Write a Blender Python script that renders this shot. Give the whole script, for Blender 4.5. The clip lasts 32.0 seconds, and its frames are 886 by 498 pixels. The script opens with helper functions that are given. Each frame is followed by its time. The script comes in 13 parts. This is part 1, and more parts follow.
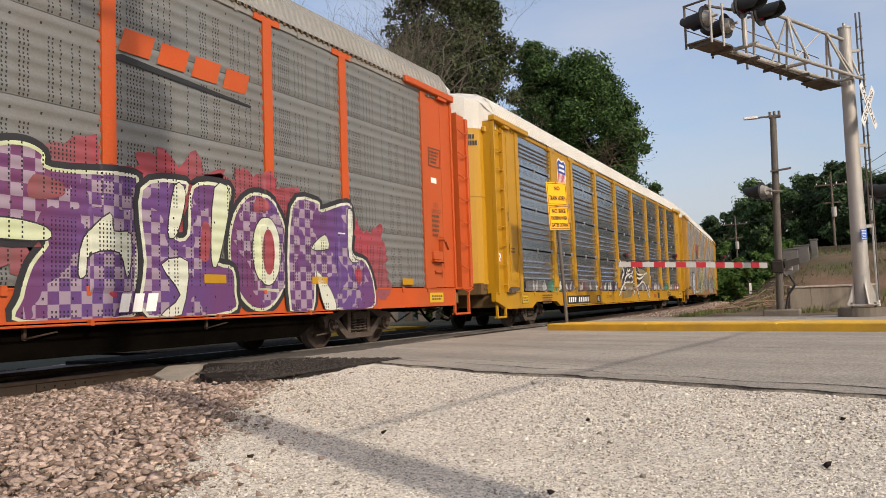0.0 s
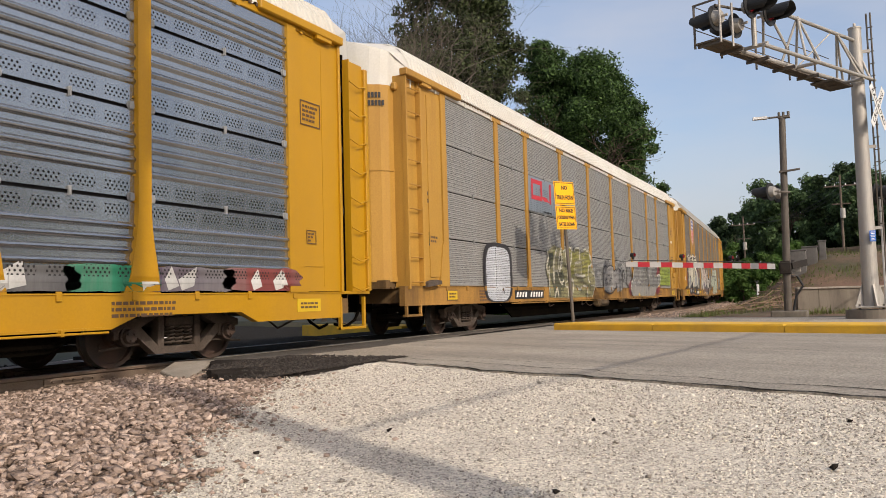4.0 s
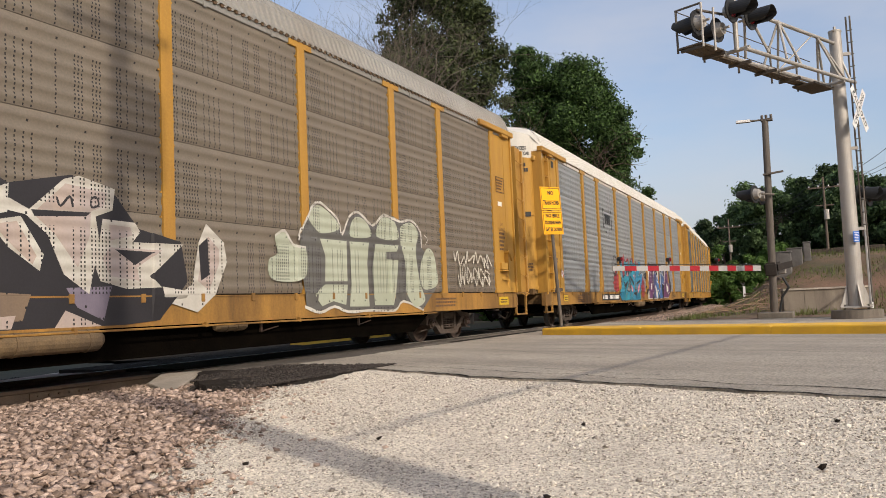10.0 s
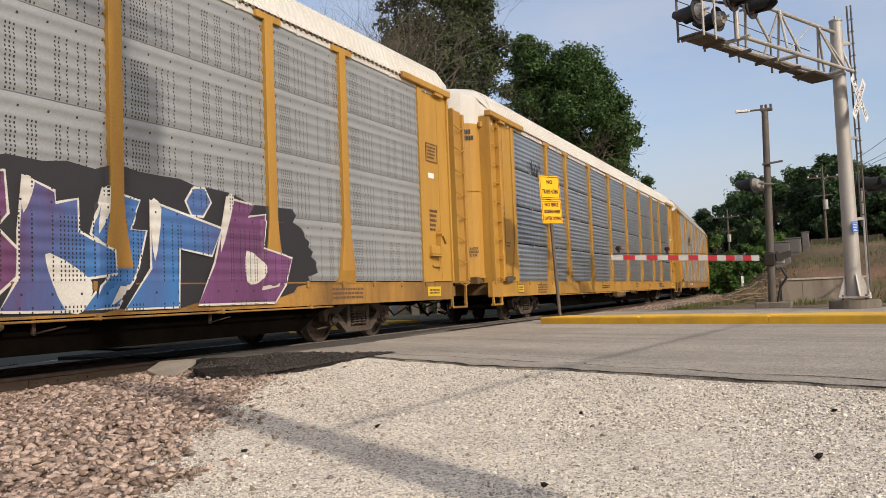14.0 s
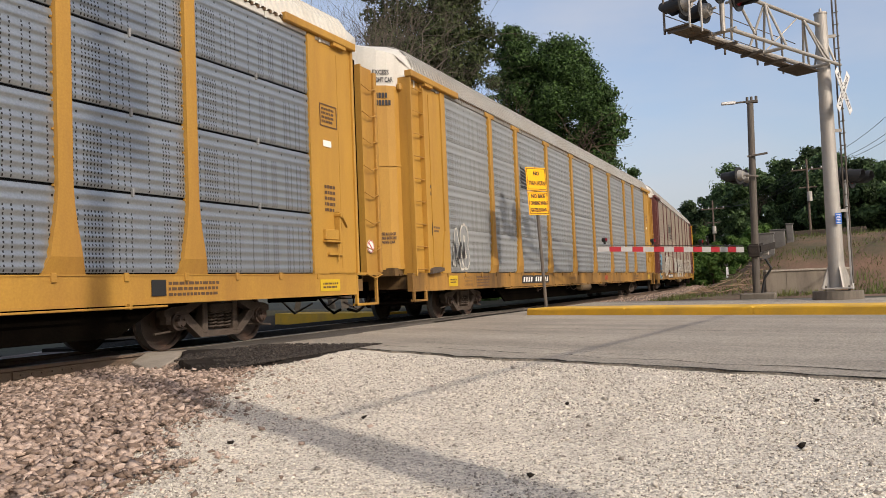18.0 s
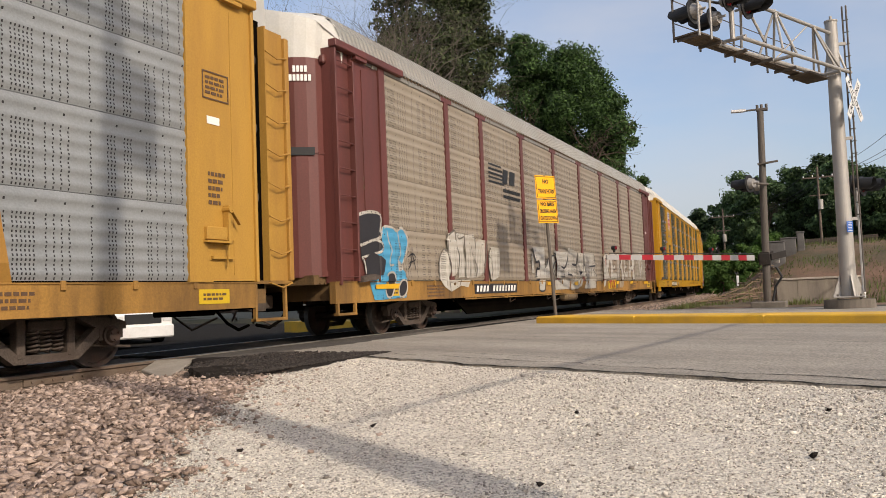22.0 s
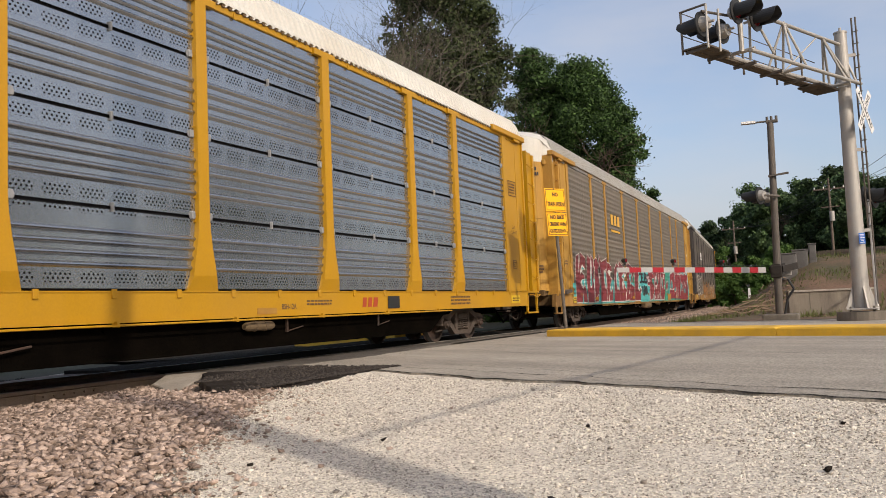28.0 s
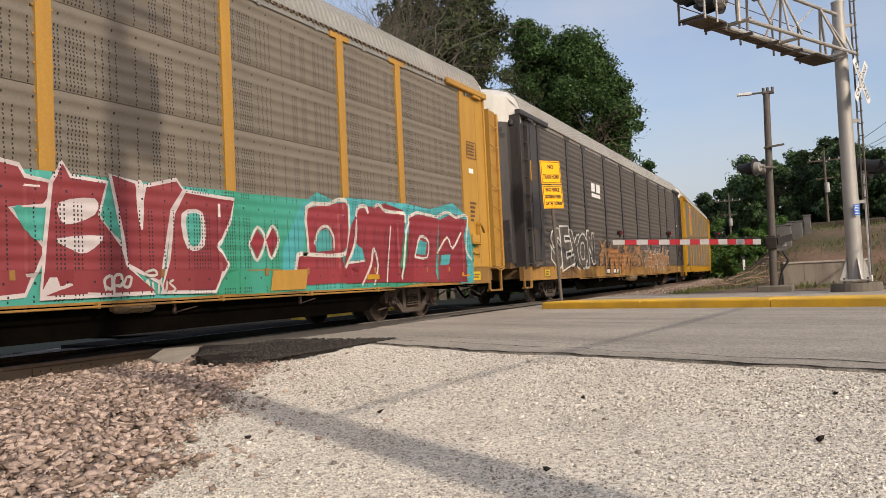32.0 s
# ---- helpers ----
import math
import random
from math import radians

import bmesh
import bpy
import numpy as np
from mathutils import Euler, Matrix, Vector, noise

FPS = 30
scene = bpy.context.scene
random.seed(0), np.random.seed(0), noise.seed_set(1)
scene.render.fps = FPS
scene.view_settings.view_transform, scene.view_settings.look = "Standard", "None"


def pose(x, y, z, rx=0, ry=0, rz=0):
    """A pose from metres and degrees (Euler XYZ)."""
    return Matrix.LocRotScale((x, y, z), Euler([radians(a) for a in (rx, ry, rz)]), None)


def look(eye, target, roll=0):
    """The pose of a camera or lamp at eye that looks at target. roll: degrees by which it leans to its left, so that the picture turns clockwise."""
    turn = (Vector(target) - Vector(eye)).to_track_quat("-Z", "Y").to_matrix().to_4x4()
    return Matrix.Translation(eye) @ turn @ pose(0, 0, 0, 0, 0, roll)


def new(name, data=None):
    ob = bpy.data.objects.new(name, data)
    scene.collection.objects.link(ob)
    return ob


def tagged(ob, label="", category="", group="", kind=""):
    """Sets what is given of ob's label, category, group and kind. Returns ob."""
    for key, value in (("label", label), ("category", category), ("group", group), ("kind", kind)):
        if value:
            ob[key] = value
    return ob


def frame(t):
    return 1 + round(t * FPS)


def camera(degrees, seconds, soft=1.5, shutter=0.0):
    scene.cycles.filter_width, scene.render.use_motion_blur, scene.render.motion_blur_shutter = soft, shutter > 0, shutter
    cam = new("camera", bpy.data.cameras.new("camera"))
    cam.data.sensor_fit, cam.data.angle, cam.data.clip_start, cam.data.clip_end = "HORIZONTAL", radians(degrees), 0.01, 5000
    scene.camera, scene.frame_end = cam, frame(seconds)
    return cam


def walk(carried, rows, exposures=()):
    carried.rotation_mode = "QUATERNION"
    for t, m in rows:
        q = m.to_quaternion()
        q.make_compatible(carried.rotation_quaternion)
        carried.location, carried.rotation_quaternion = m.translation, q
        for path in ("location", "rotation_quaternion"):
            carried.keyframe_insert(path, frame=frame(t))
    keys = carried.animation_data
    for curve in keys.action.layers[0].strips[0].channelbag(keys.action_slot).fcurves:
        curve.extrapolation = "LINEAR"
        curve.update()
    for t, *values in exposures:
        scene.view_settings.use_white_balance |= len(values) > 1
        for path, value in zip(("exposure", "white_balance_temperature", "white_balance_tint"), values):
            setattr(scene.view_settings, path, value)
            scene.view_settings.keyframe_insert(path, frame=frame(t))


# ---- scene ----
cam = camera(57.8, 32.0, soft=0.45, shutter=0.02)
# turn of the hand-held camera: seconds and degrees
TURN = [
    (0, 93.816, 2.038, -62.944),
    (0.5, 93.745, 2.016, -62.685),
    (1, 93.691, 1.969, -62.559),
    (1.5, 93.693, 1.812, -62.482),
    (2, 93.718, 1.522, -62.444),
    (2.5, 93.741, 1.273, -62.427),
    (3, 93.739, 1.231, -62.447),
    (3.5, 93.726, 1.399, -62.481),
    (5.5, 93.643, 2.064, -62.455),
    (6, 93.448, 2.262, -62.618),
    (6.5, 93.201, 2.421, -62.965),
    (7, 93.037, 2.613, -63.207),
    (7.5, 93.1, 2.572, -63.394),
    (8, 93.359, 2.465, -63.463),
    (8.5, 93.703, 2.32, -63.454),
    (9, 94.04, 2.345, -63.385),
    (9.5, 94.21, 2.414, -63.346),
    (10, 94.183, 2.49, -63.325),
    (10.5, 94.082, 2.594, -63.34),
    (11, 93.915, 2.68, -63.349),
    (11.5, 93.762, 2.777, -63.33),
    (12, 93.651, 2.873, -63.315),
    (12.5, 93.521, 2.832, -63.293),
    (13, 93.475, 2.732, -63.275),
    (13.5, 93.415, 2.562, -63.325),
    (14, 93.365, 2.278, -63.428),
    (14.5, 93.316, 2.087, -63.542),
    (16.5, 92.861, 2.22, -63.628),
    (17, 92.755, 2.393, -63.87),
    (17.5, 92.682, 2.382, -64.131),
    (18, 92.713, 2.306, -64.377),
    (18.5, 92.969, 2.233, -64.368),
    (19, 93.328, 2.166, -64.176),
    (19.5, 93.64, 2.162, -63.996),
    (20, 93.768, 2.173, -63.887),
    (20.5, 93.729, 2.242, -63.846),
    (21, 93.557, 2.283, -63.825),
    (21.5, 93.402, 2.313, -63.786),
    (22, 93.318, 2.252, -63.723),
    (22.5, 93.317, 2.15, -63.644),
    (23, 93.34, 1.97, -63.509),
    (23.5, 93.259, 1.764, -63.323),
    (24, 93.165, 1.642, -63.183),
    (24.5, 93.102, 1.647, -63.077),
    (25, 93.235, 1.811, -63.029),
    (25.5, 93.54, 1.974, -63.078),
    (27.5, 94.243, 2.305, -63.001),
    (28, 94.299, 2.432, -63.012),
    (28.5, 94.4, 2.53, -63.127),
    (29, 94.472, 2.521, -63.256),
    (29.5, 94.394, 2.506, -63.304),
    (30, 94.02, 2.438, -63.345),
    (30.5, 93.42, 2.358, -63.289),
    (31, 92.843, 2.36, -63.232),
    (31.5, 92.486, 2.512, -63.208),
    (32, 92.359, 2.671, -63.315),
]
EYE = (0.0, 0.0, 0.73)
walk(cam, [(t, pose(*EYE, a, b, c)) for t, a, b, c in TURN], exposures=[(0, -0.10, 6800, 13), (32, -0.10, 6800, 13)])

# ---------------------------------------------------------------- light
SUN_WAY = Vector((0.47, 0.883, -0.62)).normalized()
sky_world = bpy.data.worlds.new("sky")
scene.world = sky_world
sky_world.use_nodes = True
_n = sky_world.node_tree.nodes
_sky = _n.new("ShaderNodeTexSky")
_sky.sky_type = "NISHITA"
_sky.sun_disc = False
_sky.sun_elevation = math.asin(-SUN_WAY.z)
_sky.sun_rotation = math.atan2(-SUN_WAY.x, -SUN_WAY.y)
_sky.air_density, _sky.dust_density, _sky.ozone_density = 1.0, 3.4, 2.6
# a thin bright veil of cloud over the blue
_l = sky_world.node_tree.links
_co, _map, _veil, _amount, _mix = (_n.new("ShaderNode" + k) for k in ("TexCoord", "Mapping", "TexNoise", "MapRange", "Mix"))
_map.inputs["Scale"].default_value = (1.6, 1.6, 5.0)
_veil.inputs["Scale"].default_value, _veil.inputs["Detail"].default_value, _veil.inputs["Roughness"].default_value = 1.5, 6, 0.55
_amount.inputs[1].default_value, _amount.inputs[2].default_value = 0.38, 0.72
_amount.inputs[3].default_value, _amount.inputs[4].default_value = 0.16, 0.62
_mix.data_type = "RGBA"
_mix.inputs[7].default_value = (3.05, 3.2, 3.55, 1)
_l.new(_co.outputs["Generated"], _map.inputs[0])
_l.new(_map.outputs[0], _veil.inputs["Vector"])
_l.new(_veil.outputs[0], _amount.inputs[0])
_l.new(_amount.outputs[0], _mix.inputs[0])
_l.new(_sky.outputs[0], _mix.inputs[6])
_l.new(_mix.outputs[2], _n["Background"].inputs[0])
_n["Background"].inputs[1].default_value = 0.216
_sun = new("sun", bpy.data.lights.new("sun", "SUN"))
_sun.data.energy, _sun.data.angle, _sun.data.color = 3.3, radians(0.6), (1.0, 0.93, 0.82)
_sun.matrix_world = look((0, 0, 40), Vector((0, 0, 40)) + SUN_WAY)
from mathutils.geometry import tessellate_polygon


# ---------------------------------------------------------------- tools
def nodes_of(name):
    m = bpy.data.materials.new(name)
    m.use_nodes = True
    t = m.node_tree
    return m, t.nodes, t.links, t.nodes["Principled BSDF"]


def paint(name, base, rough=0.6, metal=0.0, var=0.25, scale=6.0, fine=60.0, bump=0.15, dirt=None, dirt_amount=0.35,
          streak=False, spec=0.4, island=0.0, tint=None):
    """A worn surface: base colour broken up at two scales, stains of a second colour, fine relief."""
    m, n, l, b = nodes_of(name)
    co = n.new("ShaderNodeTexCoord")
    mp = n.new("ShaderNodeMapping")
    l.new(co.outputs["Object"], mp.inputs[0])
    if streak:
        mp.inputs["Scale"].default_value = (1.0, 1.0, 0.18)
    big = n.new("ShaderNodeTexNoise")
    big.inputs["Scale"].default_value, big.inputs["Detail"].default_value = scale, 6
    big.inputs["Roughness"].default_value = 0.65
    l.new(mp.outputs[0], big.inputs["Vector"])
    small = n.new("ShaderNodeTexNoise")
    small.inputs["Scale"].default_value, small.inputs["Detail"].default_value = fine, 4
    l.new(co.outputs["Object"], small.inputs["Vector"])
    # value variation
    add = n.new("ShaderNodeMath")
    add.operation = "ADD"
    l.new(big.outputs[0], add.inputs[0])
    l.new(small.outputs[0], add.inputs[1])
    mr = n.new("ShaderNodeMapRange")
    mr.inputs[1].default_value, mr.inputs[2].default_value = 0.6, 1.4
    mr.inputs[3].default_value, mr.inputs[4].default_value = 1 - var, 1 + var
    l.new(add.outputs[0], mr.inputs[0])
    val = mr.outputs[0]
    if island:
        oi = n.new("ShaderNodeNewGeometry")
        mi = n.new("ShaderNodeMapRange")
        mi.inputs[3].default_value, mi.inputs[4].default_value = 1 - island, 1 + island
        l.new(oi.outputs["Random Per Island"], mi.inputs[0])
        mm = n.new("ShaderNodeMath")
        mm.operation = "MULTIPLY"
        l.new(val, mm.inputs[0])
        l.new(mi.outputs[0], mm.inputs[1])
        val = mm.outputs[0]
    base_out = None
    if tint:
        mt = n.new("ShaderNodeMix")
        mt.data_type = "RGBA"
        mt.inputs[6].default_value, mt.inputs[7].default_value = (*base, 1), (*tint, 1)
        g = n.new("ShaderNodeNewGeometry")
        l.new(g.outputs["Random Per Island"], mt.inputs[0])
        base_out = mt.outputs[2]
    mul = n.new("ShaderNodeVectorMath")
    mul.operation = "SCALE"
    mul.inputs[0].default_value = base
    if base_out:
        l.new(base_out, mul.inputs[0])
    l.new(val, mul.inputs["Scale"])
    out = mul.outputs[0]
    if dirt:
        st = n.new("ShaderNodeTexNoise")
        st.inputs["Scale"].default_value, st.inputs["Detail"].default_value = scale * 0.45, 8
        st.inputs["Roughness"].default_value = 0.7
        l.new(mp.outputs[0], st.inputs["Vector"])
        ramp = n.new("ShaderNodeMapRange")
        ramp.inputs[1].default_value, ramp.inputs[2].default_value = 0.43, 0.68
        ramp.inputs[4].default_value = dirt_amount
        l.new(st.outputs[0], ramp.inputs[0])
        mx = n.new("ShaderNodeMix")
        mx.data_type = "RGBA"
        mx.inputs[7].default_value = (*dirt, 1)
        l.new(ramp.outputs[0], mx.inputs[0])
        l.new(out, mx.inputs[6])
        out = mx.outputs[2]
    l.new(out, b.inputs["Base Color"])
    b.inputs["Roughness"].default_value, b.inputs["Metallic"].default_value = rough, metal
    b.inputs["Specular IOR Level"].default_value = spec
    if bump:
        bp = n.new("ShaderNodeBump")
        bp.inputs["Strength"].default_value, bp.inputs["Distance"].default_value = bump, 0.02
        l.new(small.outputs[0], bp.inputs["Height"])
        l.new(bp.outputs[0], b.inputs["Normal"])
    return m


def box(bm, x0, x1, y0, y1, z0, z1, bevel=0.0):
    r = bmesh.ops.create_cube(bm, size=1)
    bmesh.ops.scale(bm, vec=(x1 - x0, y1 - y0, z1 - z0), verts=r["verts"])
    bmesh.ops.translate(bm, vec=((x0 + x1) / 2, (y0 + y1) / 2, (z0 + z1) / 2), verts=r["verts"])
    if bevel:
        es = list({e for v in r["verts"] for e in v.link_edges})
        bmesh.ops.bevel(bm, geom=es, offset=bevel, segments=1, affect="EDGES")


def rod(bm, p, q, r0, r1=None, seg=10):
    p, q = Vector(p), Vector(q)
    d = q - p
    r = bmesh.ops.create_cone(bm, cap_ends=True, segments=seg, radius1=r0, radius2=r0 if r1 is None else r1, depth=d.length)
    m = Matrix.Translation((p + q) / 2) @ d.to_track_quat("Z", "Y").to_matrix().to_4x4()
    bmesh.ops.transform(bm, matrix=m, verts=r["verts"])


def bar(bm, p, q, w, h, up=(0, 0, 1)):
    """A rectangular bar from p to q, w wide and h high."""
    p, q = Vector(p), Vector(q)
    d = (q - p).normalized()
    s = d.cross(Vector(up))
    s = s.normalized() if s.length > 1e-6 else Vector((1, 0, 0))
    u = s.cross(d)
    vs = []
    for c in (p, q):
        for a, b in ((-1, -1), (1, -1), (1, 1), (-1, 1)):
            vs.append(bm.verts.new(c + s * (a * w / 2) + u * (b * h / 2)))
    for f in ((0, 1, 2, 3), (7, 6, 5, 4), (0, 4, 5, 1), (1, 5, 6, 2), (2, 6, 7, 3), (3, 7, 4, 0)):
        bm.faces.new([vs[i] for i in f])


def prism(bm, outline, y0, y1):
    """An outline in x and z, pushed from y0 to y1."""
    a = [bm.verts.new((x, y0, z)) for x, z in outline]
    b = [bm.verts.new((x, y1, z)) for x, z in outline]
    k = len(outline)
    bm.faces.new(a)
    bm.faces.new(b[::-1])
    for i in range(k):
        j = (i + 1) % k
        bm.faces.new((a[j], a[i], b[i], b[j]))


def mesh_of(name, bm, mat, smooth=False):
    bmesh.ops.recalc_face_normals(bm, faces=bm.faces)
    me = bpy.data.meshes.new(name)
    bm.to_mesh(me)
    bm.free()
    for m in (mat if isinstance(mat, (list, tuple)) else [mat]):
        me.materials.append(m)
    if smooth:
        me.shade_smooth()
    return me


def put(name, me, parent=None, at=None, label=""):
    ob = new(name, me)
    if parent:
        ob.parent = parent
    if at is not None:
        ob.matrix_basis = at
    if label:
        tagged(ob, label)
    return ob


def part(name, bm, material, parent, label="", smooth=False):
    return put(name, mesh_of(name, bm, material, smooth), parent, None, label)


def thing(name, label, category, group="", kind="", at=None):
    ob = new(name)
    if at is not None:
        ob.matrix_basis = at
    return tagged(ob, label, category, group, kind)


def sheet(name, verts, faces, mat, smooth=False):
    me = bpy.data.meshes.new(name)
    me.from_pydata(verts, [], faces)
    me.materials.append(mat)
    if smooth:
        me.shade_smooth()
    return me


def words(text, size, mat, offset=0.0, depth=0.0, shear=0.0, spacing=1.0):
    """A mesh of lettering in x and y, centred."""
    c = bpy.data.curves.new("words", "FONT")
    c.body, c.size, c.offset, c.extrude, c.shear = text, size, offset, depth, shear
    c.space_character = spacing
    c.align_x, c.align_y = "CENTER", "CENTER"
    c.resolution_u = 3
    ob = bpy.data.objects.new("words", c)
    scene.collection.objects.link(ob)
    dg = bpy.context.evaluated_depsgraph_get()
    me = bpy.data.meshes.new_from_object(ob.evaluated_get(dg))
    bpy.data.objects.remove(ob)
    bpy.data.curves.remove(c)
    me.materials.clear()
    me.materials.append(mat)
    return me


# ---------------------------------------------------------------- track line
TRACK_Y, BEND_X, BEND_R = 9.275, 18.72, 490.8


def track_at(s):
    """Place and heading of the track's centre line, s metres along it."""
    a = max(s - BEND_X, 0.0) / BEND_R
    return Vector((min(s, BEND_X) + BEND_R * math.sin(a), TRACK_Y + BEND_R * (1 - math.cos(a)), 0.0)), a


def beside(s, off, z=0.0):
    p, a = track_at(s)
    return Vector((p.x - math.sin(a) * off, p.y + math.cos(a) * off, z))


# the road crosses the track at a slant
ROAD_D = Vector((0.38, 0.925, 0.0)).normalized()
ROAD_N = Vector((ROAD_D.y, -ROAD_D.x, 0.0))


def road(a, n, z=0.0):
    """a metres along the road from the line through the camera's foot, n metres across it."""
    p = ROAD_D * a + ROAD_N * n
    return Vector((p.x, p.y, z))

# ---------------------------------------------------------------- ground, road, track bed
def smooth01(v):
    v = min(max(v, 0.0), 1.0)
    return v * v * (3 - 2 * v)


def far_drop(a):
    """How far the road has sunk, a metres along it, beyond the rails."""
    return 0.42 * smooth01((a - 14.0) / 12.0)


def ground_height(x, y):
    """Height of the bare ground."""
    n = x * ROAD_N.x + y * ROAD_N.y
    off = track_at(x)[0].y - y
    z = -0.016 - 0.10 * smooth01((5.8 - n) / 4.5)
    if 6.6 < n < 22.4:
        z = -0.10 - far_drop(x * ROAD_D.x + y * ROAD_D.y)
    # shallow dip beside the rails on the camera's side
    if n < 6.6 and off > 0:
        z -= 0.09 * smooth01((3.6 - off) / 2.0)
    if x > 23 and off > 0:
        z -= 0.22 * smooth01((5.2 - off) / 3.0)
    # the bank beyond the gate
    if x > 28 and off > 4.0:
        z += 2.5 * smooth01((x - 29.5) / 13) * smooth01((off - 4.0) / 4.5)
    if x > 60:
        z += 1.3 * smooth01((x - 60) / 50) * smooth01((off - 6) / 10)
    if off < -2:
        z -= 0.22 * smooth01((-off - 2) / 3)
    return z




def pebble(name, base, dark, size):
    """Packed small stones: cells of their own shade, dark joints, rounded relief."""
    m, n, l, b = nodes_of(name)
    co = n.new("ShaderNodeTexCoord")
    warp = n.new("ShaderNodeTexNoise")
    warp.inputs["Scale"].default_value = 1.1
    warp.inputs["Detail"].default_value = 5
    l.new(co.outputs["Object"], warp.inputs["Vector"])
    out = None
    v = n.new("ShaderNodeTexVoronoi")
    v.inputs["Scale"].default_value = 1 / size
    l.new(co.outputs["Object"], v.inputs["Vector"])
    v2 = n.new("ShaderNodeTexVoronoi")
    v2.inputs["Scale"].default_value = 2.7 / size
    l.new(co.outputs["Object"], v2.inputs["Vector"])
    mix = n.new("ShaderNodeMix")
    mix.data_type = "RGBA"
    mix.inputs[6].default_value, mix.inputs[7].default_value = (*dark, 1), (*base, 1)
    sep = n.new("ShaderNodeSeparateColor")
    l.new(v.outputs["Color"], sep.inputs[0])
    sep2 = n.new("ShaderNodeSeparateColor")
    l.new(v2.outputs["Color"], sep2.inputs[0])

    def calc(op, a, c):
        k = n.new("ShaderNodeMath")
        k.operation = op
        for i, q in enumerate((a, c)):
            if isinstance(q, (int, float)):
                k.inputs[i].default_value = q
            else:
                l.new(q, k.inputs[i])
        return k.outputs[0]
    shade = calc("ADD", calc("MULTIPLY", sep.outputs[0], 0.55), calc("MULTIPLY", sep2.outputs[0], 0.45))
    shade = calc("POWER", shade, 0.75)
    shade = calc("MULTIPLY", shade, calc("ADD", calc("MULTIPLY", warp.outputs[0], 0.9), 0.55))
    l.new(shade, mix.inputs[0])
    l.new(mix.outputs[2], b.inputs["Base Color"])
    b.inputs["Roughness"].default_value = 0.95
    h = calc("SUBTRACT", 1.0, calc("ADD", calc("MULTIPLY", v.outputs["Distance"], 0.8), calc("MULTIPLY", v2.outputs["Distance"], 0.4)))
    bp = n.new("ShaderNodeBump")
    bp.inputs["Strength"].default_value, bp.inputs["Distance"].default_value = 0.9, size * 0.5
    l.new(h, bp.inputs["Height"])
    l.new(bp.outputs[0], b.inputs["Normal"])
    return m


M_GRAVEL = pebble("pale crushed stone", (0.84, 0.758, 0.622), (0.18, 0.15, 0.12), 0.019)
M_EARTH = paint("dry earth and grass", (0.05, 0.043, 0.026), 0.95, 0, 0.4, 0.6, 9.0, 0.8, (0.03, 0.038, 0.016), 0.9)
M_SOIL = paint("reddish bank soil", (0.165, 0.094, 0.058), 0.95, 0, 0.5, 0.5, 14, 1.0, (0.048, 0.052, 0.022), 0.95)
M_BALLAST = paint("ballast bed", (0.19, 0.145, 0.115), 0.95, 0, 0.4, 2.5, 45.0, 1.0, (0.08, 0.06, 0.05), 0.5)
M_CONCRETE = paint("grey concrete road", (0.425, 0.372, 0.30), 0.85, 0, 0.14, 1.1, 160.0, 0.35, (0.31, 0.275, 0.23), 0.6)


def worn_road(m):
    """Tyre-darkened lanes along the road and fine pale aggregate."""
    n, l = m.node_tree.nodes, m.node_tree.links
    b = n["Principled BSDF"]
    co = n.new("ShaderNodeTexCoord")
    mp = n.new("ShaderNodeMapping")
    mp.inputs["Rotation"].default_value = (0, 0, -math.atan2(ROAD_D.y, ROAD_D.x))
    l.new(co.outputs["Object"], mp.inputs[0])
    mp2 = n.new("ShaderNodeMapping")
    mp2.inputs["Scale"].default_value = (0.12, 0.9, 1.0)
    l.new(mp.outputs[0], mp2.inputs[0])
    st = n.new("ShaderNodeTexNoise")
    st.inputs["Scale"].default_value, st.inputs["Detail"].default_value = 1.0, 7
    st.inputs["Roughness"].default_value = 0.62
    l.new(mp2.outputs[0], st.inputs["Vector"])
    ag = n.new("ShaderNodeTexVoronoi")
    ag.inputs["Scale"].default_value = 42
    l.new(co.outputs["Object"], ag.inputs["Vector"])
    mr = n.new("ShaderNodeMapRange")
    mr.inputs[1].default_value, mr.inputs[2].default_value, mr.inputs[3].default_value, mr.inputs[4].default_value = 0.3, 0.7, 0.68, 1.16
    l.new(st.outputs[0], mr.inputs[0])
    m2 = n.new("ShaderNodeMapRange")
    m2.inputs[1].default_value, m2.inputs[2].default_value, m2.inputs[3].default_value, m2.inputs[4].default_value = 0.0, 0.8, 1.25, 0.6
    l.new(ag.outputs["Distance"], m2.inputs[0])
    mu = n.new("ShaderNodeMath")
    mu.operation = "MULTIPLY"
    l.new(mr.outputs[0], mu.inputs[0])
    l.new(m2.outputs[0], mu.inputs[1])
    sc = n.new("ShaderNodeVectorMath")
    sc.operation = "SCALE"
    l.new(b.inputs["Base Color"].links[0].from_socket, sc.inputs[0])
    l.new(mu.outputs[0], sc.inputs["Scale"])
    l.new(sc.outputs[0], b.inputs["Base Color"])


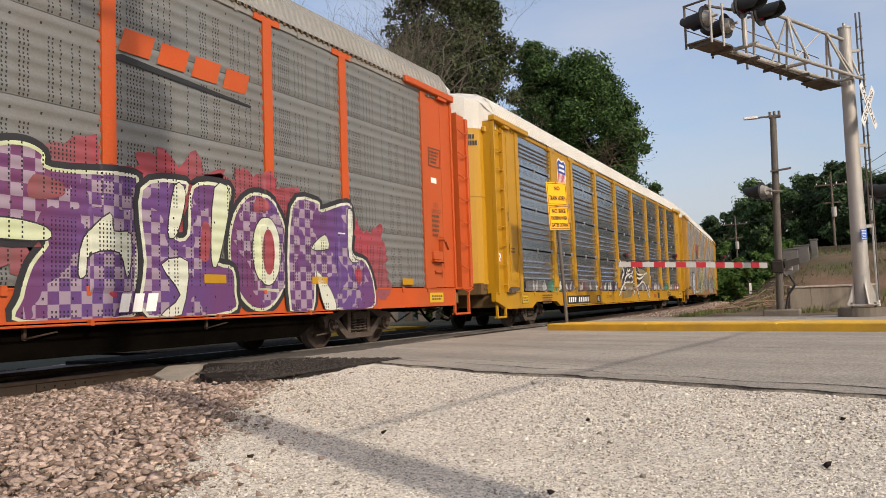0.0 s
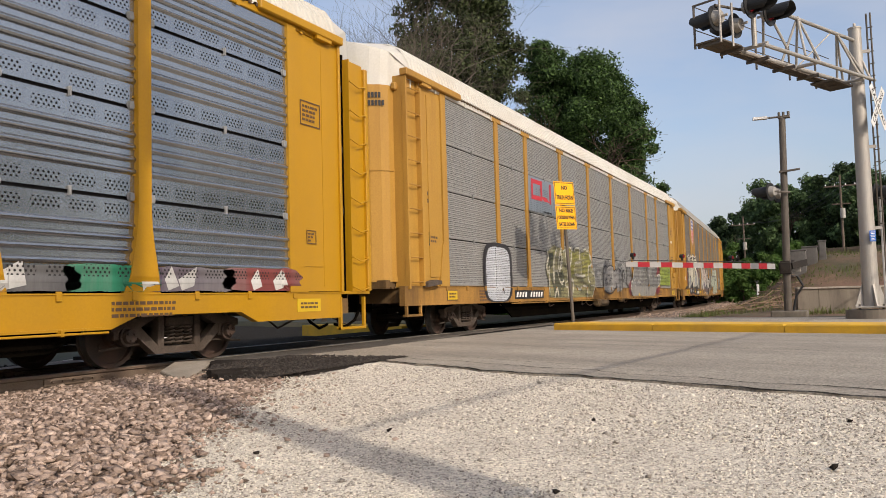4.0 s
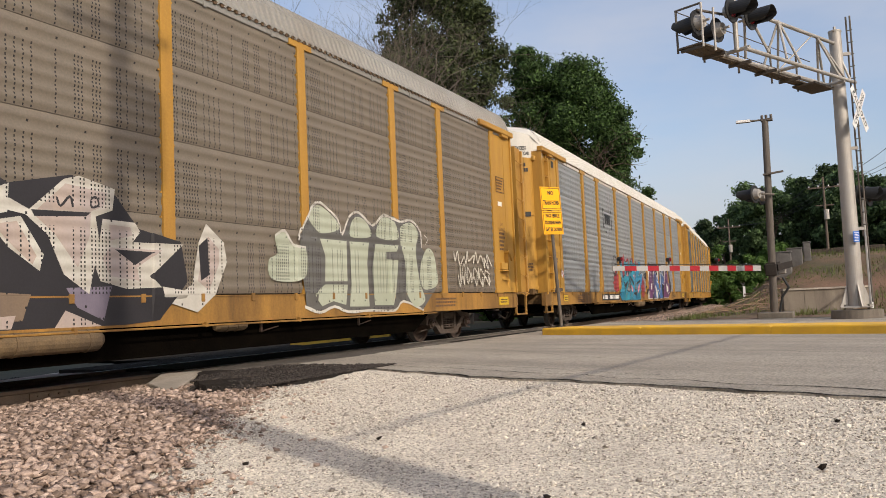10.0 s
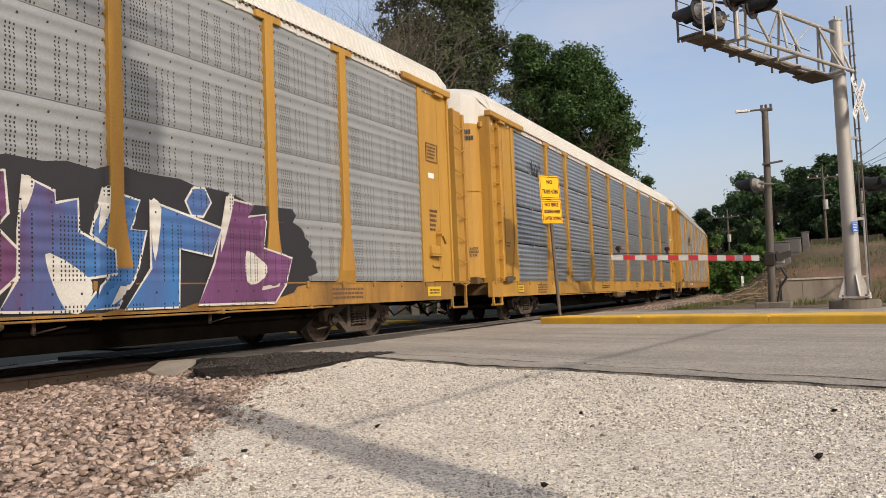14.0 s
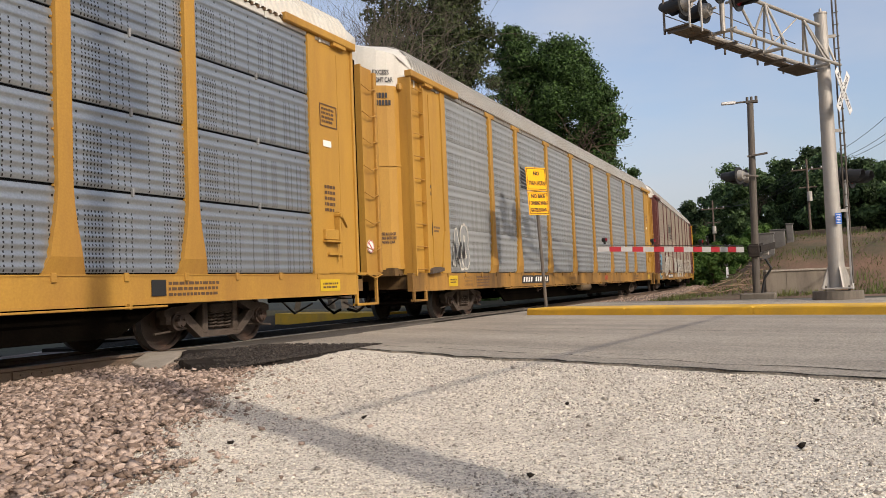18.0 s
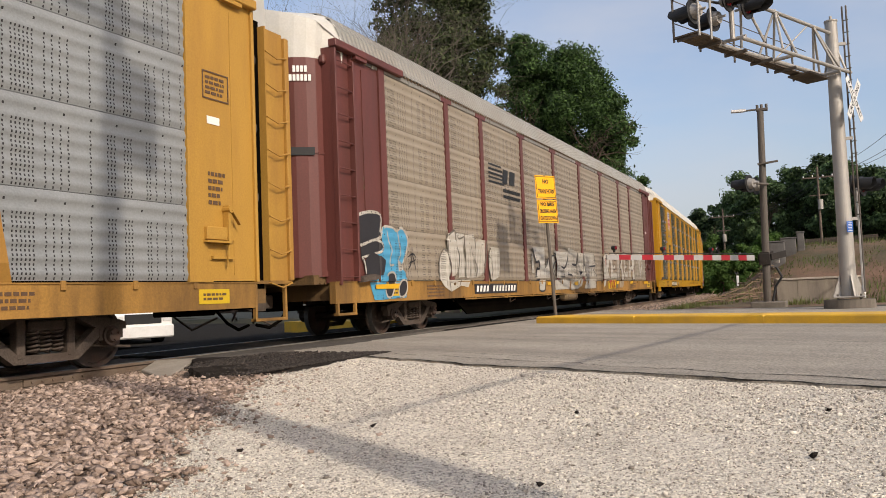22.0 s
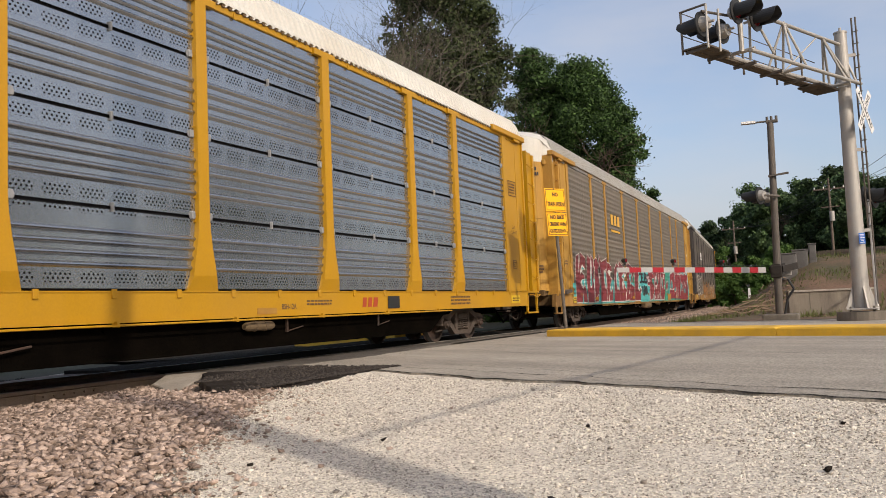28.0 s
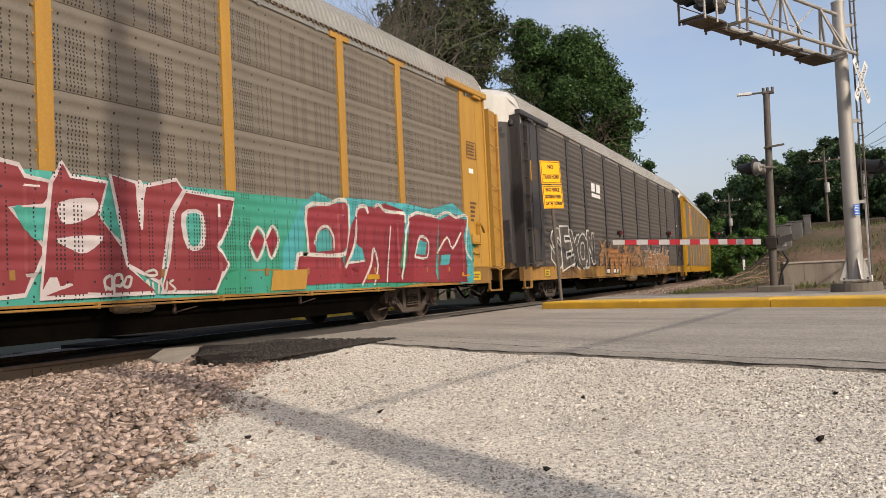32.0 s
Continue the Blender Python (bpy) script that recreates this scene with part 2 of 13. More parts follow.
worn_road(M_CONCRETE)
M_ASPHALT = paint("dark asphalt patch", (0.026, 0.022, 0.019), 0.95, 0, 0.5, 3.0, 70.0, 1.0, (0.05, 0.04, 0.032), 0.5, spec=0.04)
M_OLDCONC = paint("dirty old concrete", (0.33, 0.285, 0.23), 0.9, 0, 0.25, 3.0, 80.0, 0.4, (0.10, 0.08, 0.06), 0.5)
# the deep shade under and behind the train is put into this colour
M_SHADED_ROAD = paint("crossing and road darkened for train shade", (0.024, 0.021, 0.018), 0.95, 0, 0.4, 3.0, 80.0, 0.6, (0.045, 0.038, 0.03), 0.3, spec=0.03)
M_BAND = paint("worn grey asphalt", (0.105, 0.092, 0.078), 0.95, 0, 0.3, 2.0, 90.0, 0.7, (0.055, 0.046, 0.038), 0.5, spec=0.1)
M_KERB = paint("yellow kerb paint", (0.70, 0.40, 0.03), 0.7, 0, 0.14, 3.0, 70.0, 0.25, (0.34, 0.22, 0.07), 0.45)
M_STEEL = paint("dark rail steel", (0.15, 0.112, 0.082), 0.75, 0.1, 0.3, 4.0, 60.0, 0.3, (0.14, 0.075, 0.04), 0.5)
M_RAILTOP = paint("polished rail head", (0.24, 0.23, 0.22), 0.5, 0.8, 0.1, 3.0, 80.0, 0.05)
M_TIE = paint("weathered timber", (0.11, 0.085, 0.065), 0.9, 0, 0.4, 8.0, 60.0, 0.6)


def ballast_edge(x):
    return float(np.interp(x, [1.0, 2.97, 3.89, 4.99, 7.13, 8.0], [1.8, 3.0, 3.75, 4.35, 5.75, 6.4]))


def build_ground():
    xs = [-700, -400, -250, -150, -100, -60, -40, -25, -15, -8] + [i * 0.5 for i in range(-8, 100)] + [i * 2.0 for i in range(25, 60)] + [130, 150, 180, 230, 300, 450, 800, 1500]
    ys = [-1500, -700, -350, -200, -120, -80, -50, -30, -20, -12] + [i * 0.5 for i in range(-16, 44)] + [24, 28, 34, 42, 55, 75, 110, 170, 260, 400, 800, 1500]
    xs, ys = sorted(set(xs)), sorted(set(ys))
    verts = []
    for y in ys:
        for x in xs:
            z = ground_height(x, y) + 0.014 * noise.noise(Vector((x * 1.7, y * 1.7, 0)))
            verts.append((x, y, z))
    k = len(xs)
    faces = [(j * k + i, j * k + i + 1, (j + 1) * k + i + 1, (j + 1) * k + i) for j in range(len(ys) - 1) for i in range(k - 1)]
    me = sheet("ground", verts, faces, M_GRAVEL, True)
    me.materials.append(M_EARTH)
    me.materials.append(M_SOIL)
    me.materials.append(M_BALLAST)
    for f in me.polygons:
        c = f.center
        n = Vector(c).dot(ROAD_N)
        off = track_at(c.x)[0].y - c.y
        if n > 19.5 or off < -3.2 or c.x < -12 or c.y < -25:
            f.material_index = 1
        if c.x < 9 and c.y > ballast_edge(c.x) + 0.55 and off > -3.2:
            f.material_index = 3
        if 26 < c.x < 66 and 2.5 < off < 16 and n > 21:
            f.material_index = 2
    tagged(new("ground", me), "pale crushed gravel turning to dry grassy earth", "ground", kind="structure")


def strip_mesh(name, s_list, profile, mat, smooth=False):
    """A profile of (offset, height) drawn along the track."""
    verts, faces = [], []
    k = len(profile)
    for s in s_list:
        for off, z in profile:
            verts.append(tuple(beside(s, off, z)))
    for i in range(len(s_list) - 1):
        for j in range(k - 1):
            a = i * k + j
            faces.append((a, a + k, a + k + 1, a + 1))
    return sheet(name, verts, faces, mat, smooth)


S_LIST = [-320, -150, -60, -20, 0, 18] + [18 + i * 4 for i in range(1, 50)]


def build_track():
    bed = strip_mesh("ballast_bed", S_LIST, [(-3.6, -0.42), (-2.1, -0.17), (-1.0, -0.15), (1.0, -0.15), (2.1, -0.17), (3.6, -0.42)], M_BALLAST)
    tagged(new("ballast_bed", bed), "grey-brown crushed stone ballast under the rails", "ballast", kind="structure")
    for side in (-1, 1):
        o = side * 0.755
        prof = [(o - 0.037, 0.0), (o - 0.037, -0.035), (o - 0.009, -0.05), (o - 0.009, -0.14), (o - 0.07, -0.158), (o - 0.07, -0.17),
                (o + 0.07, -0.17), (o + 0.07, -0.158), (o + 0.009, -0.14), (o + 0.009, -0.05), (o + 0.037, -0.035), (o + 0.037, 0.0)]
        rail = tagged(new("rail", strip_mesh("rail", S_LIST, prof, M_STEEL)), "rusty brown steel running rail with a bright head", "rail", "rails", "structure")
        put("rail_head", strip_mesh("rail_head", S_LIST, [(o - 0.037, 0.0), (o - 0.03, 0.006), (o + 0.03, 0.006), (o + 0.037, 0.0)], M_RAILTOP), rail)
        bm = bmesh.new()
        # joint bar with bolts on the near side of the rail
        for x0 in (6.2,):
            box(bm, x0, x0 + 0.9, TRACK_Y + o - 0.035, TRACK_Y + o - 0.012, -0.135, -0.05, 0.004)
            for i in range(6):
                rod(bm, (x0 + 0.1 + i * 0.14, TRACK_Y + o - 0.06, -0.09), (x0 + 0.1 + i * 0.14, TRACK_Y + o - 0.03, -0.09), 0.015, None, 6)
        part("joint_bar", bm, M_STEEL, rail)
    me = None
    for i in range(150):
        s = -14 + i * 0.52
        if me is None:
            bm = bmesh.new()
            box(bm, -0.11, 0.11, -1.3, 1.3, -0.32, -0.165, 0.012)
            me = mesh_of("sleeper", bm, M_TIE)
        p, a = track_at(s)
        if 9.5 < s < 23:
            continue
        tagged(put("sleeper", me, None, Matrix.Translation(p) @ pose(0, 0, 0, 0, 0, math.degrees(a))), "weathered timber sleeper under the rails", "sleeper", "sleepers", "structure")


ROAD_NEAR, ROAD_KERB = 5.75, 13.95


def build_road():
    # road slab with an uneven broken near edge
    random.seed(4)
    verts, faces = [], []
    al = [-60, -40, -25, -15, -9] + [-6 + i * 0.12 for i in range(0, 196)]
    for a in al:
        e = ROAD_NEAR + 0.10 * noise.noise(Vector((a * 0.9, 3.1, 0))) + 0.07 * noise.noise(Vector((a * 4.3, 7.7, 0))) + 0.03 * noise.noise(Vector((a * 13, 1.7, 0)))
        if a > 6.2:
            e += (a - 6.2) * 0.10
        for n, z in ((e, -0.14), (e + 0.012, 0.0), (ROAD_KERB + 0.02, 0.0), (22.5, 0.0), (22.6, -0.14)):
            verts.append(tuple(road(min(a, 0.411 * n + 7.93), n, z)))
    for i in range(len(al) - 1):
        for j in range(4):
            q = i * 5 + j
            faces.append((q, q + 5, q + 6, q + 1))
    tagged(new("road", sheet("road", verts, faces, M_CONCRETE)), "grey worn concrete road with a crumbling edge", "road", kind="structure")
    # crossing panels between and beside the rails, coloured for the train's shade
    for name, lo, hi, m in (("crossing_panel", -0.68, 0.68, M_SHADED_ROAD), ("crossing_panel", 0.83, 2.2, M_SHADED_ROAD)):
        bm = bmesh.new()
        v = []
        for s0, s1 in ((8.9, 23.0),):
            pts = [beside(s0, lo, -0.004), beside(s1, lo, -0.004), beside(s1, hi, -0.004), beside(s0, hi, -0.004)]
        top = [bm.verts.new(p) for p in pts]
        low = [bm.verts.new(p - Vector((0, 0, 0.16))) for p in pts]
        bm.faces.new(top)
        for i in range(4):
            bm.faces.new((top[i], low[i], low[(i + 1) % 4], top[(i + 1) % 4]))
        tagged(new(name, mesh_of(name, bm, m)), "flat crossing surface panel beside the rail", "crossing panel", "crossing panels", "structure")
    # dark asphalt band along the near rail, ragged towards the road, and a pale filler beside the rail
    random.seed(31)
    bm = bmesh.new()
    rows = []
    for k in range(70):
        s = 8.3 + k * 0.21
        o = float(np.interp(s, [8.3, 10, 11.3, 14.2, 18, 22.8], [-1.5, -1.9, -2.05, -1.62, -1.28, -1.1])) + random.uniform(-0.05, 0.05)
        rows.append((bm.verts.new(beside(s, -0.98, 0.006)), bm.verts.new(beside(s, o, 0.005)), bm.verts.new(beside(s, o - 0.02, -0.05))))
    for p, q in zip(rows, rows[1:]):
        for j in range(2):
            bm.faces.new((p[j], p[j + 1], q[j + 1], q[j]))
    tagged(new("asphalt_band", mesh_of("asphalt_band", bm, M_BAND)), "dark asphalt band patched along the rail", "asphalt", kind="structure")
    bm = bmesh.new()
    bar(bm, beside(8.9, -0.91, -0.06), beside(23.0, -0.91, -0.06), 0.12, 0.13)
    tagged(new("crossing_panel", mesh_of("crossing_panel", bm, M_CONCRETE)), "pale concrete filler strip along the rail", "crossing panel", "crossing panels", "structure")
    # pale pavement beyond the rails
    bm = bmesh.new()
    pts = [Vector((26.9, 17.2, -0.3)), Vector((33.0, 18.35, -0.3)), Vector((39.0, 21.7, -0.3)), Vector((32.5, 20.8, -0.3))]
    hi = [bm.verts.new(p) for p in pts]
    lo = [bm.verts.new(p - Vector((0, 0, 0.4))) for p in pts]
    bm.faces.new(hi)
    for j in range(4):
        bm.faces.new((hi[j], lo[j], lo[(j + 1) % 4], hi[(j + 1) % 4]))
    tagged(new("pavement", mesh_of("pavement", bm, M_CONCRETE)), "pale concrete pavement beyond the rails", "pavement", kind="structure")
    # far road half behind the track, its colour darkened for the train's shade
    bm = bmesh.new()
    rows = []
    for a, z in [(13.2, -0.012)] + [(14.0 + k, -0.03 - far_drop(14.0 + k)) for k in range(13)] + [(90, -0.03 - far_drop(90))]:
        rows.append((bm.verts.new(road(a, 8.4, z)), bm.verts.new(road(a, 22.5, z))))
    for p, q in zip(rows, rows[1:]):
        bm.faces.new((p[0], p[1], q[1], q[0]))
    tagged(new("road_far", mesh_of("road_far", bm, M_SHADED_ROAD)), "asphalt road beyond the rails, darkened for the train's shade", "road", kind="structure")
    # dark asphalt patch at the edge of the crossing
    random.seed(9)
    bm = bmesh.new()
    ring = []
    outline = [(8.47, 8.02), (7.12, 6.86), (6.62, 6.2), (6.78, 5.75), (7.3, 5.5), (7.9, 5.45), (8.7, 5.5), (9.5, 5.75), (9.3, 6.2), (9.1, 6.7), (8.75, 7.4)]
    pts = []
    for i, (x, y) in enumerate(outline):
        x2, y2 = outline[(i + 1) % len(outline)]
        for k in range(6):
            w = k / 6
            pts.append((x + (x2 - x) * w + random.uniform(-0.03, 0.03), y + (y2 - y) * w + random.uniform(-0.03, 0.03)))
    top = [bm.verts.new((x, y, 0.006)) for x, y in pts]
    low = [bm.verts.new((x - 0.42 if x < 9 else x, y - (0.40 if y < 8 and x < 9 else 0.1), -0.15)) for x, y in pts]
    f = bm.faces.new(top)
    for i in range(len(top)):
        j = (i + 1) % len(top)
        bm.faces.new((top[i], low[i], low[j], top[j]))
    bmesh.ops.triangulate(bm, faces=[f])
    # tilted concrete end piece at the edge of the crossing
    bm3 = bmesh.new()
    cs = [Vector((8.42, 7.95, 0.012)), Vector((8.05, 8.34, 0.012)), Vector((7.5, 8.02, -0.06)), Vector((7.06, 7.16, -0.12))]
    hi = [bm3.verts.new(p) for p in cs]
    lo = [bm3.verts.new(p - Vector((0, 0, 0.14))) for p in cs]
    bm3.faces.new(hi)
    for j in range(4):
        bm3.faces.new((hi[j], lo[j], lo[(j + 1) % 4], hi[(j + 1) % 4]))
    bmesh.ops.bevel(bm3, geom=list(bm3.edges), offset=0.012, segments=1, affect="EDGES")
    tagged(new("crossing_panel", mesh_of("crossing_panel", bm3, M_OLDCONC)), "broken grey concrete end piece sloping down from the crossing", "crossing panel", "crossing panels", "structure")
    # yellow kerb of the median beyond the rails
    far = thing("kerb", "yellow painted kerb beyond the rails", "kerb", kind="structure")
    for i in range(2):
        bm2 = bmesh.new()
        b0, b1 = 18.4 + i * 2.8, 18.4 + (i + 1) * 2.8 - 0.012
        prof = [road(b0, 13.95), road(b1, 13.95), road(b1, 15.12), road(b0, 15.12)]
        lo = [bm2.verts.new(p + Vector((0, 0, -0.3))) for p in prof]
        hi = [bm2.verts.new(p + Vector((0, 0, 0.06))) for p in prof]
        for j in range(4):
            bm2.faces.new((lo[j], lo[(j + 1) % 4], hi[(j + 1) % 4], hi[j]))
        bm2.faces.new(hi)
        part("kerb_stone", bm2, M_KERB, far)
    tagged(new("asphalt_patch", mesh_of("asphalt_patch", bm, M_ASPHALT)), "dark crumbled asphalt patch beside the rail", "asphalt", kind="structure")
    # yellow kerbed median
    med = thing("kerb", "yellow painted concrete kerb round the road median", "kerb", kind="structure")
    a1 = 12.7
    for i in range(15):
        b0, b1 = a1 - (i + 1) * 2.8, a1 - i * 2.8
        bm = bmesh.new()
        if i == 0:
            prof = [road(b0, 13.95), road(b1 - 0.12, 13.95), road(b1, 14.07), road(b1, 15.0), road(b1 - 0.12, 15.12), road(b0, 15.12)]
        else:
            prof = [road(b0, 13.95), road(b1 - 0.012, 13.95), road(b1 - 0.012, 15.12), road(b0, 15.12)]
        lo = [bm.verts.new(p + Vector((0, 0, -0.05))) for p in prof]
        mid = [bm.verts.new(p + Vector((0, 0, 0.125))) for p in prof]
        c = sum(prof, Vector()) / len(prof)
        hi = [bm.verts.new(p + (c - p).normalized() * 0.03 + Vector((0, 0, 0.15))) for p in prof]
        k = len(prof)
        for r, q in ((lo, mid), (mid, hi)):
            for j in range(k):
                bm.faces.new((r[j], r[(j + 1) % k], q[(j + 1) % k], q[j]))
        bm.faces.new(hi)
        part("kerb_stone", bm, M_KERB, med)


build_ground()
build_track()
build_road()


# ---------------------------------------------------------------- loose stone
def stone_cloud(name, centres, sizes, mat, seed, flat=0.7):
    """Many small angular stones as one mesh."""
    rng = np.random.default_rng(seed)
    base = np.array([(1, 0, 0), (-1, 0, 0), (0, 1, 0), (0, -1, 0), (0, 0, 1), (0, 0, -1)], float)
    tri = np.array([(0, 2, 4), (2, 1, 4), (1, 3, 4), (3, 0, 4), (2, 0, 5), (1, 2, 5), (3, 1, 5), (0, 3, 5)])
    k = len(centres)
    v = base[None] * rng.uniform(0.55, 1.25, (k, 6, 1)) + rng.uniform(-0.4, 0.4, (k, 6, 3))
    # random turn
    q = rng.normal(size=(k, 4))
    q /= np.linalg.norm(q, axis=1)[:, None]
    w, x, y, z = q.T
    r = np.stack([np.stack([1 - 2 * (y * y + z * z), 2 * (x * y - z * w), 2 * (x * z + y * w)], 1),
                  np.stack([2 * (x * y + z * w), 1 - 2 * (x * x + z * z), 2 * (y * z - x * w)], 1),
                  np.stack([2 * (x * z - y * w), 2 * (y * z + x * w), 1 - 2 * (x * x + y * y)], 1)], 1)
    v = np.einsum("kij,kvj->kvi", r, v) * sizes[:, None, None]
    v[:, :, 2] *= flat
    v += centres[:, None, :]
    f = (tri[None] + 6 * np.arange(k)[:, None, None]).reshape(-1, 3)
    me = bpy.data.meshes.new(name)
    me.vertices.add(k * 6)
    me.vertices.foreach_set("co", v.reshape(-1))
    me.loops.add(len(f) * 3)
    me.loops.foreach_set("vertex_index", f.reshape(-1).astype(np.int32))
    me.polygons.add(len(f))
    me.polygons.foreach_set("loop_start", (np.arange(len(f)) * 3).astype(np.int32))
    me.update(calc_edges=True)
    me.materials.append(mat)
    return me


M_CHIP = paint("pale stone chips", (0.84, 0.77, 0.658), 0.95, 0, 0.15, 3, 80, 0.2, None, 0, island=0.0, tint=(0.20, 0.17, 0.14), spec=0.2)
M_STONE = paint("brown and pink ballast stones", (0.54, 0.41, 0.33), 0.95, 0, 0.35, 14, 90, 0.6, None, 0, island=0.0, tint=(0.15, 0.105, 0.078), spec=0.15)


# dark for asphalt crumbs, and for ballast with the train's shade in its colour
M_DARKSTONE = paint("dark asphalt crumbs and shaded ballast", (0.065, 0.052, 0.043), 0.95, 0, 0.3, 14, 90, 0.5, None, 0, tint=(0.022, 0.018, 0.015))


GRID = {}


def ground_top(x, y):
    """Height of the ground sheet itself, between its half-metre corners."""
    i, j = math.floor(x * 2), math.floor(y * 2)
    for a in (i, i + 1):
        for b in (j, j + 1):
            if (a, b) not in GRID:
                GRID[a, b] = ground_height(a / 2, b / 2) + 0.014 * noise.noise(Vector((a / 2 * 1.7, b / 2 * 1.7, 0)))
    u, v = x * 2 - i, y * 2 - j
    return (GRID[i, j] * (1 - u) + GRID[i + 1, j] * u) * (1 - v) + (GRID[i, j + 1] * (1 - u) + GRID[i + 1, j + 1] * u) * v


def build_stones():
    rng = np.random.default_rng(5)
    c, s = [], []
    while len(c) < 68000:
        x, y = 2.2 + 7.4 * rng.random() ** 1.5, rng.uniform(-1.6, 6.6)
        n = x * ROAD_N.x + y * ROAD_N.y
        if n > 5.72 or y > ballast_edge(x) + 0.5:
            continue
        r = rng.uniform(0.003, 0.0085) * (1.0 if x < 4.5 else 1.35)
        if rng.random() < 0.012:
            r *= 2.2
        c.append((x, y, ground_top(x, y) + r * 0.25))
        s.append(r)
    tagged(new("loose_gravel", stone_cloud("loose_gravel", np.array(c), np.array(s), M_CHIP, 1)), "pale crushed gravel lying loose on the shoulder", "gravel", kind="stuff")
    c, s = [], []
    while len(c) < 30000:
        x, y = rng.uniform(0.8, 8.2), rng.uniform(1.5, 8.46)
        e = ballast_edge(x)
        d = y - e + 0.25 * noise.noise(Vector((x * 2.2, y * 2.2, 5)))
        if d < 0 and rng.random() > 0.25 * math.exp(d * 3.5):
            continue
        if x > 6.75 and y < 6.9 + (x - 6.9) * 0.75 and (x - 6.75) * 0.75 > (5.75 - y):
            continue
        if y > 8.42:
            continue
        r = (0.014 + 0.036 * rng.random() ** 2.0) * (1 if d > 0.15 else 0.6)
        bed = -0.17 if y > TRACK_Y - 2.1 else -0.17 - (TRACK_Y - 2.1 - y) * 0.167
        c.append((x, y, max(ground_top(x, y), bed) + rng.uniform(-0.004, 0.022) + r * 0.25))
        s.append(r)
    tagged(new("ballast_stones", stone_cloud("ballast_stones", np.array(c), np.array(s), M_STONE, 2, 0.6)), "brown and pinkish ballast stones spilled beside the rail", "ballast", kind="stuff")
    c, s = [], []
    while len(c) < 9000:
        t, off = rng.uniform(22.5, 95), rng.uniform(-3.9, 2.6)
        if abs(off + 0.755) < 0.09 or abs(off - 0.755) < 0.09:
            continue
        r = rng.uniform(0.025, 0.05)
        z = -0.15 if abs(off) < 2.1 else -0.17 - (abs(off) - 2.1) * 0.12
        p = beside(t, off, z + r * 0.3)
        c.append(tuple(p))
        s.append(r)
    tagged(new("track_ballast", stone_cloud("track_ballast", np.array(c), np.array(s), M_STONE, 3, 0.8)), "grey-brown crushed ballast along the rails", "ballast", kind="stuff")
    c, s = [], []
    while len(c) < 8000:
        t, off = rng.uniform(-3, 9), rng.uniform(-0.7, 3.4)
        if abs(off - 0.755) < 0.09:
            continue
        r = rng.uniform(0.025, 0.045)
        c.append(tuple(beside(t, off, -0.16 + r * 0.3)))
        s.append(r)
    tagged(new("track_ballast", stone_cloud("track_ballast", np.array(c), np.array(s), M_DARKSTONE, 4, 0.8)), "crushed ballast between the rails, darkened for the shade under the cars", "ballast", kind="stuff")
    c, s = [], []
    while len(c) < 5200:
        x, y = rng.uniform(6.4, 9.4), rng.uniform(5.2, 7.4)
        d = (x - 6.7) * 0.62 - (7.0 - y) if y > 6.3 else (y - 5.45) * 0.9
        inner = x > 7.0 and 5.55 < y < 6.75 + (x - 7.0) * 0.8
        if abs(d) > rng.exponential(0.10) and (not inner or rng.random() > 0.16):
            continue
        if y > 6.8 + (x - 7.0) * 0.8:
            continue
        r = rng.uniform(0.008, 0.024)
        c.append((x, y, 0.004 + r * 0.3 if d > 0 else -0.06 + r * 0.3))
        s.append(r)
    tagged(new("loose_asphalt", stone_cloud("loose_asphalt", np.array(c), np.array(s), M_DARKSTONE, 6, 0.7)), "dark crumbs of broken asphalt along the patch", "gravel", kind="stuff")
    # single larger stones on the gravel
    for x, y, r in ((4.4, 2.7, 0.03), (4.0, 0.15, 0.035), (5.0, 1.55, 0.02), (3.6, 3.1, 0.022), (5.2, 0.1, 0.022), (3.3, 1.2, 0.018)):
        me = stone_cloud("stone", np.array([(x, y, ground_top(x, y) + r * 0.4)]), np.array([r]), M_ASPHALT, int(x * 100))
        tagged(new("stone", me), "small dark stone lying on the gravel", "stone", "stones on the gravel")


build_stones()


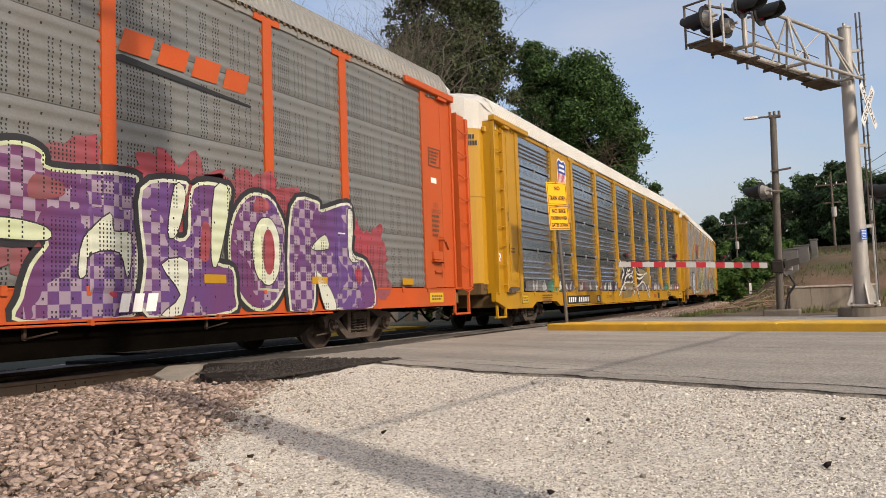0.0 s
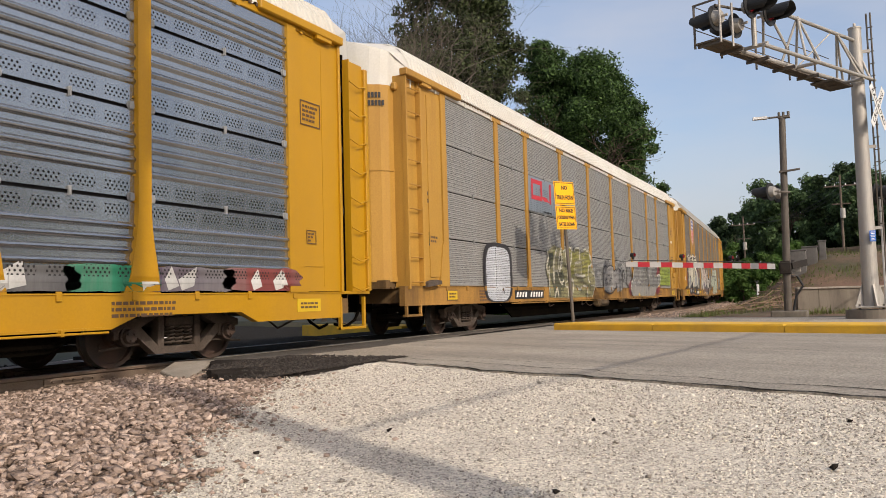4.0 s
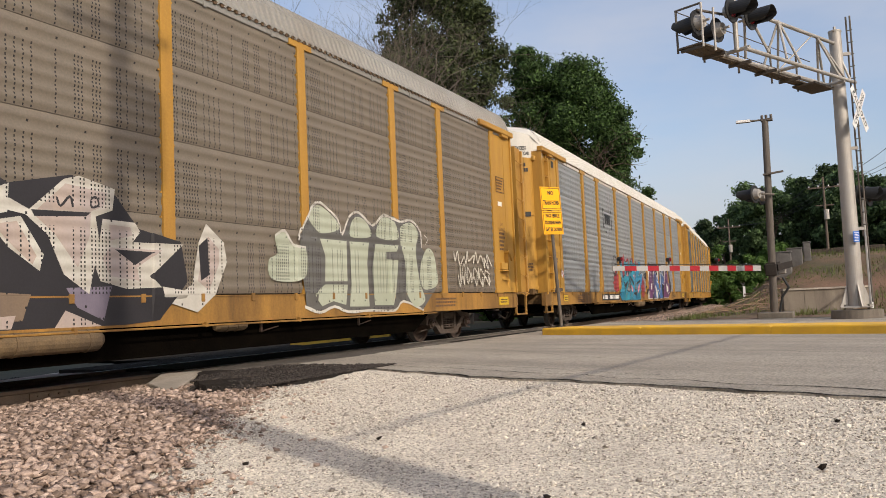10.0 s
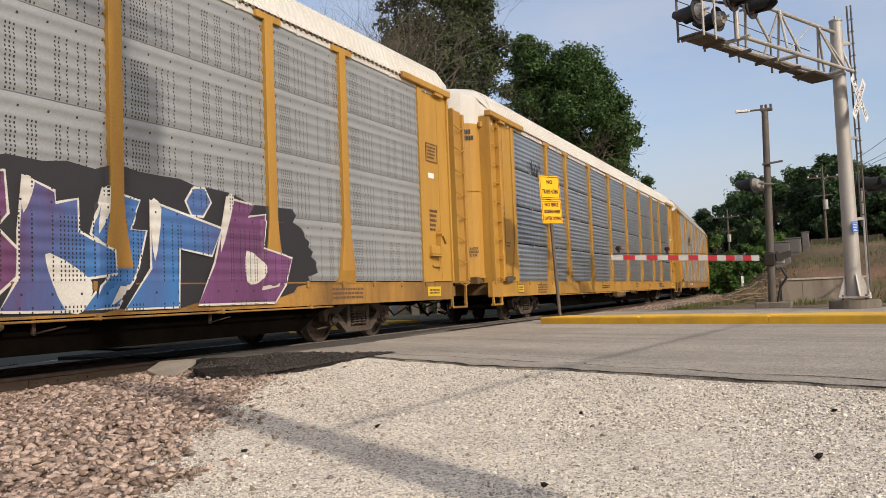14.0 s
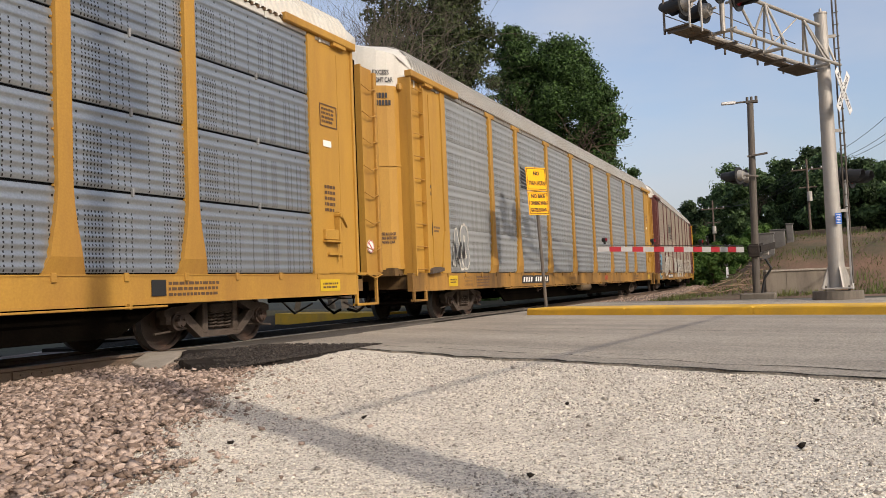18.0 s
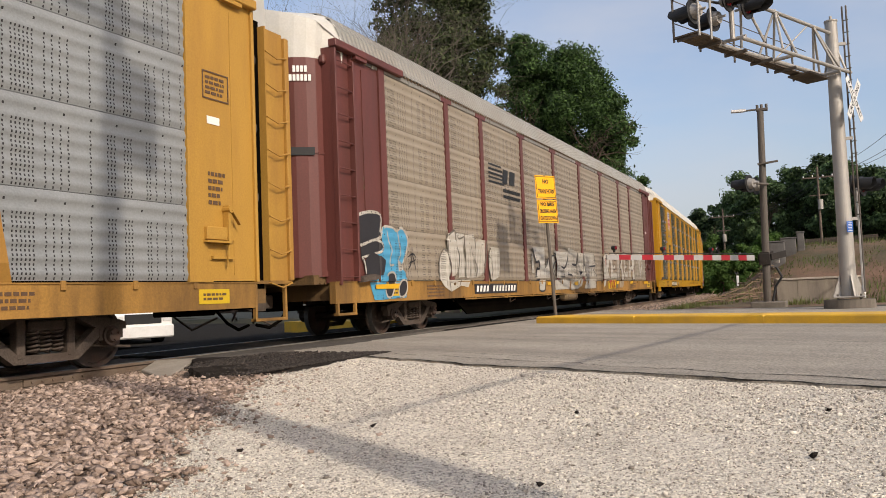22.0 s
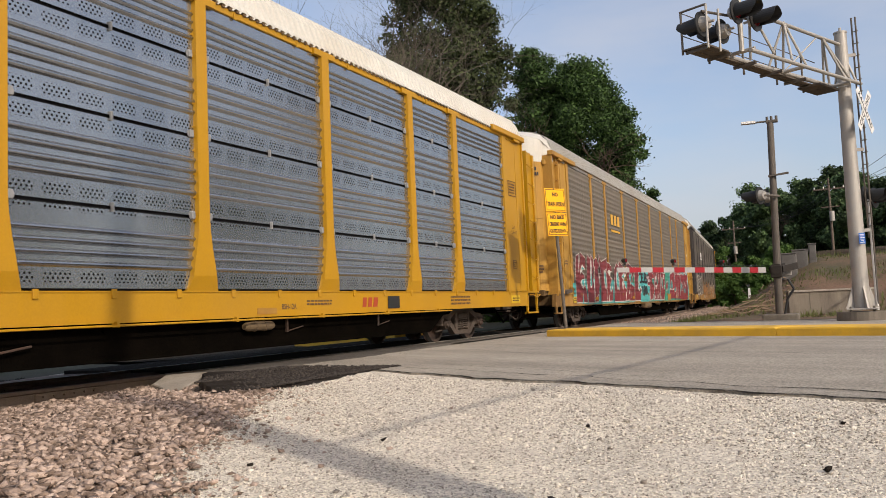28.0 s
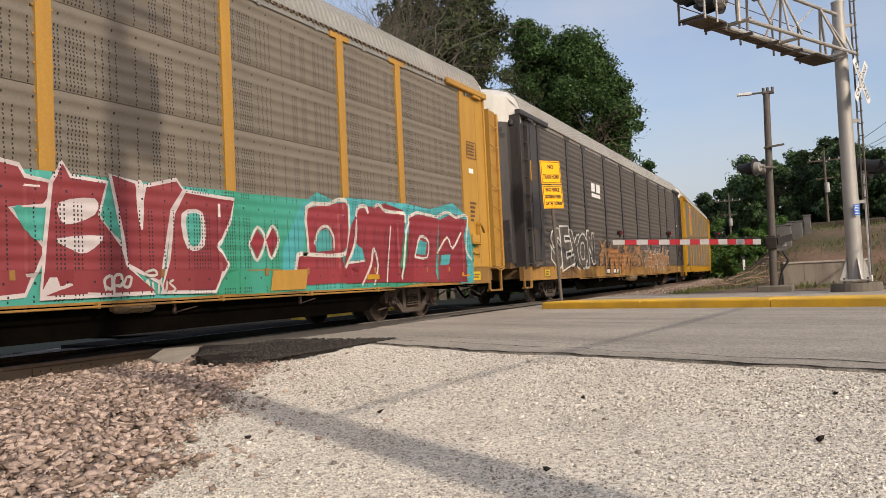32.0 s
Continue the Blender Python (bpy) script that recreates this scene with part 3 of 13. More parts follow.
def build_cracks():
    """Dark winding cracks in the road."""
    verts = []
    for i in range(190):
        a = -8 + i * 0.09
        e = ROAD_NEAR + 0.10 * noise.noise(Vector((a * 0.9, 3.1, 0))) + 0.07 * noise.noise(Vector((a * 4.3, 7.7, 0))) + 0.03 * noise.noise(Vector((a * 13, 1.7, 0)))
        e += max(a - 6.2, 0) * 0.10
        hw = 0.03 + 0.07 * abs(noise.noise(Vector((a * 2.1, 4, 9))))
        verts += [tuple(road(a, e + 0.015, 0.005)), tuple(road(a, e + 0.015 + hw, 0.005))]
    tagged(new("road_crack", sheet("road_crack", verts, [(2 * i, 2 * i + 1, 2 * i + 3, 2 * i + 2) for i in range(189)], M_ASPHALT)), "dark crumbled line along the edge of the road", "crack", "cracks in the road", "structure")
    for seed, a0, a1, n0, drift, w in ((1, 2.2, 9.0, 6.15, 0.05, 0.016), (2, 4.5, 8.2, 6.6, 0.10, 0.010), (3, -2, 3.2, 6.3, -0.02, 0.012), (4, 6.5, 10.5, 8.3, 0.35, 0.009), (5, -6, 9.8, 9.85, 0.0, 0.012)):
        verts, faces = [], []
        k = int((a1 - a0) / 0.06)
        for i in range(k):
            a = a0 + (a1 - a0) * i / k
            n = n0 + drift * (a - a0) + 0.12 * noise.noise(Vector((a * 1.6, seed * 7.3, 0))) + 0.04 * noise.noise(Vector((a * 7, seed, 3)))
            hw = w * (0.4 + 0.8 * abs(noise.noise(Vector((a * 3, seed, 9)))))
            verts += [tuple(road(a, n - hw, 0.004)), tuple(road(a, n + hw, 0.004))]
        faces = [(2 * i, 2 * i + 1, 2 * i + 3, 2 * i + 2) for i in range(k - 1)]
        tagged(new("road_crack", sheet("road_crack", verts, faces, M_ASPHALT)), "dark crack winding along the concrete road", "crack", "cracks in the road", "structure")


build_cracks()

# ---------------------------------------------------------------- the train of car carriers
BAYS = [2.93, 2.03, 2.93, 2.93, 2.93, 2.93, 2.93, 2.03, 2.93]
POSTS = [-12.285]
for _b in BAYS:
    POSTS.append(POSTS[-1] + _b)
SILL_LOW, SILL_TOP, EAVE, PEAK = 0.66, 1.04, 5.17, 5.62
SIDE = 1.52
TIERS = 4
TIER_H = (5.10 - 1.06) / TIERS


def screen(name, base, kind, metal=0.0, rough=0.55, dirt=(0.16, 0.12, 0.08), dirt_amount=0.4, var=0.2, check=None, low=0.0):
    """Perforated side-screen steel. kind 'bands': fine holes in upright groups; 'dots': two rows of larger holes between ribs."""
    m = paint(name, base, rough, metal, var, 0.9, 40.0, 0.06, dirt, dirt_amount, streak=True)
    t = m.node_tree
    n, l = t.nodes, t.links
    b = n["Principled BSDF"]
    co = n.new("ShaderNodeTexCoord")
    sep = n.new("ShaderNodeSeparateXYZ")
    l.new(co.outputs["Object"], sep.inputs[0])

    def calc(op, a, c=None, d=None):
        k = n.new("ShaderNodeMath")
        k.operation = op
        for i, v in enumerate((a, c, d)):
            if v is None:
                continue
            if isinstance(v, (int, float)):
                k.inputs[i].default_value = v
            else:
                l.new(v, k.inputs[i])
        return k.outputs[0]

    def cell(v, size, shift=0.0):
        w = calc("DIVIDE", calc("ADD", v, shift), size)
        return calc("ABSOLUTE", calc("SUBTRACT", calc("FRACT", w), 0.5))

    x, z = sep.outputs[0], sep.outputs[2]
    if kind == "bands":
        hole = calc("MULTIPLY", calc("LESS_THAN", cell(x, 0.05), 0.19), calc("LESS_THAN", cell(z, 0.05), 0.27))
        wn = n.new("ShaderNodeTexWhiteNoise")
        wn.noise_dimensions = "1D"
        l.new(calc("FLOOR", calc("DIVIDE", x, 0.05)), wn.inputs["W"])
        group = calc("MULTIPLY", calc("GREATER_THAN", wn.outputs["Value"], 0.5), calc("LESS_THAN", calc("FRACT", calc("DIVIDE", calc("SUBTRACT", z, low), TIER_H)), 0.75))
    elif kind == "fine":
        hole = calc("MULTIPLY", calc("LESS_THAN", cell(x, 0.042), 0.25), calc("LESS_THAN", cell(z, 0.042), 0.25))
        group = calc("LESS_THAN", cell(z, TIER_H), 0.47)
    else:
        row = calc("MULTIPLY", calc("MODULO", calc("FLOOR", calc("DIVIDE", z, 0.046)), 2.0), 0.031)
        hole = calc("ADD", calc("POWER", calc("MULTIPLY", cell(calc("ADD", x, row), 0.062), 0.062), 2.0), calc("POWER", calc("MULTIPLY", cell(z, 0.046), 0.046), 2.0))
        hole = calc("LESS_THAN", hole, 0.0150 ** 2)
        up = calc("FRACT", calc("DIVIDE", calc("SUBTRACT", z, low), 1.09))
        away = calc("ABSOLUTE", calc("SUBTRACT", calc("ABSOLUTE", calc("SUBTRACT", up, 0.485)), 0.365))
        group = calc("MULTIPLY", calc("LESS_THAN", away, 0.062), calc("LESS_THAN", cell(x, 0.47), 0.38))
    mask = calc("MULTIPLY", hole, group)
    if kind == "bands":
        up = calc("FRACT", calc("DIVIDE", calc("SUBTRACT", z, low), TIER_H))
        bolt = calc("MULTIPLY", calc("LESS_THAN", cell(x, 0.37), 0.035), calc("LESS_THAN", calc("ABSOLUTE", calc("SUBTRACT", calc("FRACT", calc("MULTIPLY", up, 2.0)), 0.72)), 0.028))
        mask = calc("MAXIMUM", mask, calc("MULTIPLY", bolt, calc("GREATER_THAN", up, 0.76)))
    if low:
        # the paint follows the waves of the sheet below it
        wave = calc("COSINE", calc("MULTIPLY", calc("SUBTRACT", z, low), 2 * math.pi * 6 / (TIER_H - 0.008)))
        wave = calc("MULTIPLY", wave, calc("GREATER_THAN", z, 1.05))
        wb = n.new("ShaderNodeBump")
        wb.inputs["Strength"].default_value, wb.inputs["Distance"].default_value = 1.0, 0.006
        l.new(wave, wb.inputs["Height"])
        if b.inputs["Normal"].links:
            l.new(b.inputs["Normal"].links[0].from_socket, wb.inputs["Normal"])
        l.new(wb.outputs[0], b.inputs["Normal"])
    if check:
        ck = n.new("ShaderNodeTexChecker")
        ck.inputs["Scale"].default_value = 7.0
        l.new(co.outputs["Object"], ck.inputs["Vector"])
        patch = n.new("ShaderNodeTexNoise")
        patch.inputs["Scale"].default_value = 1.6
        l.new(co.outputs["Object"], patch.inputs["Vector"])
        on = calc("MULTIPLY", ck.outputs["Fac"], calc("GREATER_THAN", patch.outputs[0], 0.47))
        cm = n.new("ShaderNodeMix")
        cm.data_type = "RGBA"
        l.new(on, cm.inputs[0])
        l.new(b.inputs["Base Color"].links[0].from_socket, cm.inputs[6])
        cm.inputs[7].default_value = (*check, 1)
        l.new(cm.outputs[2], b.inputs["Base Color"])
    # holes are not cut: near-black colour gives their inner shade; bolts share it
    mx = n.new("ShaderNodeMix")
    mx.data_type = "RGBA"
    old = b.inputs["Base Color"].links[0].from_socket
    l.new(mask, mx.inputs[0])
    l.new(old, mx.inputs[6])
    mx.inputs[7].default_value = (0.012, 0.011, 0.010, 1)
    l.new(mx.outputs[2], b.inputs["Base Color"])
    mt = calc("MULTIPLY", calc("SUBTRACT", 1.0, mask), metal)
    l.new(mt, b.inputs["Metallic"])
    return m


# near-black so the shade under the cars lies in the colour itself
M_DARK = paint("near-black underframe shade", (0.003, 0.0025, 0.002), 0.98, 0.0, 0.4, 4.0, 40.0, 0.3, (0.008, 0.006, 0.004), 0.4, spec=0.0)
M_TRUCK = paint("rusty cast steel", (0.085, 0.066, 0.053), 0.85, 0.0, 0.4, 6.0, 50.0, 0.4, (0.055, 0.035, 0.024), 0.5, spec=0.25)
M_WHEEL = paint("worn wheel steel", (0.05, 0.036, 0.028), 0.7, 0.1, 0.3, 5.0, 60.0, 0.2, (0.095, 0.045, 0.028), 0.7)
M_TANK = paint("dusty yellow-brown tank paint", (0.15, 0.10, 0.05), 0.85, 0, 0.3, 4.0, 50.0, 0.3, (0.05, 0.035, 0.025), 0.8)
M_TREAD = paint("bright wheel tread", (0.22, 0.21, 0.20), 0.5, 0.7, 0.15, 6.0, 70.0, 0.05)
M_GRIME = paint("grimy painted steel", (0.13, 0.075, 0.028), 0.85, 0, 0.35, 2.5, 40, 0.2, (0.02, 0.014, 0.01), 0.95, streak=True)
M_BLACK = paint("black paint", (0.018, 0.018, 0.018), 0.6, 0, 0.2, 6, 60, 0.05)
M_WHITE = paint("white paint", (0.78, 0.76, 0.72), 0.6, 0, 0.08, 4, 60, 0.05, (0.45, 0.40, 0.33), 0.3)
M_TAB = paint("grey metal tab", (0.24, 0.24, 0.235), 0.6, 0.2, 0.1, 6, 60, 0.05)
M_INK0 = paint("dark eave gap", (0.10, 0.06, 0.03), 0.8, 0, 0.3, 6, 60, 0.1)
# colour of the unlit car inside, as seen through the screen slots
M_SHADE = paint("near-black inside shade", (0.005, 0.005, 0.006), 0.9, 0, 0.2, 3, 30, 0.0)
ROOFS = {
    "white": paint("white roof paint", (0.52, 0.50, 0.45), 0.6, 0, 0.10, 0.8, 30, 0.1, (0.42, 0.33, 0.22), 0.35),
    "grey": paint("galvanised roof", (0.25, 0.24, 0.215), 0.6, 0.2, 0.18, 0.8, 30, 0.1, (0.20, 0.16, 0.12), 0.5),
}
COATS = {
    "orange": paint("orange car paint", (0.44, 0.067, 0.008), 0.6, 0, 0.12, 1.5, 40, 0.08, (0.28, 0.09, 0.03), 0.4, streak=True),
    "yellow": paint("bright yellow car paint", (0.40, 0.203, 0.003), 0.5, 0, 0.09, 1.5, 40, 0.06, (0.36, 0.20, 0.04), 0.3, streak=True),
    "dull": paint("faded yellow car paint", (0.39, 0.212, 0.038), 0.6, 0, 0.16, 1.3, 40, 0.08, (0.22, 0.10, 0.03), 0.7, streak=True, spec=0.3),
    "sill": paint("rusty faded sill paint", (0.33, 0.17, 0.035), 0.7, 0, 0.25, 1.1, 40, 0.12, (0.055, 0.03, 0.015), 0.95, streak=True),
    "brown": paint("brown-red car paint", (0.125, 0.036, 0.029), 0.55, 0, 0.2, 1.5, 40, 0.08, (0.06, 0.026, 0.02), 0.6, streak=True),
    "black": paint("black car paint", (0.028, 0.027, 0.027), 0.55, 0, 0.25, 1.5, 40, 0.08, (0.09, 0.065, 0.05), 0.5, streak=True),
}
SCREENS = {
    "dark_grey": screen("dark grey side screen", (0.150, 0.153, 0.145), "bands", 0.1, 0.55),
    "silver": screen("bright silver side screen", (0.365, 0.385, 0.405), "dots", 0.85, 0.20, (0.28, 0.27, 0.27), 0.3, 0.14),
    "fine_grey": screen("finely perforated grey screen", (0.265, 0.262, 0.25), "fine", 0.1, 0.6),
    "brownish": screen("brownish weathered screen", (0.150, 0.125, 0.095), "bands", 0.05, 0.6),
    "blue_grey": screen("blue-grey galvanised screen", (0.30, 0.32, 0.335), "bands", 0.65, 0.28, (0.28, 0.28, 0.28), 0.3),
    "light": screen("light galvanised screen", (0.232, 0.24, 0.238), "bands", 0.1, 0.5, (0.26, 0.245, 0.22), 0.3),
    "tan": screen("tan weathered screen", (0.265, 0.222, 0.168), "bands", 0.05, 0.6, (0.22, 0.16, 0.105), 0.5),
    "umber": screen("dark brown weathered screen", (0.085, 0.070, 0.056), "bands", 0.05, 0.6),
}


def panel_mesh(length, ribs, mat, deep, h):
    """One side screen, ribbed lengthwise: x from 0 to length, z from 0 to its height, the face towards -y."""
    prof = [(0.0, 0.0)]
    step = h / ribs
    if deep > 0.025:
        # flat perforated margins with large waves between them
        prof.append((0.0, h * 0.22))
        for i in range(ribs * 10):
            q = (i + 1) / (ribs * 10)
            prof.append((-deep * max(0.0, math.sin(2 * math.pi * (ribs * q - 0.25))) ** 0.8, h * (0.22 + 0.56 * q)))
    else:
        for i in range(ribs):
            prof += [(-deep * 0.5 * (1 - math.cos(2 * math.pi * q / 6)), (i + q / 6) * step) for q in range(1, 6)]
    prof.append((0.0, h))
    bm = bmesh.new()
    a = [bm.verts.new((0, y, z)) for y, z in prof]
    b = [bm.verts.new((length, y, z)) for y, z in prof]
    for i in range(len(prof) - 1):
        bm.faces.new((a[i], b[i], b[i + 1], a[i + 1]))
    # back edge for thickness
    c = [bm.verts.new(p) for p in ((0, 0.03, 0), (length, 0.03, 0), (length, 0.03, h), (0, 0.03, h))]
    bm.faces.new((c[3], c[2], c[1], c[0]))
    bm.faces.new((a[0], c[0], c[1], b[0]))
    bm.faces.new((a[-1], b[-1], c[2], c[3]))
    me = mesh_of("side_screen", bm, mat, True)
    me.set_sharp_from_angle(angle=radians(32))
    return me


def post_mesh(mat, flare, SILL_TOP):
    """Upright side post with a cap plate under the eave and a foot that widens."""
    bm = bmesh.new()
    w = 0.10
    cap = [(w, EAVE - 0.10), (0.30, EAVE - 0.10), (0.30, EAVE), (-0.30, EAVE), (-0.30, EAVE - 0.10), (-w, EAVE - 0.10)]
    if flare:
        # the post widens in a long curve, then folds in to the sill
        side = [(0.215, 0.20), (0.19, 0.35), (0.145, 0.58), (0.115, 0.80), (w, 1.0)]
        prism(bm, [(-0.215, SILL_TOP + 0.20)] + [(x, SILL_TOP + z) for x, z in side] + cap + [(-x, SILL_TOP + z) for x, z in side[::-1][:-1]], -SIDE - 0.075, -SIDE + 0.03)
        foot = [[bm.verts.new((sx * x, y, SILL_TOP + z)) for sx in (-1, 1)] for x, y, z in ((0.215, -SIDE - 0.075, 0.20), (0.285, -SIDE - 0.022, 0.0), (0.285, -SIDE + 0.03, 0.0), (0.215, -SIDE + 0.03, 0.20))]
        for p, q in zip(foot, foot[1:]):
            bm.faces.new((p[0], p[1], q[1], q[0]))
        for k in (0, 1):
            bm.faces.new([r[k] for r in foot])
        bmesh.ops.recalc_face_normals(bm, faces=bm.faces)
    else:
        prism(bm, [(-0.12, SILL_TOP), (0.12, SILL_TOP), (w, SILL_TOP + 0.12)] + cap + [(-w, SILL_TOP + 0.12)], -SIDE - 0.045, -SIDE + 0.03)
    # bolts down both flanges
    for i in range(12):
        z = 1.4 + i * 0.32
        for sx in (-1, 1):
            box(bm, sx * (w + 0.02) - 0.011, sx * (w + 0.02) + 0.011, -SIDE - 0.03, -SIDE, z - 0.011, z + 0.011)
    return mesh_of("side_post", bm, mat)


def tab_mesh():
    bm = bmesh.new()
    box(bm, -0.014, 0.014, -0.04, 0.0, -0.07, 0.04, 0.004)
    return mesh_of("slot_tab", bm, M_TAB)


def hinge_mesh():
    bm = bmesh.new()
    rod(bm, (0, -0.004, 0), (0, -0.012, 0), 0.06, None, 10)
    box(bm, -0.03, 0.03, -0.04, -0.01, -0.05, 0.05, 0.006)
    return mesh_of("hinge_plate", bm, M_TAB)


def sill_mesh(mat, low, top, side):
    """Side sill; on the camera's side it runs on under the front ladder. Low sills are cut away over the trucks."""
    bm = bmesh.new()
    x0, x1 = (-14.08, 13.56) if side < 0 else (-13.45, 13.45)
    y0, y1 = (-SIDE - 0.02, -SIDE + 0.10) if side < 0 else (SIDE - 0.10, SIDE + 0.02)
    if low < 0.6:
        under = [(x0, low + 0.2), (-13.3, low), (-11.45, low), (-11.1, low + 0.15), (-9.3, low + 0.15), (-8.9, low), (8.9, low), (9.3, low + 0.15), (11.1, low + 0.15), (11.45, low), (x1, low)]
    else:
        under = [(x0, low), (x1, low)]
    prism(bm, under + [(x1, top), (x0, top)], y0, y1)
    if side < 0:
        box(bm, -8.8, 8.8, -SIDE - 0.05, -SIDE - 0.02, low, low + 0.03)
        rod(bm, (-8.8, -SIDE - 0.09, low - 0.03), (8.8, -SIDE - 0.09, low - 0.03), 0.014, None, 6)
        # clips over the lower edge of the screens, and brackets below
        for i in range(25):
            px = -12.3 + i * 1.025
            box(bm, px - 0.035, px + 0.035, -SIDE - 0.045, -SIDE - 0.02, top - 0.09, top + 0.02, 0.006)
        for i in range(9):
            px = -8.2 + i * 2.05
            box(bm, px - 0.02, px + 0.02, -SIDE - 0.10, -SIDE - 0.02, low - 0.05, low + 0.02)
        box(bm, x0, x1, -SIDE - 0.032, -SIDE - 0.02, top - 0.018, top)
    return mesh_of("side_sill", bm, mat)


def roof_mesh(mat):
    """Arched roof of crosswise ribbed sheets."""
    xs, n = [], 180
    x0, x1 = -13.62, 13.62
    cross = [(-1.57, EAVE + 0.01), (-1.51, EAVE + 0.12), (-1.43, EAVE + 0.38), (-1.28, EAVE + 0.60), (-1.0, EAVE + 0.75), (-0.5, EAVE + 0.85), (0, EAVE + 0.88)]
    cross = cross + [(-y, z) for y, z in cross[::-1][1:]]
    verts, faces = [], []
    k = len(cross)
    for i in range(n):
        for frac, up in ((0.0, 0.0), (0.3, 0.0), (0.42, 0.032), (0.88, 0.032)):
            x = x0 + (x1 - x0) * (i + frac) / n
            for y, z in cross:
                d = min(1.0, (1.52 - abs(y)) * 20)
                verts.append((x, y * (1 + (0.012 if up else 0)), z + up))
    rows = len(verts) // k
    for i in range(rows - 1):
        for j in range(k - 1):
            a = i * k + j
            faces.append((a, a + k, a + k + 1, a + 1))
    return sheet("roof", verts, faces, mat)


def end_meshes(coat, sill_coat, s, low, top):
    """One end of a car (s: -1 the leading end, 1 the trailing end): (name, mesh, label) of its parts. The ladder frame comes last."""
    out = []
    front = s < 0
    edge = 13.36 if front else 13.58

    def xbox(bm, a, b, *rest):
        box(bm, min(s * a, s * b), max(s * a, s * b), *rest)

    def made(name, bm, mat, label="", smooth=False):
        out.append((name, mesh_of(name, bm, mat, smooth), label))

    bm = bmesh.new()
    xbox(bm, 12.20, edge, -SIDE - 0.006, -SIDE + 0.05, top + 0.015, EAVE - 0.02)
    prism(bm, [(s * 12.18, top), (s * 12.62, top), (s * 12.46, top + 0.85), (s * 12.40, top + 0.95), (s * 12.40, EAVE - 0.04), (s * 12.18, EAVE - 0.04)][::int(s)], -SIDE - 0.05, -SIDE)
    if front:
        prism(bm, [(s * 12.42, 1.42), (s * 12.62, 1.22), (s * 13.0, 1.22), (s * 13.0, 4.95), (s * 12.42, 4.95)], -SIDE - 0.022, -SIDE)
    else:
        xbox(bm, 12.55, 13.05, -SIDE - 0.02, -SIDE, 1.34, 1.38)
        xbox(bm, 13.10, 13.13, -SIDE - 0.012, -SIDE, top + 0.1, EAVE - 0.2)
    made("end_plate", bm, coat, "flat painted end plate of the rack")
    bm = bmesh.new()
    xbox(bm, edge - 0.03, edge + 0.03, -SIDE - (0.085 if front else 0.05), -SIDE + 0.06, top, EAVE - (0.16 if front else 0.02), 0.006)
    made("corner_fin", bm, coat)
    # eave beam over the ladder, with the end of a pipe in it
    bm = bmesh.new()
    xbox(bm, 11.5, 13.98 if front else 13.62, -SIDE - 0.12, -SIDE + 0.05, EAVE - 0.03, EAVE + 0.11, 0.015)
    xbox(bm, 12.9, 13.3, -SIDE - 0.10, -SIDE - 0.02, EAVE - 0.09, EAVE - 0.03)
    made("eave_beam", bm, coat)
    # the curved end door of flat facets
    x0, y0, bulge = (13.93, 1.30, 0.56) if front else (14.30, 1.24, 0.34)
    pts = []
    for i in range(7):
        a = i * math.pi / 12
        pts.append((x0 + bulge * math.sin(a), -y0 * math.cos(a) ** 0.8 if i < 6 else 0.0))
    pts = pts + [(x, -y) for x, y in pts[::-1][1:]]
    for z0, z1, m, nm in ((1.16, 4.95, coat, "end_door"), (4.95, EAVE + 0.40, ROOFS["white"], "door_header")):
        bm = bmesh.new()
        head = nm == "door_header"
        a = [bm.verts.new((s * x, y, z0)) for x, y in pts]
        b = [bm.verts.new((s * (x - (0.05 * abs(y) if head else 0)), y, z1 + (0.42 * (1 - abs(y) / 1.5) if head else 0))) for x, y in pts]
        for i in range(len(pts) - 1):
            bm.faces.new((a[i], a[i + 1], b[i + 1], b[i]))
        if head:
            # hood that carries the top of the door back to the roof
            arch = ([-1.57, -1.51, -1.43, -1.28, -1.0, -0.5, 0, 0.5, 1.0, 1.28, 1.43, 1.51, 1.57], [0.01, 0.12, 0.38, 0.60, 0.75, 0.85, 0.88, 0.85, 0.75, 0.60, 0.38, 0.12, 0.01])
            c = [bm.verts.new((s * 13.57, y * 1.52 / y0, EAVE + 0.02 + float(np.interp(y * 1.52 / y0, *arch)))) for x, y in pts]
            for i in range(len(pts) - 1):
                bm.faces.new((b[i], b[i + 1], c[i + 1], c[i]))
            for k, y in ((0, -1.5), (-1, 1.5)):
                bm.faces.new((a[k], b[k], c[k], bm.verts.new((s * 13.57, y, z0))))
        made(nm, bm, m, "painted steel end door of flat facets" if not head else "white painted top of the end door")
    for z in (1.18, 3.28):
        bm = bmesh.new()
        for (xa, ya), (xb, yb) in zip(pts, pts[1:]):
            bar(bm, (s * (xa + 0.004), ya * 1.006, z), (s * (xb + 0.004), yb * 1.006, z), 0.02, 0.03 if z > 2 else 0.10)
        made("door_seam", bm, coat)
    bm = bmesh.new()
    zs = 1.02
    for xa in (13.98, 14.12):
        rod(bm, (s * xa, -1.28, zs), (s * xa, -0.8, zs), 0.02, None, 6)
    xbox(bm, 13.90, 14.30, -1.25, 1.25, top - 0.04, 1.16)
    made("door_track", bm, M_GRIME)
    if front:
        # the return of the side behind the ladder
        bm = bmesh.new()
        xbox(bm, 13.905, 13.945, -SIDE + 0.03, -1.27, top - 0.02, EAVE - 0.02)
        xbox(bm, 13.82, 14.02, -1.40, -1.28, 4.86, 5.02, 0.03)
        made("corner_return", bm, coat)
        bm = bmesh.new()
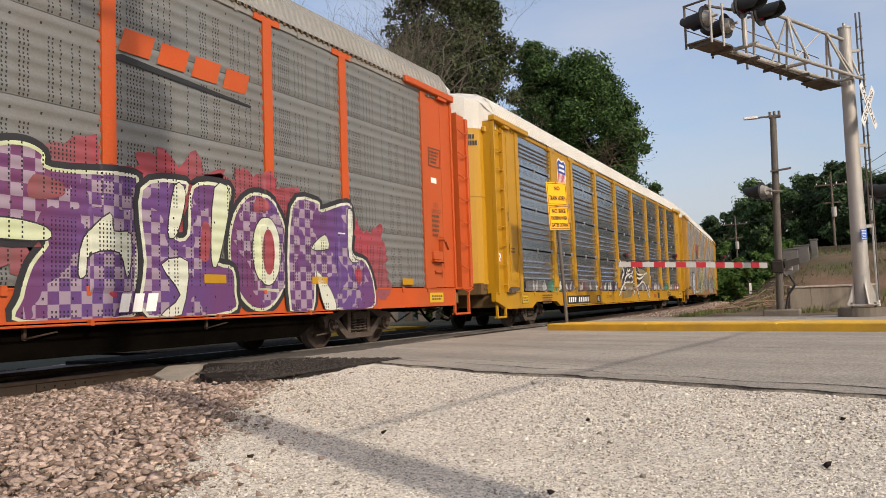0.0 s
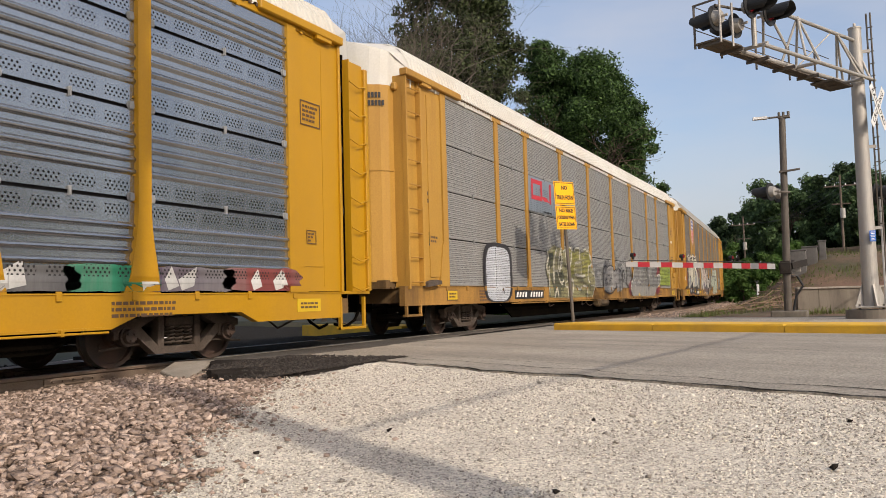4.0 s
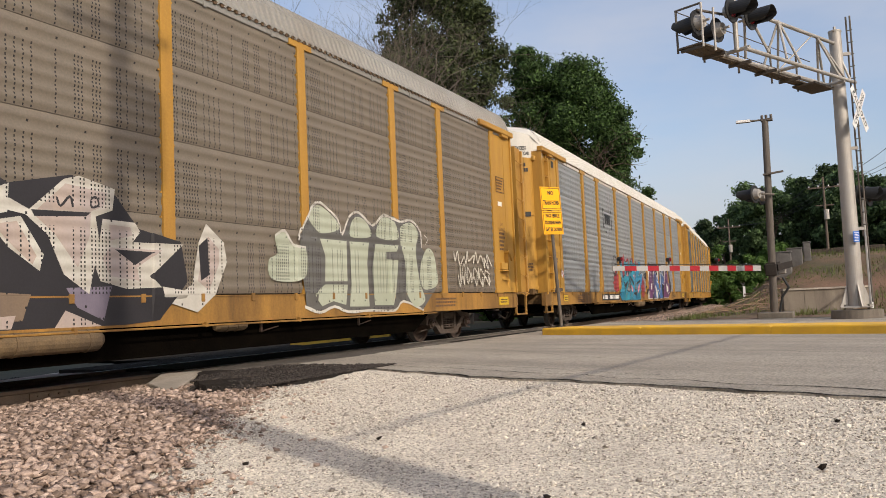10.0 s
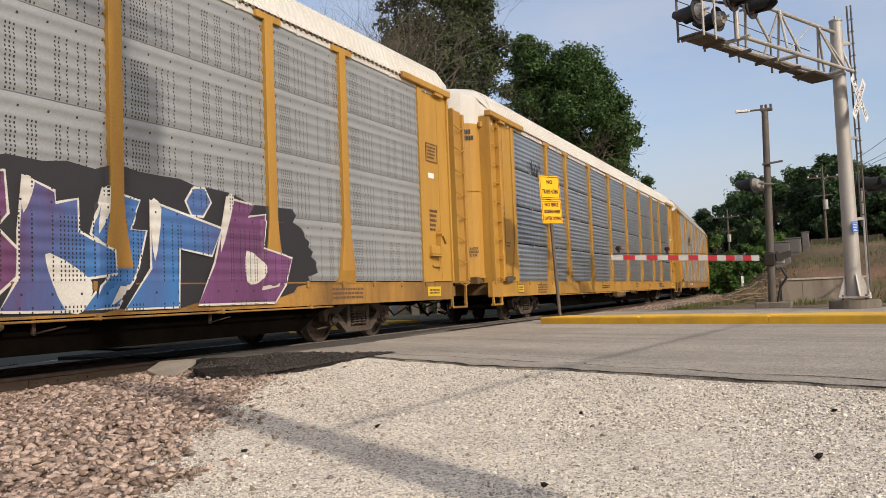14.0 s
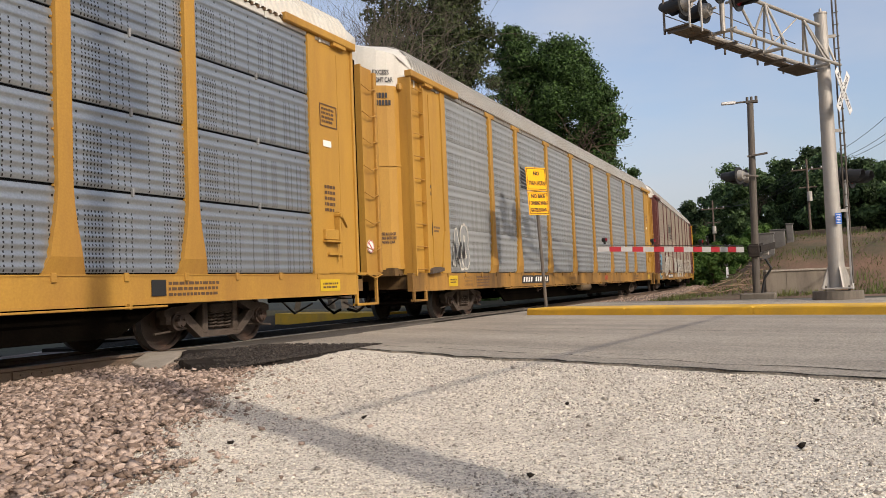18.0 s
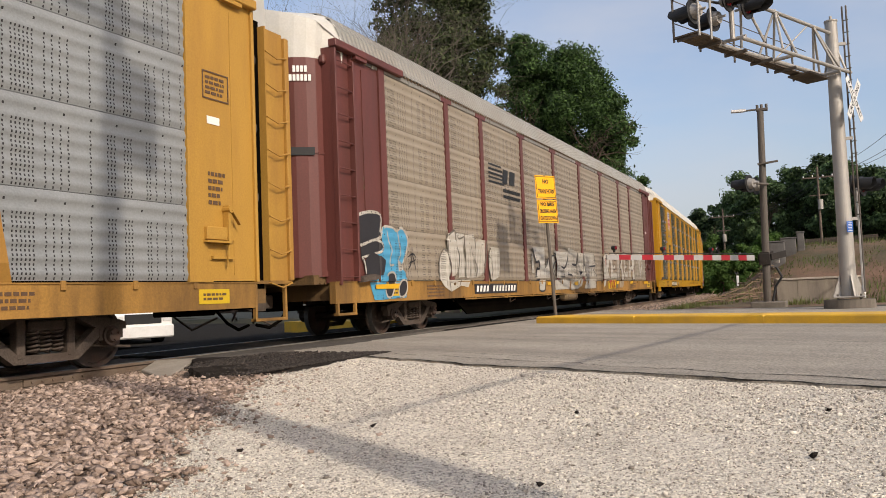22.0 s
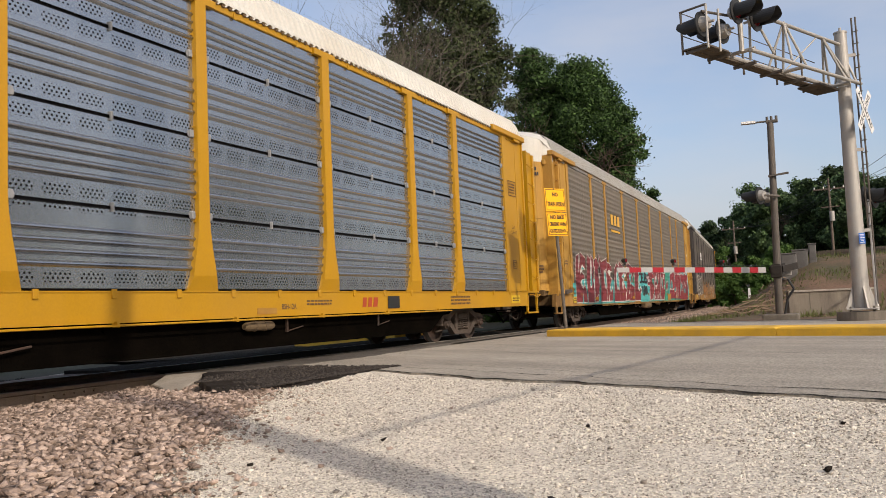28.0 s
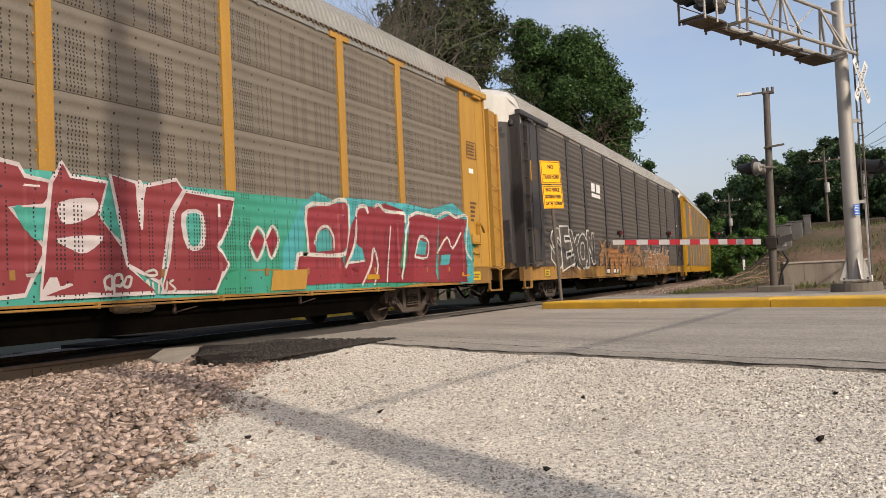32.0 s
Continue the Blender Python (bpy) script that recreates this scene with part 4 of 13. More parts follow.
        prism(bm, [(-13.36, top - 0.02), (-12.75, top + 0.04), (-12.75, top + 0.11), (-13.0, top + 0.13), (-13.36, top + 0.07)], -SIDE - 0.15, -SIDE - 0.02)
        made("hand_brake_housing", bm, M_TRUCK, "rusty wedge-shaped housing on the sill")
    else:
        # shallow plate whose near-black colour gives the shade of a deep slot
        bm = bmesh.new()
        xbox(bm, edge + 0.03, 13.86, -SIDE + 0.07, -SIDE + 0.10, top - 0.1, EAVE - 0.1)
        made("door_gap", bm, M_DARK, "near-black plate for the shaded gap beside the end door")
        for z in (2.25, 3.3, 4.35):
            bm = bmesh.new()
            xbox(bm, edge + 0.02, edge + 0.10, -SIDE - 0.02, -SIDE + 0.07, z, z + 0.12, 0.01)
            made("gap_hinge", bm, M_TRUCK)
        bm = bmesh.new()
        xbox(bm, 13.56, 14.42, -SIDE - 0.03, -1.1, top - 0.03, top + 0.02)
        made("ladder_shelf", bm, sill_coat)
    # end sill and stirrup
    bm = bmesh.new()
    xbox(bm, 13.56, 13.9, -1.44, 1.44, low + 0.06, top - 0.035)
    made("end_sill", bm, M_GRIME)
    a, b = (13.44, 14.0) if front else (13.55, 14.26)
    drop = low - 0.21
    bm = bmesh.new()
    for x in (a, b):
        xbox(bm, x - 0.025, x + 0.025, -SIDE - 0.03, -SIDE + 0.03, drop, low + (0.10 if front else 0.34), 0.006)
    xbox(bm, a - 0.025, b + 0.025, -SIDE - 0.035, -SIDE + 0.07, drop, drop + 0.045, 0.006)
    made("stirrup_step", bm, sill_coat)
    # ladder frame
    bm = bmesh.new()
    if front:
        xbox(bm, edge + 0.03, 13.905, -SIDE + 0.03, -SIDE + 0.055, top - 0.06, EAVE - 0.05)
        xbox(bm, 13.90, 13.95, -SIDE - 0.07, -SIDE + 0.03, top - 0.06, EAVE - 0.03, 0.006)
    else:
        xbox(bm, 13.86, 14.36, -SIDE + 0.01, -SIDE + 0.035, top + 0.02, 4.98)
        xbox(bm, 13.84, 13.87, -SIDE - 0.06, -SIDE + 0.10, top + 0.02, 4.98)
        xbox(bm, 14.36, 14.46, -SIDE - 0.05, -SIDE + 0.12, top + 0.02, 4.93, 0.01)
    made("ladder_frame", bm, coat, "upright ladder frame at the corner")
    return out


def rung_mesh(coat, bent):
    """One rung on its two feet, bent down in the middle on the trailing ladders."""
    bm = bmesh.new()
    d = 0.07 if bent else 0.0
    rod(bm, (-0.26, -0.085, 0), (0, -0.095, -d), 0.012, None, 6)
    rod(bm, (0, -0.095, -d), (0.26, -0.085, 0), 0.012, None, 6)
    for x in (-0.25, 0.25):
        rod(bm, (x, -0.085, 0), (x, 0.02, 0), 0.013, None, 6)
    return mesh_of("rung", bm, coat)


def truck_parts():
    """Meshes of a two-axle truck, x along the car, centred."""
    out = {}
    for side in (-1, 1):
        y = side * 1.02
        # cast side frame: arched top, belly strap and columns round three openings
        bm = bmesh.new()
        prism(bm, [(-1.13, 0.47), (-1.13, 0.56), (-1.0, 0.60), (-0.72, 0.62), (-0.40, 0.76), (0.40, 0.76), (0.72, 0.62), (1.0, 0.60), (1.13, 0.56), (1.13, 0.47),
                   (0.70, 0.49), (0.38, 0.64), (-0.38, 0.64), (-0.70, 0.49)], y - 0.075, y + 0.075)
        prism(bm, [(-0.74, 0.50), (-0.66, 0.50), (-0.36, 0.24), (0.36, 0.24), (0.66, 0.50), (0.74, 0.50), (0.72, 0.38), (0.42, 0.145), (-0.42, 0.145), (-0.72, 0.38)], y - 0.065, y + 0.065)
        for sx in (-1, 1):
            xs = sorted((sx * 0.27, sx * 0.38))
            box(bm, xs[0], xs[1], y - 0.07, y + 0.07, 0.20, 0.68, 0.012)
            xs = sorted((sx * 0.72, sx * 0.80))
            box(bm, xs[0], xs[1], y - 0.07, y + 0.07, 0.34, 0.54, 0.01)
            xs = sorted((sx * 0.99, sx * 1.09))
            box(bm, xs[0], xs[1], y - 0.07, y + 0.07, 0.36, 0.54, 0.01)
        bmesh.ops.recalc_face_normals(bm, faces=bm.faces)
        out.setdefault("side_frame", []).append(mesh_of("side_frame", bm, M_TRUCK))
        # bearing housings with bolted caps
        for sx in (-1, 1):
            bm = bmesh.new()
            rod(bm, (sx * 0.89, y - side * 0.02, 0.40), (sx * 0.89, y + side * 0.10, 0.40), 0.125, None, 18)
            rod(bm, (sx * 0.89, y + side * 0.10, 0.40), (sx * 0.89, y + side * 0.15, 0.40), 0.095, 0.08, 18)
            for k in range(3):
                a = 0.5 + k * 2.094
                cx, cz = sx * 0.89 + 0.055 * math.cos(a), 0.40 + 0.055 * math.sin(a)
                rod(bm, (cx, y + side * 0.15, cz), (cx, y + side * 0.172, cz), 0.017, None, 6)
            out.setdefault("bearing_cap", []).append(mesh_of("bearing_cap", bm, M_WHEEL))
        # coil springs standing on the belly strap
        for ox in (-0.155, 0.0, 0.155):
            ring, turns, seg = [], 5, 12
            bm = bmesh.new()
            for i in range(turns * seg + 1):
                a = 2 * math.pi * i / seg
                cx, cy, cz = ox + 0.062 * math.cos(a), y + side * 0.03 + 0.062 * math.sin(a), 0.26 + 0.24 * i / (turns * seg)
                ring.append([bm.verts.new((cx + 0.014 * math.cos(a) * math.cos(b), cy + 0.014 * math.sin(a) * math.cos(b), cz + 0.016 * math.sin(b))) for b in (0.0, 1.57, 3.14, 4.71)])
            for p, q in zip(ring, ring[1:]):
                for k in range(4):
                    bm.faces.new((p[k], q[k], q[k - 1], p[k - 1]))
            bmesh.ops.recalc_face_normals(bm, faces=bm.faces)
            out.setdefault("coil_spring", []).append(mesh_of("coil_spring", bm, M_TRUCK, True))
    bm = bmesh.new()
    box(bm, -0.24, 0.24, -1.11, 1.11, 0.50, 0.63, 0.02)
    box(bm, -0.16, 0.16, -1.0, 1.0, 0.60, 0.74, 0.02)
    for sx in (-1, 1):
        for sy in (-1, 1):
            # brake shoes and their hangers against the wheels
            box(bm, min(sx * 0.40, sx * 0.48), max(sx * 0.40, sx * 0.48), sy * 0.755 - 0.06, sy * 0.755 + 0.06, 0.28, 0.50, 0.01)
        rod(bm, (sx * 0.5, -0.98, 0.30), (sx * 1.25, -1.02, 0.24), 0.016, None, 6)
    box(bm, -0.62, -0.54, -0.9, 0.9, 0.32, 0.42)
    box(bm, 0.54, 0.62, -0.9, 0.9, 0.32, 0.42)
    out["bolster"] = [mesh_of("bolster", bm, M_TRUCK)]
    bm = bmesh.new()
    rod(bm, (0, -0.85, 0), (0, 0.85, 0), 0.08, None, 10)
    r = 0.40
    for side in (-1, 1):
        o = side * 0.755
        # turned wheel: flange, tread, dished plate and hub
        prof = [(0.0, o + side * 0.07), (0.09, o + side * 0.09), (0.12, o + side * 0.035), (r - 0.06, o + side * 0.02), (r - 0.05, o + side * 0.065), (r, o + side * 0.065), (r, o - side * 0.04), (r + 0.025, o - side * 0.065), (r - 0.05, o - side * 0.075), (r - 0.06, o - side * 0.03), (0.12, o - side * 0.02), (0.0, o - side * 0.06)]
        seg = 28
        ring = []
        for i in range(seg):
            a = 2 * math.pi * i / seg
            ring.append([bm.verts.new((q * math.cos(a), y, q * math.sin(a))) for q, y in prof[1:-1]])
        for i in range(seg):
            p, q = ring[i], ring[(i + 1) % seg]
            for j in range(len(p) - 1):
                f = bm.faces.new((p[j], q[j], q[j + 1], p[j + 1]))
                if j == 4:
                    f.material_index = 1
            # hub face
        bm.faces.new([rg[0] for rg in ring])
        for k in range(3):
            a = k * 2.094
            box(bm, 0.19 * math.cos(a) - 0.03, 0.19 * math.cos(a) + 0.03, o + side * 0.02, o + side * 0.04, 0.19 * math.sin(a) - 0.03, 0.19 * math.sin(a) + 0.03)
    out["wheelset"] = [mesh_of("wheelset", bm, [M_WHEEL, M_TREAD])]
    return out


TRUCK = truck_parts()
MESH_STORE = {}


def stored(key, make):
    if key not in MESH_STORE:
        MESH_STORE[key] = make()
    return MESH_STORE[key]


def under_mesh():
    bm = bmesh.new()
    # fish-belly centre sill, cross bearers, floor
    prism(bm, [(-13.4, 0.72), (-9.2, 0.72), (-7.6, 0.36), (7.6, 0.36), (9.2, 0.72), (13.4, 0.72), (13.4, 0.98), (-13.4, 0.98)], -0.28, 0.28)
    box(bm, -13.4, 13.4, -1.46, 1.46, 0.94, 1.00)
    for sx in (-1, 1):
        box(bm, min(sx * 11.7, sx * 13.6), max(sx * 11.7, sx * 13.6), -1.30, 1.30, 0.80, 0.92, 0.02)
        box(bm, min(sx * 13.4, sx * 13.95), max(sx * 13.4, sx * 13.95), -0.4, 0.4, 0.56, 0.90, 0.02)
        # air hose, uncoupling lever and brake pipes hanging under the end
        pts = [(13.9, -0.42, 0.66), (14.15, -0.45, 0.42), (14.45, -0.42, 0.30), (14.75, -0.38, 0.36)]
        for p, q in zip(pts, pts[1:]):
            rod(bm, (sx * p[0], p[1], p[2]), (sx * q[0], q[1], q[2]), 0.028, None, 6)
        rod(bm, (sx * 13.7, -1.35, 0.66), (sx * 13.7, 0.2, 0.60), 0.016, None, 6)
        rod(bm, (sx * 13.7, -1.35, 0.66), (sx * 13.7, -1.35, 0.42), 0.016, None, 6)
    for i in range(13):
        x = -7.8 + i * 1.3
        box(bm, x - 0.04, x + 0.04, -1.42, 1.42, 0.62, 0.95)
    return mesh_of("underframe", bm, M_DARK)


def belly_mesh():
    bm = bmesh.new()
    for y in (-1.38, 1.34):
        prism(bm, [(-9.0, 0.69), (-8.2, 0.27), (8.2, 0.27), (9.0, 0.69)], y, y + 0.04)
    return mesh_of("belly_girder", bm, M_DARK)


def gear_mesh():
    bm = bmesh.new()
    rod(bm, (-8.6, -1.2, 0.60), (8.6, -1.2, 0.60), 0.02, None, 6)
    rod(bm, (-8.6, -1.32, 0.55), (2.0, -1.32, 0.58), 0.015, None, 6)
    box(bm, 4.0, 4.35, -1.35, -1.1, 0.40, 0.66, 0.02)
    # pipe loop and levers hanging by the tanks
    pts = [(-1.9, -1.44, 0.66), (-1.75, -1.46, 0.50), (-1.45, -1.46, 0.46), (-1.0, -1.45, 0.52)]
    for p, q in zip(pts, pts[1:]):
        rod(bm, p, q, 0.014, None, 6)
    for x in (-5.4, -2.2, 3.4, 6.1):
        box(bm, x - 0.02, x + 0.02, -1.43, -1.39, 0.48, 0.70, 0.005)
        rod(bm, (x, -1.43, 0.50), (x + 0.4, -1.42, 0.56), 0.010, None, 6)
    return mesh_of("brake_gear", bm, M_WHEEL)


def tank_mesh(x0, x1, z, r):
    """A cylinder with domed ends and hanger straps."""
    bm = bmesh.new()
    y = -1.42 - r * 0.6
    rod(bm, (x0 + 0.07, y, z), (x1 - 0.07, y, z), r, None, 18)
    rod(bm, (x0, y, z), (x0 + 0.07, y, z), r * 0.6, r, 18)
    rod(bm, (x1 - 0.07, y, z), (x1, y, z), r, r * 0.6, 18)
    for x in (x0 + 0.22, x1 - 0.22):
        rod(bm, (x - 0.02, y, z), (x + 0.02, y, z), r + 0.008, None, 18)
        box(bm, x - 0.02, x + 0.02, y - 0.01, y + 0.03, z, 0.74)
    return mesh_of("air_reservoir", bm, M_TANK)


def coupler_mesh():
    bm = bmesh.new()
    box(bm, 13.4, 14.25, -0.12, 0.12, 0.62, 0.86, 0.02)
    prism(bm, [(14.2, 0.58), (14.55, 0.58), (14.8, 0.64), (14.8, 0.86), (14.5, 0.92), (14.2, 0.92)], -0.2, 0.16)
    rod(bm, (13.5, -1.2, 0.62), (14.5, -0.25, 0.45), 0.018, None, 6)
    rod(bm, (13.6, 0.25, 0.62), (14.2, 0.35, 0.32), 0.02, None, 6)
    rod(bm, (14.2, 0.35, 0.32), (14.75, 0.3, 0.5), 0.02, None, 6)
    return mesh_of("coupler", bm, M_TRUCK)


def latch_mesh(coat):
    """Locking gear on the end plate: a ledge box, an upright bracket and a lever arm."""
    bm = bmesh.new()
    y = -SIDE - 0.01
    box(bm, 12.46, 12.86, y - 0.10, y, 1.62, 1.80, 0.01)
    box(bm, 12.44, 12.92, y - 0.12, y, 1.58, 1.61)
    box(bm, 12.88, 12.93, y - 0.11, y, 1.56, 2.12, 0.006)
    rod(bm, (12.91, y - 0.14, 2.06), (12.91, y, 2.06), 0.05, None, 10)
    bar(bm, (12.92, y - 0.12, 2.06), (13.12, y - 0.10, 1.86), 0.05, 0.03)
    rod(bm, (12.96, y - 0.08, 1.72), (12.96, y - 0.03, 1.72), 0.10, None, 12)
    rod(bm, (12.90, y - 0.08, 1.56), (12.90, y - 0.05, 1.25), 0.012, None, 6)
    box(bm, 12.62, 13.05, y - 0.05, y, 1.36, 1.40)
    return mesh_of("door_latch", bm, coat)


FLIP = Matrix.Rotation(math.pi, 4, "Z")
MIRROR_X = Matrix.Diagonal((-1, 1, 1, 1))
SPECS = [
    # coat, screen, ribs, depth, slot, flare, roof, label
    ("orange", "dark_grey", 6, 0.0222, 0.008, False, "grey", "orange and grey enclosed car carrier with purple graffiti"),
    ("yellow", "silver", 4, 0.036, 0.045, True, "white", "bright yellow car carrier with silver ribbed screens"),
    ("dull", "fine_grey", 12, 0.008, 0.030, False, "white", "faded yellow car carrier with grey screens and pale green graffiti"),
    ("dull", "brownish", 6, 0.0222, 0.008, False, "grey", "faded yellow car carrier with brown weathered screens and white graffiti"),
    ("dull", "light", 6, 0.0222, 0.008, True, "white", "yellow car carrier with light grey screens and blue graffiti"),
    ("dull", "blue_grey", 8, 0.018, 0.035, True, "white", "yellow car carrier with plain silver ribbed screens"),
    ("dull", "light", 6, 0.0222, 0.008, True, "grey", "yellow car carrier with light galvanised screens"),
    ("brown", "tan", 6, 0.0222, 0.008, False, "grey", "brown car carrier with tan weathered screens and white graffiti"),
    ("yellow", "silver", 4, 0.036, 0.045, True, "white", "bright yellow car carrier with clean silver ribbed screens"),
    ("dull", "brownish", 6, 0.0222, 0.008, False, "grey", "yellow car carrier with brown screens and red and green graffiti"),
    ("black", "umber", 6, 0.0222, 0.008, False, "grey", "black car carrier with dark brown weathered screens"),
    ("yellow", "brownish", 6, 0.0222, 0.008, False, "grey", "yellow car carrier with weathered brown screens"),
    ("dull", "light", 6, 0.0222, 0.008, True, "white", "yellow car carrier with light grey screens"),
]
SILLS = {1: (0.51, 0.93), 8: (0.73, 1.11)}
DEEP_TIERS = {1: (0.99, 2.09, 3.21, 4.32, 5.16), 8: (1.14, 2.12, 3.22, 4.32, 5.16)}
EVEN_TIERS = tuple(1.06 + k * TIER_H for k in range(5))
SILL_COATS = {2: "sill", 3: "sill", 4: "sill", 6: "sill", 7: "sill", 9: "sill", 10: "sill", 12: "sill"}
CARS, WHEELSETS = [], []


def build_car(i):
    coat_n, screen_n, ribs, deep, slot, flare, roof_n, label = SPECS[i]
    coat, scr, roofm = COATS[coat_n], SCREENS[screen_n], ROOFS[roof_n]
    car = thing("car_carrier", label, "railcar", "cars of the freight train")
    low, top = SILLS.get(i, (SILL_LOW, SILL_TOP))
    tiers = DEEP_TIERS.get(i, EVEN_TIERS)
    for b, length in enumerate(BAYS):
        for z0, z1 in zip(tiers, tiers[1:]):
            h = round(z1 - z0 - slot, 3)
            me = stored(("panel", screen_n, ribs, length, h), lambda: panel_mesh(length - 0.05, ribs, scr, deep, h))
            put("side_screen", me, car, Matrix.Translation((POSTS[b] + 0.025, -SIDE, z0)))
    pm = stored(("post", coat_n, flare, top), lambda: post_mesh(coat, flare, top))
    for x in POSTS[1:-1]:
        put("side_post", pm, car, Matrix.Translation((x, 0, 0)))
    if slot > 0.02:
        tm = stored(("tab",), tab_mesh)
        for b, length in enumerate(BAYS):
            for tz in tiers[1:-1]:
                put("slot_tab", tm, car, Matrix.Translation((POSTS[b] + length / 2, -SIDE, tz)))
                if screen_n == "silver":
                    for xx in (POSTS[b] + 0.16, POSTS[b + 1] - 0.16):
                        put("hinge_plate", stored(("hinge",), hinge_mesh), car, Matrix.Translation((xx, -SIDE, tz)))
    sill_n = SILL_COATS.get(i, coat_n)
    for side in (-1, 1):
        put("side_sill", stored(("sill", sill_n, low, side), lambda: sill_mesh(COATS[sill_n], low, top, side)), car, None, "painted side sill with brackets")

    def far():
        bm = bmesh.new()
        box(bm, -13.1, 13.1, SIDE - 0.05, SIDE, 1.04, EAVE)
        return mesh_of("far_side", bm, scr)

    # added sheet behind the screens, near-black for the shade inside the car
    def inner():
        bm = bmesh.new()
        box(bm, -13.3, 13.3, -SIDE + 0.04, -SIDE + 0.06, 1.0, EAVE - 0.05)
        return mesh_of("shade_backing", bm, M_SHADE)
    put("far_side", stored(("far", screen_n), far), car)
    put("shade_backing", stored(("inner",), inner), car)
    def rail():
        bm = bmesh.new()
        box(bm, -13.3, 13.3, -SIDE - 0.03, -SIDE + 0.03, EAVE - 0.085, EAVE + 0.02, 0.008)
        for k2 in range(18):
            cx = -12.6 + k2 * 1.48
            box(bm, cx - 0.03, cx + 0.03, -SIDE - 0.045, -SIDE - 0.03, EAVE - 0.11, EAVE - 0.02)
        return mesh_of("top_rail", bm, coat if coat_n == "yellow" else roofm)
    put("top_rail", stored(("rail", roof_n, coat_n == "yellow"), rail), car)
    # added dark strip with beads, standing for the shaded gap below the eave
    def eave_gap():
        bm = bmesh.new()
        box(bm, -13.5, 13.5, -SIDE - 0.036, -SIDE + 0.02, EAVE + 0.0205, EAVE + 0.05)
        for k2 in range(180):
            cx = -13.4 + k2 * 0.149
            box(bm, cx - 0.026, cx + 0.026, -SIDE - 0.058, -SIDE - 0.036, EAVE - 0.005, EAVE + 0.045)
        return mesh_of("eave_gap_strip", bm, M_INK0)
    put("eave_gap_strip", stored(("eave_gap",), eave_gap), car, None, "dark beaded strip for the shaded gap under the roof edge")
    put("roof", stored(("roof", roof_n), lambda: roof_mesh(roofm)), car, None, "arched ribbed metal roof")
    for sx in (-1, 1):
        for nm, me, lab in stored(("end", coat_n, sill_n, sx, low), lambda: end_meshes(coat, COATS[sill_n], sx, low, top)):
            ob = put(nm, me, car, None, lab)
        rm = stored(("rung", coat_n, sx), lambda: rung_mesh(coat, sx > 0))
        for r in range(9 if sx < 0 else 8):
            put("rung", rm, ob, Matrix.Translation((-13.645, -SIDE + 0.03, 1.12 + r * 0.475) if sx < 0 else (14.11, -SIDE + 0.01, 1.02 + r * 0.51)))
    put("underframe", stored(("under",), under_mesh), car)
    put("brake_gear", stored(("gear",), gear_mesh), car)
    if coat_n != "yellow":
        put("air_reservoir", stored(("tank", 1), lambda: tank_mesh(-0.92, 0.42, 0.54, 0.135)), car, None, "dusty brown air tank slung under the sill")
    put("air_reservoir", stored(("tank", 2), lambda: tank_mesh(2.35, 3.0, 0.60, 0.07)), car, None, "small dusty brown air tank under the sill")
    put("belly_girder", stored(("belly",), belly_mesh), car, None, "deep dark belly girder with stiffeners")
    put("coupler", stored(("coupler",), coupler_mesh), car)
    if screen_n != "silver":
        put("door_latch", stored(("latch", coat_n), lambda: latch_mesh(coat)), car, None, "door latch with a box, bracket and lever")
    put("coupler", stored(("coupler",), coupler_mesh), car, FLIP)
    for tx in (-10.4, 10.4):
        tr = put("truck", TRUCK["bolster"][0], car, Matrix.Translation((tx, 0, 0)), "rusty cast steel two-axle truck")
        for nm in ("side_frame", "bearing_cap", "coil_spring"):
            for me in TRUCK[nm]:
                put(nm, me, tr)
        for ax in (-0.89, 0.89):
            w = put("wheelset", TRUCK["wheelset"][0], tr, Matrix.Translation((ax, 0, 0.40)), "worn steel wheels on an axle")
            WHEELSETS.append((i, w, ax))
    CARS.append(car)
    return car


for _i in range(len(SPECS)):
    build_car(_i)

# ---------------------------------------------------------------- paint, plates and lettering on the cars
GLYPHS = {}


def glyph(ch, offset):
    if (ch, offset) not in GLYPHS:
        me = words(ch, 1.0, M_BLACK, offset)
        GLYPHS[ch, offset] = (np.array([v.co[:] for v in me.vertices]), [tuple(p.vertices) for p in me.polygons])
        bpy.data.meshes.remove(me)
    return GLYPHS[ch, offset]


def add_flat(bm, pts, faces, layer, mat):
    vs = [bm.verts.new((x, -0.003 * layer, z)) for x, z in pts]
    for f in faces:
        try:
            fc = bm.faces.new([vs[i] for i in f])
            fc.material_index = mat
        except ValueError:
            pass


def cloud_shape(bm, x0, x1, z0, z1, seed, layer, mat, rough=0.14, n=70, power=4):
    rnd = random.Random(seed)
    cx, cz, rx, rz = (x0 + x1) / 2, (z0 + z1) / 2, (x1 - x0) / 2, (z1 - z0) / 2
    pts = []
    for i in range(n):
        a = 2 * math.pi * i / n
        c, s = math.cos(a), math.sin(a)
        k = 1.0 / (abs(c) ** power + abs(s) ** power) ** (1 / power)
        k *= 1 + rough * noise.noise(Vector((c * 3 + seed, s * 3, seed * 0.7))) + rough * 0.7 * noise.noise(Vector((c * 9 + seed, s * 9, 2.0)))
        pts.append((cx + rx * c * k, max(cz + rz * s * k, SILL_LOW + 0.01)))
    pts.append((cx, cz))
    add_flat(bm, pts, [(i, (i + 1) % n, n) for i in range(n)], layer, mat)


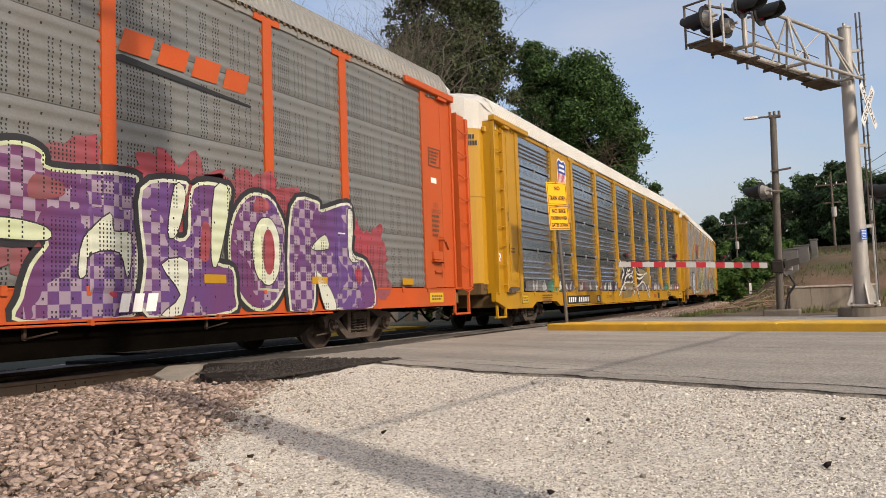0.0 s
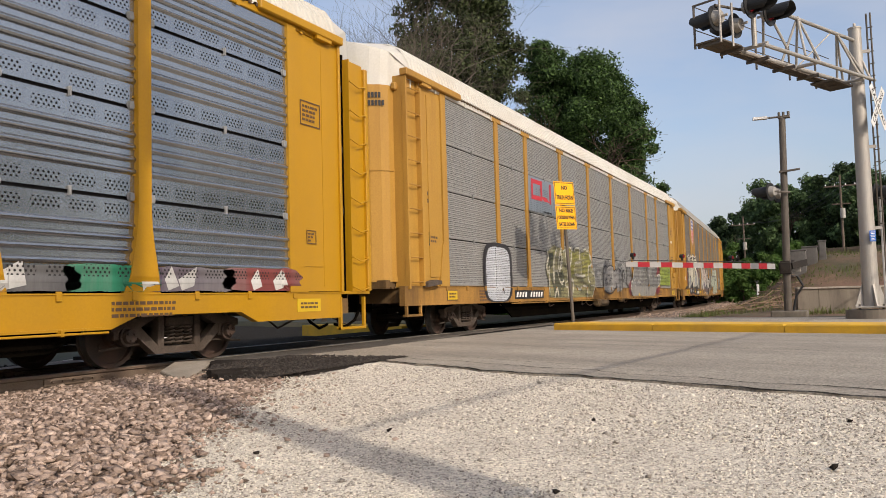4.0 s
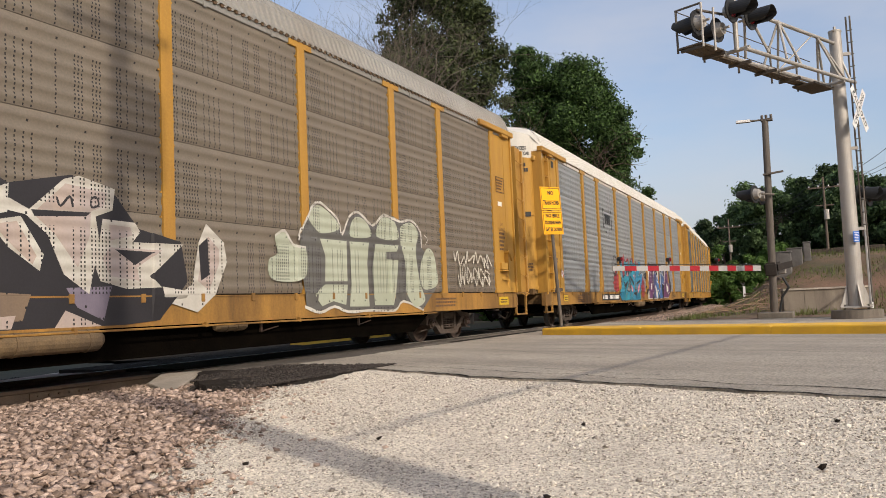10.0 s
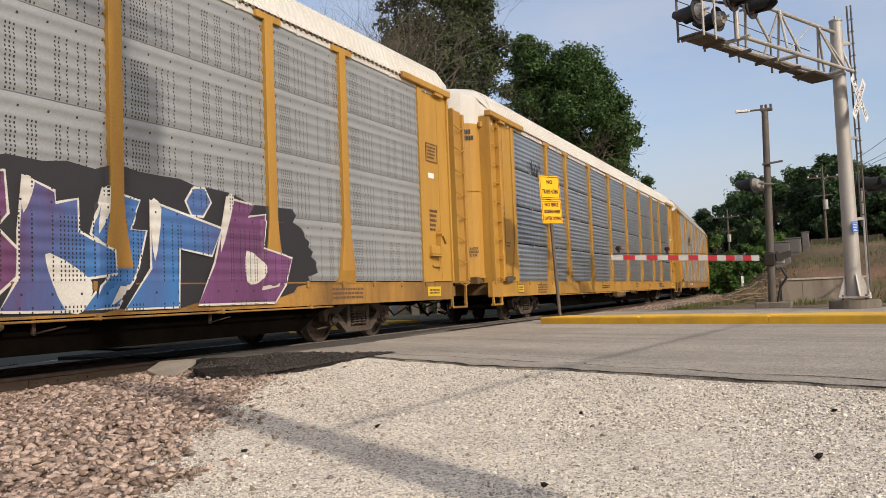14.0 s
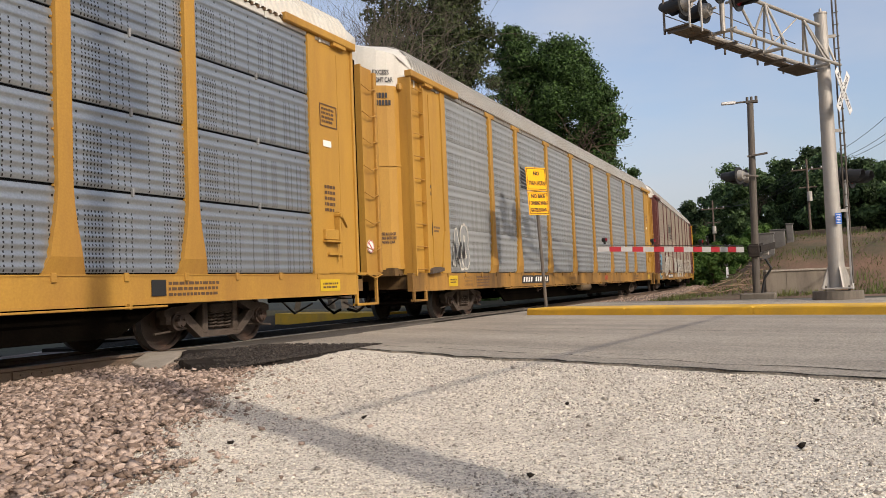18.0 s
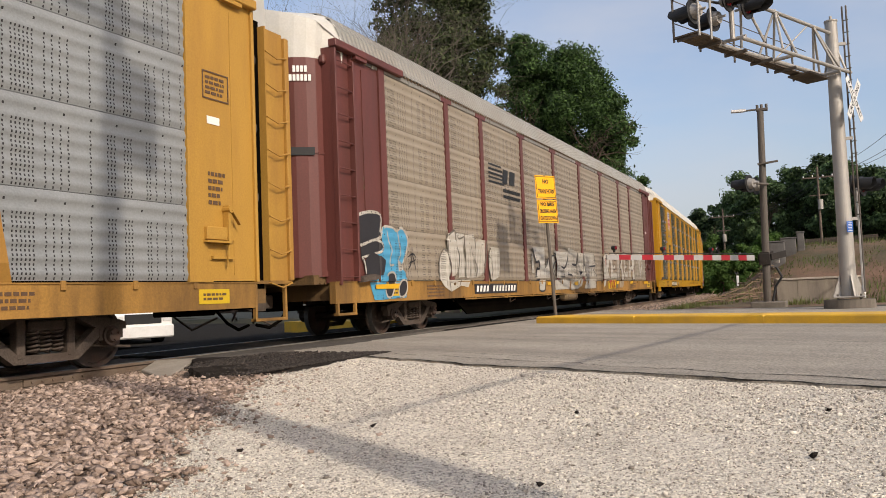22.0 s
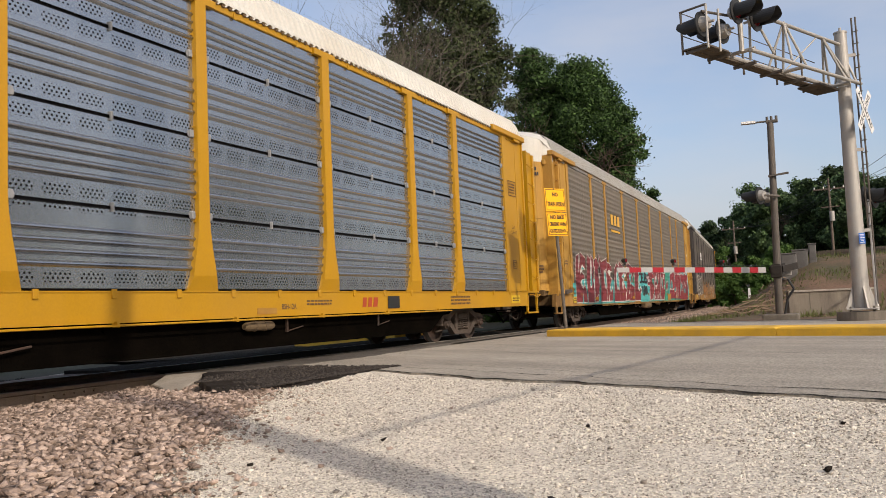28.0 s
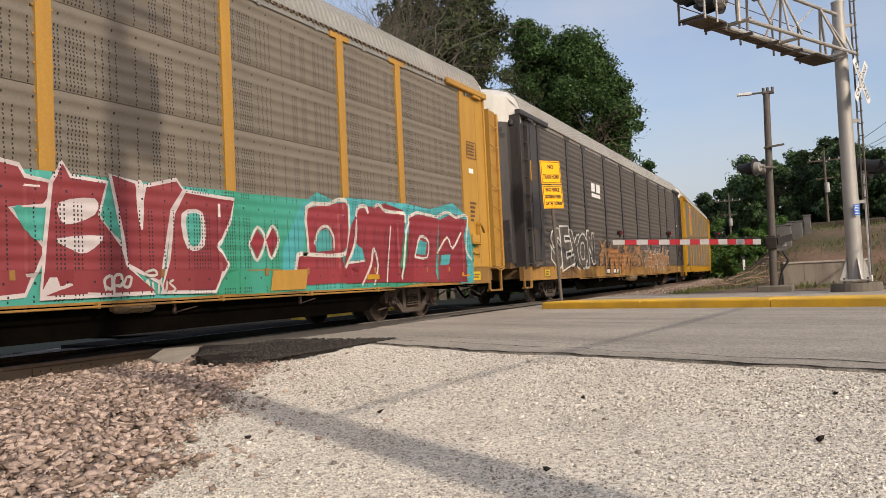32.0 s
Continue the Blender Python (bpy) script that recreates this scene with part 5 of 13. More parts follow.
def drape(bm):
    """Fold flat paint over sill, screens and posts."""
    lo = min(v.co.x for v in bm.verts) - 0.01
    hi = max(v.co.x for v in bm.verts) + 0.01
    cuts = [((0, 0, SILL_TOP + 0.03), (0, 0, 1)), ((0, 0, SILL_TOP), (0, 0, 1)), ((0, 0, 1.95), (0, 0, 1)), ((0, 0, 1.98), (0, 0, 1))]
    for p in POSTS:
        for o in (-0.30, -0.275, -0.135, -0.11, 0.11, 0.135, 0.275, 0.30):
            if lo < p + o < hi:
                cuts.append(((p + o, 0, 0), (1, 0, 0)))
    for co, no in cuts:
        bmesh.ops.bisect_plane(bm, geom=list(bm.verts) + list(bm.edges) + list(bm.faces), plane_co=co, plane_no=no)
    for v in bm.verts:
        x, z = v.co.x, v.co.z
        base = -SIDE - 0.028
        near = min(abs(x - p) for p in POSTS)
        if z > SILL_TOP - 0.01 and (near < 0.112 or (near < 0.277 and z < 1.955)):
            base = -SIDE - 0.056
        v.co.y += base


def finish(bm, mats, car, name, label):
    drape(bm)
    me = bpy.data.meshes.new(name)
    bm.to_mesh(me)
    bm.free()
    for m in mats:
        me.materials.append(m)
    return put(name, me, CARS[car], None, label)


def piece(car, text, x0, x1, z0, z1, mats, cloud=None, seed=1, weights=None, tilt=7.0, line=0.055, label="graffiti lettering", halo=None, accent=None, shards=0, fat=0.035):
    """Sprayed letters, each a part of its own: mats are fill, outline and cloud."""
    rnd = random.Random(seed)
    if cloud:
        bm = bmesh.new()
        cloud_shape(bm, *cloud, seed, 0, 2)
        finish(bm, mats, car, "graffiti_cloud", "sprayed ground behind the letters")
    mats = (*mats, halo or mats[1])
    k = len(text)
    weights = weights or [1.0] * k
    total = sum(weights)
    x = x0
    for i, (ch, w) in enumerate(zip(text, weights)):
        wid = (x1 - x0) * w / total
        if ch == " ":
            x += wid
            continue
        bm = bmesh.new()
        h = (z1 - z0) * rnd.uniform(0.86, 1.04)
        cx, cz = x + wid / 2, (z0 + z1) / 2 + rnd.uniform(-0.05, 0.05) * (z1 - z0)
        a = math.radians(rnd.uniform(-tilt, tilt))
        ref, _ = glyph(ch, fat)
        mn, mx = ref.min(0), ref.max(0)
        sx, sz = wid * 1.06 / max(mx[0] - mn[0], 0.05), h / (mx[1] - mn[1])
        layers = [(fat + line, 2 + (i % 2) * 2, 1), (fat, 3 + (i % 2) * 2, 0)]
        if halo:
            layers.insert(0, (fat + 0.025 + line, 1 + (i % 2) * 2, 3))
        for off, layer, mi in layers:
            co, faces = glyph(ch, off)
            px = (co[:, 0] - (mn[0] + mx[0]) / 2) * sx
            pz = (co[:, 1] - (mn[1] + mx[1]) / 2) * sz
            # lean and pinch the strokes so that the letters flow into one another
            px = px * (1 + 0.16 * np.sin(pz / h * 3.0 + i * 1.7 + seed)) + 0.13 * h * np.sin(pz / h * 2.6 + seed + i) * 0.6
            pz = pz * (1 + 0.10 * np.sin(px / max(wid, 0.1) * 3.0 + i * 2.3))
            qx = px * math.cos(a) - pz * math.sin(a) + cx
            qz = px * math.sin(a) + pz * math.cos(a) + cz
            qz = np.maximum(qz, SILL_LOW + 0.015)
            add_flat(bm, list(zip(qx, qz)), faces, layer, mi)
        if accent:
            for _ in range(4):
                ax, az = cx + rnd.uniform(-0.32, 0.32) * wid, cz + rnd.uniform(-0.36, 0.36) * h
                dx, dz = rnd.uniform(-0.12, 0.12) * wid, rnd.uniform(0.10, 0.24) * h
                blot(bm, [Vector((ax, az)), Vector((ax + dx + 0.025, az + dz * 0.5)), Vector((ax + dx * 1.5, az + dz)), Vector((ax + dx * 0.6 - 0.02, az + dz * 0.45))], 4 + (i % 2) * 2, len(mats))
        finish(bm, (*mats, accent) if accent else mats, car, "graffiti_letter", label)
        for q in range(shards):
            bm = bmesh.new()
            sx0, sz0 = cx + rnd.uniform(-0.45, 0.45) * wid, cz + (0.34 if q % 2 else -0.30) * h
            sw, sh = wid * rnd.uniform(0.35, 0.7) * rnd.choice((-1, 1)), h * rnd.uniform(0.1, 0.24) * (1 if q % 2 else -1)
            ring = [Vector((sx0 - sw * 0.5, sz0)), Vector((sx0 - sw * 0.1, sz0 + sh * 0.35)), Vector((sx0 + sw * 0.7, sz0 + sh)), Vector((sx0 + sw * 0.3, sz0 - sh * 0.1)), Vector((sx0 + sw * 0.15, sz0 - sh * 0.9))]
            blot(bm, fatter(ring, 0.04), 1, 1)
            blot(bm, ring, 4, 0)
            finish(bm, mats, car, "graffiti_shard", "pointed sprayed arrow of the lettering")
        x += wid


def wild(car, x0, x1, z0, z1, mats, seed, n=16, label="angular sprayed graffiti", cloud=None):
    """Interlocked pointed strokes that spell nothing, each a part of its own."""
    rnd = random.Random(seed)
    if cloud:
        bm = bmesh.new()
        cloud_shape(bm, *cloud, seed, 0, 2)
        finish(bm, mats, car, "graffiti_cloud", "sprayed ground behind the graffiti")
    for i in range(n):
        cx = x0 + (x1 - x0) * (i + 0.5) / n + rnd.uniform(-0.1, 0.1)
        hgt = (z1 - z0) * rnd.uniform(0.6, 1.0)
        cz = (z0 + z1) / 2 + rnd.uniform(-0.12, 0.12) * (z1 - z0)
        w = (x1 - x0) / n * rnd.uniform(0.9, 1.5)
        a = rnd.uniform(-0.7, 0.7)
        pts = [(-0.5, -0.5), (-0.05, -0.40), (0.1, 0.0), (0.55, -0.5), (0.42, 0.05), (0.25, 0.22), (0.6, 0.52), (0.0, 0.33), (-0.5, 0.5), (-0.16, 0.1), (-0.55, -0.05)]
        pts = [(px * rnd.uniform(0.75, 1.25), pz * rnd.uniform(0.8, 1.15)) for px, pz in pts]
        if i % 3 == 1:
            pts = [(-px, pz) for px, pz in pts][::-1]
        ring = []
        for px, pz in pts:
            jx, jz = px * w * 1.5, pz * hgt
            ring.append(Vector((cx + jx - jz * math.sin(a) * 0.4, cz + jz + jx * math.sin(a) * 0.5)))
        bm = bmesh.new()
        blot(bm, fatter(ring, 0.03), 1 + (i % 3) * 2, 1)
        blot(bm, fatter(ring, -0.008), 2 + (i % 3) * 2, 0)
        finish(bm, mats, car, "graffiti_stroke", label)


def scrawl(car, x0, x1, z0, z1, mat, seed, width=0.03, loops=5, name="tag", y=-SIDE - 0.058):
    """A thin looping sprayed line."""
    rnd = random.Random(seed)
    keys, m = [], loops * 4
    for i in range(m):
        u = (i + rnd.uniform(-0.9, 0.9)) / m
        keys.append(Vector((x0 + (x1 - x0) * min(max(u, 0.0), 1.0), 0, (z0 + z1) / 2 + (z1 - z0) * (0.5 if i % 2 else -0.5) * rnd.uniform(0.15, 1.0))))
    pts = []
    for i in range(1, m - 2):
        p0, p1, p2, p3 = keys[i - 1:i + 3]
        for q in range(7):
            t = q / 7
            pts.append(0.5 * (2 * p1 + (p2 - p0) * t + (2 * p0 - 5 * p1 + 4 * p2 - p3) * t * t + (3 * p1 - p0 - 3 * p2 + p3) * t ** 3))
    n = len(pts) - 1
    bm = bmesh.new()
    prev = None
    for i in range(len(pts)):
        d = (pts[min(i + 1, n)] - pts[max(i - 1, 0)]).normalized()
        s = Vector((-d.z, 0, d.x)) * width / 2
        cur = (bm.verts.new(pts[i] + s + Vector((0, y, 0))), bm.verts.new(pts[i] - s + Vector((0, y, 0))))
        if prev:
            bm.faces.new((prev[0], prev[1], cur[1], cur[0]))
        prev = cur
    return part(name, bm, mat, CARS[car], "thin sprayed scrawl")


def ring_line(car, cx, cz, rx, rz, mat, w, seed):
    """A wavering sprayed outline."""
    bm = bmesh.new()
    n, y = 48, -SIDE - 0.04
    inner, outer = [], []
    for i in range(n):
        a = 2 * math.pi * i / n
        k = 1 + 0.07 * math.sin(6 * a + seed) + 0.05 * math.sin(13 * a)
        for lst, d in ((inner, -w / 2), (outer, w / 2)):
            lst.append(bm.verts.new((cx + (rx * k + d) * math.cos(a), y, cz + (rz * k + d) * math.sin(a))))
    for i in range(n - 4):
        bm.faces.new((inner[i], inner[i + 1], outer[i + 1], outer[i]))
    return part("tag", bm, mat, CARS[car], "wavering sprayed outline")


def plate(car, x0, x1, z0, z1, mat, name="panel_plate", y=-SIDE - 0.03, label=""):
    bm = bmesh.new()
    box(bm, x0, x1, y - 0.004, y, z0, z1)
    return part(name, bm, mat, CARS[car], label)


def code_plate(car, x0, x1, z0, z1, n, gap=4, back=None, ink=None, y=-SIDE - 0.026):
    """Reporting marks as plain upright bars on a dark field."""
    if back:
        p = plate(car, x0, x1, z0, z1, back, "number_field", y, "dark field with white bars")
    w = (x1 - x0) * 0.94 / n
    for i in range(n):
        if i == gap:
            continue
        bm = bmesh.new()
        cx = x0 + (x1 - x0) * 0.03 + (i + 0.5) * w
        lean = w * 0.12
        prism(bm, [(cx - w * 0.30 - lean, z0 + (z1 - z0) * 0.2), (cx + w * 0.26 - lean, z0 + (z1 - z0) * 0.2), (cx + w * 0.26 + lean, z1 - (z1 - z0) * 0.2), (cx - w * 0.30 + lean, z1 - (z1 - z0) * 0.2)], y - 0.008, y - 0.0045)
        part("number_bar", bm, ink or M_WHITE, CARS[car])


def small_print(car, x0, x1, z0, z1, rows, mat, y=-SIDE - 0.024, seed=0):
    rnd = random.Random(seed)
    bm = bmesh.new()
    h = (z1 - z0) / rows
    for r in range(rows):
        x = x0
        while x < x1 - 0.02:
            w = min(rnd.uniform(0.03, 0.10), x1 - x)
            box(bm, x, x + w, y - 0.003, y, z1 - (r + 0.8) * h, z1 - (r + 0.25) * h)
            x += w + 0.022
        x1 = x1 - rnd.uniform(0, 0.05)
    tagged(part("small_print", bm, mat, CARS[car]), kind="stuff")


def line_text(car, text, x, z, height, mat, y=-SIDE - 0.03, width=None, bold=0.0, name="lettering"):
    me = words(text, height * 1.4, mat, bold)
    k = 1.0
    if width:
        w = max(v.co.x for v in me.vertices) - min(v.co.x for v in me.vertices)
        k = width / w
    me.transform(Matrix.Translation((x, y, z)) @ Matrix.Rotation(math.pi / 2, 4, "X") @ Matrix.Diagonal((k, 1, 1, 1)))
    return put(name, me, CARS[car])


def shapes(car, polys, mat, y, name, label=""):
    for p in polys:
        bm = bmesh.new()
        prism(bm, p, y - 0.003, y)
        part(name, bm, mat, CARS[car], label)


def slab(x, z, w, h, lean=0.0):
    return [(x, z), (x + w, z), (x + w + lean, z + h), (x + lean, z + h)]


M_SHIELD_RED = paint("emblem red", (0.42, 0.025, 0.03), 0.5, 0, 0.1, 4, 50, 0.03)
M_SHIELD_BLUE = paint("emblem blue", (0.02, 0.045, 0.25), 0.5, 0, 0.1, 4, 50, 0.03)
M_INK = paint("dark brown stencil", (0.10, 0.055, 0.03), 0.6, 0, 0.15, 5, 50, 0.03)
M_WARN = paint("bright yellow label", (0.55, 0.36, 0.015), 0.5, 0, 0.08, 5, 50, 0.03)
M_MARKRED = paint("dark red mark", (0.33, 0.05, 0.02), 0.5, 0, 0.1, 4, 50, 0.03)
M_SPRAYWHITE = screen("white spray paint", (0.55, 0.53, 0.47), "bands", 0, 0.7, (0.36, 0.32, 0.27), 0.5, 0.2, None, 1.06)
M_SPRAYBLACK = paint("black spray paint", (0.022, 0.02, 0.022), 0.6, 0, 0.2, 3, 40, 0.03)


def spray(name, a, b, hole="bands", amount=0.95, check=None):
    return screen(name, a, hole, 0.0, 0.6, b, amount, 0.15, check, 1.06)


def shield(car, x, z, w):
    """Emblem: blue top over red and white stripes, white rim."""
    h = w * 1.22

    def outline(k):
        return [(x - w / 2 * k, z + h * 0.40 * k), (x - w * 0.30 * k, z + h * 0.5 * k), (x, z + h * 0.44 * k), (x + w * 0.30 * k, z + h * 0.5 * k), (x + w / 2 * k, z + h * 0.40 * k), (x + w * 0.47 * k, z - h * 0.15 * k),
                (x + w * 0.30 * k, z - h * 0.40 * k), (x, z - h * 0.52 * k), (x - w * 0.30 * k, z - h * 0.40 * k), (x - w * 0.47 * k, z - h * 0.15 * k)]
    y = -SIDE - 0.040
    shapes(car, [outline(1.06)], M_WHITE, y, "emblem_rim")
    low = [p for p in outline(0.97)]
    shapes(car, [[(x - w * 0.485, z + h * 0.39), (x - w * 0.29, z + h * 0.48), (x, z + h * 0.42), (x + w * 0.29, z + h * 0.48), (x + w * 0.485, z + h * 0.39), (x + w * 0.475, z + h * 0.08), (x - w * 0.475, z + h * 0.08)]], M_SHIELD_BLUE, y - 0.004, "emblem_field")
    stripes = []
    for i in range(6):
        sx = x - w * 0.43 + i * w * 0.155
        depth = 0.50 - 0.34 * abs((sx + w * 0.04 - x) / (w * 0.5)) ** 1.6
        stripes.append(slab(sx, z - h * depth, w * 0.085, h * depth + h * 0.07))
    shapes(car, stripes, M_SHIELD_RED, y - 0.004, "emblem_stripe")
    shapes(car, [slab(x - w * 0.3, z + h * 0.29, w * 0.6, h * 0.07), slab(x - w * 0.34, z + h * 0.15, w * 0.68, h * 0.07)], M_WHITE, y - 0.008, "emblem_bar")


def emblem_panel(car, coat):
    x0, x1 = POSTS[1] + 0.12, POSTS[2] - 0.12
    plate(car, x0, x1, 1.06 + TIER_H * 2 + 0.02, 5.08, COATS[coat], "emblem_panel", -SIDE - 0.031, "plain painted emblem panel")
    shield(car, (x0 + x1) / 2 + 0.03, 4.40 if coat == "dull" else 4.46, 1.18 if coat == "dull" else 0.84)


def owner_mark(car, x, z, mat, rust=False):
    """Company mark as three dark red blocks."""
    shapes(car, [slab(x, z, 0.12, 0.17, 0.03), slab(x + 0.18, z, 0.12, 0.17, 0.03), slab(x + 0.36, z, 0.14, 0.17, 0.03)], mat, -SIDE - 0.023, "owner_mark", "three plain blocks of a company mark")


def smooth_ring(pts, k=4):
    """A closed outline rounded through its corner points."""
    out, n = [], len(pts)
    for i in range(n):
        p0, p1, p2, p3 = (Vector(pts[(i + j - 1) % n]) for j in range(4))
        for q in range(k):
            t = q / k
            out.append(0.5 * (2 * p1 + (p2 - p0) * t + (2 * p0 - 5 * p1 + 4 * p2 - p3) * t * t + (3 * p1 - p0 - 3 * p2 + p3) * t ** 3))
    return out


def fatter(ring, d):
    """The outline moved outwards by d."""
    n = len(ring)
    area = sum(ring[i].x * ring[(i + 1) % n].y - ring[(i + 1) % n].x * ring[i].y for i in range(n))
    sg = 1 if area > 0 else -1
    out = []
    for i in range(n):
        t = (ring[(i + 1) % n] - ring[i - 1])
        t = t.normalized() if t.length > 1e-6 else Vector((1, 0))
        out.append(ring[i] + Vector((t.y, -t.x)) * d * sg)
    return out


def blot(bm, ring, layer, mat, floor=SILL_LOW + 0.015):
    pts = [(p.x, max(p.y, floor)) for p in ring]
    tri = tessellate_polygon([[Vector((x, z, 0)) for x, z in pts]])
    add_flat(bm, pts, tri, layer, mat)


def drawn_letter(car, mats, outline, pale=(), dark=(), order=0, line=0.045, rim=0.05, round_k=4, name="graffiti_letter", label="purple bubble letter with pale edges", black=()):
    """One sprayed letter: black rim, pale edge, fill, and pale and red patches on it. mats: fill, edge, rim, patch."""
    bm = bmesh.new()
    ring = smooth_ring(outline, round_k)
    if rim:
        blot(bm, fatter(ring, line + rim), 2 + order, 2)
    blot(bm, fatter(ring, line * 0.4), 3 + order, 1)
    blot(bm, fatter(ring, -line * 0.6), 4 + order, 0)
    for shape in pale:
        r2 = smooth_ring(shape, 3)
        if rim:
            blot(bm, fatter(r2, 0.018), 5 + order, 2)
        blot(bm, r2, 6 + order, 1)
    for shape in black:
        blot(bm, [Vector(p) for p in shape], 5 + order, 2)
    for shape in dark:
        blot(bm, smooth_ring(shape, 3), 7 + order, 3)
    return finish(bm, mats, car, name, label)


def oval(cx, cz, rx, rz, n=10):
    return [(cx + rx * math.cos(2 * math.pi * i / n), cz + rz * math.sin(2 * math.pi * i / n)) for i in range(n)]


def build_big_letters():
    purple = spray("purple and plum spray", (0.095, 0.045, 0.16), (0.13, 0.03, 0.075), "bands", 0.95, (0.27, 0.205, 0.25))
    pale = spray("pale green-white spray", (0.52, 0.52, 0.44), (0.46, 0.51, 0.27))
    pink = spray("pink red spray", (0.30, 0.035, 0.05), (0.17, 0.075, 0.075))
    mats = (purple, pale, M_SPRAYBLACK, pink)
    for x0, x1, z0, z1, sd in ((2.4, 5.2, 1.0, 2.62, 3), (4.7, 6.4, 1.6, 2.72, 5), (6.1, 8.1, 1.6, 2.74, 7), (9.3, 10.7, 0.72, 2.15, 9)):
        bm = bmesh.new()
        cloud_shape(bm, x0, x1, z0, z1, sd, 0, 0, 0.4, 80, 2.5)
        finish(bm, (pink,), 0, "graffiti_cloud", "pink red sprayed ground behind the letters")
    drawn_letter(0, mats, [(2.5, 2.3), (3.0, 2.52), (3.3, 2.57), (3.52, 2.5), (3.63, 2.34), (4.68, 2.41), (4.82, 2.28), (4.80, 1.8), (4.77, 1.08), (4.70, 0.70), (3.28, 0.68), (3.27, 0.95), (3.38, 1.28), (3.56, 1.56), (3.0, 1.56), (2.4, 1.8)],
                 [[(2.5, 1.72), (3.1, 1.76), (3.55, 1.69), (3.56, 1.56), (3.0, 1.55), (2.5, 1.6)], [(3.96, 1.19), (4.03, 1.6), (4.37, 1.91), (4.42, 1.70), (4.68, 1.67), (4.62, 1.16), (4.50, 1.46), (4.11, 1.43), (4.05, 1.19)]],
                 [[(3.35, 2.0), (3.75, 2.05), (3.75, 2.2), (3.4, 2.25)]])
    drawn_letter(0, mats, [(4.86, 2.26), (5.54, 2.42), (5.6, 2.29), (5.36, 1.74), (5.62, 1.73), (5.72, 2.37), (6.28, 2.46), (6.44, 2.34), (6.14, 1.45), (6.46, 1.31), (6.51, 0.99), (6.4, 0.70), (4.94, 0.68), (4.9, 1.36)],
                 [[(5.40, 2.36), (5.58, 2.27), (5.42, 1.74), (5.27, 1.74)], [(6.12, 2.40), (6.42, 2.34), (6.18, 1.42), (6.04, 1.44)], [(5.16, 1.33), (5.60, 1.38), (5.48, 0.70), (5.15, 0.70), (5.47, 0.95)]],
                 [[(5.82, 1.45), (5.98, 1.42), (6.02, 1.85), (5.88, 1.9)]], 6)
    drawn_letter(0, mats, oval(7.07, 1.57, 0.66, 0.86), [oval(7.2, 1.58, 0.30, 0.50)], [oval(7.22, 1.57, 0.14, 0.34), [(6.95, 2.15), (7.25, 2.2), (7.2, 2.35), (7.0, 2.36)]])
    drawn_letter(0, mats, [(7.82, 2.3), (8.51, 2.44), (8.6, 2.31), (9.33, 2.49), (9.52, 2.28), (9.44, 1.64), (9.9, 1.51), (10.16, 1.1), (10.08, 0.68), (8.95, 0.68), (8.72, 0.93), (8.42, 1.3), (8.31, 0.69), (7.74, 0.69)],
                 [[(8.3, 1.67), (8.67, 1.91), (8.76, 1.69)], [(9.36, 2.4), (9.5, 2.26), (9.42, 1.64), (9.62, 1.5), (9.34, 1.55), (9.32, 2.2)], [(8.42, 1.3), (8.8, 1.0), (8.95, 0.68), (8.65, 0.68)]],
                 [[(9.5, 1.35), (9.75, 1.35), (9.7, 1.1), (9.55, 1.15)]], 6)
    shapes(0, [slab(4.48, 0.75, 0.14, 0.22, 0.05), slab(4.68, 0.75, 0.14, 0.22, 0.05), slab(4.88, 0.75, 0.16, 0.22, 0.05)], M_WHITE, -SIDE - 0.075, "owner_mark", "three plain white blocks of a company mark")


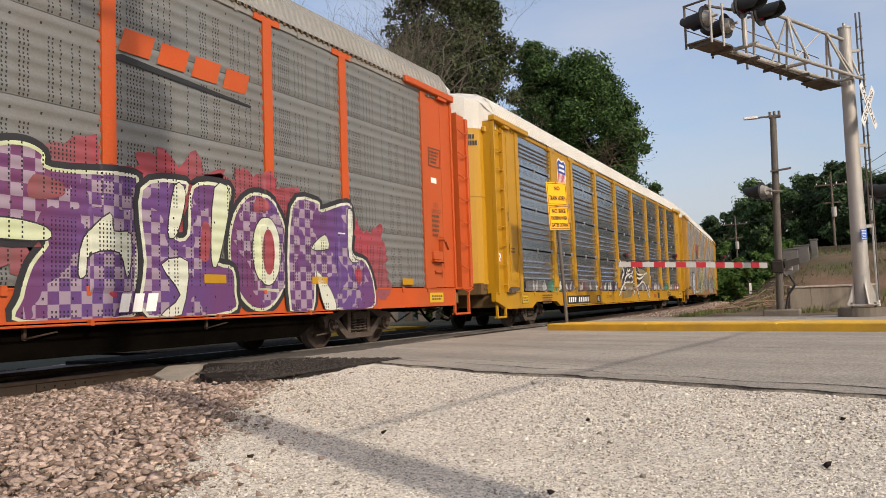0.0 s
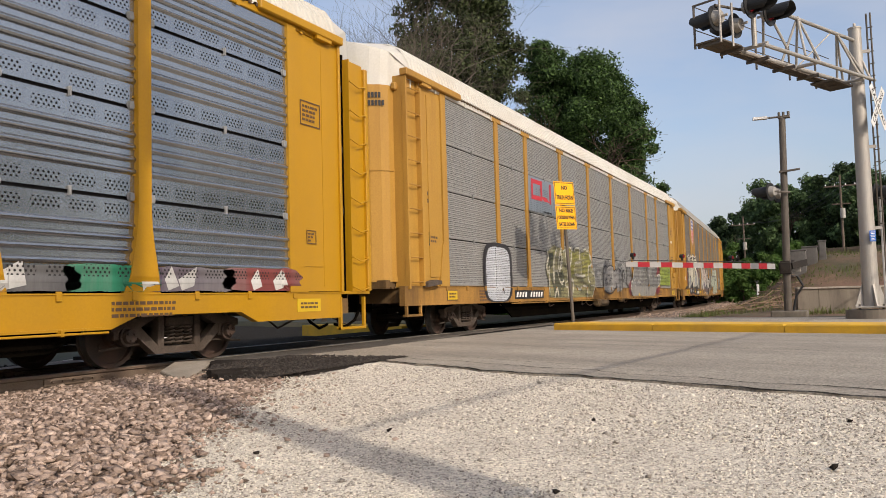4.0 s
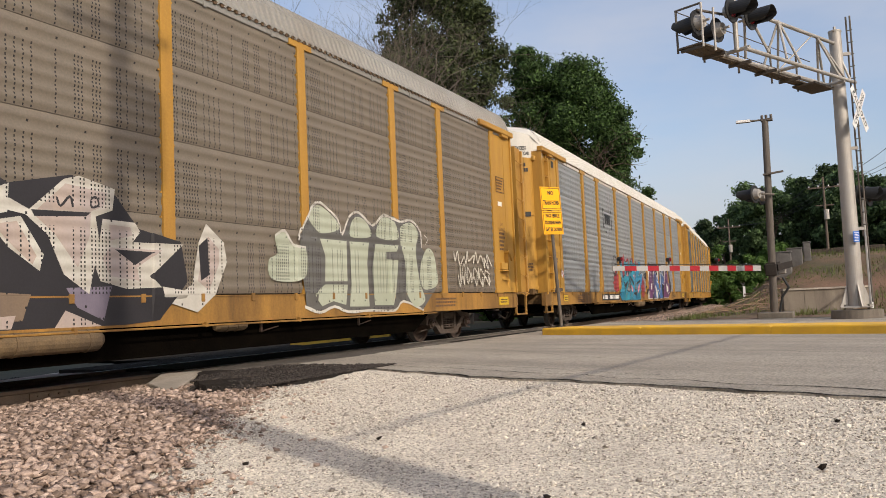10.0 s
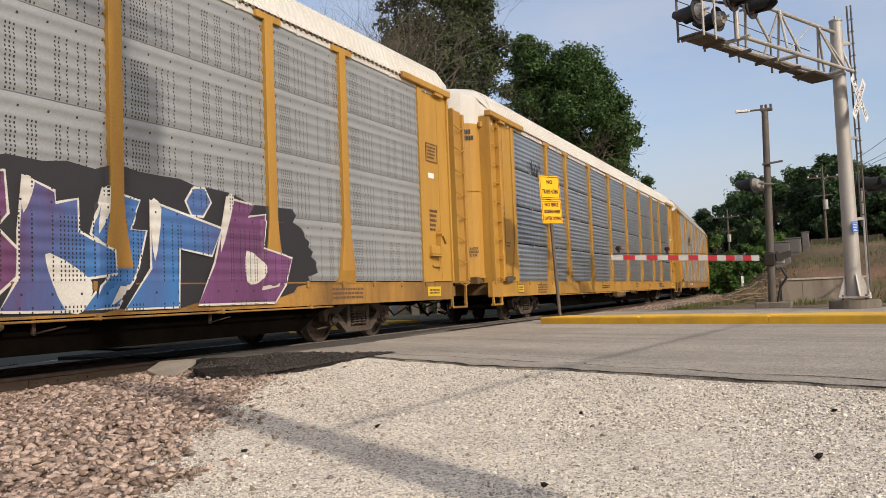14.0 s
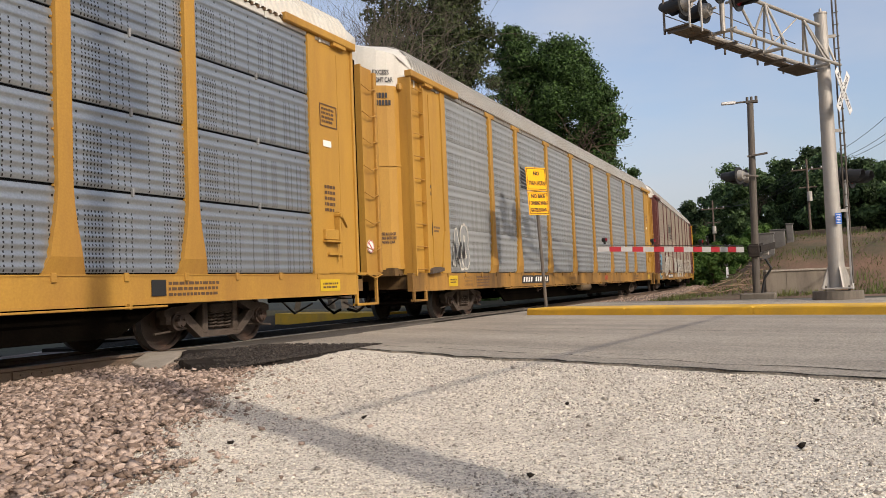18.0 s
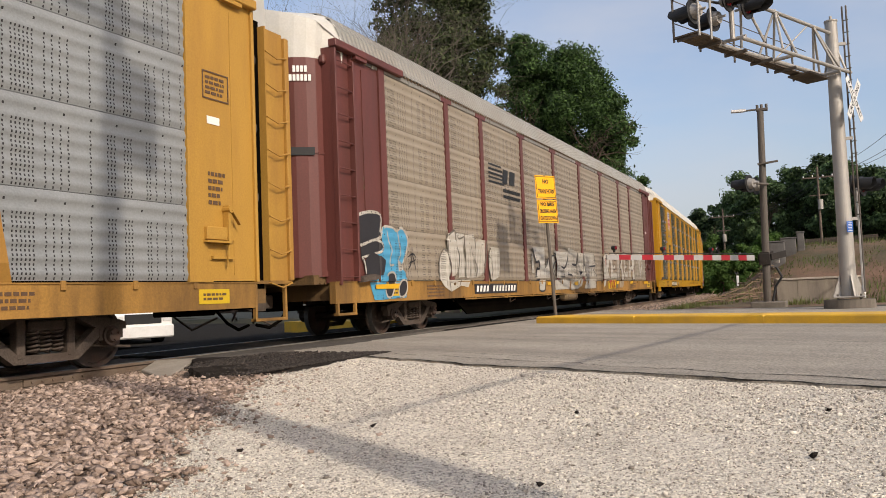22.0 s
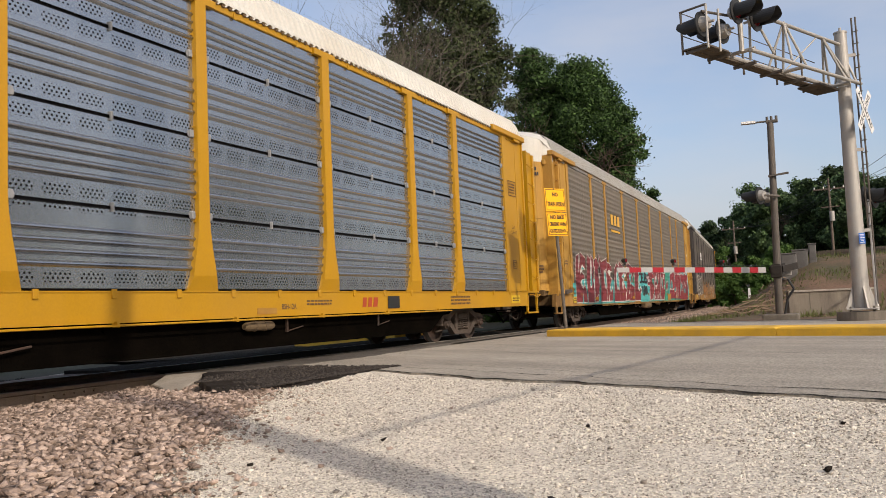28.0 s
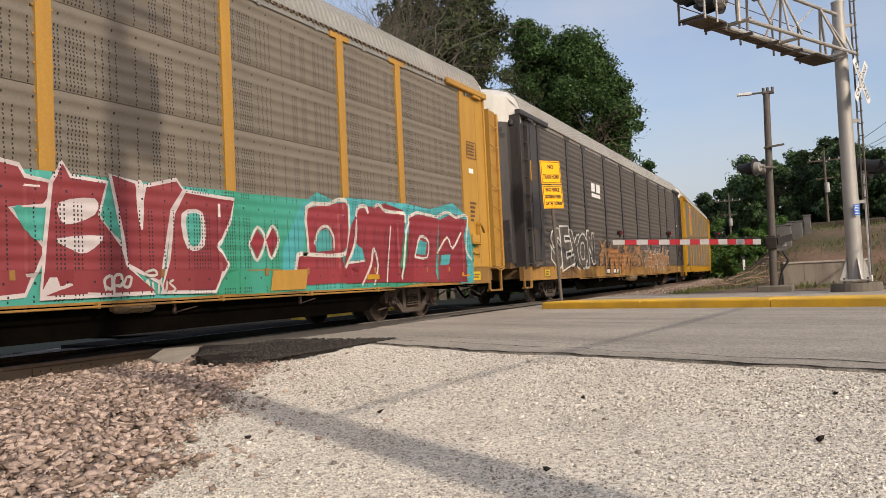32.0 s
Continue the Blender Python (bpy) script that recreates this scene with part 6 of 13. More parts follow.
def blue_letters(mats):
    drawn_letter(4, mats[0], [(-4.52, 2.26), (-4.41, 2.43), (-4.30, 2.37), (-3.71, 2.20), (-3.72, 1.82), (-3.60, 1.62), (-3.57, 1.43), (-3.38, 1.18), (-3.35, 0.98), (-3.40, 0.78), (-3.81, 0.71), (-4.12, 0.91), (-4.44, 1.06), (-4.02, 1.27), (-4.08, 1.64), (-4.35, 1.62), (-4.36, 1.70), (-4.19, 1.87), (-4.24, 2.08)],
                 pale=[[(-4.04, 1.85), (-3.98, 1.83), (-3.95, 1.61), (-3.89, 1.43), (-3.95, 1.48)]],
                 black=[[(-4.35, 1.60), (-4.06, 1.66), (-4.02, 1.45), (-4.29, 1.41)], [(-4.50, 2.19), (-4.24, 2.05), (-4.19, 1.87), (-4.32, 1.73), (-4.25, 1.97)]], order=0, line=0.014, rim=0.03, round_k=1, label="cyan blue pointed graffiti letter")
    drawn_letter(4, mats[0], [(-3.39, 2.22), (-3.35, 2.28), (-2.82, 2.25), (-2.93, 1.99), (-3.21, 1.97), (-3.10, 1.80), (-3.14, 1.71), (-2.66, 1.73), (-2.49, 1.57), (-2.71, 1.40), (-3.12, 1.12), (-3.20, 0.98), (-3.32, 0.81), (-3.30, 0.98), (-3.33, 1.10), (-3.43, 1.35), (-3.59, 1.57), (-3.57, 1.65), (-3.38, 1.70), (-3.34, 1.84)],
                 dark=[[(-3.06, 1.74), (-2.84, 1.86), (-2.86, 1.69)]],
                 black=[[(-3.17, 1.91), (-2.86, 1.89), (-2.56, 1.92), (-2.53, 1.80), (-3.14, 1.71), (-3.10, 1.78)], [(-3.45, 1.35), (-2.66, 1.54), (-3.35, 1.18)]], order=5, line=0.014, rim=0.03, round_k=1, label="cyan blue pointed graffiti letter")
    drawn_letter(4, mats[0], [(-2.74, 2.26), (-2.55, 2.34), (-2.38, 2.15), (-2.48, 1.99), (-2.77, 1.89), (-2.81, 2.01)],
                 pale=[[(-2.66, 2.07), (-2.55, 2.30), (-2.60, 2.07)]], order=0, line=0.014, rim=0.03, round_k=1, label="cyan blue pointed graffiti letter")
    drawn_letter(4, mats[0], [(-2.55, 1.74), (-2.48, 1.88), (-2.13, 1.79), (-2.05, 2.02), (-2.15, 2.27), (-1.72, 2.44), (-1.66, 2.20), (-1.33, 2.33), (-0.99, 2.13), (-1.03, 2.02), (-1.40, 1.98), (-1.34, 1.56), (-1.51, 1.15), (-1.79, 0.96), (-2.40, 0.69), (-2.47, 1.03), (-2.29, 1.25), (-2.36, 1.56)],
                 dark=[[(-2.26, 1.34), (-1.88, 1.19), (-1.98, 1.03), (-2.16, 1.09)], [(-1.76, 1.74), (-1.61, 1.82), (-1.67, 1.58)]],
                 black=[[(-2.36, 1.62), (-1.73, 1.33), (-1.74, 1.48), (-2.27, 1.72)], [(-2.07, 2.00), (-1.89, 2.02), (-1.94, 1.88), (-2.06, 1.89)]], order=5, line=0.014, rim=0.03, round_k=1, label="cyan blue pointed graffiti letter")
    drawn_letter(4, mats[0], [(-1.29, 1.60), (-1.12, 1.84), (-0.94, 2.13), (-0.71, 2.24), (-0.52, 2.13), (-0.29, 2.42), (0.17, 2.31), (-0.10, 2.04), (-0.28, 2.05), (-0.23, 1.89), (-0.54, 1.75), (0.33, 1.88), (0.30, 1.54), (-0.09, 1.23), (-0.23, 1.01), (-0.60, 0.73), (-1.25, 0.71), (-1.29, 1.02), (-1.17, 1.33), (-0.95, 1.40)],
                 dark=[[(-0.79, 1.26), (-0.26, 1.41), (-0.58, 1.05), (-0.86, 1.05)]],
                 black=[[(-0.95, 1.45), (-0.13, 1.60), (-0.20, 1.49), (-0.90, 1.36)], [(-0.16, 2.04), (0.13, 2.25), (0.15, 2.06), (-0.05, 1.90)]], order=0, line=0.014, rim=0.03, round_k=1, label="cyan blue pointed graffiti letter")


def violet_letters(mats):
    drawn_letter(4, mats[0], [(1.71, 1.88), (1.92, 2.13), (2.40, 2.22), (2.34, 1.82), (2.53, 1.63), (2.47, 2.17), (2.98, 2.22), (3.02, 1.77), (2.89, 1.62), (3.13, 1.40), (3.11, 1.10), (2.67, 0.73), (1.52, 0.74), (1.58, 1.04), (1.93, 1.35), (1.75, 1.55)],
                 pale=[[(1.92, 2.13), (2.38, 2.20), (1.98, 1.81), (1.93, 1.39), (1.75, 1.87)], [(2.44, 1.39), (2.73, 1.45), (2.67, 1.21), (2.49, 1.12), (2.39, 1.25)], [(1.58, 1.04), (1.84, 1.06), (1.81, 0.74), (1.54, 0.74)]], order=0, line=0.035, rim=0.0, round_k=1, label="violet and blue letter with white edges")
    drawn_letter(4, mats[1], [(3.17, 2.19), (3.56, 2.06), (3.57, 1.93), (3.86, 2.00), (3.87, 1.63), (4.35, 1.42), (4.37, 1.14), (3.77, 1.06), (3.74, 0.72), (2.89, 0.74), (3.11, 1.10), (3.11, 1.59)],
                 pale=[[(3.48, 1.37), (4.02, 1.06), (3.90, 0.72), (3.66, 0.76), (3.46, 1.18)], [(3.17, 2.17), (3.31, 2.12), (3.17, 1.78)]], order=5, line=0.035, rim=0.0, round_k=1, label="violet and blue letter with white edges")
    drawn_letter(4, mats[1], [(4.21, 2.16), (4.77, 2.06), (4.60, 1.69), (4.87, 1.69), (4.73, 1.22), (4.41, 0.74), (3.90, 0.73), (4.43, 1.30), (4.03, 1.61)],
                 pale=[[(4.21, 2.15), (4.38, 2.10), (4.12, 1.61)]], order=0, line=0.035, rim=0.0, round_k=1, label="violet and blue letter with white edges")
    drawn_letter(4, mats[1], [(4.91, 2.07), (6.20, 1.80), (6.00, 1.40), (5.41, 1.48), (5.38, 0.72), (4.50, 0.72), (4.91, 1.22)],
                 pale=[[(4.91, 2.05), (5.09, 1.97), (4.97, 1.31)]], order=5, line=0.035, rim=0.0, round_k=1, label="violet and blue letter with white edges")
    drawn_letter(4, mats[1], [(5.53, 2.12), (5.68, 2.32), (5.90, 2.33), (6.02, 2.14), (5.86, 1.93), (5.64, 1.93)], order=0, line=0.035, rim=0.0, round_k=1, label="violet and blue letter with white edges")
    drawn_letter(4, mats[0], [(6.31, 2.24), (6.90, 2.18), (6.76, 2.00), (7.16, 2.06), (7.07, 1.55), (7.78, 1.42), (7.61, 1.00), (7.34, 0.73), (5.72, 0.74), (6.04, 1.31), (6.20, 1.80)],
                 pale=[[(6.70, 1.50), (7.12, 1.28), (6.98, 1.05), (6.70, 1.05)], [(6.30, 2.22), (6.46, 2.21), (6.16, 1.45)]], order=5, line=0.035, rim=0.0, round_k=1, label="violet and blue letter with white edges")


def wine_letters(mats):
    drawn_letter(9, mats[0], [(-11.91, 1.23), (-11.88, 1.94), (-11.76, 2.25), (-11.35, 2.36), (-11.45, 1.94), (-11.20, 2.39), (-10.63, 2.23), (-10.71, 1.84), (-11.06, 1.98), (-11.13, 1.76), (-10.83, 1.65), (-10.87, 1.37), (-10.66, 1.14), (-10.58, 0.75), (-11.05, 0.75), (-11.10, 1.08), (-11.23, 0.75), (-11.89, 0.75)],
                 pale=[[(-11.51, 1.72), (-11.38, 2.29), (-11.44, 2.31), (-11.55, 1.85)], [(-11.40, 1.65), (-11.16, 1.96), (-10.73, 1.84), (-11.07, 1.80)], [(-11.38, 1.43), (-10.90, 1.53), (-11.03, 1.18), (-11.27, 1.30)]],
                 dark=[[(-11.16, 1.83), (-11.10, 1.92), (-10.88, 1.84)], [(-11.23, 1.44), (-10.93, 1.50), (-11.03, 1.28)]], order=0, line=0.04, rim=0.0, round_k=1, label="large wine red letter with white edges")
    drawn_letter(9, mats[0], [(-10.61, 1.49), (-10.53, 1.91), (-10.43, 2.36), (-10.04, 2.22), (-9.96, 2.36), (-9.64, 2.19), (-9.75, 1.52), (-9.66, 1.13), (-9.75, 0.73), (-10.52, 0.73), (-10.56, 1.12)],
                 pale=[[(-10.25, 1.34), (-10.04, 2.16), (-9.93, 2.17), (-9.97, 1.38), (-10.07, 1.25)]],
                 dark=[[(-10.20, 1.36), (-10.05, 1.77), (-10.01, 1.38), (-10.08, 1.30)]], order=5, line=0.04, rim=0.0, round_k=1, label="large wine red letter with white edges")
    drawn_letter(9, mats[0], [(-9.66, 1.13), (-9.53, 2.20), (-9.21, 2.35), (-8.82, 2.06), (-9.04, 1.75), (-8.63, 1.74), (-8.73, 1.41), (-8.96, 1.08), (-9.10, 0.76), (-9.60, 0.75)],
                 pale=[[(-9.31, 1.96), (-9.08, 1.82), (-8.98, 1.40), (-9.16, 1.06), (-8.80, 1.64)]],
                 dark=[[(-9.23, 1.92), (-9.08, 1.82), (-9.04, 1.73)], [(-9.12, 1.13), (-9.01, 1.40), (-8.87, 1.55)]], order=0, line=0.04, rim=0.0, round_k=1, label="large wine red letter with white edges")
    drawn_letter(9, mats[0], [(-8.92, 2.48), (-8.56, 2.17), (-7.68, 2.35), (-7.76, 1.93), (-8.23, 1.83), (-8.17, 1.27), (-7.81, 1.18), (-7.93, 0.76), (-8.81, 0.76), (-8.75, 1.17), (-8.63, 1.74), (-8.82, 2.06)],
                 pale=[[(-8.26, 1.80), (-7.97, 1.84), (-7.85, 1.27), (-8.16, 1.29)]],
                 dark=[[(-8.20, 1.75), (-8.01, 1.79), (-7.94, 1.33), (-8.12, 1.35)]], order=5, line=0.04, rim=0.0, round_k=1, label="large wine red letter with white edges")
    drawn_letter(9, mats[0], [(-7.69, 2.21), (-6.95, 2.08), (-6.97, 1.86), (-7.38, 1.85), (-7.39, 1.64), (-6.94, 1.60), (-6.86, 1.18), (-6.95, 0.77), (-7.84, 0.76), (-7.81, 1.18), (-7.88, 1.58)],
                 pale=[[(-7.61, 1.89), (-7.25, 1.87), (-7.35, 1.71), (-7.56, 1.71)], [(-7.34, 1.44), (-6.93, 1.62), (-7.03, 1.26), (-7.43, 1.10)]],
                 dark=[[(-7.29, 1.44), (-7.01, 1.56), (-7.09, 1.31), (-7.36, 1.16)]], order=0, line=0.04, rim=0.0, round_k=1, label="large wine red letter with white edges")
    drawn_letter(9, mats[0], [(-6.65, 1.16), (-6.59, 1.93), (-6.17, 2.23), (-5.72, 2.09), (-5.76, 1.86), (-6.21, 1.79), (-6.19, 1.30), (-5.80, 1.16), (-5.77, 0.74), (-6.74, 0.75)],
                 pale=[[(-6.28, 1.87), (-5.99, 1.93), (-5.85, 1.41), (-6.15, 1.17), (-6.33, 1.40)]],
                 dark=[[(-6.21, 1.82), (-6.03, 1.86), (-5.94, 1.43), (-6.16, 1.24), (-6.26, 1.40)]], order=5, line=0.04, rim=0.0, round_k=1, label="large wine red letter with white edges")
    drawn_letter(9, mats[0], [(-5.74, 1.16), (-5.69, 2.34), (-4.58, 2.00), (-4.67, 1.73), (-5.07, 1.66), (-4.59, 1.17), (-4.56, 0.75), (-5.71, 0.74)],
                 pale=[[(-5.35, 1.71), (-4.77, 1.86), (-4.94, 1.59)], [(-5.28, 1.48), (-4.95, 1.54), (-5.18, 1.16)]],
                 dark=[[(-5.26, 1.71), (-4.86, 1.81), (-4.98, 1.66)]], order=0, line=0.04, rim=0.0, round_k=1, label="large wine red letter with white edges")
    drawn_letter(9, mats[0], [(-4.83, 0.76), (-4.49, 1.50), (-4.49, 2.22), (-4.27, 2.35), (-3.85, 1.51), (-3.72, 0.74)],
                 pale=[[(-4.42, 0.84), (-4.17, 1.20), (-4.14, 0.83)]], order=5, line=0.04, rim=0.0, round_k=1, label="large wine red letter with white edges")
    drawn_letter(9, mats[0], [(-4.06, 2.33), (-3.03, 2.10), (-2.98, 1.85), (-3.64, 1.45), (-2.96, 1.33), (-3.03, 0.74), (-3.93, 0.74), (-3.88, 1.26), (-3.37, 1.87), (-3.96, 1.88)],
                 dark=[[(-3.97, 1.78), (-3.48, 1.80), (-3.86, 1.45)]], order=0, line=0.04, rim=0.0, round_k=1, label="large wine red letter with white edges")
    drawn_letter(9, mats[0], [(-2.86, 2.21), (-2.14, 2.05), (-1.71, 1.21), (-1.86, 0.75), (-3.03, 0.74), (-2.91, 1.40)],
                 pale=[[(-2.16, 1.84), (-1.85, 1.22), (-2.30, 1.25)]],
                 dark=[[(-2.10, 1.75), (-1.92, 1.26), (-2.19, 1.29)]], order=5, line=0.04, rim=0.0, round_k=1, label="large wine red letter with white edges")


def wine_letters_on_green(mats):
    drawn_letter(9, mats[0], [(-0.23, 1.83), (0.24, 1.89), (0.19, 2.03), (0.33, 2.20), (0.79, 2.12), (0.83, 2.22), (1.13, 2.18), (1.20, 2.07), (1.58, 2.01), (1.40, 1.75), (1.02, 1.72), (1.41, 1.29), (1.27, 0.98), (1.17, 0.79), (0.27, 0.73), (0.32, 1.06), (0.59, 1.35), (0.28, 1.42), (0.01, 1.38)],
                 pale=[[(-0.03, 1.80), (0.27, 1.83), (0.30, 1.71), (0.65, 1.65), (0.50, 1.59), (0.09, 1.56)], [(0.27, 0.75), (0.36, 1.09), (0.47, 1.13), (0.39, 0.77)]],
                 dark=[[(1.06, 1.70), (1.17, 1.72), (1.34, 1.40), (1.22, 1.42)]], order=0, line=0.05, rim=0.0, round_k=1, label="wine red letter with pale edges on green")
    drawn_letter(9, mats[0], [(1.47, 2.02), (1.64, 2.27), (1.75, 2.12), (2.25, 2.09), (2.13, 1.70), (2.45, 1.34), (2.52, 1.11), (2.94, 0.76), (1.33, 0.75), (1.37, 1.29)],
                 pale=[[(1.57, 1.80), (2.06, 1.88), (2.05, 1.69), (1.63, 1.56)], [(1.53, 1.40), (2.16, 1.45), (1.93, 1.25), (1.69, 1.29)]],
                 dark=[[(2.13, 1.70), (2.33, 1.74), (2.41, 1.42)]], order=5, line=0.05, rim=0.0, round_k=1, label="wine red letter with pale edges on green")
    drawn_letter(9, mats[0], [(2.30, 2.19), (2.70, 2.13), (2.75, 1.72), (2.83, 2.10), (3.36, 2.23), (3.49, 2.09), (3.27, 1.82), (3.11, 1.14), (3.04, 0.88), (2.52, 1.11), (2.46, 1.46)],
                 pale=[[(2.69, 2.11), (2.80, 2.10), (2.77, 1.55), (2.70, 1.72)]], order=0, line=0.05, rim=0.0, round_k=1, label="wine red letter with pale edges on green")
    drawn_letter(9, mats[0], [(3.49, 2.09), (4.41, 2.04), (4.32, 1.72), (4.08, 1.36), (4.26, 1.12), (4.01, 0.74), (3.03, 0.76), (3.17, 1.18), (3.27, 1.78)],
                 pale=[[(3.41, 1.78), (3.79, 1.82), (3.81, 1.37), (3.49, 1.33)]],
                 dark=[[(3.49, 1.74), (3.73, 1.78), (3.73, 1.42), (3.54, 1.38)]], order=5, line=0.05, rim=0.0, round_k=1, label="wine red letter with pale edges on green")

def ribbon(bm, pts, width, layer, mat, floor):
    """A sprayed line of even width through points in x and z, with round corners."""
    path = [Vector(p) for p in pts]
    if len(path) > 2:
        full = [2 * path[0] - path[1]] + path + [2 * path[-1] - path[-2]]
        path = []
        for p0, p1, p2, p3 in zip(full, full[1:], full[2:], full[3:]):
            for q in range(3):
                t = q / 3
                path.append(0.5 * (2 * p1 + (p2 - p0) * t + (2 * p0 - 5 * p1 + 4 * p2 - p3) * t * t + (3 * p1 - p0 - 3 * p2 + p3) * t ** 3))
        path.append(full[-2])
    n = len(path) - 1
    flat = []
    for i, p in enumerate(path):
        d = path[min(i + 1, n)] - path[max(i - 1, 0)]
        d = d.normalized() if d.length > 1e-6 else Vector((1, 0))
        w = width / 2 * (0.75 + 0.3 * noise.noise(Vector((p.x * 3, p.y * 3, layer))) + (0.2 if 0 < i < n else 0.0))
        for k in (1, -1):
            flat.append((p.x - d.y * w * k, max(p.y + d.x * w * k, floor)))
    add_flat(bm, flat, [(2 * i, 2 * i + 1, 2 * i + 3, 2 * i + 2) for i in range(n)], layer, mat)


def mural(car, mats, label, marks, name="graffiti_letter", order=0):
    """One sprayed letter or patch as a part: fills and lines laid over one another."""
    bm = bmesh.new()
    floor = SILLS.get(car, (SILL_LOW, SILL_TOP))[0] + 0.015
    for i, (kind, mat, width, pts) in enumerate(marks):
        if i and name == "graffiti_cloud":
            finish(bm, mats, car, name, label)
            bm = bmesh.new()
        layer = 1 + order * 0.8 + i * 0.5
        if kind == "line":
            ribbon(bm, pts, width, layer, mat, floor)
        else:
            ring = smooth_ring(pts, 4) if kind == "round" else smooth_ring(pts, 1)
            blot(bm, ring, layer, mat, floor)
    return finish(bm, mats, car, name, label)


def build_murals():
    white = spray("chalk white spray", (0.52, 0.50, 0.44), (0.36, 0.33, 0.28))
    strip = paint("yellow reflector sheeting", (0.62, 0.34, 0.01), 0.45, 0, 0.08, 4, 50, 0.03)
    cream = (spray("cream letter spray", (0.50, 0.46, 0.35), (0.40, 0.36, 0.27)), M_SPRAYBLACK, spray("cloudy grey spray", (0.30, 0.30, 0.30), (0.20, 0.21, 0.23)), white,
             spray("dull red spray", (0.20, 0.035, 0.03), (0.12, 0.05, 0.04)), spray("rusty peach spray", (0.30, 0.15, 0.07), (0.18, 0.09, 0.05)), strip)
    peach = (spray("peach letter spray", (0.42, 0.33, 0.27), (0.30, 0.26, 0.25)), M_SPRAYBLACK, white, spray("lilac grey spray", (0.20, 0.17, 0.21), (0.12, 0.10, 0.13)), spray("brown grey spray", (0.20, 0.14, 0.09), (0.10, 0.08, 0.07)))
    mint = (spray("mint letter spray", (0.37, 0.39, 0.30), (0.29, 0.31, 0.23)), spray("grey shade spray", (0.11, 0.105, 0.095), (0.075, 0.07, 0.065)), white)
    olive = (spray("olive yellow spray", (0.27, 0.25, 0.06), (0.21, 0.20, 0.07), "fine"), M_SPRAYBLACK, spray("cream line spray", (0.53, 0.50, 0.40), (0.45, 0.42, 0.33), "fine"),
             spray("dark olive spray", (0.10, 0.10, 0.05), (0.06, 0.06, 0.04), "fine"), spray("khaki spray", (0.25, 0.23, 0.11), (0.20, 0.18, 0.10), "fine"))
    grey = (spray("pale grey letter spray", (0.27, 0.26, 0.245), (0.21, 0.20, 0.19), "fine"), M_SPRAYBLACK, white, spray("silver letter spray", (0.225, 0.22, 0.205), (0.17, 0.165, 0.155), "fine"),
            spray("crimson scrap spray", (0.19, 0.03, 0.035), (0.16, 0.07, 0.06), "fine"), spray("lime letter spray", (0.27, 0.33, 0.05), (0.22, 0.28, 0.05), "fine"), paint("grey sill spray", (0.23, 0.22, 0.20), 0.7, 0, 0.15, 3, 50, 0.05),
            spray("cream halo spray", (0.50, 0.42, 0.26), (0.42, 0.30, 0.13), "fine"), M_WARN)
    chalk = (spray("worn chalk spray", (0.43, 0.40, 0.345), (0.31, 0.27, 0.215)), M_SPRAYBLACK, spray("sky blue letter fill", (0.06, 0.29, 0.45), (0.05, 0.24, 0.40)), spray("grey line spray", (0.10, 0.09, 0.075), (0.16, 0.13, 0.10)),
             spray("tan letter spray", (0.28, 0.215, 0.145), (0.33, 0.26, 0.18)), strip,
             spray("orange tan spray", (0.25, 0.18, 0.115), (0.21, 0.165, 0.115)), paint("dark brown spray line", (0.055, 0.032, 0.022), 0.7, 0, 0.2, 4, 50, 0.05),
             spray("dull pink spray", (0.42, 0.20, 0.16), (0.34, 0.17, 0.13)), M_WARN, M_MARKRED)
    wine9 = (spray("wine letter spray", (0.19, 0.018, 0.025), (0.25, 0.035, 0.04)), white, spray("bright turquoise spray", (0.05, 0.30, 0.32), (0.05, 0.22, 0.18)), spray("jade letter spray", (0.02, 0.18, 0.09), (0.04, 0.24, 0.13)), COATS["dull"])
    ink = (spray("bright white spray", (0.60, 0.58, 0.53), (0.45, 0.43, 0.38), "dots"), M_SPRAYBLACK, spray("yellow dust spray", (0.22, 0.15, 0.045), (0.14, 0.115, 0.07), "dots"))
    # cream block letters over black
    mural(3, cream, "black sprayed ground behind the cream letters", [("fill", 1, 0, [(-11.71, 2.46), (-11.52, 2.77), (-10.69, 2.89), (-10.64, 2.77), (-9.82, 2.82), (-8.37, 2.95), (-7.50, 2.92), (-6.92, 3.01), (-6.42, 2.84), (-6.35, 2.39), (-5.38, 1.70), (-5.52, 1.06), (-11.49, 1.07), (-11.49, 1.72)]),
          ("line", 3, 0.100, [(-11.76, 2.33), (-11.69, 2.53), (-11.52, 2.80), (-10.69, 2.92), (-10.66, 2.78), (-9.86, 2.83), (-9.77, 2.97), (-9.60, 2.90), (-8.36, 2.98), (-7.63, 2.92), (-7.00, 3.03), (-6.60, 2.90), (-6.40, 2.51)])], "graffiti_cloud", 0)
    mural(3, cream, "tall cream block letter with black edges", [("fill", 0, 0, [(-11.35, 2.76), (-10.71, 2.83), (-10.67, 2.37), (-10.58, 1.76), (-10.64, 1.11), (-11.15, 1.11), (-11.15, 1.34), (-11.22, 2.03), (-11.29, 2.52)]),
          ("fill", 2, 0, [(-11.68, 2.42), (-11.39, 2.70), (-11.31, 2.22), (-11.57, 2.06)]),
          ("fill", 2, 0, [(-11.42, 1.62), (-11.24, 1.67), (-11.17, 1.34), (-11.15, 1.11), (-11.44, 1.11)]),
          ("line", 1, 0.030, [(-11.24, 2.72), (-11.11, 2.53), (-10.84, 2.61), (-10.99, 2.67)])], "graffiti_letter", 2)
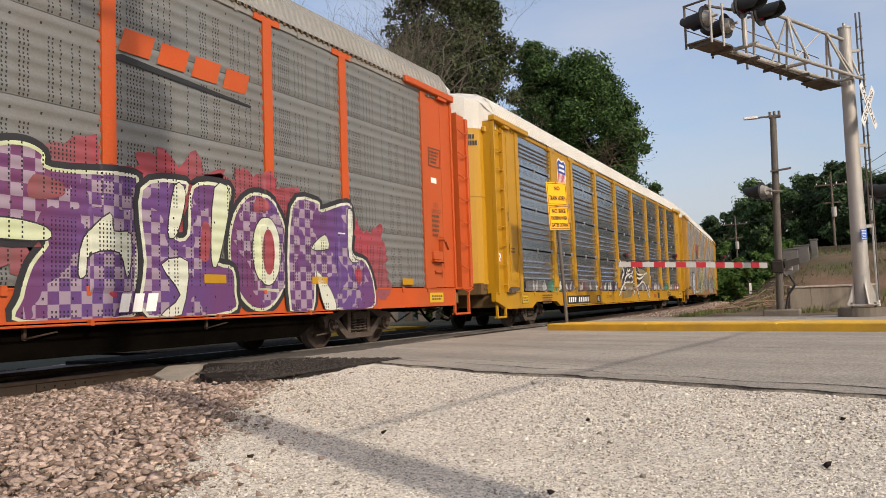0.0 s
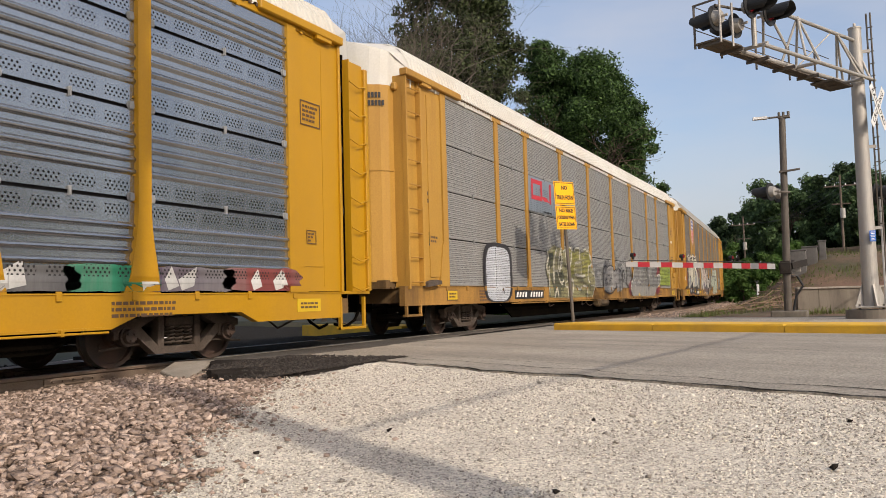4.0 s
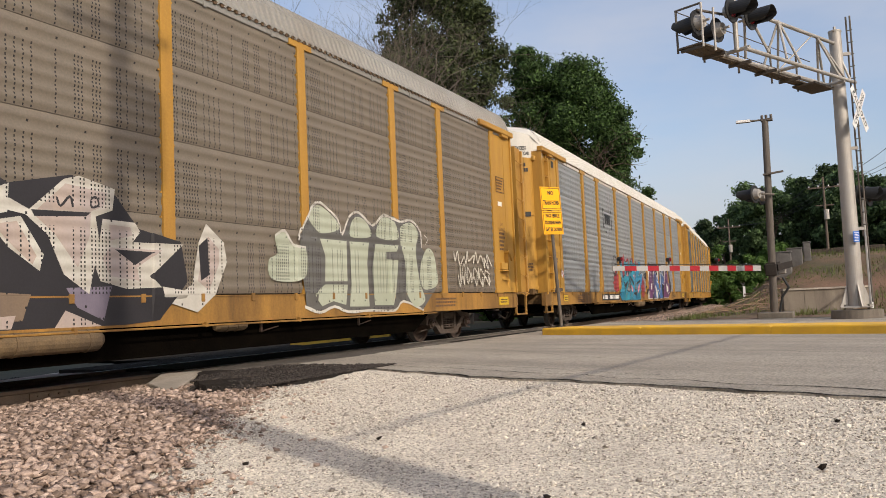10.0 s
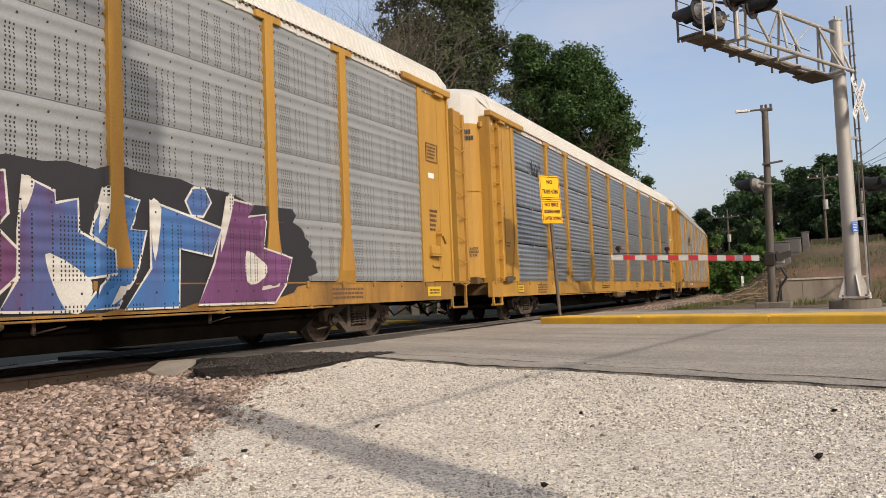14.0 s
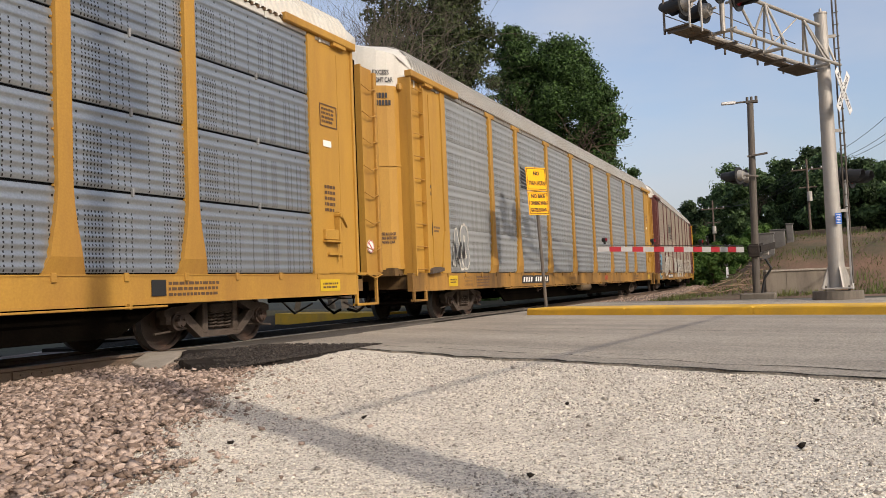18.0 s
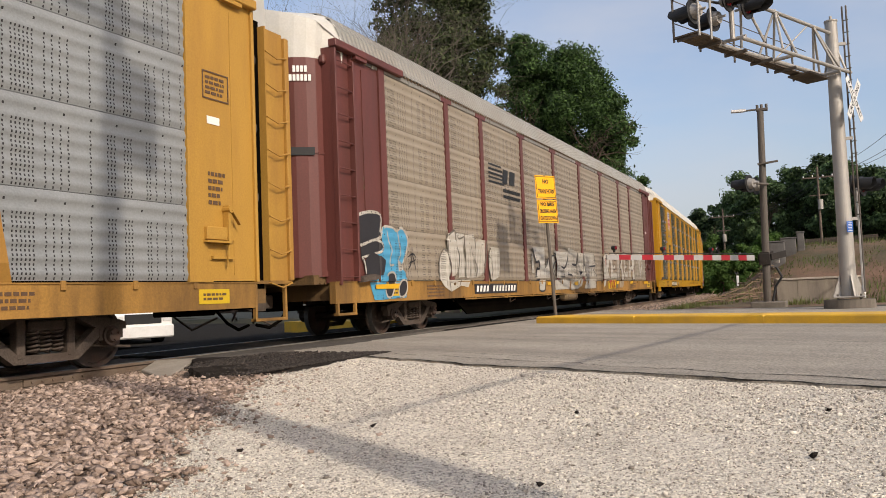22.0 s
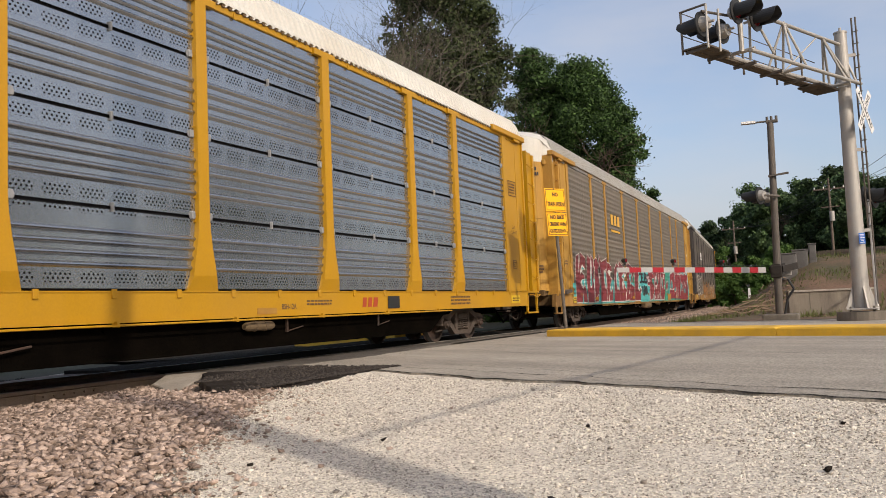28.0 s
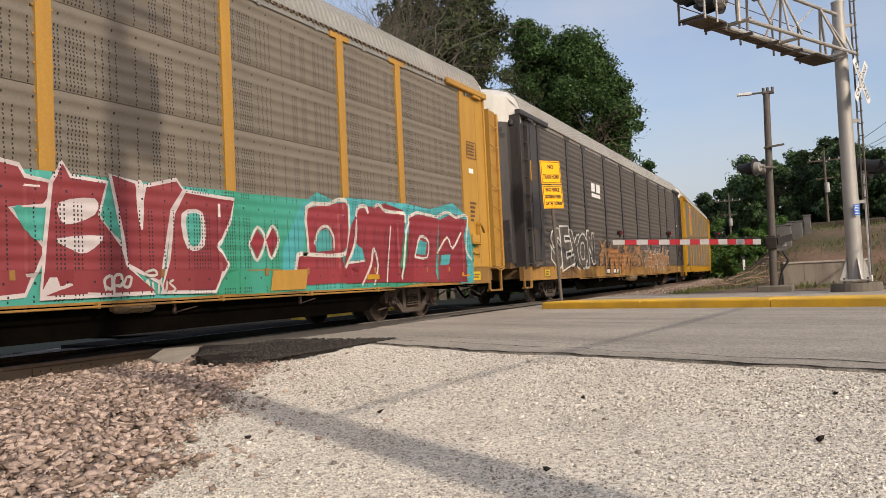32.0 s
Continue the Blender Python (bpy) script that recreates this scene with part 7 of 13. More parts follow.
    mural(3, cream, "tall cream block letter with black edges", [("fill", 0, 0, [(-10.51, 2.70), (-9.95, 2.74), (-9.96, 2.16), (-10.04, 1.83), (-10.40, 1.75), (-10.57, 1.81)]),
          ("fill", 2, 0, [(-10.57, 1.63), (-10.15, 1.75), (-10.17, 1.23), (-10.56, 1.16)]),
          ("fill", 0, 0, [(-9.87, 2.76), (-9.41, 2.76), (-9.42, 2.30), (-9.38, 2.03), (-9.48, 1.58), (-9.72, 1.34), (-10.11, 1.27), (-10.06, 1.88), (-9.92, 2.11)])], "graffiti_letter", 3)
    mural(3, cream, "tall cream block letter with black edges", [("fill", 0, 0, [(-9.31, 2.85), (-8.40, 2.89), (-8.49, 2.41), (-8.79, 2.37), (-8.81, 2.06), (-8.65, 1.72), (-8.60, 1.11), (-9.31, 1.13), (-9.34, 1.70), (-9.37, 2.36)])], "graffiti_letter", 2)
    mural(3, cream, "tall cream block letter with black edges", [("fill", 0, 0, [(-8.36, 2.76), (-7.59, 2.83), (-7.69, 2.30), (-7.78, 2.21), (-8.03, 1.89), (-8.07, 1.74), (-7.51, 1.88), (-7.33, 1.79), (-7.38, 1.25), (-8.20, 1.14), (-8.42, 1.17), (-8.58, 1.72), (-8.62, 2.35), (-8.44, 2.38)]),
          ("line", 1, 0.050, [(-8.07, 2.28), (-8.06, 2.10)]),
          ("fill", 2, 0, [(-7.65, 2.19), (-7.48, 1.93), (-7.68, 1.86), (-7.74, 2.05)]),
          ("fill", 2, 0, [(-8.02, 1.62), (-7.58, 1.81), (-7.36, 1.74), (-7.41, 1.27), (-7.96, 1.20)])], "graffiti_letter", 3)
    mural(3, cream, "tall cream block letter with black edges", [("fill", 0, 0, [(-7.48, 2.83), (-6.87, 2.91), (-6.53, 2.70), (-6.48, 2.34), (-6.52, 2.17), (-6.11, 1.93), (-5.59, 1.61), (-5.71, 1.13), (-6.20, 1.13), (-6.51, 1.43), (-6.72, 1.20), (-7.11, 1.14), (-7.28, 1.40), (-7.16, 1.77), (-7.37, 1.95), (-7.53, 2.25), (-7.55, 2.62)]),
          ("round", 1, 0, [(-7.00, 2.48), (-6.60, 2.56), (-6.51, 2.28), (-6.88, 2.20)]),
          ("fill", 2, 0, [(-6.82, 2.47), (-6.55, 2.51), (-6.54, 2.33), (-6.81, 2.29)]),
          ("fill", 2, 0, [(-6.39, 2.01), (-5.85, 1.68), (-5.78, 1.15), (-6.26, 1.14)])], "graffiti_letter", 2)
    mural(3, cream, "red sprayed patch beside the cream letters", [("fill", 4, 0, [(-11.84, 1.99), (-11.61, 1.93), (-11.53, 1.33), (-11.66, 1.18), (-11.95, 1.32), (-11.99, 1.70)]),
          ("line", 3, 0.040, [(-11.86, 1.99), (-11.61, 1.96), (-11.51, 1.62)])], "graffiti_cloud", 0)
    mural(3, cream, "red sprayed patch beside the cream letters", [("fill", 4, 0, [(-6.32, 2.32), (-5.90, 2.40), (-5.86, 2.22), (-5.45, 1.70), (-5.78, 1.74), (-6.26, 2.06)]),
          ("line", 3, 0.030, [(-6.13, 2.62), (-6.21, 2.46), (-5.83, 2.42), (-6.11, 2.27), (-5.68, 2.02)]),
          ("line", 3, 0.030, [(-5.64, 2.36), (-5.52, 2.23), (-5.37, 2.41), (-5.32, 2.22)]),
          ("line", 3, 0.030, [(-5.37, 1.77), (-5.32, 1.63), (-5.10, 1.73)])], "graffiti_cloud", 1)
    mural(3, cream, "grey and brown sprayed foot of the letters", [("fill", 1, 0, [(-11.14, 1.04), (-5.39, 1.05), (-5.60, 0.69), (-11.34, 0.75)]),
          ("fill", 2, 0, [(-10.57, 1.04), (-9.74, 1.05), (-9.89, 0.86), (-10.48, 0.85)]),
          ("round", 5, 0, [(-11.25, 0.73), (-11.06, 0.80), (-10.59, 0.80), (-10.39, 0.73)]),
          ("fill", 2, 0, [(-9.25, 1.03), (-8.71, 1.03), (-8.85, 0.85), (-9.36, 0.90)]),
          ("round", 5, 0, [(-9.77, 0.73), (-9.43, 0.78), (-8.85, 0.78), (-8.74, 0.72)])], "graffiti_cloud", 0)
    mural(3, cream, "yellow reflector strip", [("fill", 6, 0, [(-11.62, 0.99), (-11.18, 1.00), (-11.25, 0.78), (-11.65, 0.76)])], "reflector_strip", 6)
    mural(3, cream, "yellow reflector strip", [("fill", 6, 0, [(-8.34, 0.94), (-7.90, 0.93), (-7.91, 0.83), (-8.36, 0.82)])], "reflector_strip", 6)
    # peach and white angular letters
    mural(3, peach, "dark sprayed ground behind the angular letters", [("fill", 1, 0, [(-2.88, 1.74), (-2.52, 2.18), (-2.03, 2.35), (-1.00, 2.35), (-0.76, 2.23), (0.01, 2.41), (0.59, 2.27), (0.97, 1.86), (1.64, 1.73), (1.75, 1.22), (1.29, 0.73), (0.54, 0.67), (-0.60, 0.68), (-2.52, 0.75), (-2.88, 0.85)])], "graffiti_cloud", 0)
    mural(3, peach, "angular peach letter with white edges", [("fill", 2, 0, [(-4.48, 0.92), (-4.27, 1.38), (-4.00, 1.66), (-3.56, 1.91), (-3.78, 2.42), (-3.19, 2.42), (-2.64, 2.17), (-2.85, 1.51), (-2.60, 1.07), (-3.04, 0.95), (-3.42, 1.37), (-3.70, 1.25)]),
          ("fill", 0, 0, [(-4.22, 1.07), (-4.07, 1.42), (-3.46, 1.86), (-3.58, 2.31), (-3.20, 2.30), (-2.88, 2.11), (-3.09, 1.63), (-3.54, 1.49)]),
          ("line", 1, 0.040, [(-3.80, 1.55), (-3.25, 1.74), (-2.99, 1.50)])], "graffiti_letter", 2)
    mural(3, peach, "angular peach letter with white edges", [("fill", 2, 0, [(-2.76, 1.75), (-2.52, 2.20), (-2.33, 2.31), (-2.03, 2.38), (-1.85, 2.35), (-1.80, 2.16), (-1.95, 2.08), (-1.63, 1.83), (-1.67, 1.57), (-1.38, 1.23), (-1.48, 1.16), (-1.66, 1.21), (-1.87, 1.51), (-2.15, 1.62), (-2.47, 1.50), (-2.76, 1.35)]),
          ("fill", 0, 0, [(-2.70, 1.75), (-2.49, 2.17), (-2.26, 2.28), (-1.92, 2.32), (-1.87, 2.19), (-2.00, 2.10), (-1.70, 1.83), (-1.73, 1.58), (-1.93, 1.61), (-2.13, 1.67), (-2.49, 1.58)]),
          ("fill", 1, 0, [(-2.08, 2.11), (-1.87, 2.30), (-1.83, 2.18), (-1.97, 2.10)]),
          ("fill", 1, 0, [(-2.36, 1.95), (-2.13, 1.93), (-1.96, 1.76), (-2.07, 1.73), (-2.27, 1.80)]),
          ("line", 1, 0.030, [(-2.52, 2.09), (-2.36, 2.02), (-2.27, 1.81)]),
          ("fill", 3, 0, [(-2.76, 1.32), (-2.14, 1.49), (-1.76, 1.19), (-2.14, 1.07), (-2.76, 1.07)])], "graffiti_letter", 3)
    mural(3, peach, "angular peach letter with white edges", [("fill", 2, 0, [(-1.80, 2.15), (-1.56, 2.38), (-1.03, 2.38), (-1.11, 2.06), (-0.75, 2.23), (-0.77, 1.92), (-1.04, 1.85), (-1.00, 1.20), (-1.14, 0.90), (-1.27, 1.10), (-1.42, 1.32), (-1.57, 1.64), (-1.73, 1.82)]),
          ("fill", 0, 0, [(-1.74, 2.14), (-1.54, 2.33), (-1.12, 2.33), (-1.19, 2.01), (-1.05, 1.87), (-1.08, 1.23), (-1.30, 1.39), (-1.51, 1.71)]),
          ("fill", 1, 0, [(-1.81, 1.94), (-1.64, 1.83), (-1.61, 1.64), (-1.77, 1.82)]),
          ("fill", 1, 0, [(-1.35, 1.65), (-1.22, 1.76), (-1.16, 1.60), (-1.28, 1.49)]),
          ("line", 1, 0.035, [(-1.49, 2.20), (-1.21, 2.03), (-1.09, 1.86)]),
          ("fill", 3, 0, [(-1.57, 1.19), (-1.10, 1.13), (-1.19, 0.80), (-1.50, 0.81)])], "graffiti_letter", 2)
    mural(3, peach, "angular peach letter with white edges", [("fill", 2, 0, [(-1.04, 1.98), (-0.75, 2.07), (-0.52, 1.97), (-0.09, 2.35), (0.11, 2.41), (0.61, 2.31), (0.57, 2.05), (0.33, 1.96), (0.38, 1.67), (0.23, 1.06), (-0.10, 1.28), (-0.30, 1.71), (-0.56, 1.91)]),
          ("fill", 2, 0, [(-0.99, 1.81), (-0.62, 1.89), (-0.35, 1.49), (-0.40, 1.31), (-0.76, 1.55)]),
          ("fill", 0, 0, [(-0.48, 1.93), (-0.07, 2.30), (0.49, 2.25), (0.44, 2.09), (0.26, 2.01), (0.25, 1.74), (0.08, 1.36), (-0.20, 1.71)]),
          ("fill", 1, 0, [(-0.50, 1.97), (0.26, 2.00), (0.20, 1.95), (-0.46, 1.90)]),
          ("line", 1, 0.030, [(-0.19, 2.14), (-0.14, 2.04), (-0.02, 2.16), (0.02, 2.04)]),
          ("line", 1, 0.030, [(0.26, 2.15), (0.33, 2.19), (0.37, 2.10), (0.27, 2.06), (0.26, 2.15)]),
          ("fill", 0, 0, [(-0.94, 1.78), (-0.67, 1.83), (-0.44, 1.47), (-0.49, 1.38), (-0.71, 1.56)])], "graffiti_letter", 3)
    mural(3, peach, "angular peach letter with white edges", [("fill", 2, 0, [(0.29, 1.44), (0.38, 1.67), (0.43, 1.94), (0.91, 1.93), (0.99, 1.82), (0.87, 1.69), (1.68, 1.70), (1.13, 1.28), (1.30, 1.14), (0.77, 1.12), (0.39, 1.21)]),
          ("fill", 0, 0, [(0.42, 1.48), (0.53, 1.61), (1.32, 1.61), (0.93, 1.38), (0.97, 1.22), (0.52, 1.27)]),
          ("fill", 1, 0, [(0.60, 1.59), (1.20, 1.58), (0.90, 1.41)]),
          ("fill", 0, 0, [(0.52, 1.88), (0.83, 1.87), (0.87, 1.77), (0.53, 1.69)])], "graffiti_letter", 2)
    mural(3, peach, "angular peach letter with white edges", [("fill", 2, 0, [(1.85, 1.18), (1.98, 1.74), (2.13, 2.01), (2.47, 1.77), (2.53, 1.50), (2.29, 1.05), (1.94, 0.81), (1.36, 0.97), (1.31, 1.15), (1.68, 1.10)]),
          ("fill", 0, 0, [(1.95, 1.23), (2.09, 1.71), (2.16, 1.84), (2.37, 1.67), (2.36, 1.45), (2.16, 1.10)]),
          ("fill", 1, 0, [(1.98, 1.70), (2.15, 1.82), (2.17, 1.31), (2.01, 1.23)])], "graffiti_letter", 3)
    mural(3, peach, "sprayed brown and peach foot of the letters", [("fill", 4, 0, [(-2.76, 1.04), (-1.65, 1.13), (-0.50, 1.06), (-0.60, 0.78), (-2.52, 0.77)]),
          ("fill", 0, 0, [(-0.23, 0.67), (-0.08, 0.88), (0.43, 0.68)]),
          ("fill", 3, 0, [(-0.07, 1.13), (0.55, 1.15), (0.43, 0.75), (0.07, 0.91)]),
          ("fill", 0, 0, [(-1.19, 0.81), (-0.68, 0.84), (-0.73, 0.70), (-1.19, 0.71)]),
          ("line", 2, 0.040, [(-2.64, 0.84), (-2.14, 0.76), (-2.07, 0.74)])], "graffiti_cloud", 1)
    mural(3, cream, "yellow reflector strip", [("fill", 6, 0, [(-2.06, 0.87), (-1.59, 0.88), (-1.59, 0.76), (-2.06, 0.77)])], "reflector_strip", 6)
    # pale mint bubble letters
    mural(3, mint, "grey sprayed shade of the bubble letters", [("fill", 1, 0, [(4.20, 1.85), (4.32, 2.16), (4.67, 2.54), (5.32, 2.33), (5.41, 2.07), (5.69, 2.40), (6.01, 2.49), (6.44, 2.30), (6.83, 2.51), (7.21, 2.53), (7.46, 2.43), (7.88, 2.49), (8.29, 2.29), (8.34, 1.98), (8.68, 1.77), (8.89, 1.52), (8.91, 1.13), (8.33, 0.72), (7.45, 0.89), (7.18, 0.73), (6.31, 0.76), (5.52, 0.74), (5.11, 0.83), (4.70, 0.76), (4.36, 0.84), (4.26, 1.25)]),
          ("line", 2, 0.050, [(4.17, 1.90), (4.34, 2.18), (4.71, 2.56), (5.06, 2.47), (5.34, 2.31), (5.45, 2.07), (5.69, 2.40), (6.01, 2.50), (6.47, 2.30), (6.88, 2.53), (7.44, 2.44), (7.94, 2.51), (8.32, 2.30), (8.34, 1.97)]),
          ("line", 2, 0.050, [(4.32, 0.84), (4.74, 0.74), (5.15, 0.83), (5.56, 0.73), (6.31, 0.74), (7.17, 0.72), (7.51, 0.89), (8.33, 0.70)])], "graffiti_cloud", 0)
    mural(3, mint, "pale mint bubble letter", [("round", 0, 0, [(4.46, 2.27), (4.70, 2.51), (5.02, 2.44), (5.30, 2.28), (5.33, 2.14), (4.83, 2.05), (4.60, 2.16)]),
          ("fill", 0, 0, [(4.78, 1.96), (5.57, 1.96), (5.56, 1.26), (4.89, 1.25), (4.92, 1.67)]),
          ("line", 1, 0.040, [(4.79, 2.03), (5.40, 2.04)]),
          ("fill", 0, 0, [(4.89, 1.20), (5.56, 1.20), (5.49, 0.85), (5.11, 0.92), (4.78, 0.84), (4.56, 1.04)])], "graffiti_letter", 2)
    mural(3, mint, "pale mint bubble letter", [("round", 0, 0, [(5.69, 2.05), (5.78, 2.34), (5.98, 2.42), (6.26, 2.33), (6.38, 2.09)]),
          ("fill", 0, 0, [(5.66, 1.96), (6.30, 1.97), (6.22, 1.60), (6.25, 0.81), (5.61, 0.82), (5.67, 1.26)])], "graffiti_letter", 3)
    mural(3, mint, "pale mint bubble letter", [("round", 0, 0, [(6.59, 2.10), (6.72, 2.41), (6.95, 2.49), (7.25, 2.40), (7.33, 2.09)]),
          ("fill", 0, 0, [(6.53, 1.96), (7.34, 1.97), (7.28, 1.85), (6.92, 1.83), (6.91, 1.69), (7.32, 1.68), (7.13, 0.82), (6.44, 0.83), (6.40, 1.49)])], "graffiti_letter", 2)
    mural(3, mint, "pale mint bubble letter", [("round", 0, 0, [(7.51, 2.35), (7.96, 2.45), (8.22, 2.24), (8.08, 1.91), (8.21, 1.28), (8.41, 0.90), (7.99, 0.78), (7.63, 1.09), (7.58, 1.64), (7.45, 2.00)])], "graffiti_letter", 3)
    mural(3, mint, "pale mint blob of sprayed paint", [("round", 0, 0, [(3.61, 1.94), (3.85, 2.02), (4.02, 1.82), (4.35, 1.77), (4.36, 1.37), (4.07, 1.24), (3.50, 1.28), (3.45, 1.56), (3.66, 1.67)]),
          ("line", 2, 0.040, [(3.61, 1.94), (3.85, 2.03), (4.06, 1.82), (4.35, 1.79)])], "graffiti_letter", 1)
    mural(3, mint, "pale mint blob of sprayed paint", [("round", 0, 0, [(8.55, 1.95), (8.84, 1.91), (8.97, 1.61), (8.99, 1.22), (8.37, 1.13), (8.24, 1.53)]),
          ("line", 2, 0.030, [(8.49, 2.24), (8.63, 2.16), (8.53, 2.05)])], "graffiti_letter", 1)
    # olive letters with cream lines
    mural(2, olive, "khaki sprayed ground behind the olive letters", [("fill", 4, 0, [(-5.98, 1.61), (-5.83, 1.88), (-5.77, 2.07), (-5.41, 2.19), (-5.21, 2.29), (-4.96, 2.22), (-4.62, 2.21), (-4.41, 2.11), (-4.14, 2.29), (-3.73, 2.29), (-3.58, 2.17), (-3.33, 2.17), (-3.23, 2.29), (-2.78, 2.30), (-2.71, 2.13), (-2.27, 2.19), (-2.11, 2.28), (-1.71, 2.30), (-1.60, 2.15), (-1.54, 1.73), (-1.26, 1.58), (-1.15, 1.29), (-1.44, 0.75), (-3.56, 0.73), (-5.39, 0.75), (-5.78, 0.76), (-5.79, 1.24), (-5.96, 1.47)]),
          ("fill", 3, 0, [(-5.71, 1.44), (-4.58, 1.52), (-4.38, 1.17), (-4.60, 0.77), (-5.26, 0.75), (-5.44, 1.08)]),
          ("fill", 3, 0, [(-5.74, 2.00), (-5.28, 2.06), (-5.42, 1.66), (-5.67, 1.56), (-5.84, 1.64)])], "graffiti_cloud", 0)
    mural(2, olive, "olive letter with cream lines", [("fill", 0, 0, [(-5.59, 1.97), (-5.12, 2.16), (-5.28, 1.75), (-5.48, 1.74)]),
          ("line", 2, 0.100, [(-5.83, 2.05), (-5.77, 1.88), (-5.93, 1.63), (-5.87, 1.49), (-5.70, 1.48)]),
          ("line", 2, 0.060, [(-5.70, 1.68), (-5.74, 1.08), (-5.75, 0.76)]),
          ("line", 2, 0.110, [(-4.98, 2.17), (-5.23, 1.92), (-5.32, 1.62), (-5.34, 1.16)]),
          ("line", 2, 0.100, [(-4.55, 2.21), (-4.72, 2.05), (-4.90, 1.68), (-4.78, 1.53), (-4.65, 1.78), (-4.61, 2.09)]),
          ("line", 2, 0.060, [(-5.30, 1.50), (-5.01, 1.51), (-4.86, 1.27), (-4.62, 1.12)]),
          ("line", 2, 0.090, [(-4.50, 1.26), (-4.75, 1.15)]),
          ("line", 2, 0.090, [(-5.34, 0.75), (-5.18, 0.93), (-5.08, 1.00), (-4.96, 0.75)])], "graffiti_letter", 1)
    mural(2, olive, "olive letter with cream lines", [("fill", 0, 0, [(-4.08, 2.22), (-3.65, 2.21), (-3.80, 1.82), (-3.99, 1.54), (-4.12, 1.28)]),
          ("line", 2, 0.090, [(-4.47, 2.10), (-4.13, 2.29)]),
          ("line", 2, 0.060, [(-4.17, 2.21), (-4.18, 2.03), (-4.28, 1.80), (-4.17, 1.62), (-4.16, 1.25), (-4.41, 1.17), (-4.31, 1.06), (-4.06, 1.03), (-4.04, 0.72)])], "graffiti_letter", 2)
    mural(2, olive, "olive letter with cream lines", [("fill", 0, 0, [(-3.53, 2.12), (-2.82, 2.15), (-2.87, 1.92), (-3.26, 1.85), (-3.37, 1.47), (-3.77, 1.32), (-3.81, 1.55), (-3.64, 1.83)]),
          ("line", 2, 0.100, [(-3.56, 2.14), (-3.66, 1.83), (-3.89, 1.54), (-3.93, 1.27), (-3.54, 1.26), (-3.50, 1.04), (-3.69, 0.74)]),
          ("line", 2, 0.060, [(-3.96, 2.26), (-3.68, 2.26), (-3.53, 2.16)]),
          ("line", 2, 0.070, [(-3.30, 2.16), (-3.19, 2.27), (-2.81, 2.28), (-2.75, 2.13)])], "graffiti_letter", 1)
    mural(2, olive, "olive letter with cream lines", [("fill", 0, 0, [(-2.64, 2.14), (-2.27, 2.16), (-2.33, 1.80), (-2.16, 1.40), (-2.68, 1.37), (-2.47, 1.90)]),
          ("line", 2, 0.090, [(-2.74, 2.26), (-2.76, 1.90)]),
          ("line", 2, 0.080, [(-3.28, 1.80), (-2.66, 1.85)]),
          ("line", 2, 0.050, [(-3.28, 1.80), (-3.33, 1.45), (-3.31, 1.30)]),
          ("line", 2, 0.050, [(-2.51, 1.91), (-2.65, 1.39)]),
          ("line", 2, 0.090, [(-3.30, 1.45), (-2.68, 1.39), (-2.24, 1.44)]),
          ("line", 2, 0.070, [(-3.18, 1.09), (-2.95, 0.99), (-2.77, 0.99), (-2.70, 1.09)]),
          ("line", 2, 0.060, [(-2.52, 1.09), (-2.18, 1.09), (-2.07, 0.94), (-2.12, 0.72)])], "graffiti_letter", 2)
    mural(2, olive, "olive letter with cream lines", [("fill", 0, 0, [(-2.24, 2.11), (-1.68, 2.15), (-1.58, 1.84), (-1.81, 1.72), (-1.93, 1.40), (-2.16, 1.40), (-2.29, 1.80)]),
          ("line", 2, 0.060, [(-2.23, 2.13), (-2.33, 1.80), (-2.16, 1.40)]),
          ("line", 2, 0.090, [(-1.68, 2.23), (-1.54, 1.84), (-1.79, 1.72), (-1.89, 1.40), (-1.74, 1.20)]),
          ("line", 2, 0.080, [(-1.58, 1.57), (-1.27, 1.47), (-1.11, 1.20), (-1.48, 0.73)]),
          ("line", 2, 0.050, [(-1.75, 1.11), (-1.37, 1.12)]),
          ("line", 2, 0.060, [(-2.30, 2.25), (-2.11, 2.29), (-1.88, 2.22), (-1.67, 2.38)])], "graffiti_letter", 1)
    # grey bubble letters with black lines
    mural(2, grey, "pale grey bubble letters with black lines", [("round", 0, 0, [(-0.00, 1.14), (0.02, 1.59), (0.16, 1.77), (0.43, 1.79), (0.56, 1.76), (0.78, 1.82), (1.05, 1.84), (1.28, 1.77), (1.35, 1.64), (1.64, 1.73), (1.75, 1.45), (1.64, 1.17), (1.34, 0.97), (0.90, 0.88), (0.42, 0.91), (0.09, 0.94)]),
          ("line", 1, 0.050, [(-0.01, 1.01), (0.02, 1.59), (0.16, 1.78), (0.43, 1.80), (0.56, 1.76), (0.79, 1.83), (1.05, 1.85), (1.28, 1.77), (1.33, 1.63), (1.64, 1.73), (1.77, 1.45), (1.62, 1.15)]),
          ("line", 1, 0.035, [(0.49, 1.75), (0.53, 1.51), (0.80, 1.46)]),
          ("line", 1, 0.035, [(0.81, 1.71), (0.80, 1.43), (1.13, 1.38)]),
          ("line", 1, 0.040, [(0.16, 1.16), (0.23, 1.30), (0.41, 1.33), (0.51, 1.14)]),
          ("line", 1, 0.040, [(0.75, 1.12), (0.76, 1.31), (1.02, 1.28)]),
          ("line", 1, 0.050, [(-0.01, 1.00), (0.15, 0.93), (0.45, 0.87), (0.89, 0.84), (1.34, 0.93), (1.64, 1.13)])], "graffiti_letter", 1)
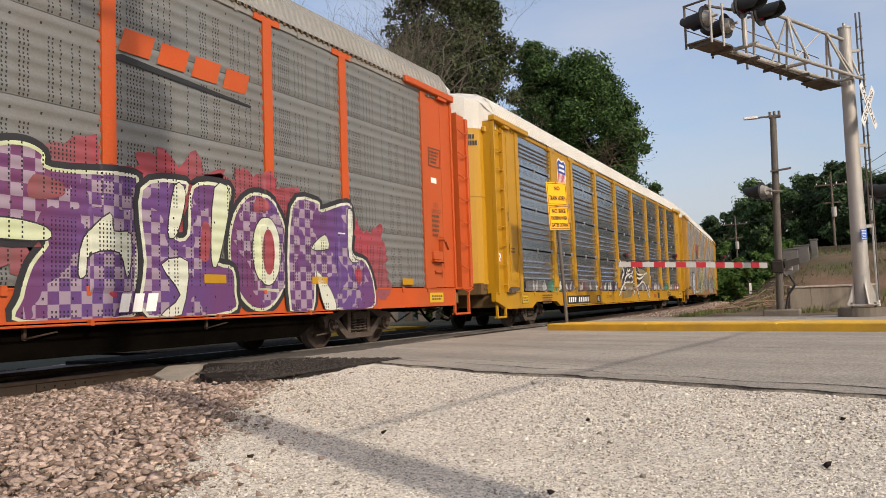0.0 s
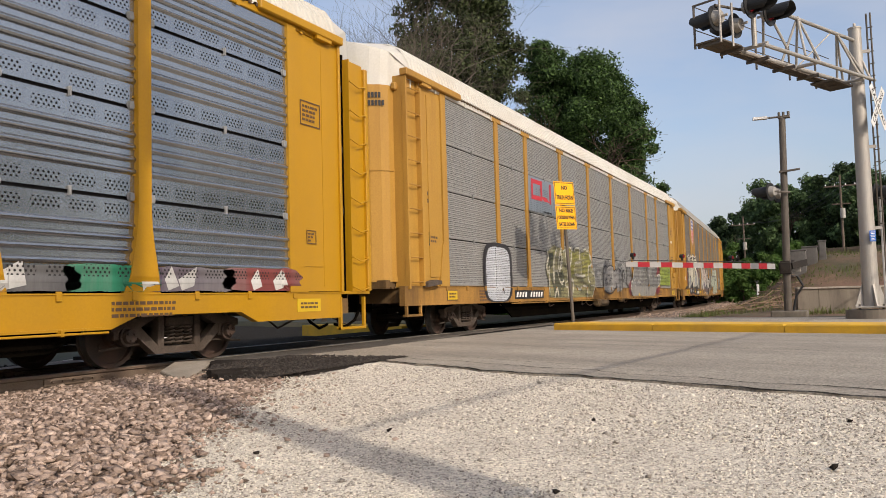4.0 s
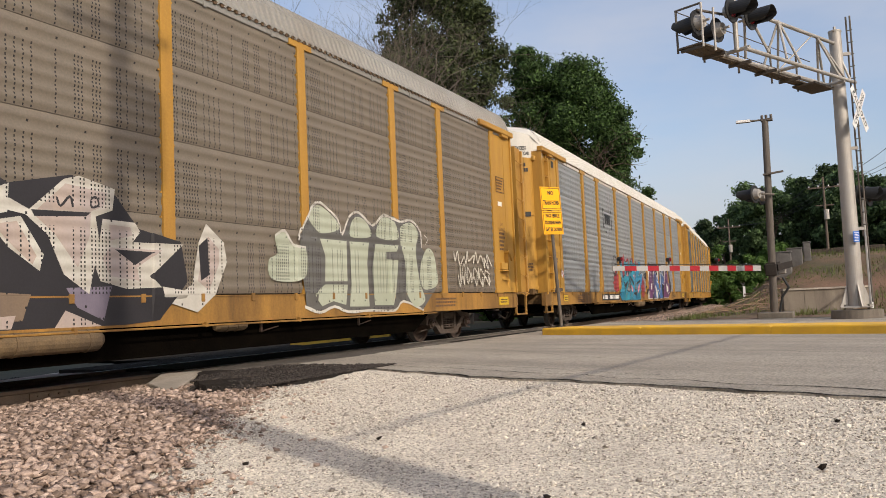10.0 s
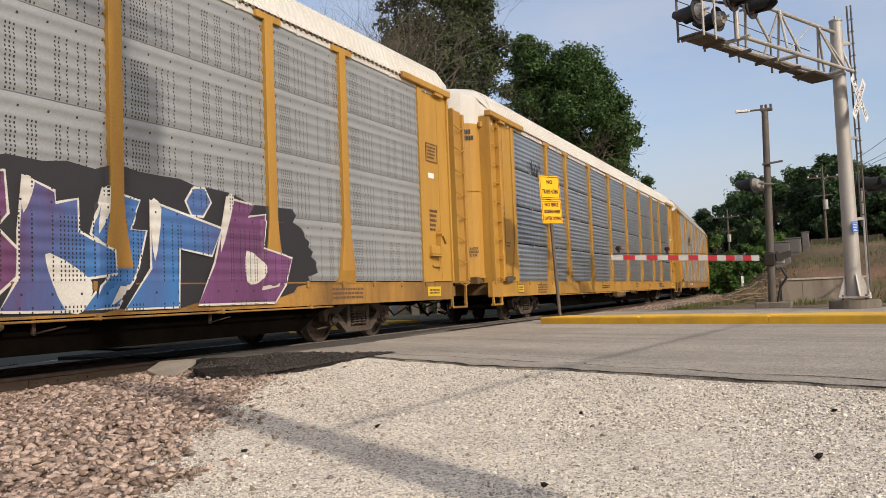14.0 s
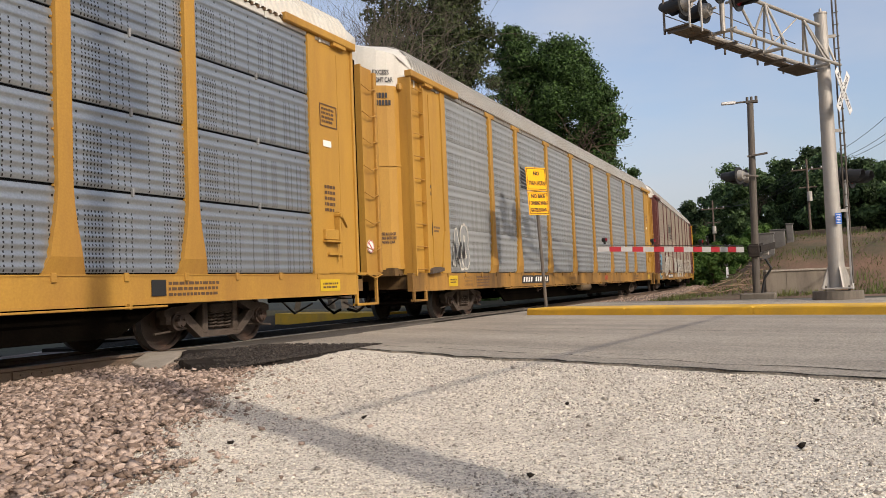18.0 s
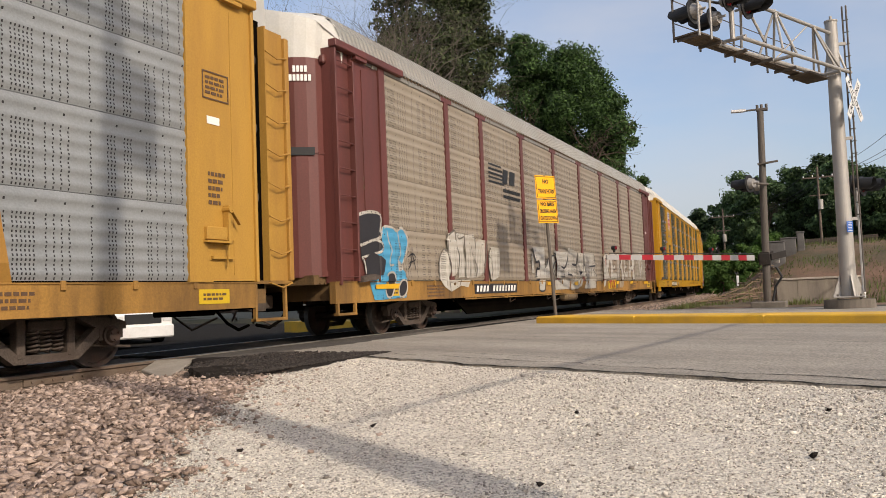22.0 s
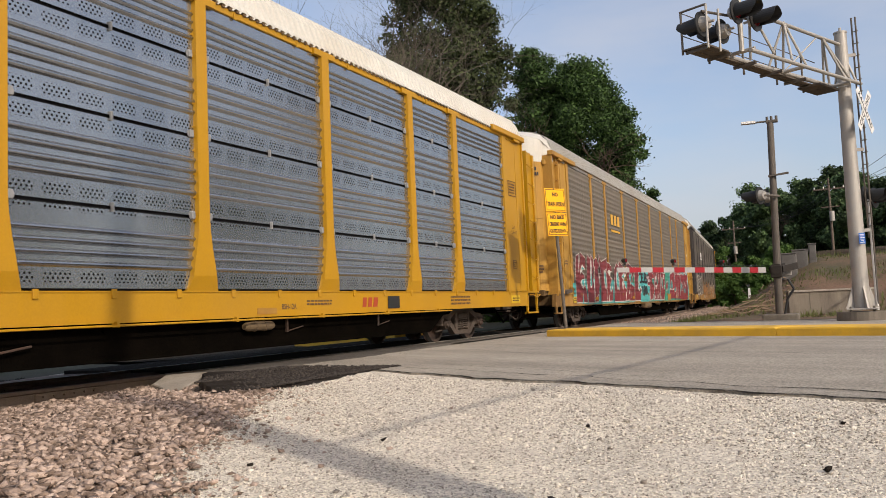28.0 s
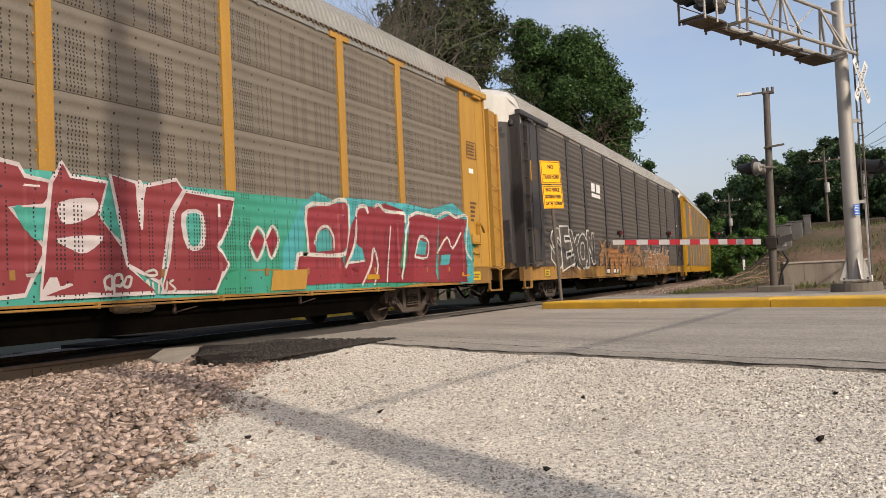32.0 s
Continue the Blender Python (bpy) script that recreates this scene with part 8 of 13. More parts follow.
    mural(2, grey, "pale grey bubble letters with black lines", [("round", 0, 0, [(1.82, 1.13), (1.81, 1.63), (2.10, 1.73), (2.41, 1.67), (2.57, 1.36), (2.61, 1.05), (2.34, 0.90), (2.07, 0.95), (1.86, 0.87)]),
          ("line", 1, 0.050, [(1.80, 1.05), (1.82, 1.65), (2.12, 1.75), (2.43, 1.67), (2.57, 1.36), (2.59, 0.99)]),
          ("line", 1, 0.035, [(2.12, 1.66), (2.14, 1.36)]),
          ("line", 1, 0.040, [(2.44, 1.83), (2.55, 1.94), (2.67, 1.85), (2.54, 1.75), (2.44, 1.83)])], "graffiti_letter", 2)
    mural(2, grey, "grey sprayed oval with black edges", [("round", 0, 0, [(2.67, 1.52), (2.84, 1.71), (3.00, 1.53), (2.84, 1.30)]),
          ("line", 1, 0.050, [(2.67, 1.52), (2.84, 1.72), (3.02, 1.53), (2.84, 1.29), (2.67, 1.52)]),
          ("line", 1, 0.030, [(2.81, 1.58), (2.85, 1.45)])], "graffiti_letter", 1)
    mural(2, grey, "crimson sprayed ground behind the grey letters", [("fill", 4, 0, [(3.59, 1.15), (3.88, 1.36), (4.09, 1.39), (4.05, 1.09), (3.95, 0.75), (3.77, 0.76), (3.62, 1.00)])], "graffiti_cloud", 0)
    mural(2, grey, "round grey letter with black and white edges", [("round", 3, 0, [(3.29, 1.43), (3.38, 1.72), (3.57, 1.88), (3.76, 1.88), (3.94, 1.74), (4.02, 1.55), (4.00, 1.39), (3.81, 1.30), (3.68, 1.18), (3.50, 1.15), (3.32, 1.20)]),
          ("line", 1, 0.068, [(3.45, 1.82), (3.60, 1.90), (3.77, 1.88), (3.96, 1.73), (4.03, 1.51), (4.00, 1.36)]),
          ("line", 1, 0.048, [(3.79, 1.48), (3.89, 1.54), (3.98, 1.52)]),
          ("line", 2, 0.027, [(3.76, 1.33), (3.92, 1.39), (3.99, 1.35)])], "graffiti_letter", 1)
    mural(2, grey, "silver letter with white and black edges", [("fill", 3, 0, [(4.54, 1.99), (5.06, 2.05), (5.30, 1.97), (5.23, 1.70), (5.20, 0.74), (4.21, 0.74), (4.07, 0.84), (4.01, 1.02), (4.04, 1.21), (4.23, 1.49), (4.39, 1.63), (4.50, 1.79)]),
          ("fill", 1, 0, [(4.33, 1.96), (4.48, 1.98), (4.50, 1.76), (4.36, 1.64), (4.44, 1.79), (4.42, 1.90)]),
          ("line", 1, 0.088, [(4.19, 1.46), (4.03, 1.22), (3.97, 1.03), (4.03, 0.81), (4.14, 0.74)]),
          ("line", 2, 0.041, [(4.52, 1.97), (4.50, 1.78), (4.36, 1.62), (4.22, 1.47), (4.06, 1.23), (4.01, 1.02), (4.09, 0.79)]),
          ("line", 1, 0.034, [(4.54, 2.00), (5.06, 2.06), (5.27, 2.04), (5.23, 1.74)]),
          ("line", 1, 0.065, [(4.88, 1.47), (4.76, 1.35), (4.65, 1.15)]),
          ("line", 2, 0.031, [(4.85, 1.47), (4.74, 1.35), (4.62, 1.15)]),
          ("line", 2, 0.041, [(4.57, 1.10), (4.55, 0.73)]),
          ("fill", 6, 0, [(4.09, 1.10), (4.56, 1.11), (4.55, 0.73), (4.21, 0.74), (4.05, 0.96)]),
          ("fill", 6, 0, [(4.59, 1.11), (5.51, 1.11), (5.55, 0.74), (4.58, 0.74)]),
          ("line", 2, 0.041, [(4.24, 1.46), (4.44, 1.31), (4.52, 1.15)])], "graffiti_letter", 2)
    mural(2, grey, "silver letter with white and black edges", [("fill", 3, 0, [(5.32, 1.97), (5.69, 2.05), (5.70, 1.73), (5.57, 1.12), (5.23, 1.12), (5.26, 1.56)]),
          ("line", 1, 0.065, [(5.37, 1.97), (5.33, 1.76), (5.29, 1.43), (5.33, 1.32), (5.47, 1.29)]),
          ("line", 2, 0.031, [(5.34, 1.97), (5.30, 1.76), (5.26, 1.43), (5.30, 1.32), (5.44, 1.29)]),
          ("line", 1, 0.065, [(5.72, 2.07), (5.66, 1.87), (5.51, 1.43), (5.47, 1.29)]),
          ("line", 2, 0.031, [(5.69, 2.06), (5.63, 1.87), (5.48, 1.43), (5.44, 1.29)])], "graffiti_letter", 3)
    mural(2, grey, "silver letter with white and black edges", [("fill", 3, 0, [(5.60, 1.12), (5.67, 1.51), (5.82, 1.80), (6.12, 2.01), (6.52, 2.08), (6.69, 1.95), (6.65, 1.46), (6.85, 1.41), (6.74, 1.12)]),
          ("line", 1, 0.065, [(5.59, 1.09), (5.65, 1.40), (5.80, 1.76), (6.05, 1.97), (6.32, 2.07), (6.57, 2.07), (6.68, 1.97), (6.64, 1.74), (6.54, 1.68)]),
          ("line", 2, 0.031, [(5.56, 1.09), (5.62, 1.40), (5.78, 1.76), (6.02, 1.97), (6.29, 2.07), (6.54, 2.06), (6.65, 1.96), (6.60, 1.73), (6.50, 1.68)]),
          ("line", 1, 0.065, [(6.00, 1.15), (5.93, 1.30), (5.93, 1.46), (6.03, 1.64), (6.26, 1.74), (6.50, 1.75), (6.55, 1.62), (6.59, 1.46), (6.91, 1.44)]),
          ("line", 2, 0.031, [(5.97, 1.15), (5.90, 1.30), (5.90, 1.46), (6.00, 1.64), (6.23, 1.74), (6.46, 1.75), (6.52, 1.61), (6.56, 1.46), (6.87, 1.44)]),
          ("line", 1, 0.065, [(6.34, 1.50), (6.39, 1.38), (6.41, 1.14)]),
          ("line", 2, 0.031, [(6.30, 1.50), (6.36, 1.38), (6.37, 1.14)]),
          ("line", 1, 0.065, [(6.12, 1.15), (6.18, 1.24), (6.25, 1.34)]),
          ("line", 2, 0.031, [(6.09, 1.15), (6.15, 1.24), (6.22, 1.34)]),
          ("fill", 6, 0, [(5.53, 1.11), (6.14, 1.11), (6.16, 0.85), (6.07, 0.72), (5.59, 0.73)]),
          ("fill", 6, 0, [(6.19, 1.11), (6.74, 1.11), (6.51, 0.73), (6.17, 0.72)]),
          ("fill", 1, 0, [(5.90, 1.96), (6.04, 2.06), (6.14, 2.03), (5.98, 1.92)]),
          ("line", 1, 0.065, [(5.56, 1.09), (5.59, 0.90), (5.60, 0.73)]),
          ("line", 2, 0.031, [(5.53, 1.09), (5.56, 0.90), (5.57, 0.73)]),
          ("line", 1, 0.065, [(6.18, 1.11), (6.21, 0.91), (6.12, 0.72)]),
          ("line", 2, 0.031, [(6.14, 1.11), (6.18, 0.91), (6.09, 0.72)])], "graffiti_letter", 2)
    mural(2, grey, "silver letter with white and black edges", [("fill", 3, 0, [(6.72, 2.08), (7.35, 2.02), (7.41, 1.82), (7.19, 1.24), (6.83, 1.12), (6.87, 1.47), (6.98, 1.79)]),
          ("line", 1, 0.065, [(7.00, 2.08), (7.04, 1.88), (6.93, 1.55), (6.83, 1.39), (6.76, 1.14)]),
          ("line", 2, 0.031, [(6.97, 2.08), (7.01, 1.88), (6.90, 1.55), (6.80, 1.39), (6.72, 1.14)]),
          ("fill", 6, 0, [(6.79, 1.11), (7.45, 1.12), (7.36, 0.73), (6.82, 0.71), (6.55, 0.74)]),
          ("line", 1, 0.065, [(6.78, 1.10), (6.63, 0.88), (6.54, 0.73)]),
          ("line", 2, 0.031, [(6.74, 1.10), (6.60, 0.88), (6.51, 0.73)]),
          ("line", 1, 0.065, [(7.31, 1.36), (7.15, 1.11), (6.97, 0.93), (6.94, 0.72)]),
          ("line", 2, 0.031, [(7.27, 1.36), (7.11, 1.11), (6.94, 0.93), (6.91, 0.72)]),
          ("line", 1, 0.065, [(7.54, 1.10), (7.46, 0.89), (7.35, 0.71)]),
          ("line", 2, 0.031, [(7.50, 1.11), (7.42, 0.89), (7.31, 0.71)])], "graffiti_letter", 3)
    mural(2, grey, "silver letter with white and black edges", [("fill", 3, 0, [(7.40, 1.98), (8.14, 2.03), (8.57, 2.09), (8.74, 1.89), (8.80, 1.52), (8.75, 1.12), (7.31, 1.12), (7.27, 1.48)]),
          ("line", 1, 0.065, [(7.54, 2.03), (7.43, 1.82), (7.24, 1.48)]),
          ("line", 2, 0.031, [(7.50, 2.03), (7.39, 1.81), (7.20, 1.48)]),
          ("line", 1, 0.065, [(7.77, 1.99), (7.71, 1.85), (7.40, 1.72), (7.65, 1.63), (7.88, 1.60)]),
          ("line", 2, 0.031, [(7.73, 1.99), (7.67, 1.85), (7.36, 1.71), (7.61, 1.62), (7.84, 1.60)]),
          ("line", 1, 0.065, [(8.73, 1.52), (8.75, 1.89), (8.61, 2.08), (8.38, 2.12), (8.18, 1.98), (7.94, 1.67), (7.72, 1.14)]),
          ("line", 2, 0.031, [(8.68, 1.52), (8.71, 1.88), (8.57, 2.08), (8.34, 2.11), (8.13, 1.98), (7.90, 1.67), (7.69, 1.14)]),
          ("line", 1, 0.065, [(8.25, 1.77), (8.09, 1.50), (7.99, 1.12)]),
          ("line", 2, 0.031, [(8.21, 1.77), (8.05, 1.50), (7.95, 1.12)]),
          ("line", 1, 0.065, [(7.85, 1.97), (7.98, 1.88), (7.92, 1.81)]),
          ("line", 2, 0.031, [(7.81, 1.97), (7.94, 1.88), (7.88, 1.81)]),
          ("fill", 6, 0, [(7.53, 1.11), (8.57, 1.10), (8.35, 0.89), (8.06, 0.72), (7.36, 0.72)]),
          ("line", 1, 0.065, [(7.85, 1.10), (7.76, 0.90), (7.70, 0.73)]),
          ("line", 2, 0.031, [(7.81, 1.10), (7.73, 0.90), (7.66, 0.73)]),
          ("line", 1, 0.065, [(8.61, 1.10), (8.43, 0.91), (8.10, 0.72)]),
          ("line", 2, 0.031, [(8.57, 1.10), (8.38, 0.91), (8.06, 0.72)])], "graffiti_letter", 2)
    mural(2, grey, "grey sprayed bubble with white edges", [("round", 3, 0, [(8.80, 1.48), (9.09, 1.66), (9.38, 1.62), (9.47, 1.45), (9.26, 1.23), (8.90, 1.12)]),
          ("line", 1, 0.034, [(8.99, 1.57), (8.92, 1.34), (8.90, 1.12)]),
          ("line", 2, 0.041, [(8.84, 1.52), (9.13, 1.67), (9.40, 1.62), (9.48, 1.43), (9.26, 1.22), (8.90, 1.11)])], "graffiti_letter", 4)
    mural(2, grey, "crimson sprayed scrap beside the letters", [("fill", 4, 0, [(9.05, 2.01), (9.39, 2.19), (9.39, 1.73), (9.16, 1.67), (8.81, 1.60), (8.79, 1.76), (9.04, 1.83)]),
          ("fill", 4, 0, [(8.62, 1.03), (9.48, 1.14), (9.26, 0.84), (8.79, 0.76), (8.58, 0.87)]),
          ("line", 7, 0.050, [(8.54, 1.55), (8.76, 1.60), (8.87, 1.52)])], "graffiti_cloud", 3)
    mural(2, grey, "cream sprayed line over the letters", [("line", 7, 0.100, [(4.30, 2.00), (4.43, 2.03), (4.46, 1.98)]),
          ("line", 7, 0.090, [(4.54, 2.05), (5.06, 2.09), (5.36, 2.10), (5.62, 2.08), (5.75, 2.00), (5.84, 2.01), (6.12, 2.08), (6.57, 2.15), (6.93, 2.17), (6.97, 2.08)]),
          ("line", 7, 0.120, [(4.16, 1.57), (4.29, 1.64), (4.37, 1.71)]),
          ("line", 7, 0.070, [(7.35, 1.96), (7.73, 2.02), (8.09, 2.11), (8.57, 2.14), (8.79, 2.07)]),
          ("line", 8, 0.050, [(4.98, 0.73), (5.11, 0.85), (5.29, 0.87), (5.39, 0.82), (5.43, 0.73)]),
          ("round", 8, 0, [(5.21, 0.74), (5.27, 0.83), (5.37, 0.82), (5.41, 0.73)])], "tag", 5)
    mural(2, grey, "lime green block with dark lines", [("fill", 5, 0, [(9.51, 2.12), (11.97, 2.17), (11.88, 1.19), (9.48, 1.18)]),
          ("line", 1, 0.027, [(9.82, 2.06), (9.75, 1.65), (9.80, 1.26)]),
          ("line", 1, 0.024, [(9.52, 1.69), (10.11, 1.70)]),
          ("line", 1, 0.024, [(9.51, 1.56), (10.10, 1.59)]),
          ("line", 1, 0.027, [(10.17, 2.06), (10.11, 1.66), (10.23, 1.26)]),
          ("line", 1, 0.024, [(10.62, 1.93), (10.63, 1.68)]),
          ("line", 1, 0.024, [(10.64, 1.22), (10.64, 1.49), (10.94, 1.51)]),
          ("line", 1, 0.027, [(10.99, 2.13), (10.91, 1.69), (10.96, 1.25)]),
          ("line", 1, 0.020, [(11.17, 1.93), (11.39, 1.98), (11.25, 1.85), (11.46, 1.83), (11.60, 1.99), (11.67, 1.82), (11.20, 1.76)]),
          ("line", 1, 0.024, [(11.14, 1.48), (11.40, 1.59), (11.65, 1.49), (11.38, 1.36), (11.14, 1.48)]),
          ("line", 1, 0.020, [(11.16, 1.25), (11.37, 1.29), (11.54, 1.23)]),
          ("line", 1, 0.020, [(10.73, 1.35), (10.84, 1.27), (10.72, 1.22)])], "graffiti_letter", 2)
    mural(2, grey, "thin black sprayed tag", [("line", 1, 0.030, [(0.32, 1.99), (0.36, 1.88), (0.44, 1.99), (0.47, 1.86)]),
          ("line", 1, 0.030, [(0.54, 2.02), (0.58, 1.93), (0.56, 1.87)]),
          ("line", 1, 0.030, [(0.67, 2.02), (0.80, 2.01), (0.68, 1.94), (0.72, 1.88)])], "tag", 1)
    # black and blue letters, worn white letters
    mural(7, chalk, "sky blue sprayed letter with white edges", [("fill", 2, 0, [(-12.79, 0.69), (-12.96, 1.03), (-13.05, 1.39), (-12.49, 1.75), (-12.52, 1.90), (-12.41, 2.07), (-12.21, 2.07), (-12.03, 2.07), (-11.87, 2.02), (-11.68, 2.09), (-11.51, 2.01), (-11.43, 1.83), (-11.52, 1.60), (-11.68, 1.39), (-11.75, 1.31), (-11.56, 1.23), (-11.49, 1.03), (-11.55, 0.72)]),
          ("line", 0, 0.050, [(-12.48, 1.94), (-12.38, 2.08), (-12.19, 2.08), (-12.01, 2.08), (-11.86, 2.02), (-11.68, 2.10), (-11.50, 2.01), (-11.41, 1.84), (-11.51, 1.60), (-11.66, 1.40)]),
          ("line", 0, 0.040, [(-12.30, 2.01), (-12.24, 1.80), (-12.12, 1.64), (-12.20, 1.49), (-12.22, 1.35), (-12.06, 1.36)]),
          ("line", 0, 0.040, [(-11.83, 2.00), (-11.78, 1.79), (-11.73, 1.59), (-11.85, 1.46)]),
          ("fill", 0, 0, [(-11.86, 1.46), (-11.71, 1.39), (-11.66, 1.27), (-11.84, 1.23)])], "graffiti_letter", 0)
    mural(7, chalk, "black rounded letter with white edges", [("fill", 1, 0, [(-13.37, 2.22), (-12.93, 2.31), (-12.50, 2.29), (-12.54, 1.97), (-12.60, 1.85), (-13.31, 1.69)]),
          ("line", 0, 0.060, [(-13.37, 2.22), (-12.93, 2.32), (-12.49, 2.29), (-12.53, 1.97), (-12.60, 1.84), (-13.29, 1.69)]),
          ("fill", 1, 0, [(-13.25, 1.67), (-12.77, 1.80), (-12.54, 1.76), (-12.49, 1.69), (-12.59, 1.60), (-12.95, 1.54), (-13.24, 1.48)]),
          ("line", 0, 0.050, [(-13.25, 1.68), (-12.75, 1.81), (-12.53, 1.77), (-12.47, 1.68), (-12.59, 1.58), (-13.22, 1.47)]),
          ("fill", 1, 0, [(-13.10, 1.42), (-12.95, 1.54), (-12.77, 1.57), (-12.55, 1.51), (-12.39, 1.44), (-12.45, 1.24), (-12.51, 1.15), (-13.06, 1.17)]),
          ("line", 0, 0.050, [(-13.20, 1.46), (-13.12, 1.37), (-13.08, 1.17)])], "graffiti_letter", 3)
    mural(7, chalk, "black rounded letter with white edges", [("round", 1, 0, [(-12.28, 1.17), (-12.08, 1.18), (-12.02, 1.03), (-12.07, 0.87), (-12.17, 0.75), (-12.31, 0.75), (-12.37, 0.88), (-12.32, 1.03)]),
          ("line", 0, 0.045, [(-12.35, 1.14), (-12.26, 1.20), (-12.08, 1.20), (-12.00, 1.03), (-12.07, 0.86), (-12.18, 0.74), (-12.32, 0.75), (-12.39, 0.88)])], "graffiti_letter", 4)
    mural(7, chalk, "black rounded letter with white edges", [("round", 1, 0, [(-11.83, 0.95), (-11.71, 1.04), (-11.55, 1.03), (-11.53, 0.90), (-11.62, 0.78), (-11.77, 0.74), (-11.85, 0.82)]),
          ("line", 0, 0.045, [(-11.84, 0.95), (-11.71, 1.06), (-11.54, 1.05), (-11.51, 0.90), (-11.61, 0.77), (-11.78, 0.73), (-11.86, 0.82), (-11.84, 0.95)])], "graffiti_letter", 3)
    mural(7, chalk, "yellow reflector strip", [("fill", 5, 0, [(-12.77, 0.98), (-11.84, 1.00), (-11.88, 0.90), (-12.77, 0.90)])], "reflector_strip", 8)
    mural(7, chalk, "thin dark scrawl on the screen", [("line", 1, 0.030, [(-11.23, 1.74), (-11.28, 1.44), (-11.43, 1.27)]),
          ("line", 1, 0.030, [(-11.24, 1.61), (-11.12, 1.32), (-11.15, 1.28)]),
          ("line", 1, 0.030, [(-11.45, 1.52), (-11.21, 1.60), (-11.09, 1.49), (-11.40, 1.40)])], "tag", 0)
    mural(7, chalk, "worn white letter with grey lines", [("fill", 0, 0, [(-10.02, 1.12), (-10.01, 1.50), (-9.74, 1.75), (-9.59, 1.66), (-9.50, 1.45), (-9.46, 1.26), (-9.58, 1.12), (-9.52, 0.95), (-9.72, 0.91)]),
          ("line", 3, 0.040, [(-10.01, 1.12), (-9.99, 1.50), (-9.74, 1.75), (-9.59, 1.66), (-9.47, 1.45), (-9.46, 1.26), (-9.58, 1.12)]),
          ("fill", 0, 0, [(-9.59, 1.68), (-9.62, 1.96), (-9.50, 2.10), (-9.16, 2.20), (-9.10, 1.90), (-8.94, 1.61), (-9.03, 1.24), (-9.41, 1.14), (-9.42, 1.45)]),
          ("line", 3, 0.050, [(-9.55, 1.66), (-9.57, 1.97), (-9.47, 2.09), (-9.12, 2.19), (-9.07, 1.90), (-8.92, 1.61), (-8.99, 1.32)])], "graffiti_letter", 1)
    mural(7, chalk, "worn white letter with grey lines", [("fill", 0, 0, [(-9.06, 2.14), (-8.62, 2.13), (-8.59, 2.03), (-8.68, 1.72), (-8.59, 1.47), (-8.64, 1.14), (-9.00, 1.12), (-8.91, 1.61), (-9.05, 1.90)]),
          ("line", 3, 0.040, [(-8.99, 2.10), (-8.92, 2.01), (-8.63, 2.07)]),
          ("fill", 0, 0, [(-8.59, 2.11), (-8.04, 2.17), (-8.01, 2.01), (-8.00, 1.65), (-8.08, 1.54), (-8.01, 1.13), (-8.59, 1.12), (-8.55, 1.47)]),
          ("line", 3, 0.040, [(-8.59, 2.08), (-8.68, 1.72), (-8.57, 1.47), (-8.64, 1.14)]),
          ("line", 3, 0.050, [(-8.22, 1.86), (-8.17, 1.64)]),
          ("line", 3, 0.040, [(-8.33, 1.33), (-8.38, 1.14)])], "graffiti_letter", 2)
    mural(7, chalk, "worn white letter with grey lines", [("fill", 0, 0, [(-7.96, 1.96), (-7.68, 2.06), (-7.39, 2.04), (-7.46, 1.56), (-7.61, 1.21), (-7.95, 1.13), (-8.04, 1.54)]),
          ("line", 3, 0.050, [(-8.01, 2.08), (-7.96, 1.86), (-8.08, 1.64), (-7.89, 1.34), (-8.01, 1.15)]),
          ("line", 3, 0.070, [(-7.30, 2.02), (-7.40, 1.56), (-7.59, 1.21)]),
          ("fill", 0, 0, [(-7.24, 1.67), (-7.00, 1.90), (-6.40, 1.88), (-6.37, 1.64), (-6.50, 1.16), (-7.06, 1.02), (-7.22, 1.35)]),
          ("line", 3, 0.050, [(-7.24, 1.67), (-7.03, 1.57), (-6.91, 1.30), (-7.11, 1.02)])], "graffiti_letter", 1)
    mural(7, chalk, "worn white sprayed foot of the letters", [("fill", 0, 0, [(-9.95, 1.06), (-8.30, 1.08), (-8.47, 0.90), (-8.87, 0.94), (-9.40, 0.81), (-9.72, 0.91)]),
          ("line", 3, 0.040, [(-9.47, 1.02), (-9.43, 0.83)]),
          ("line", 3, 0.040, [(-8.86, 1.07), (-8.96, 0.93)])], "graffiti_cloud", 0)
    mural(7, chalk, "white letter with black lines", [("fill", 0, 0, [(-3.78, 2.01), (-2.71, 2.04), (-2.71, 1.47), (-2.56, 1.58), (-2.33, 1.79), (-1.77, 1.81), (-1.80, 1.63), (-1.78, 1.22), (-1.93, 1.15), (-3.56, 1.13), (-3.67, 1.19), (-3.51, 1.39), (-3.26, 1.44), (-3.26, 1.59), (-3.56, 1.62), (-3.68, 1.76)]),
          ("line", 1, 0.070, [(-3.78, 1.98), (-3.53, 1.60), (-3.25, 1.62), (-3.25, 1.40), (-3.48, 1.39), (-3.60, 1.14)]),
          ("line", 1, 0.050, [(-2.67, 1.97), (-2.69, 1.44), (-2.30, 1.77), (-1.77, 1.82)]),
          ("line", 1, 0.060, [(-2.34, 1.33), (-1.95, 1.30), (-1.88, 1.14)]),
          ("line", 1, 0.050, [(-1.70, 1.66), (-1.90, 1.47), (-1.77, 1.23)]),
          ("fill", 0, 0, [(-3.95, 1.73), (-3.79, 1.85), (-3.74, 1.26), (-3.92, 1.28)])], "graffiti_letter", 1)
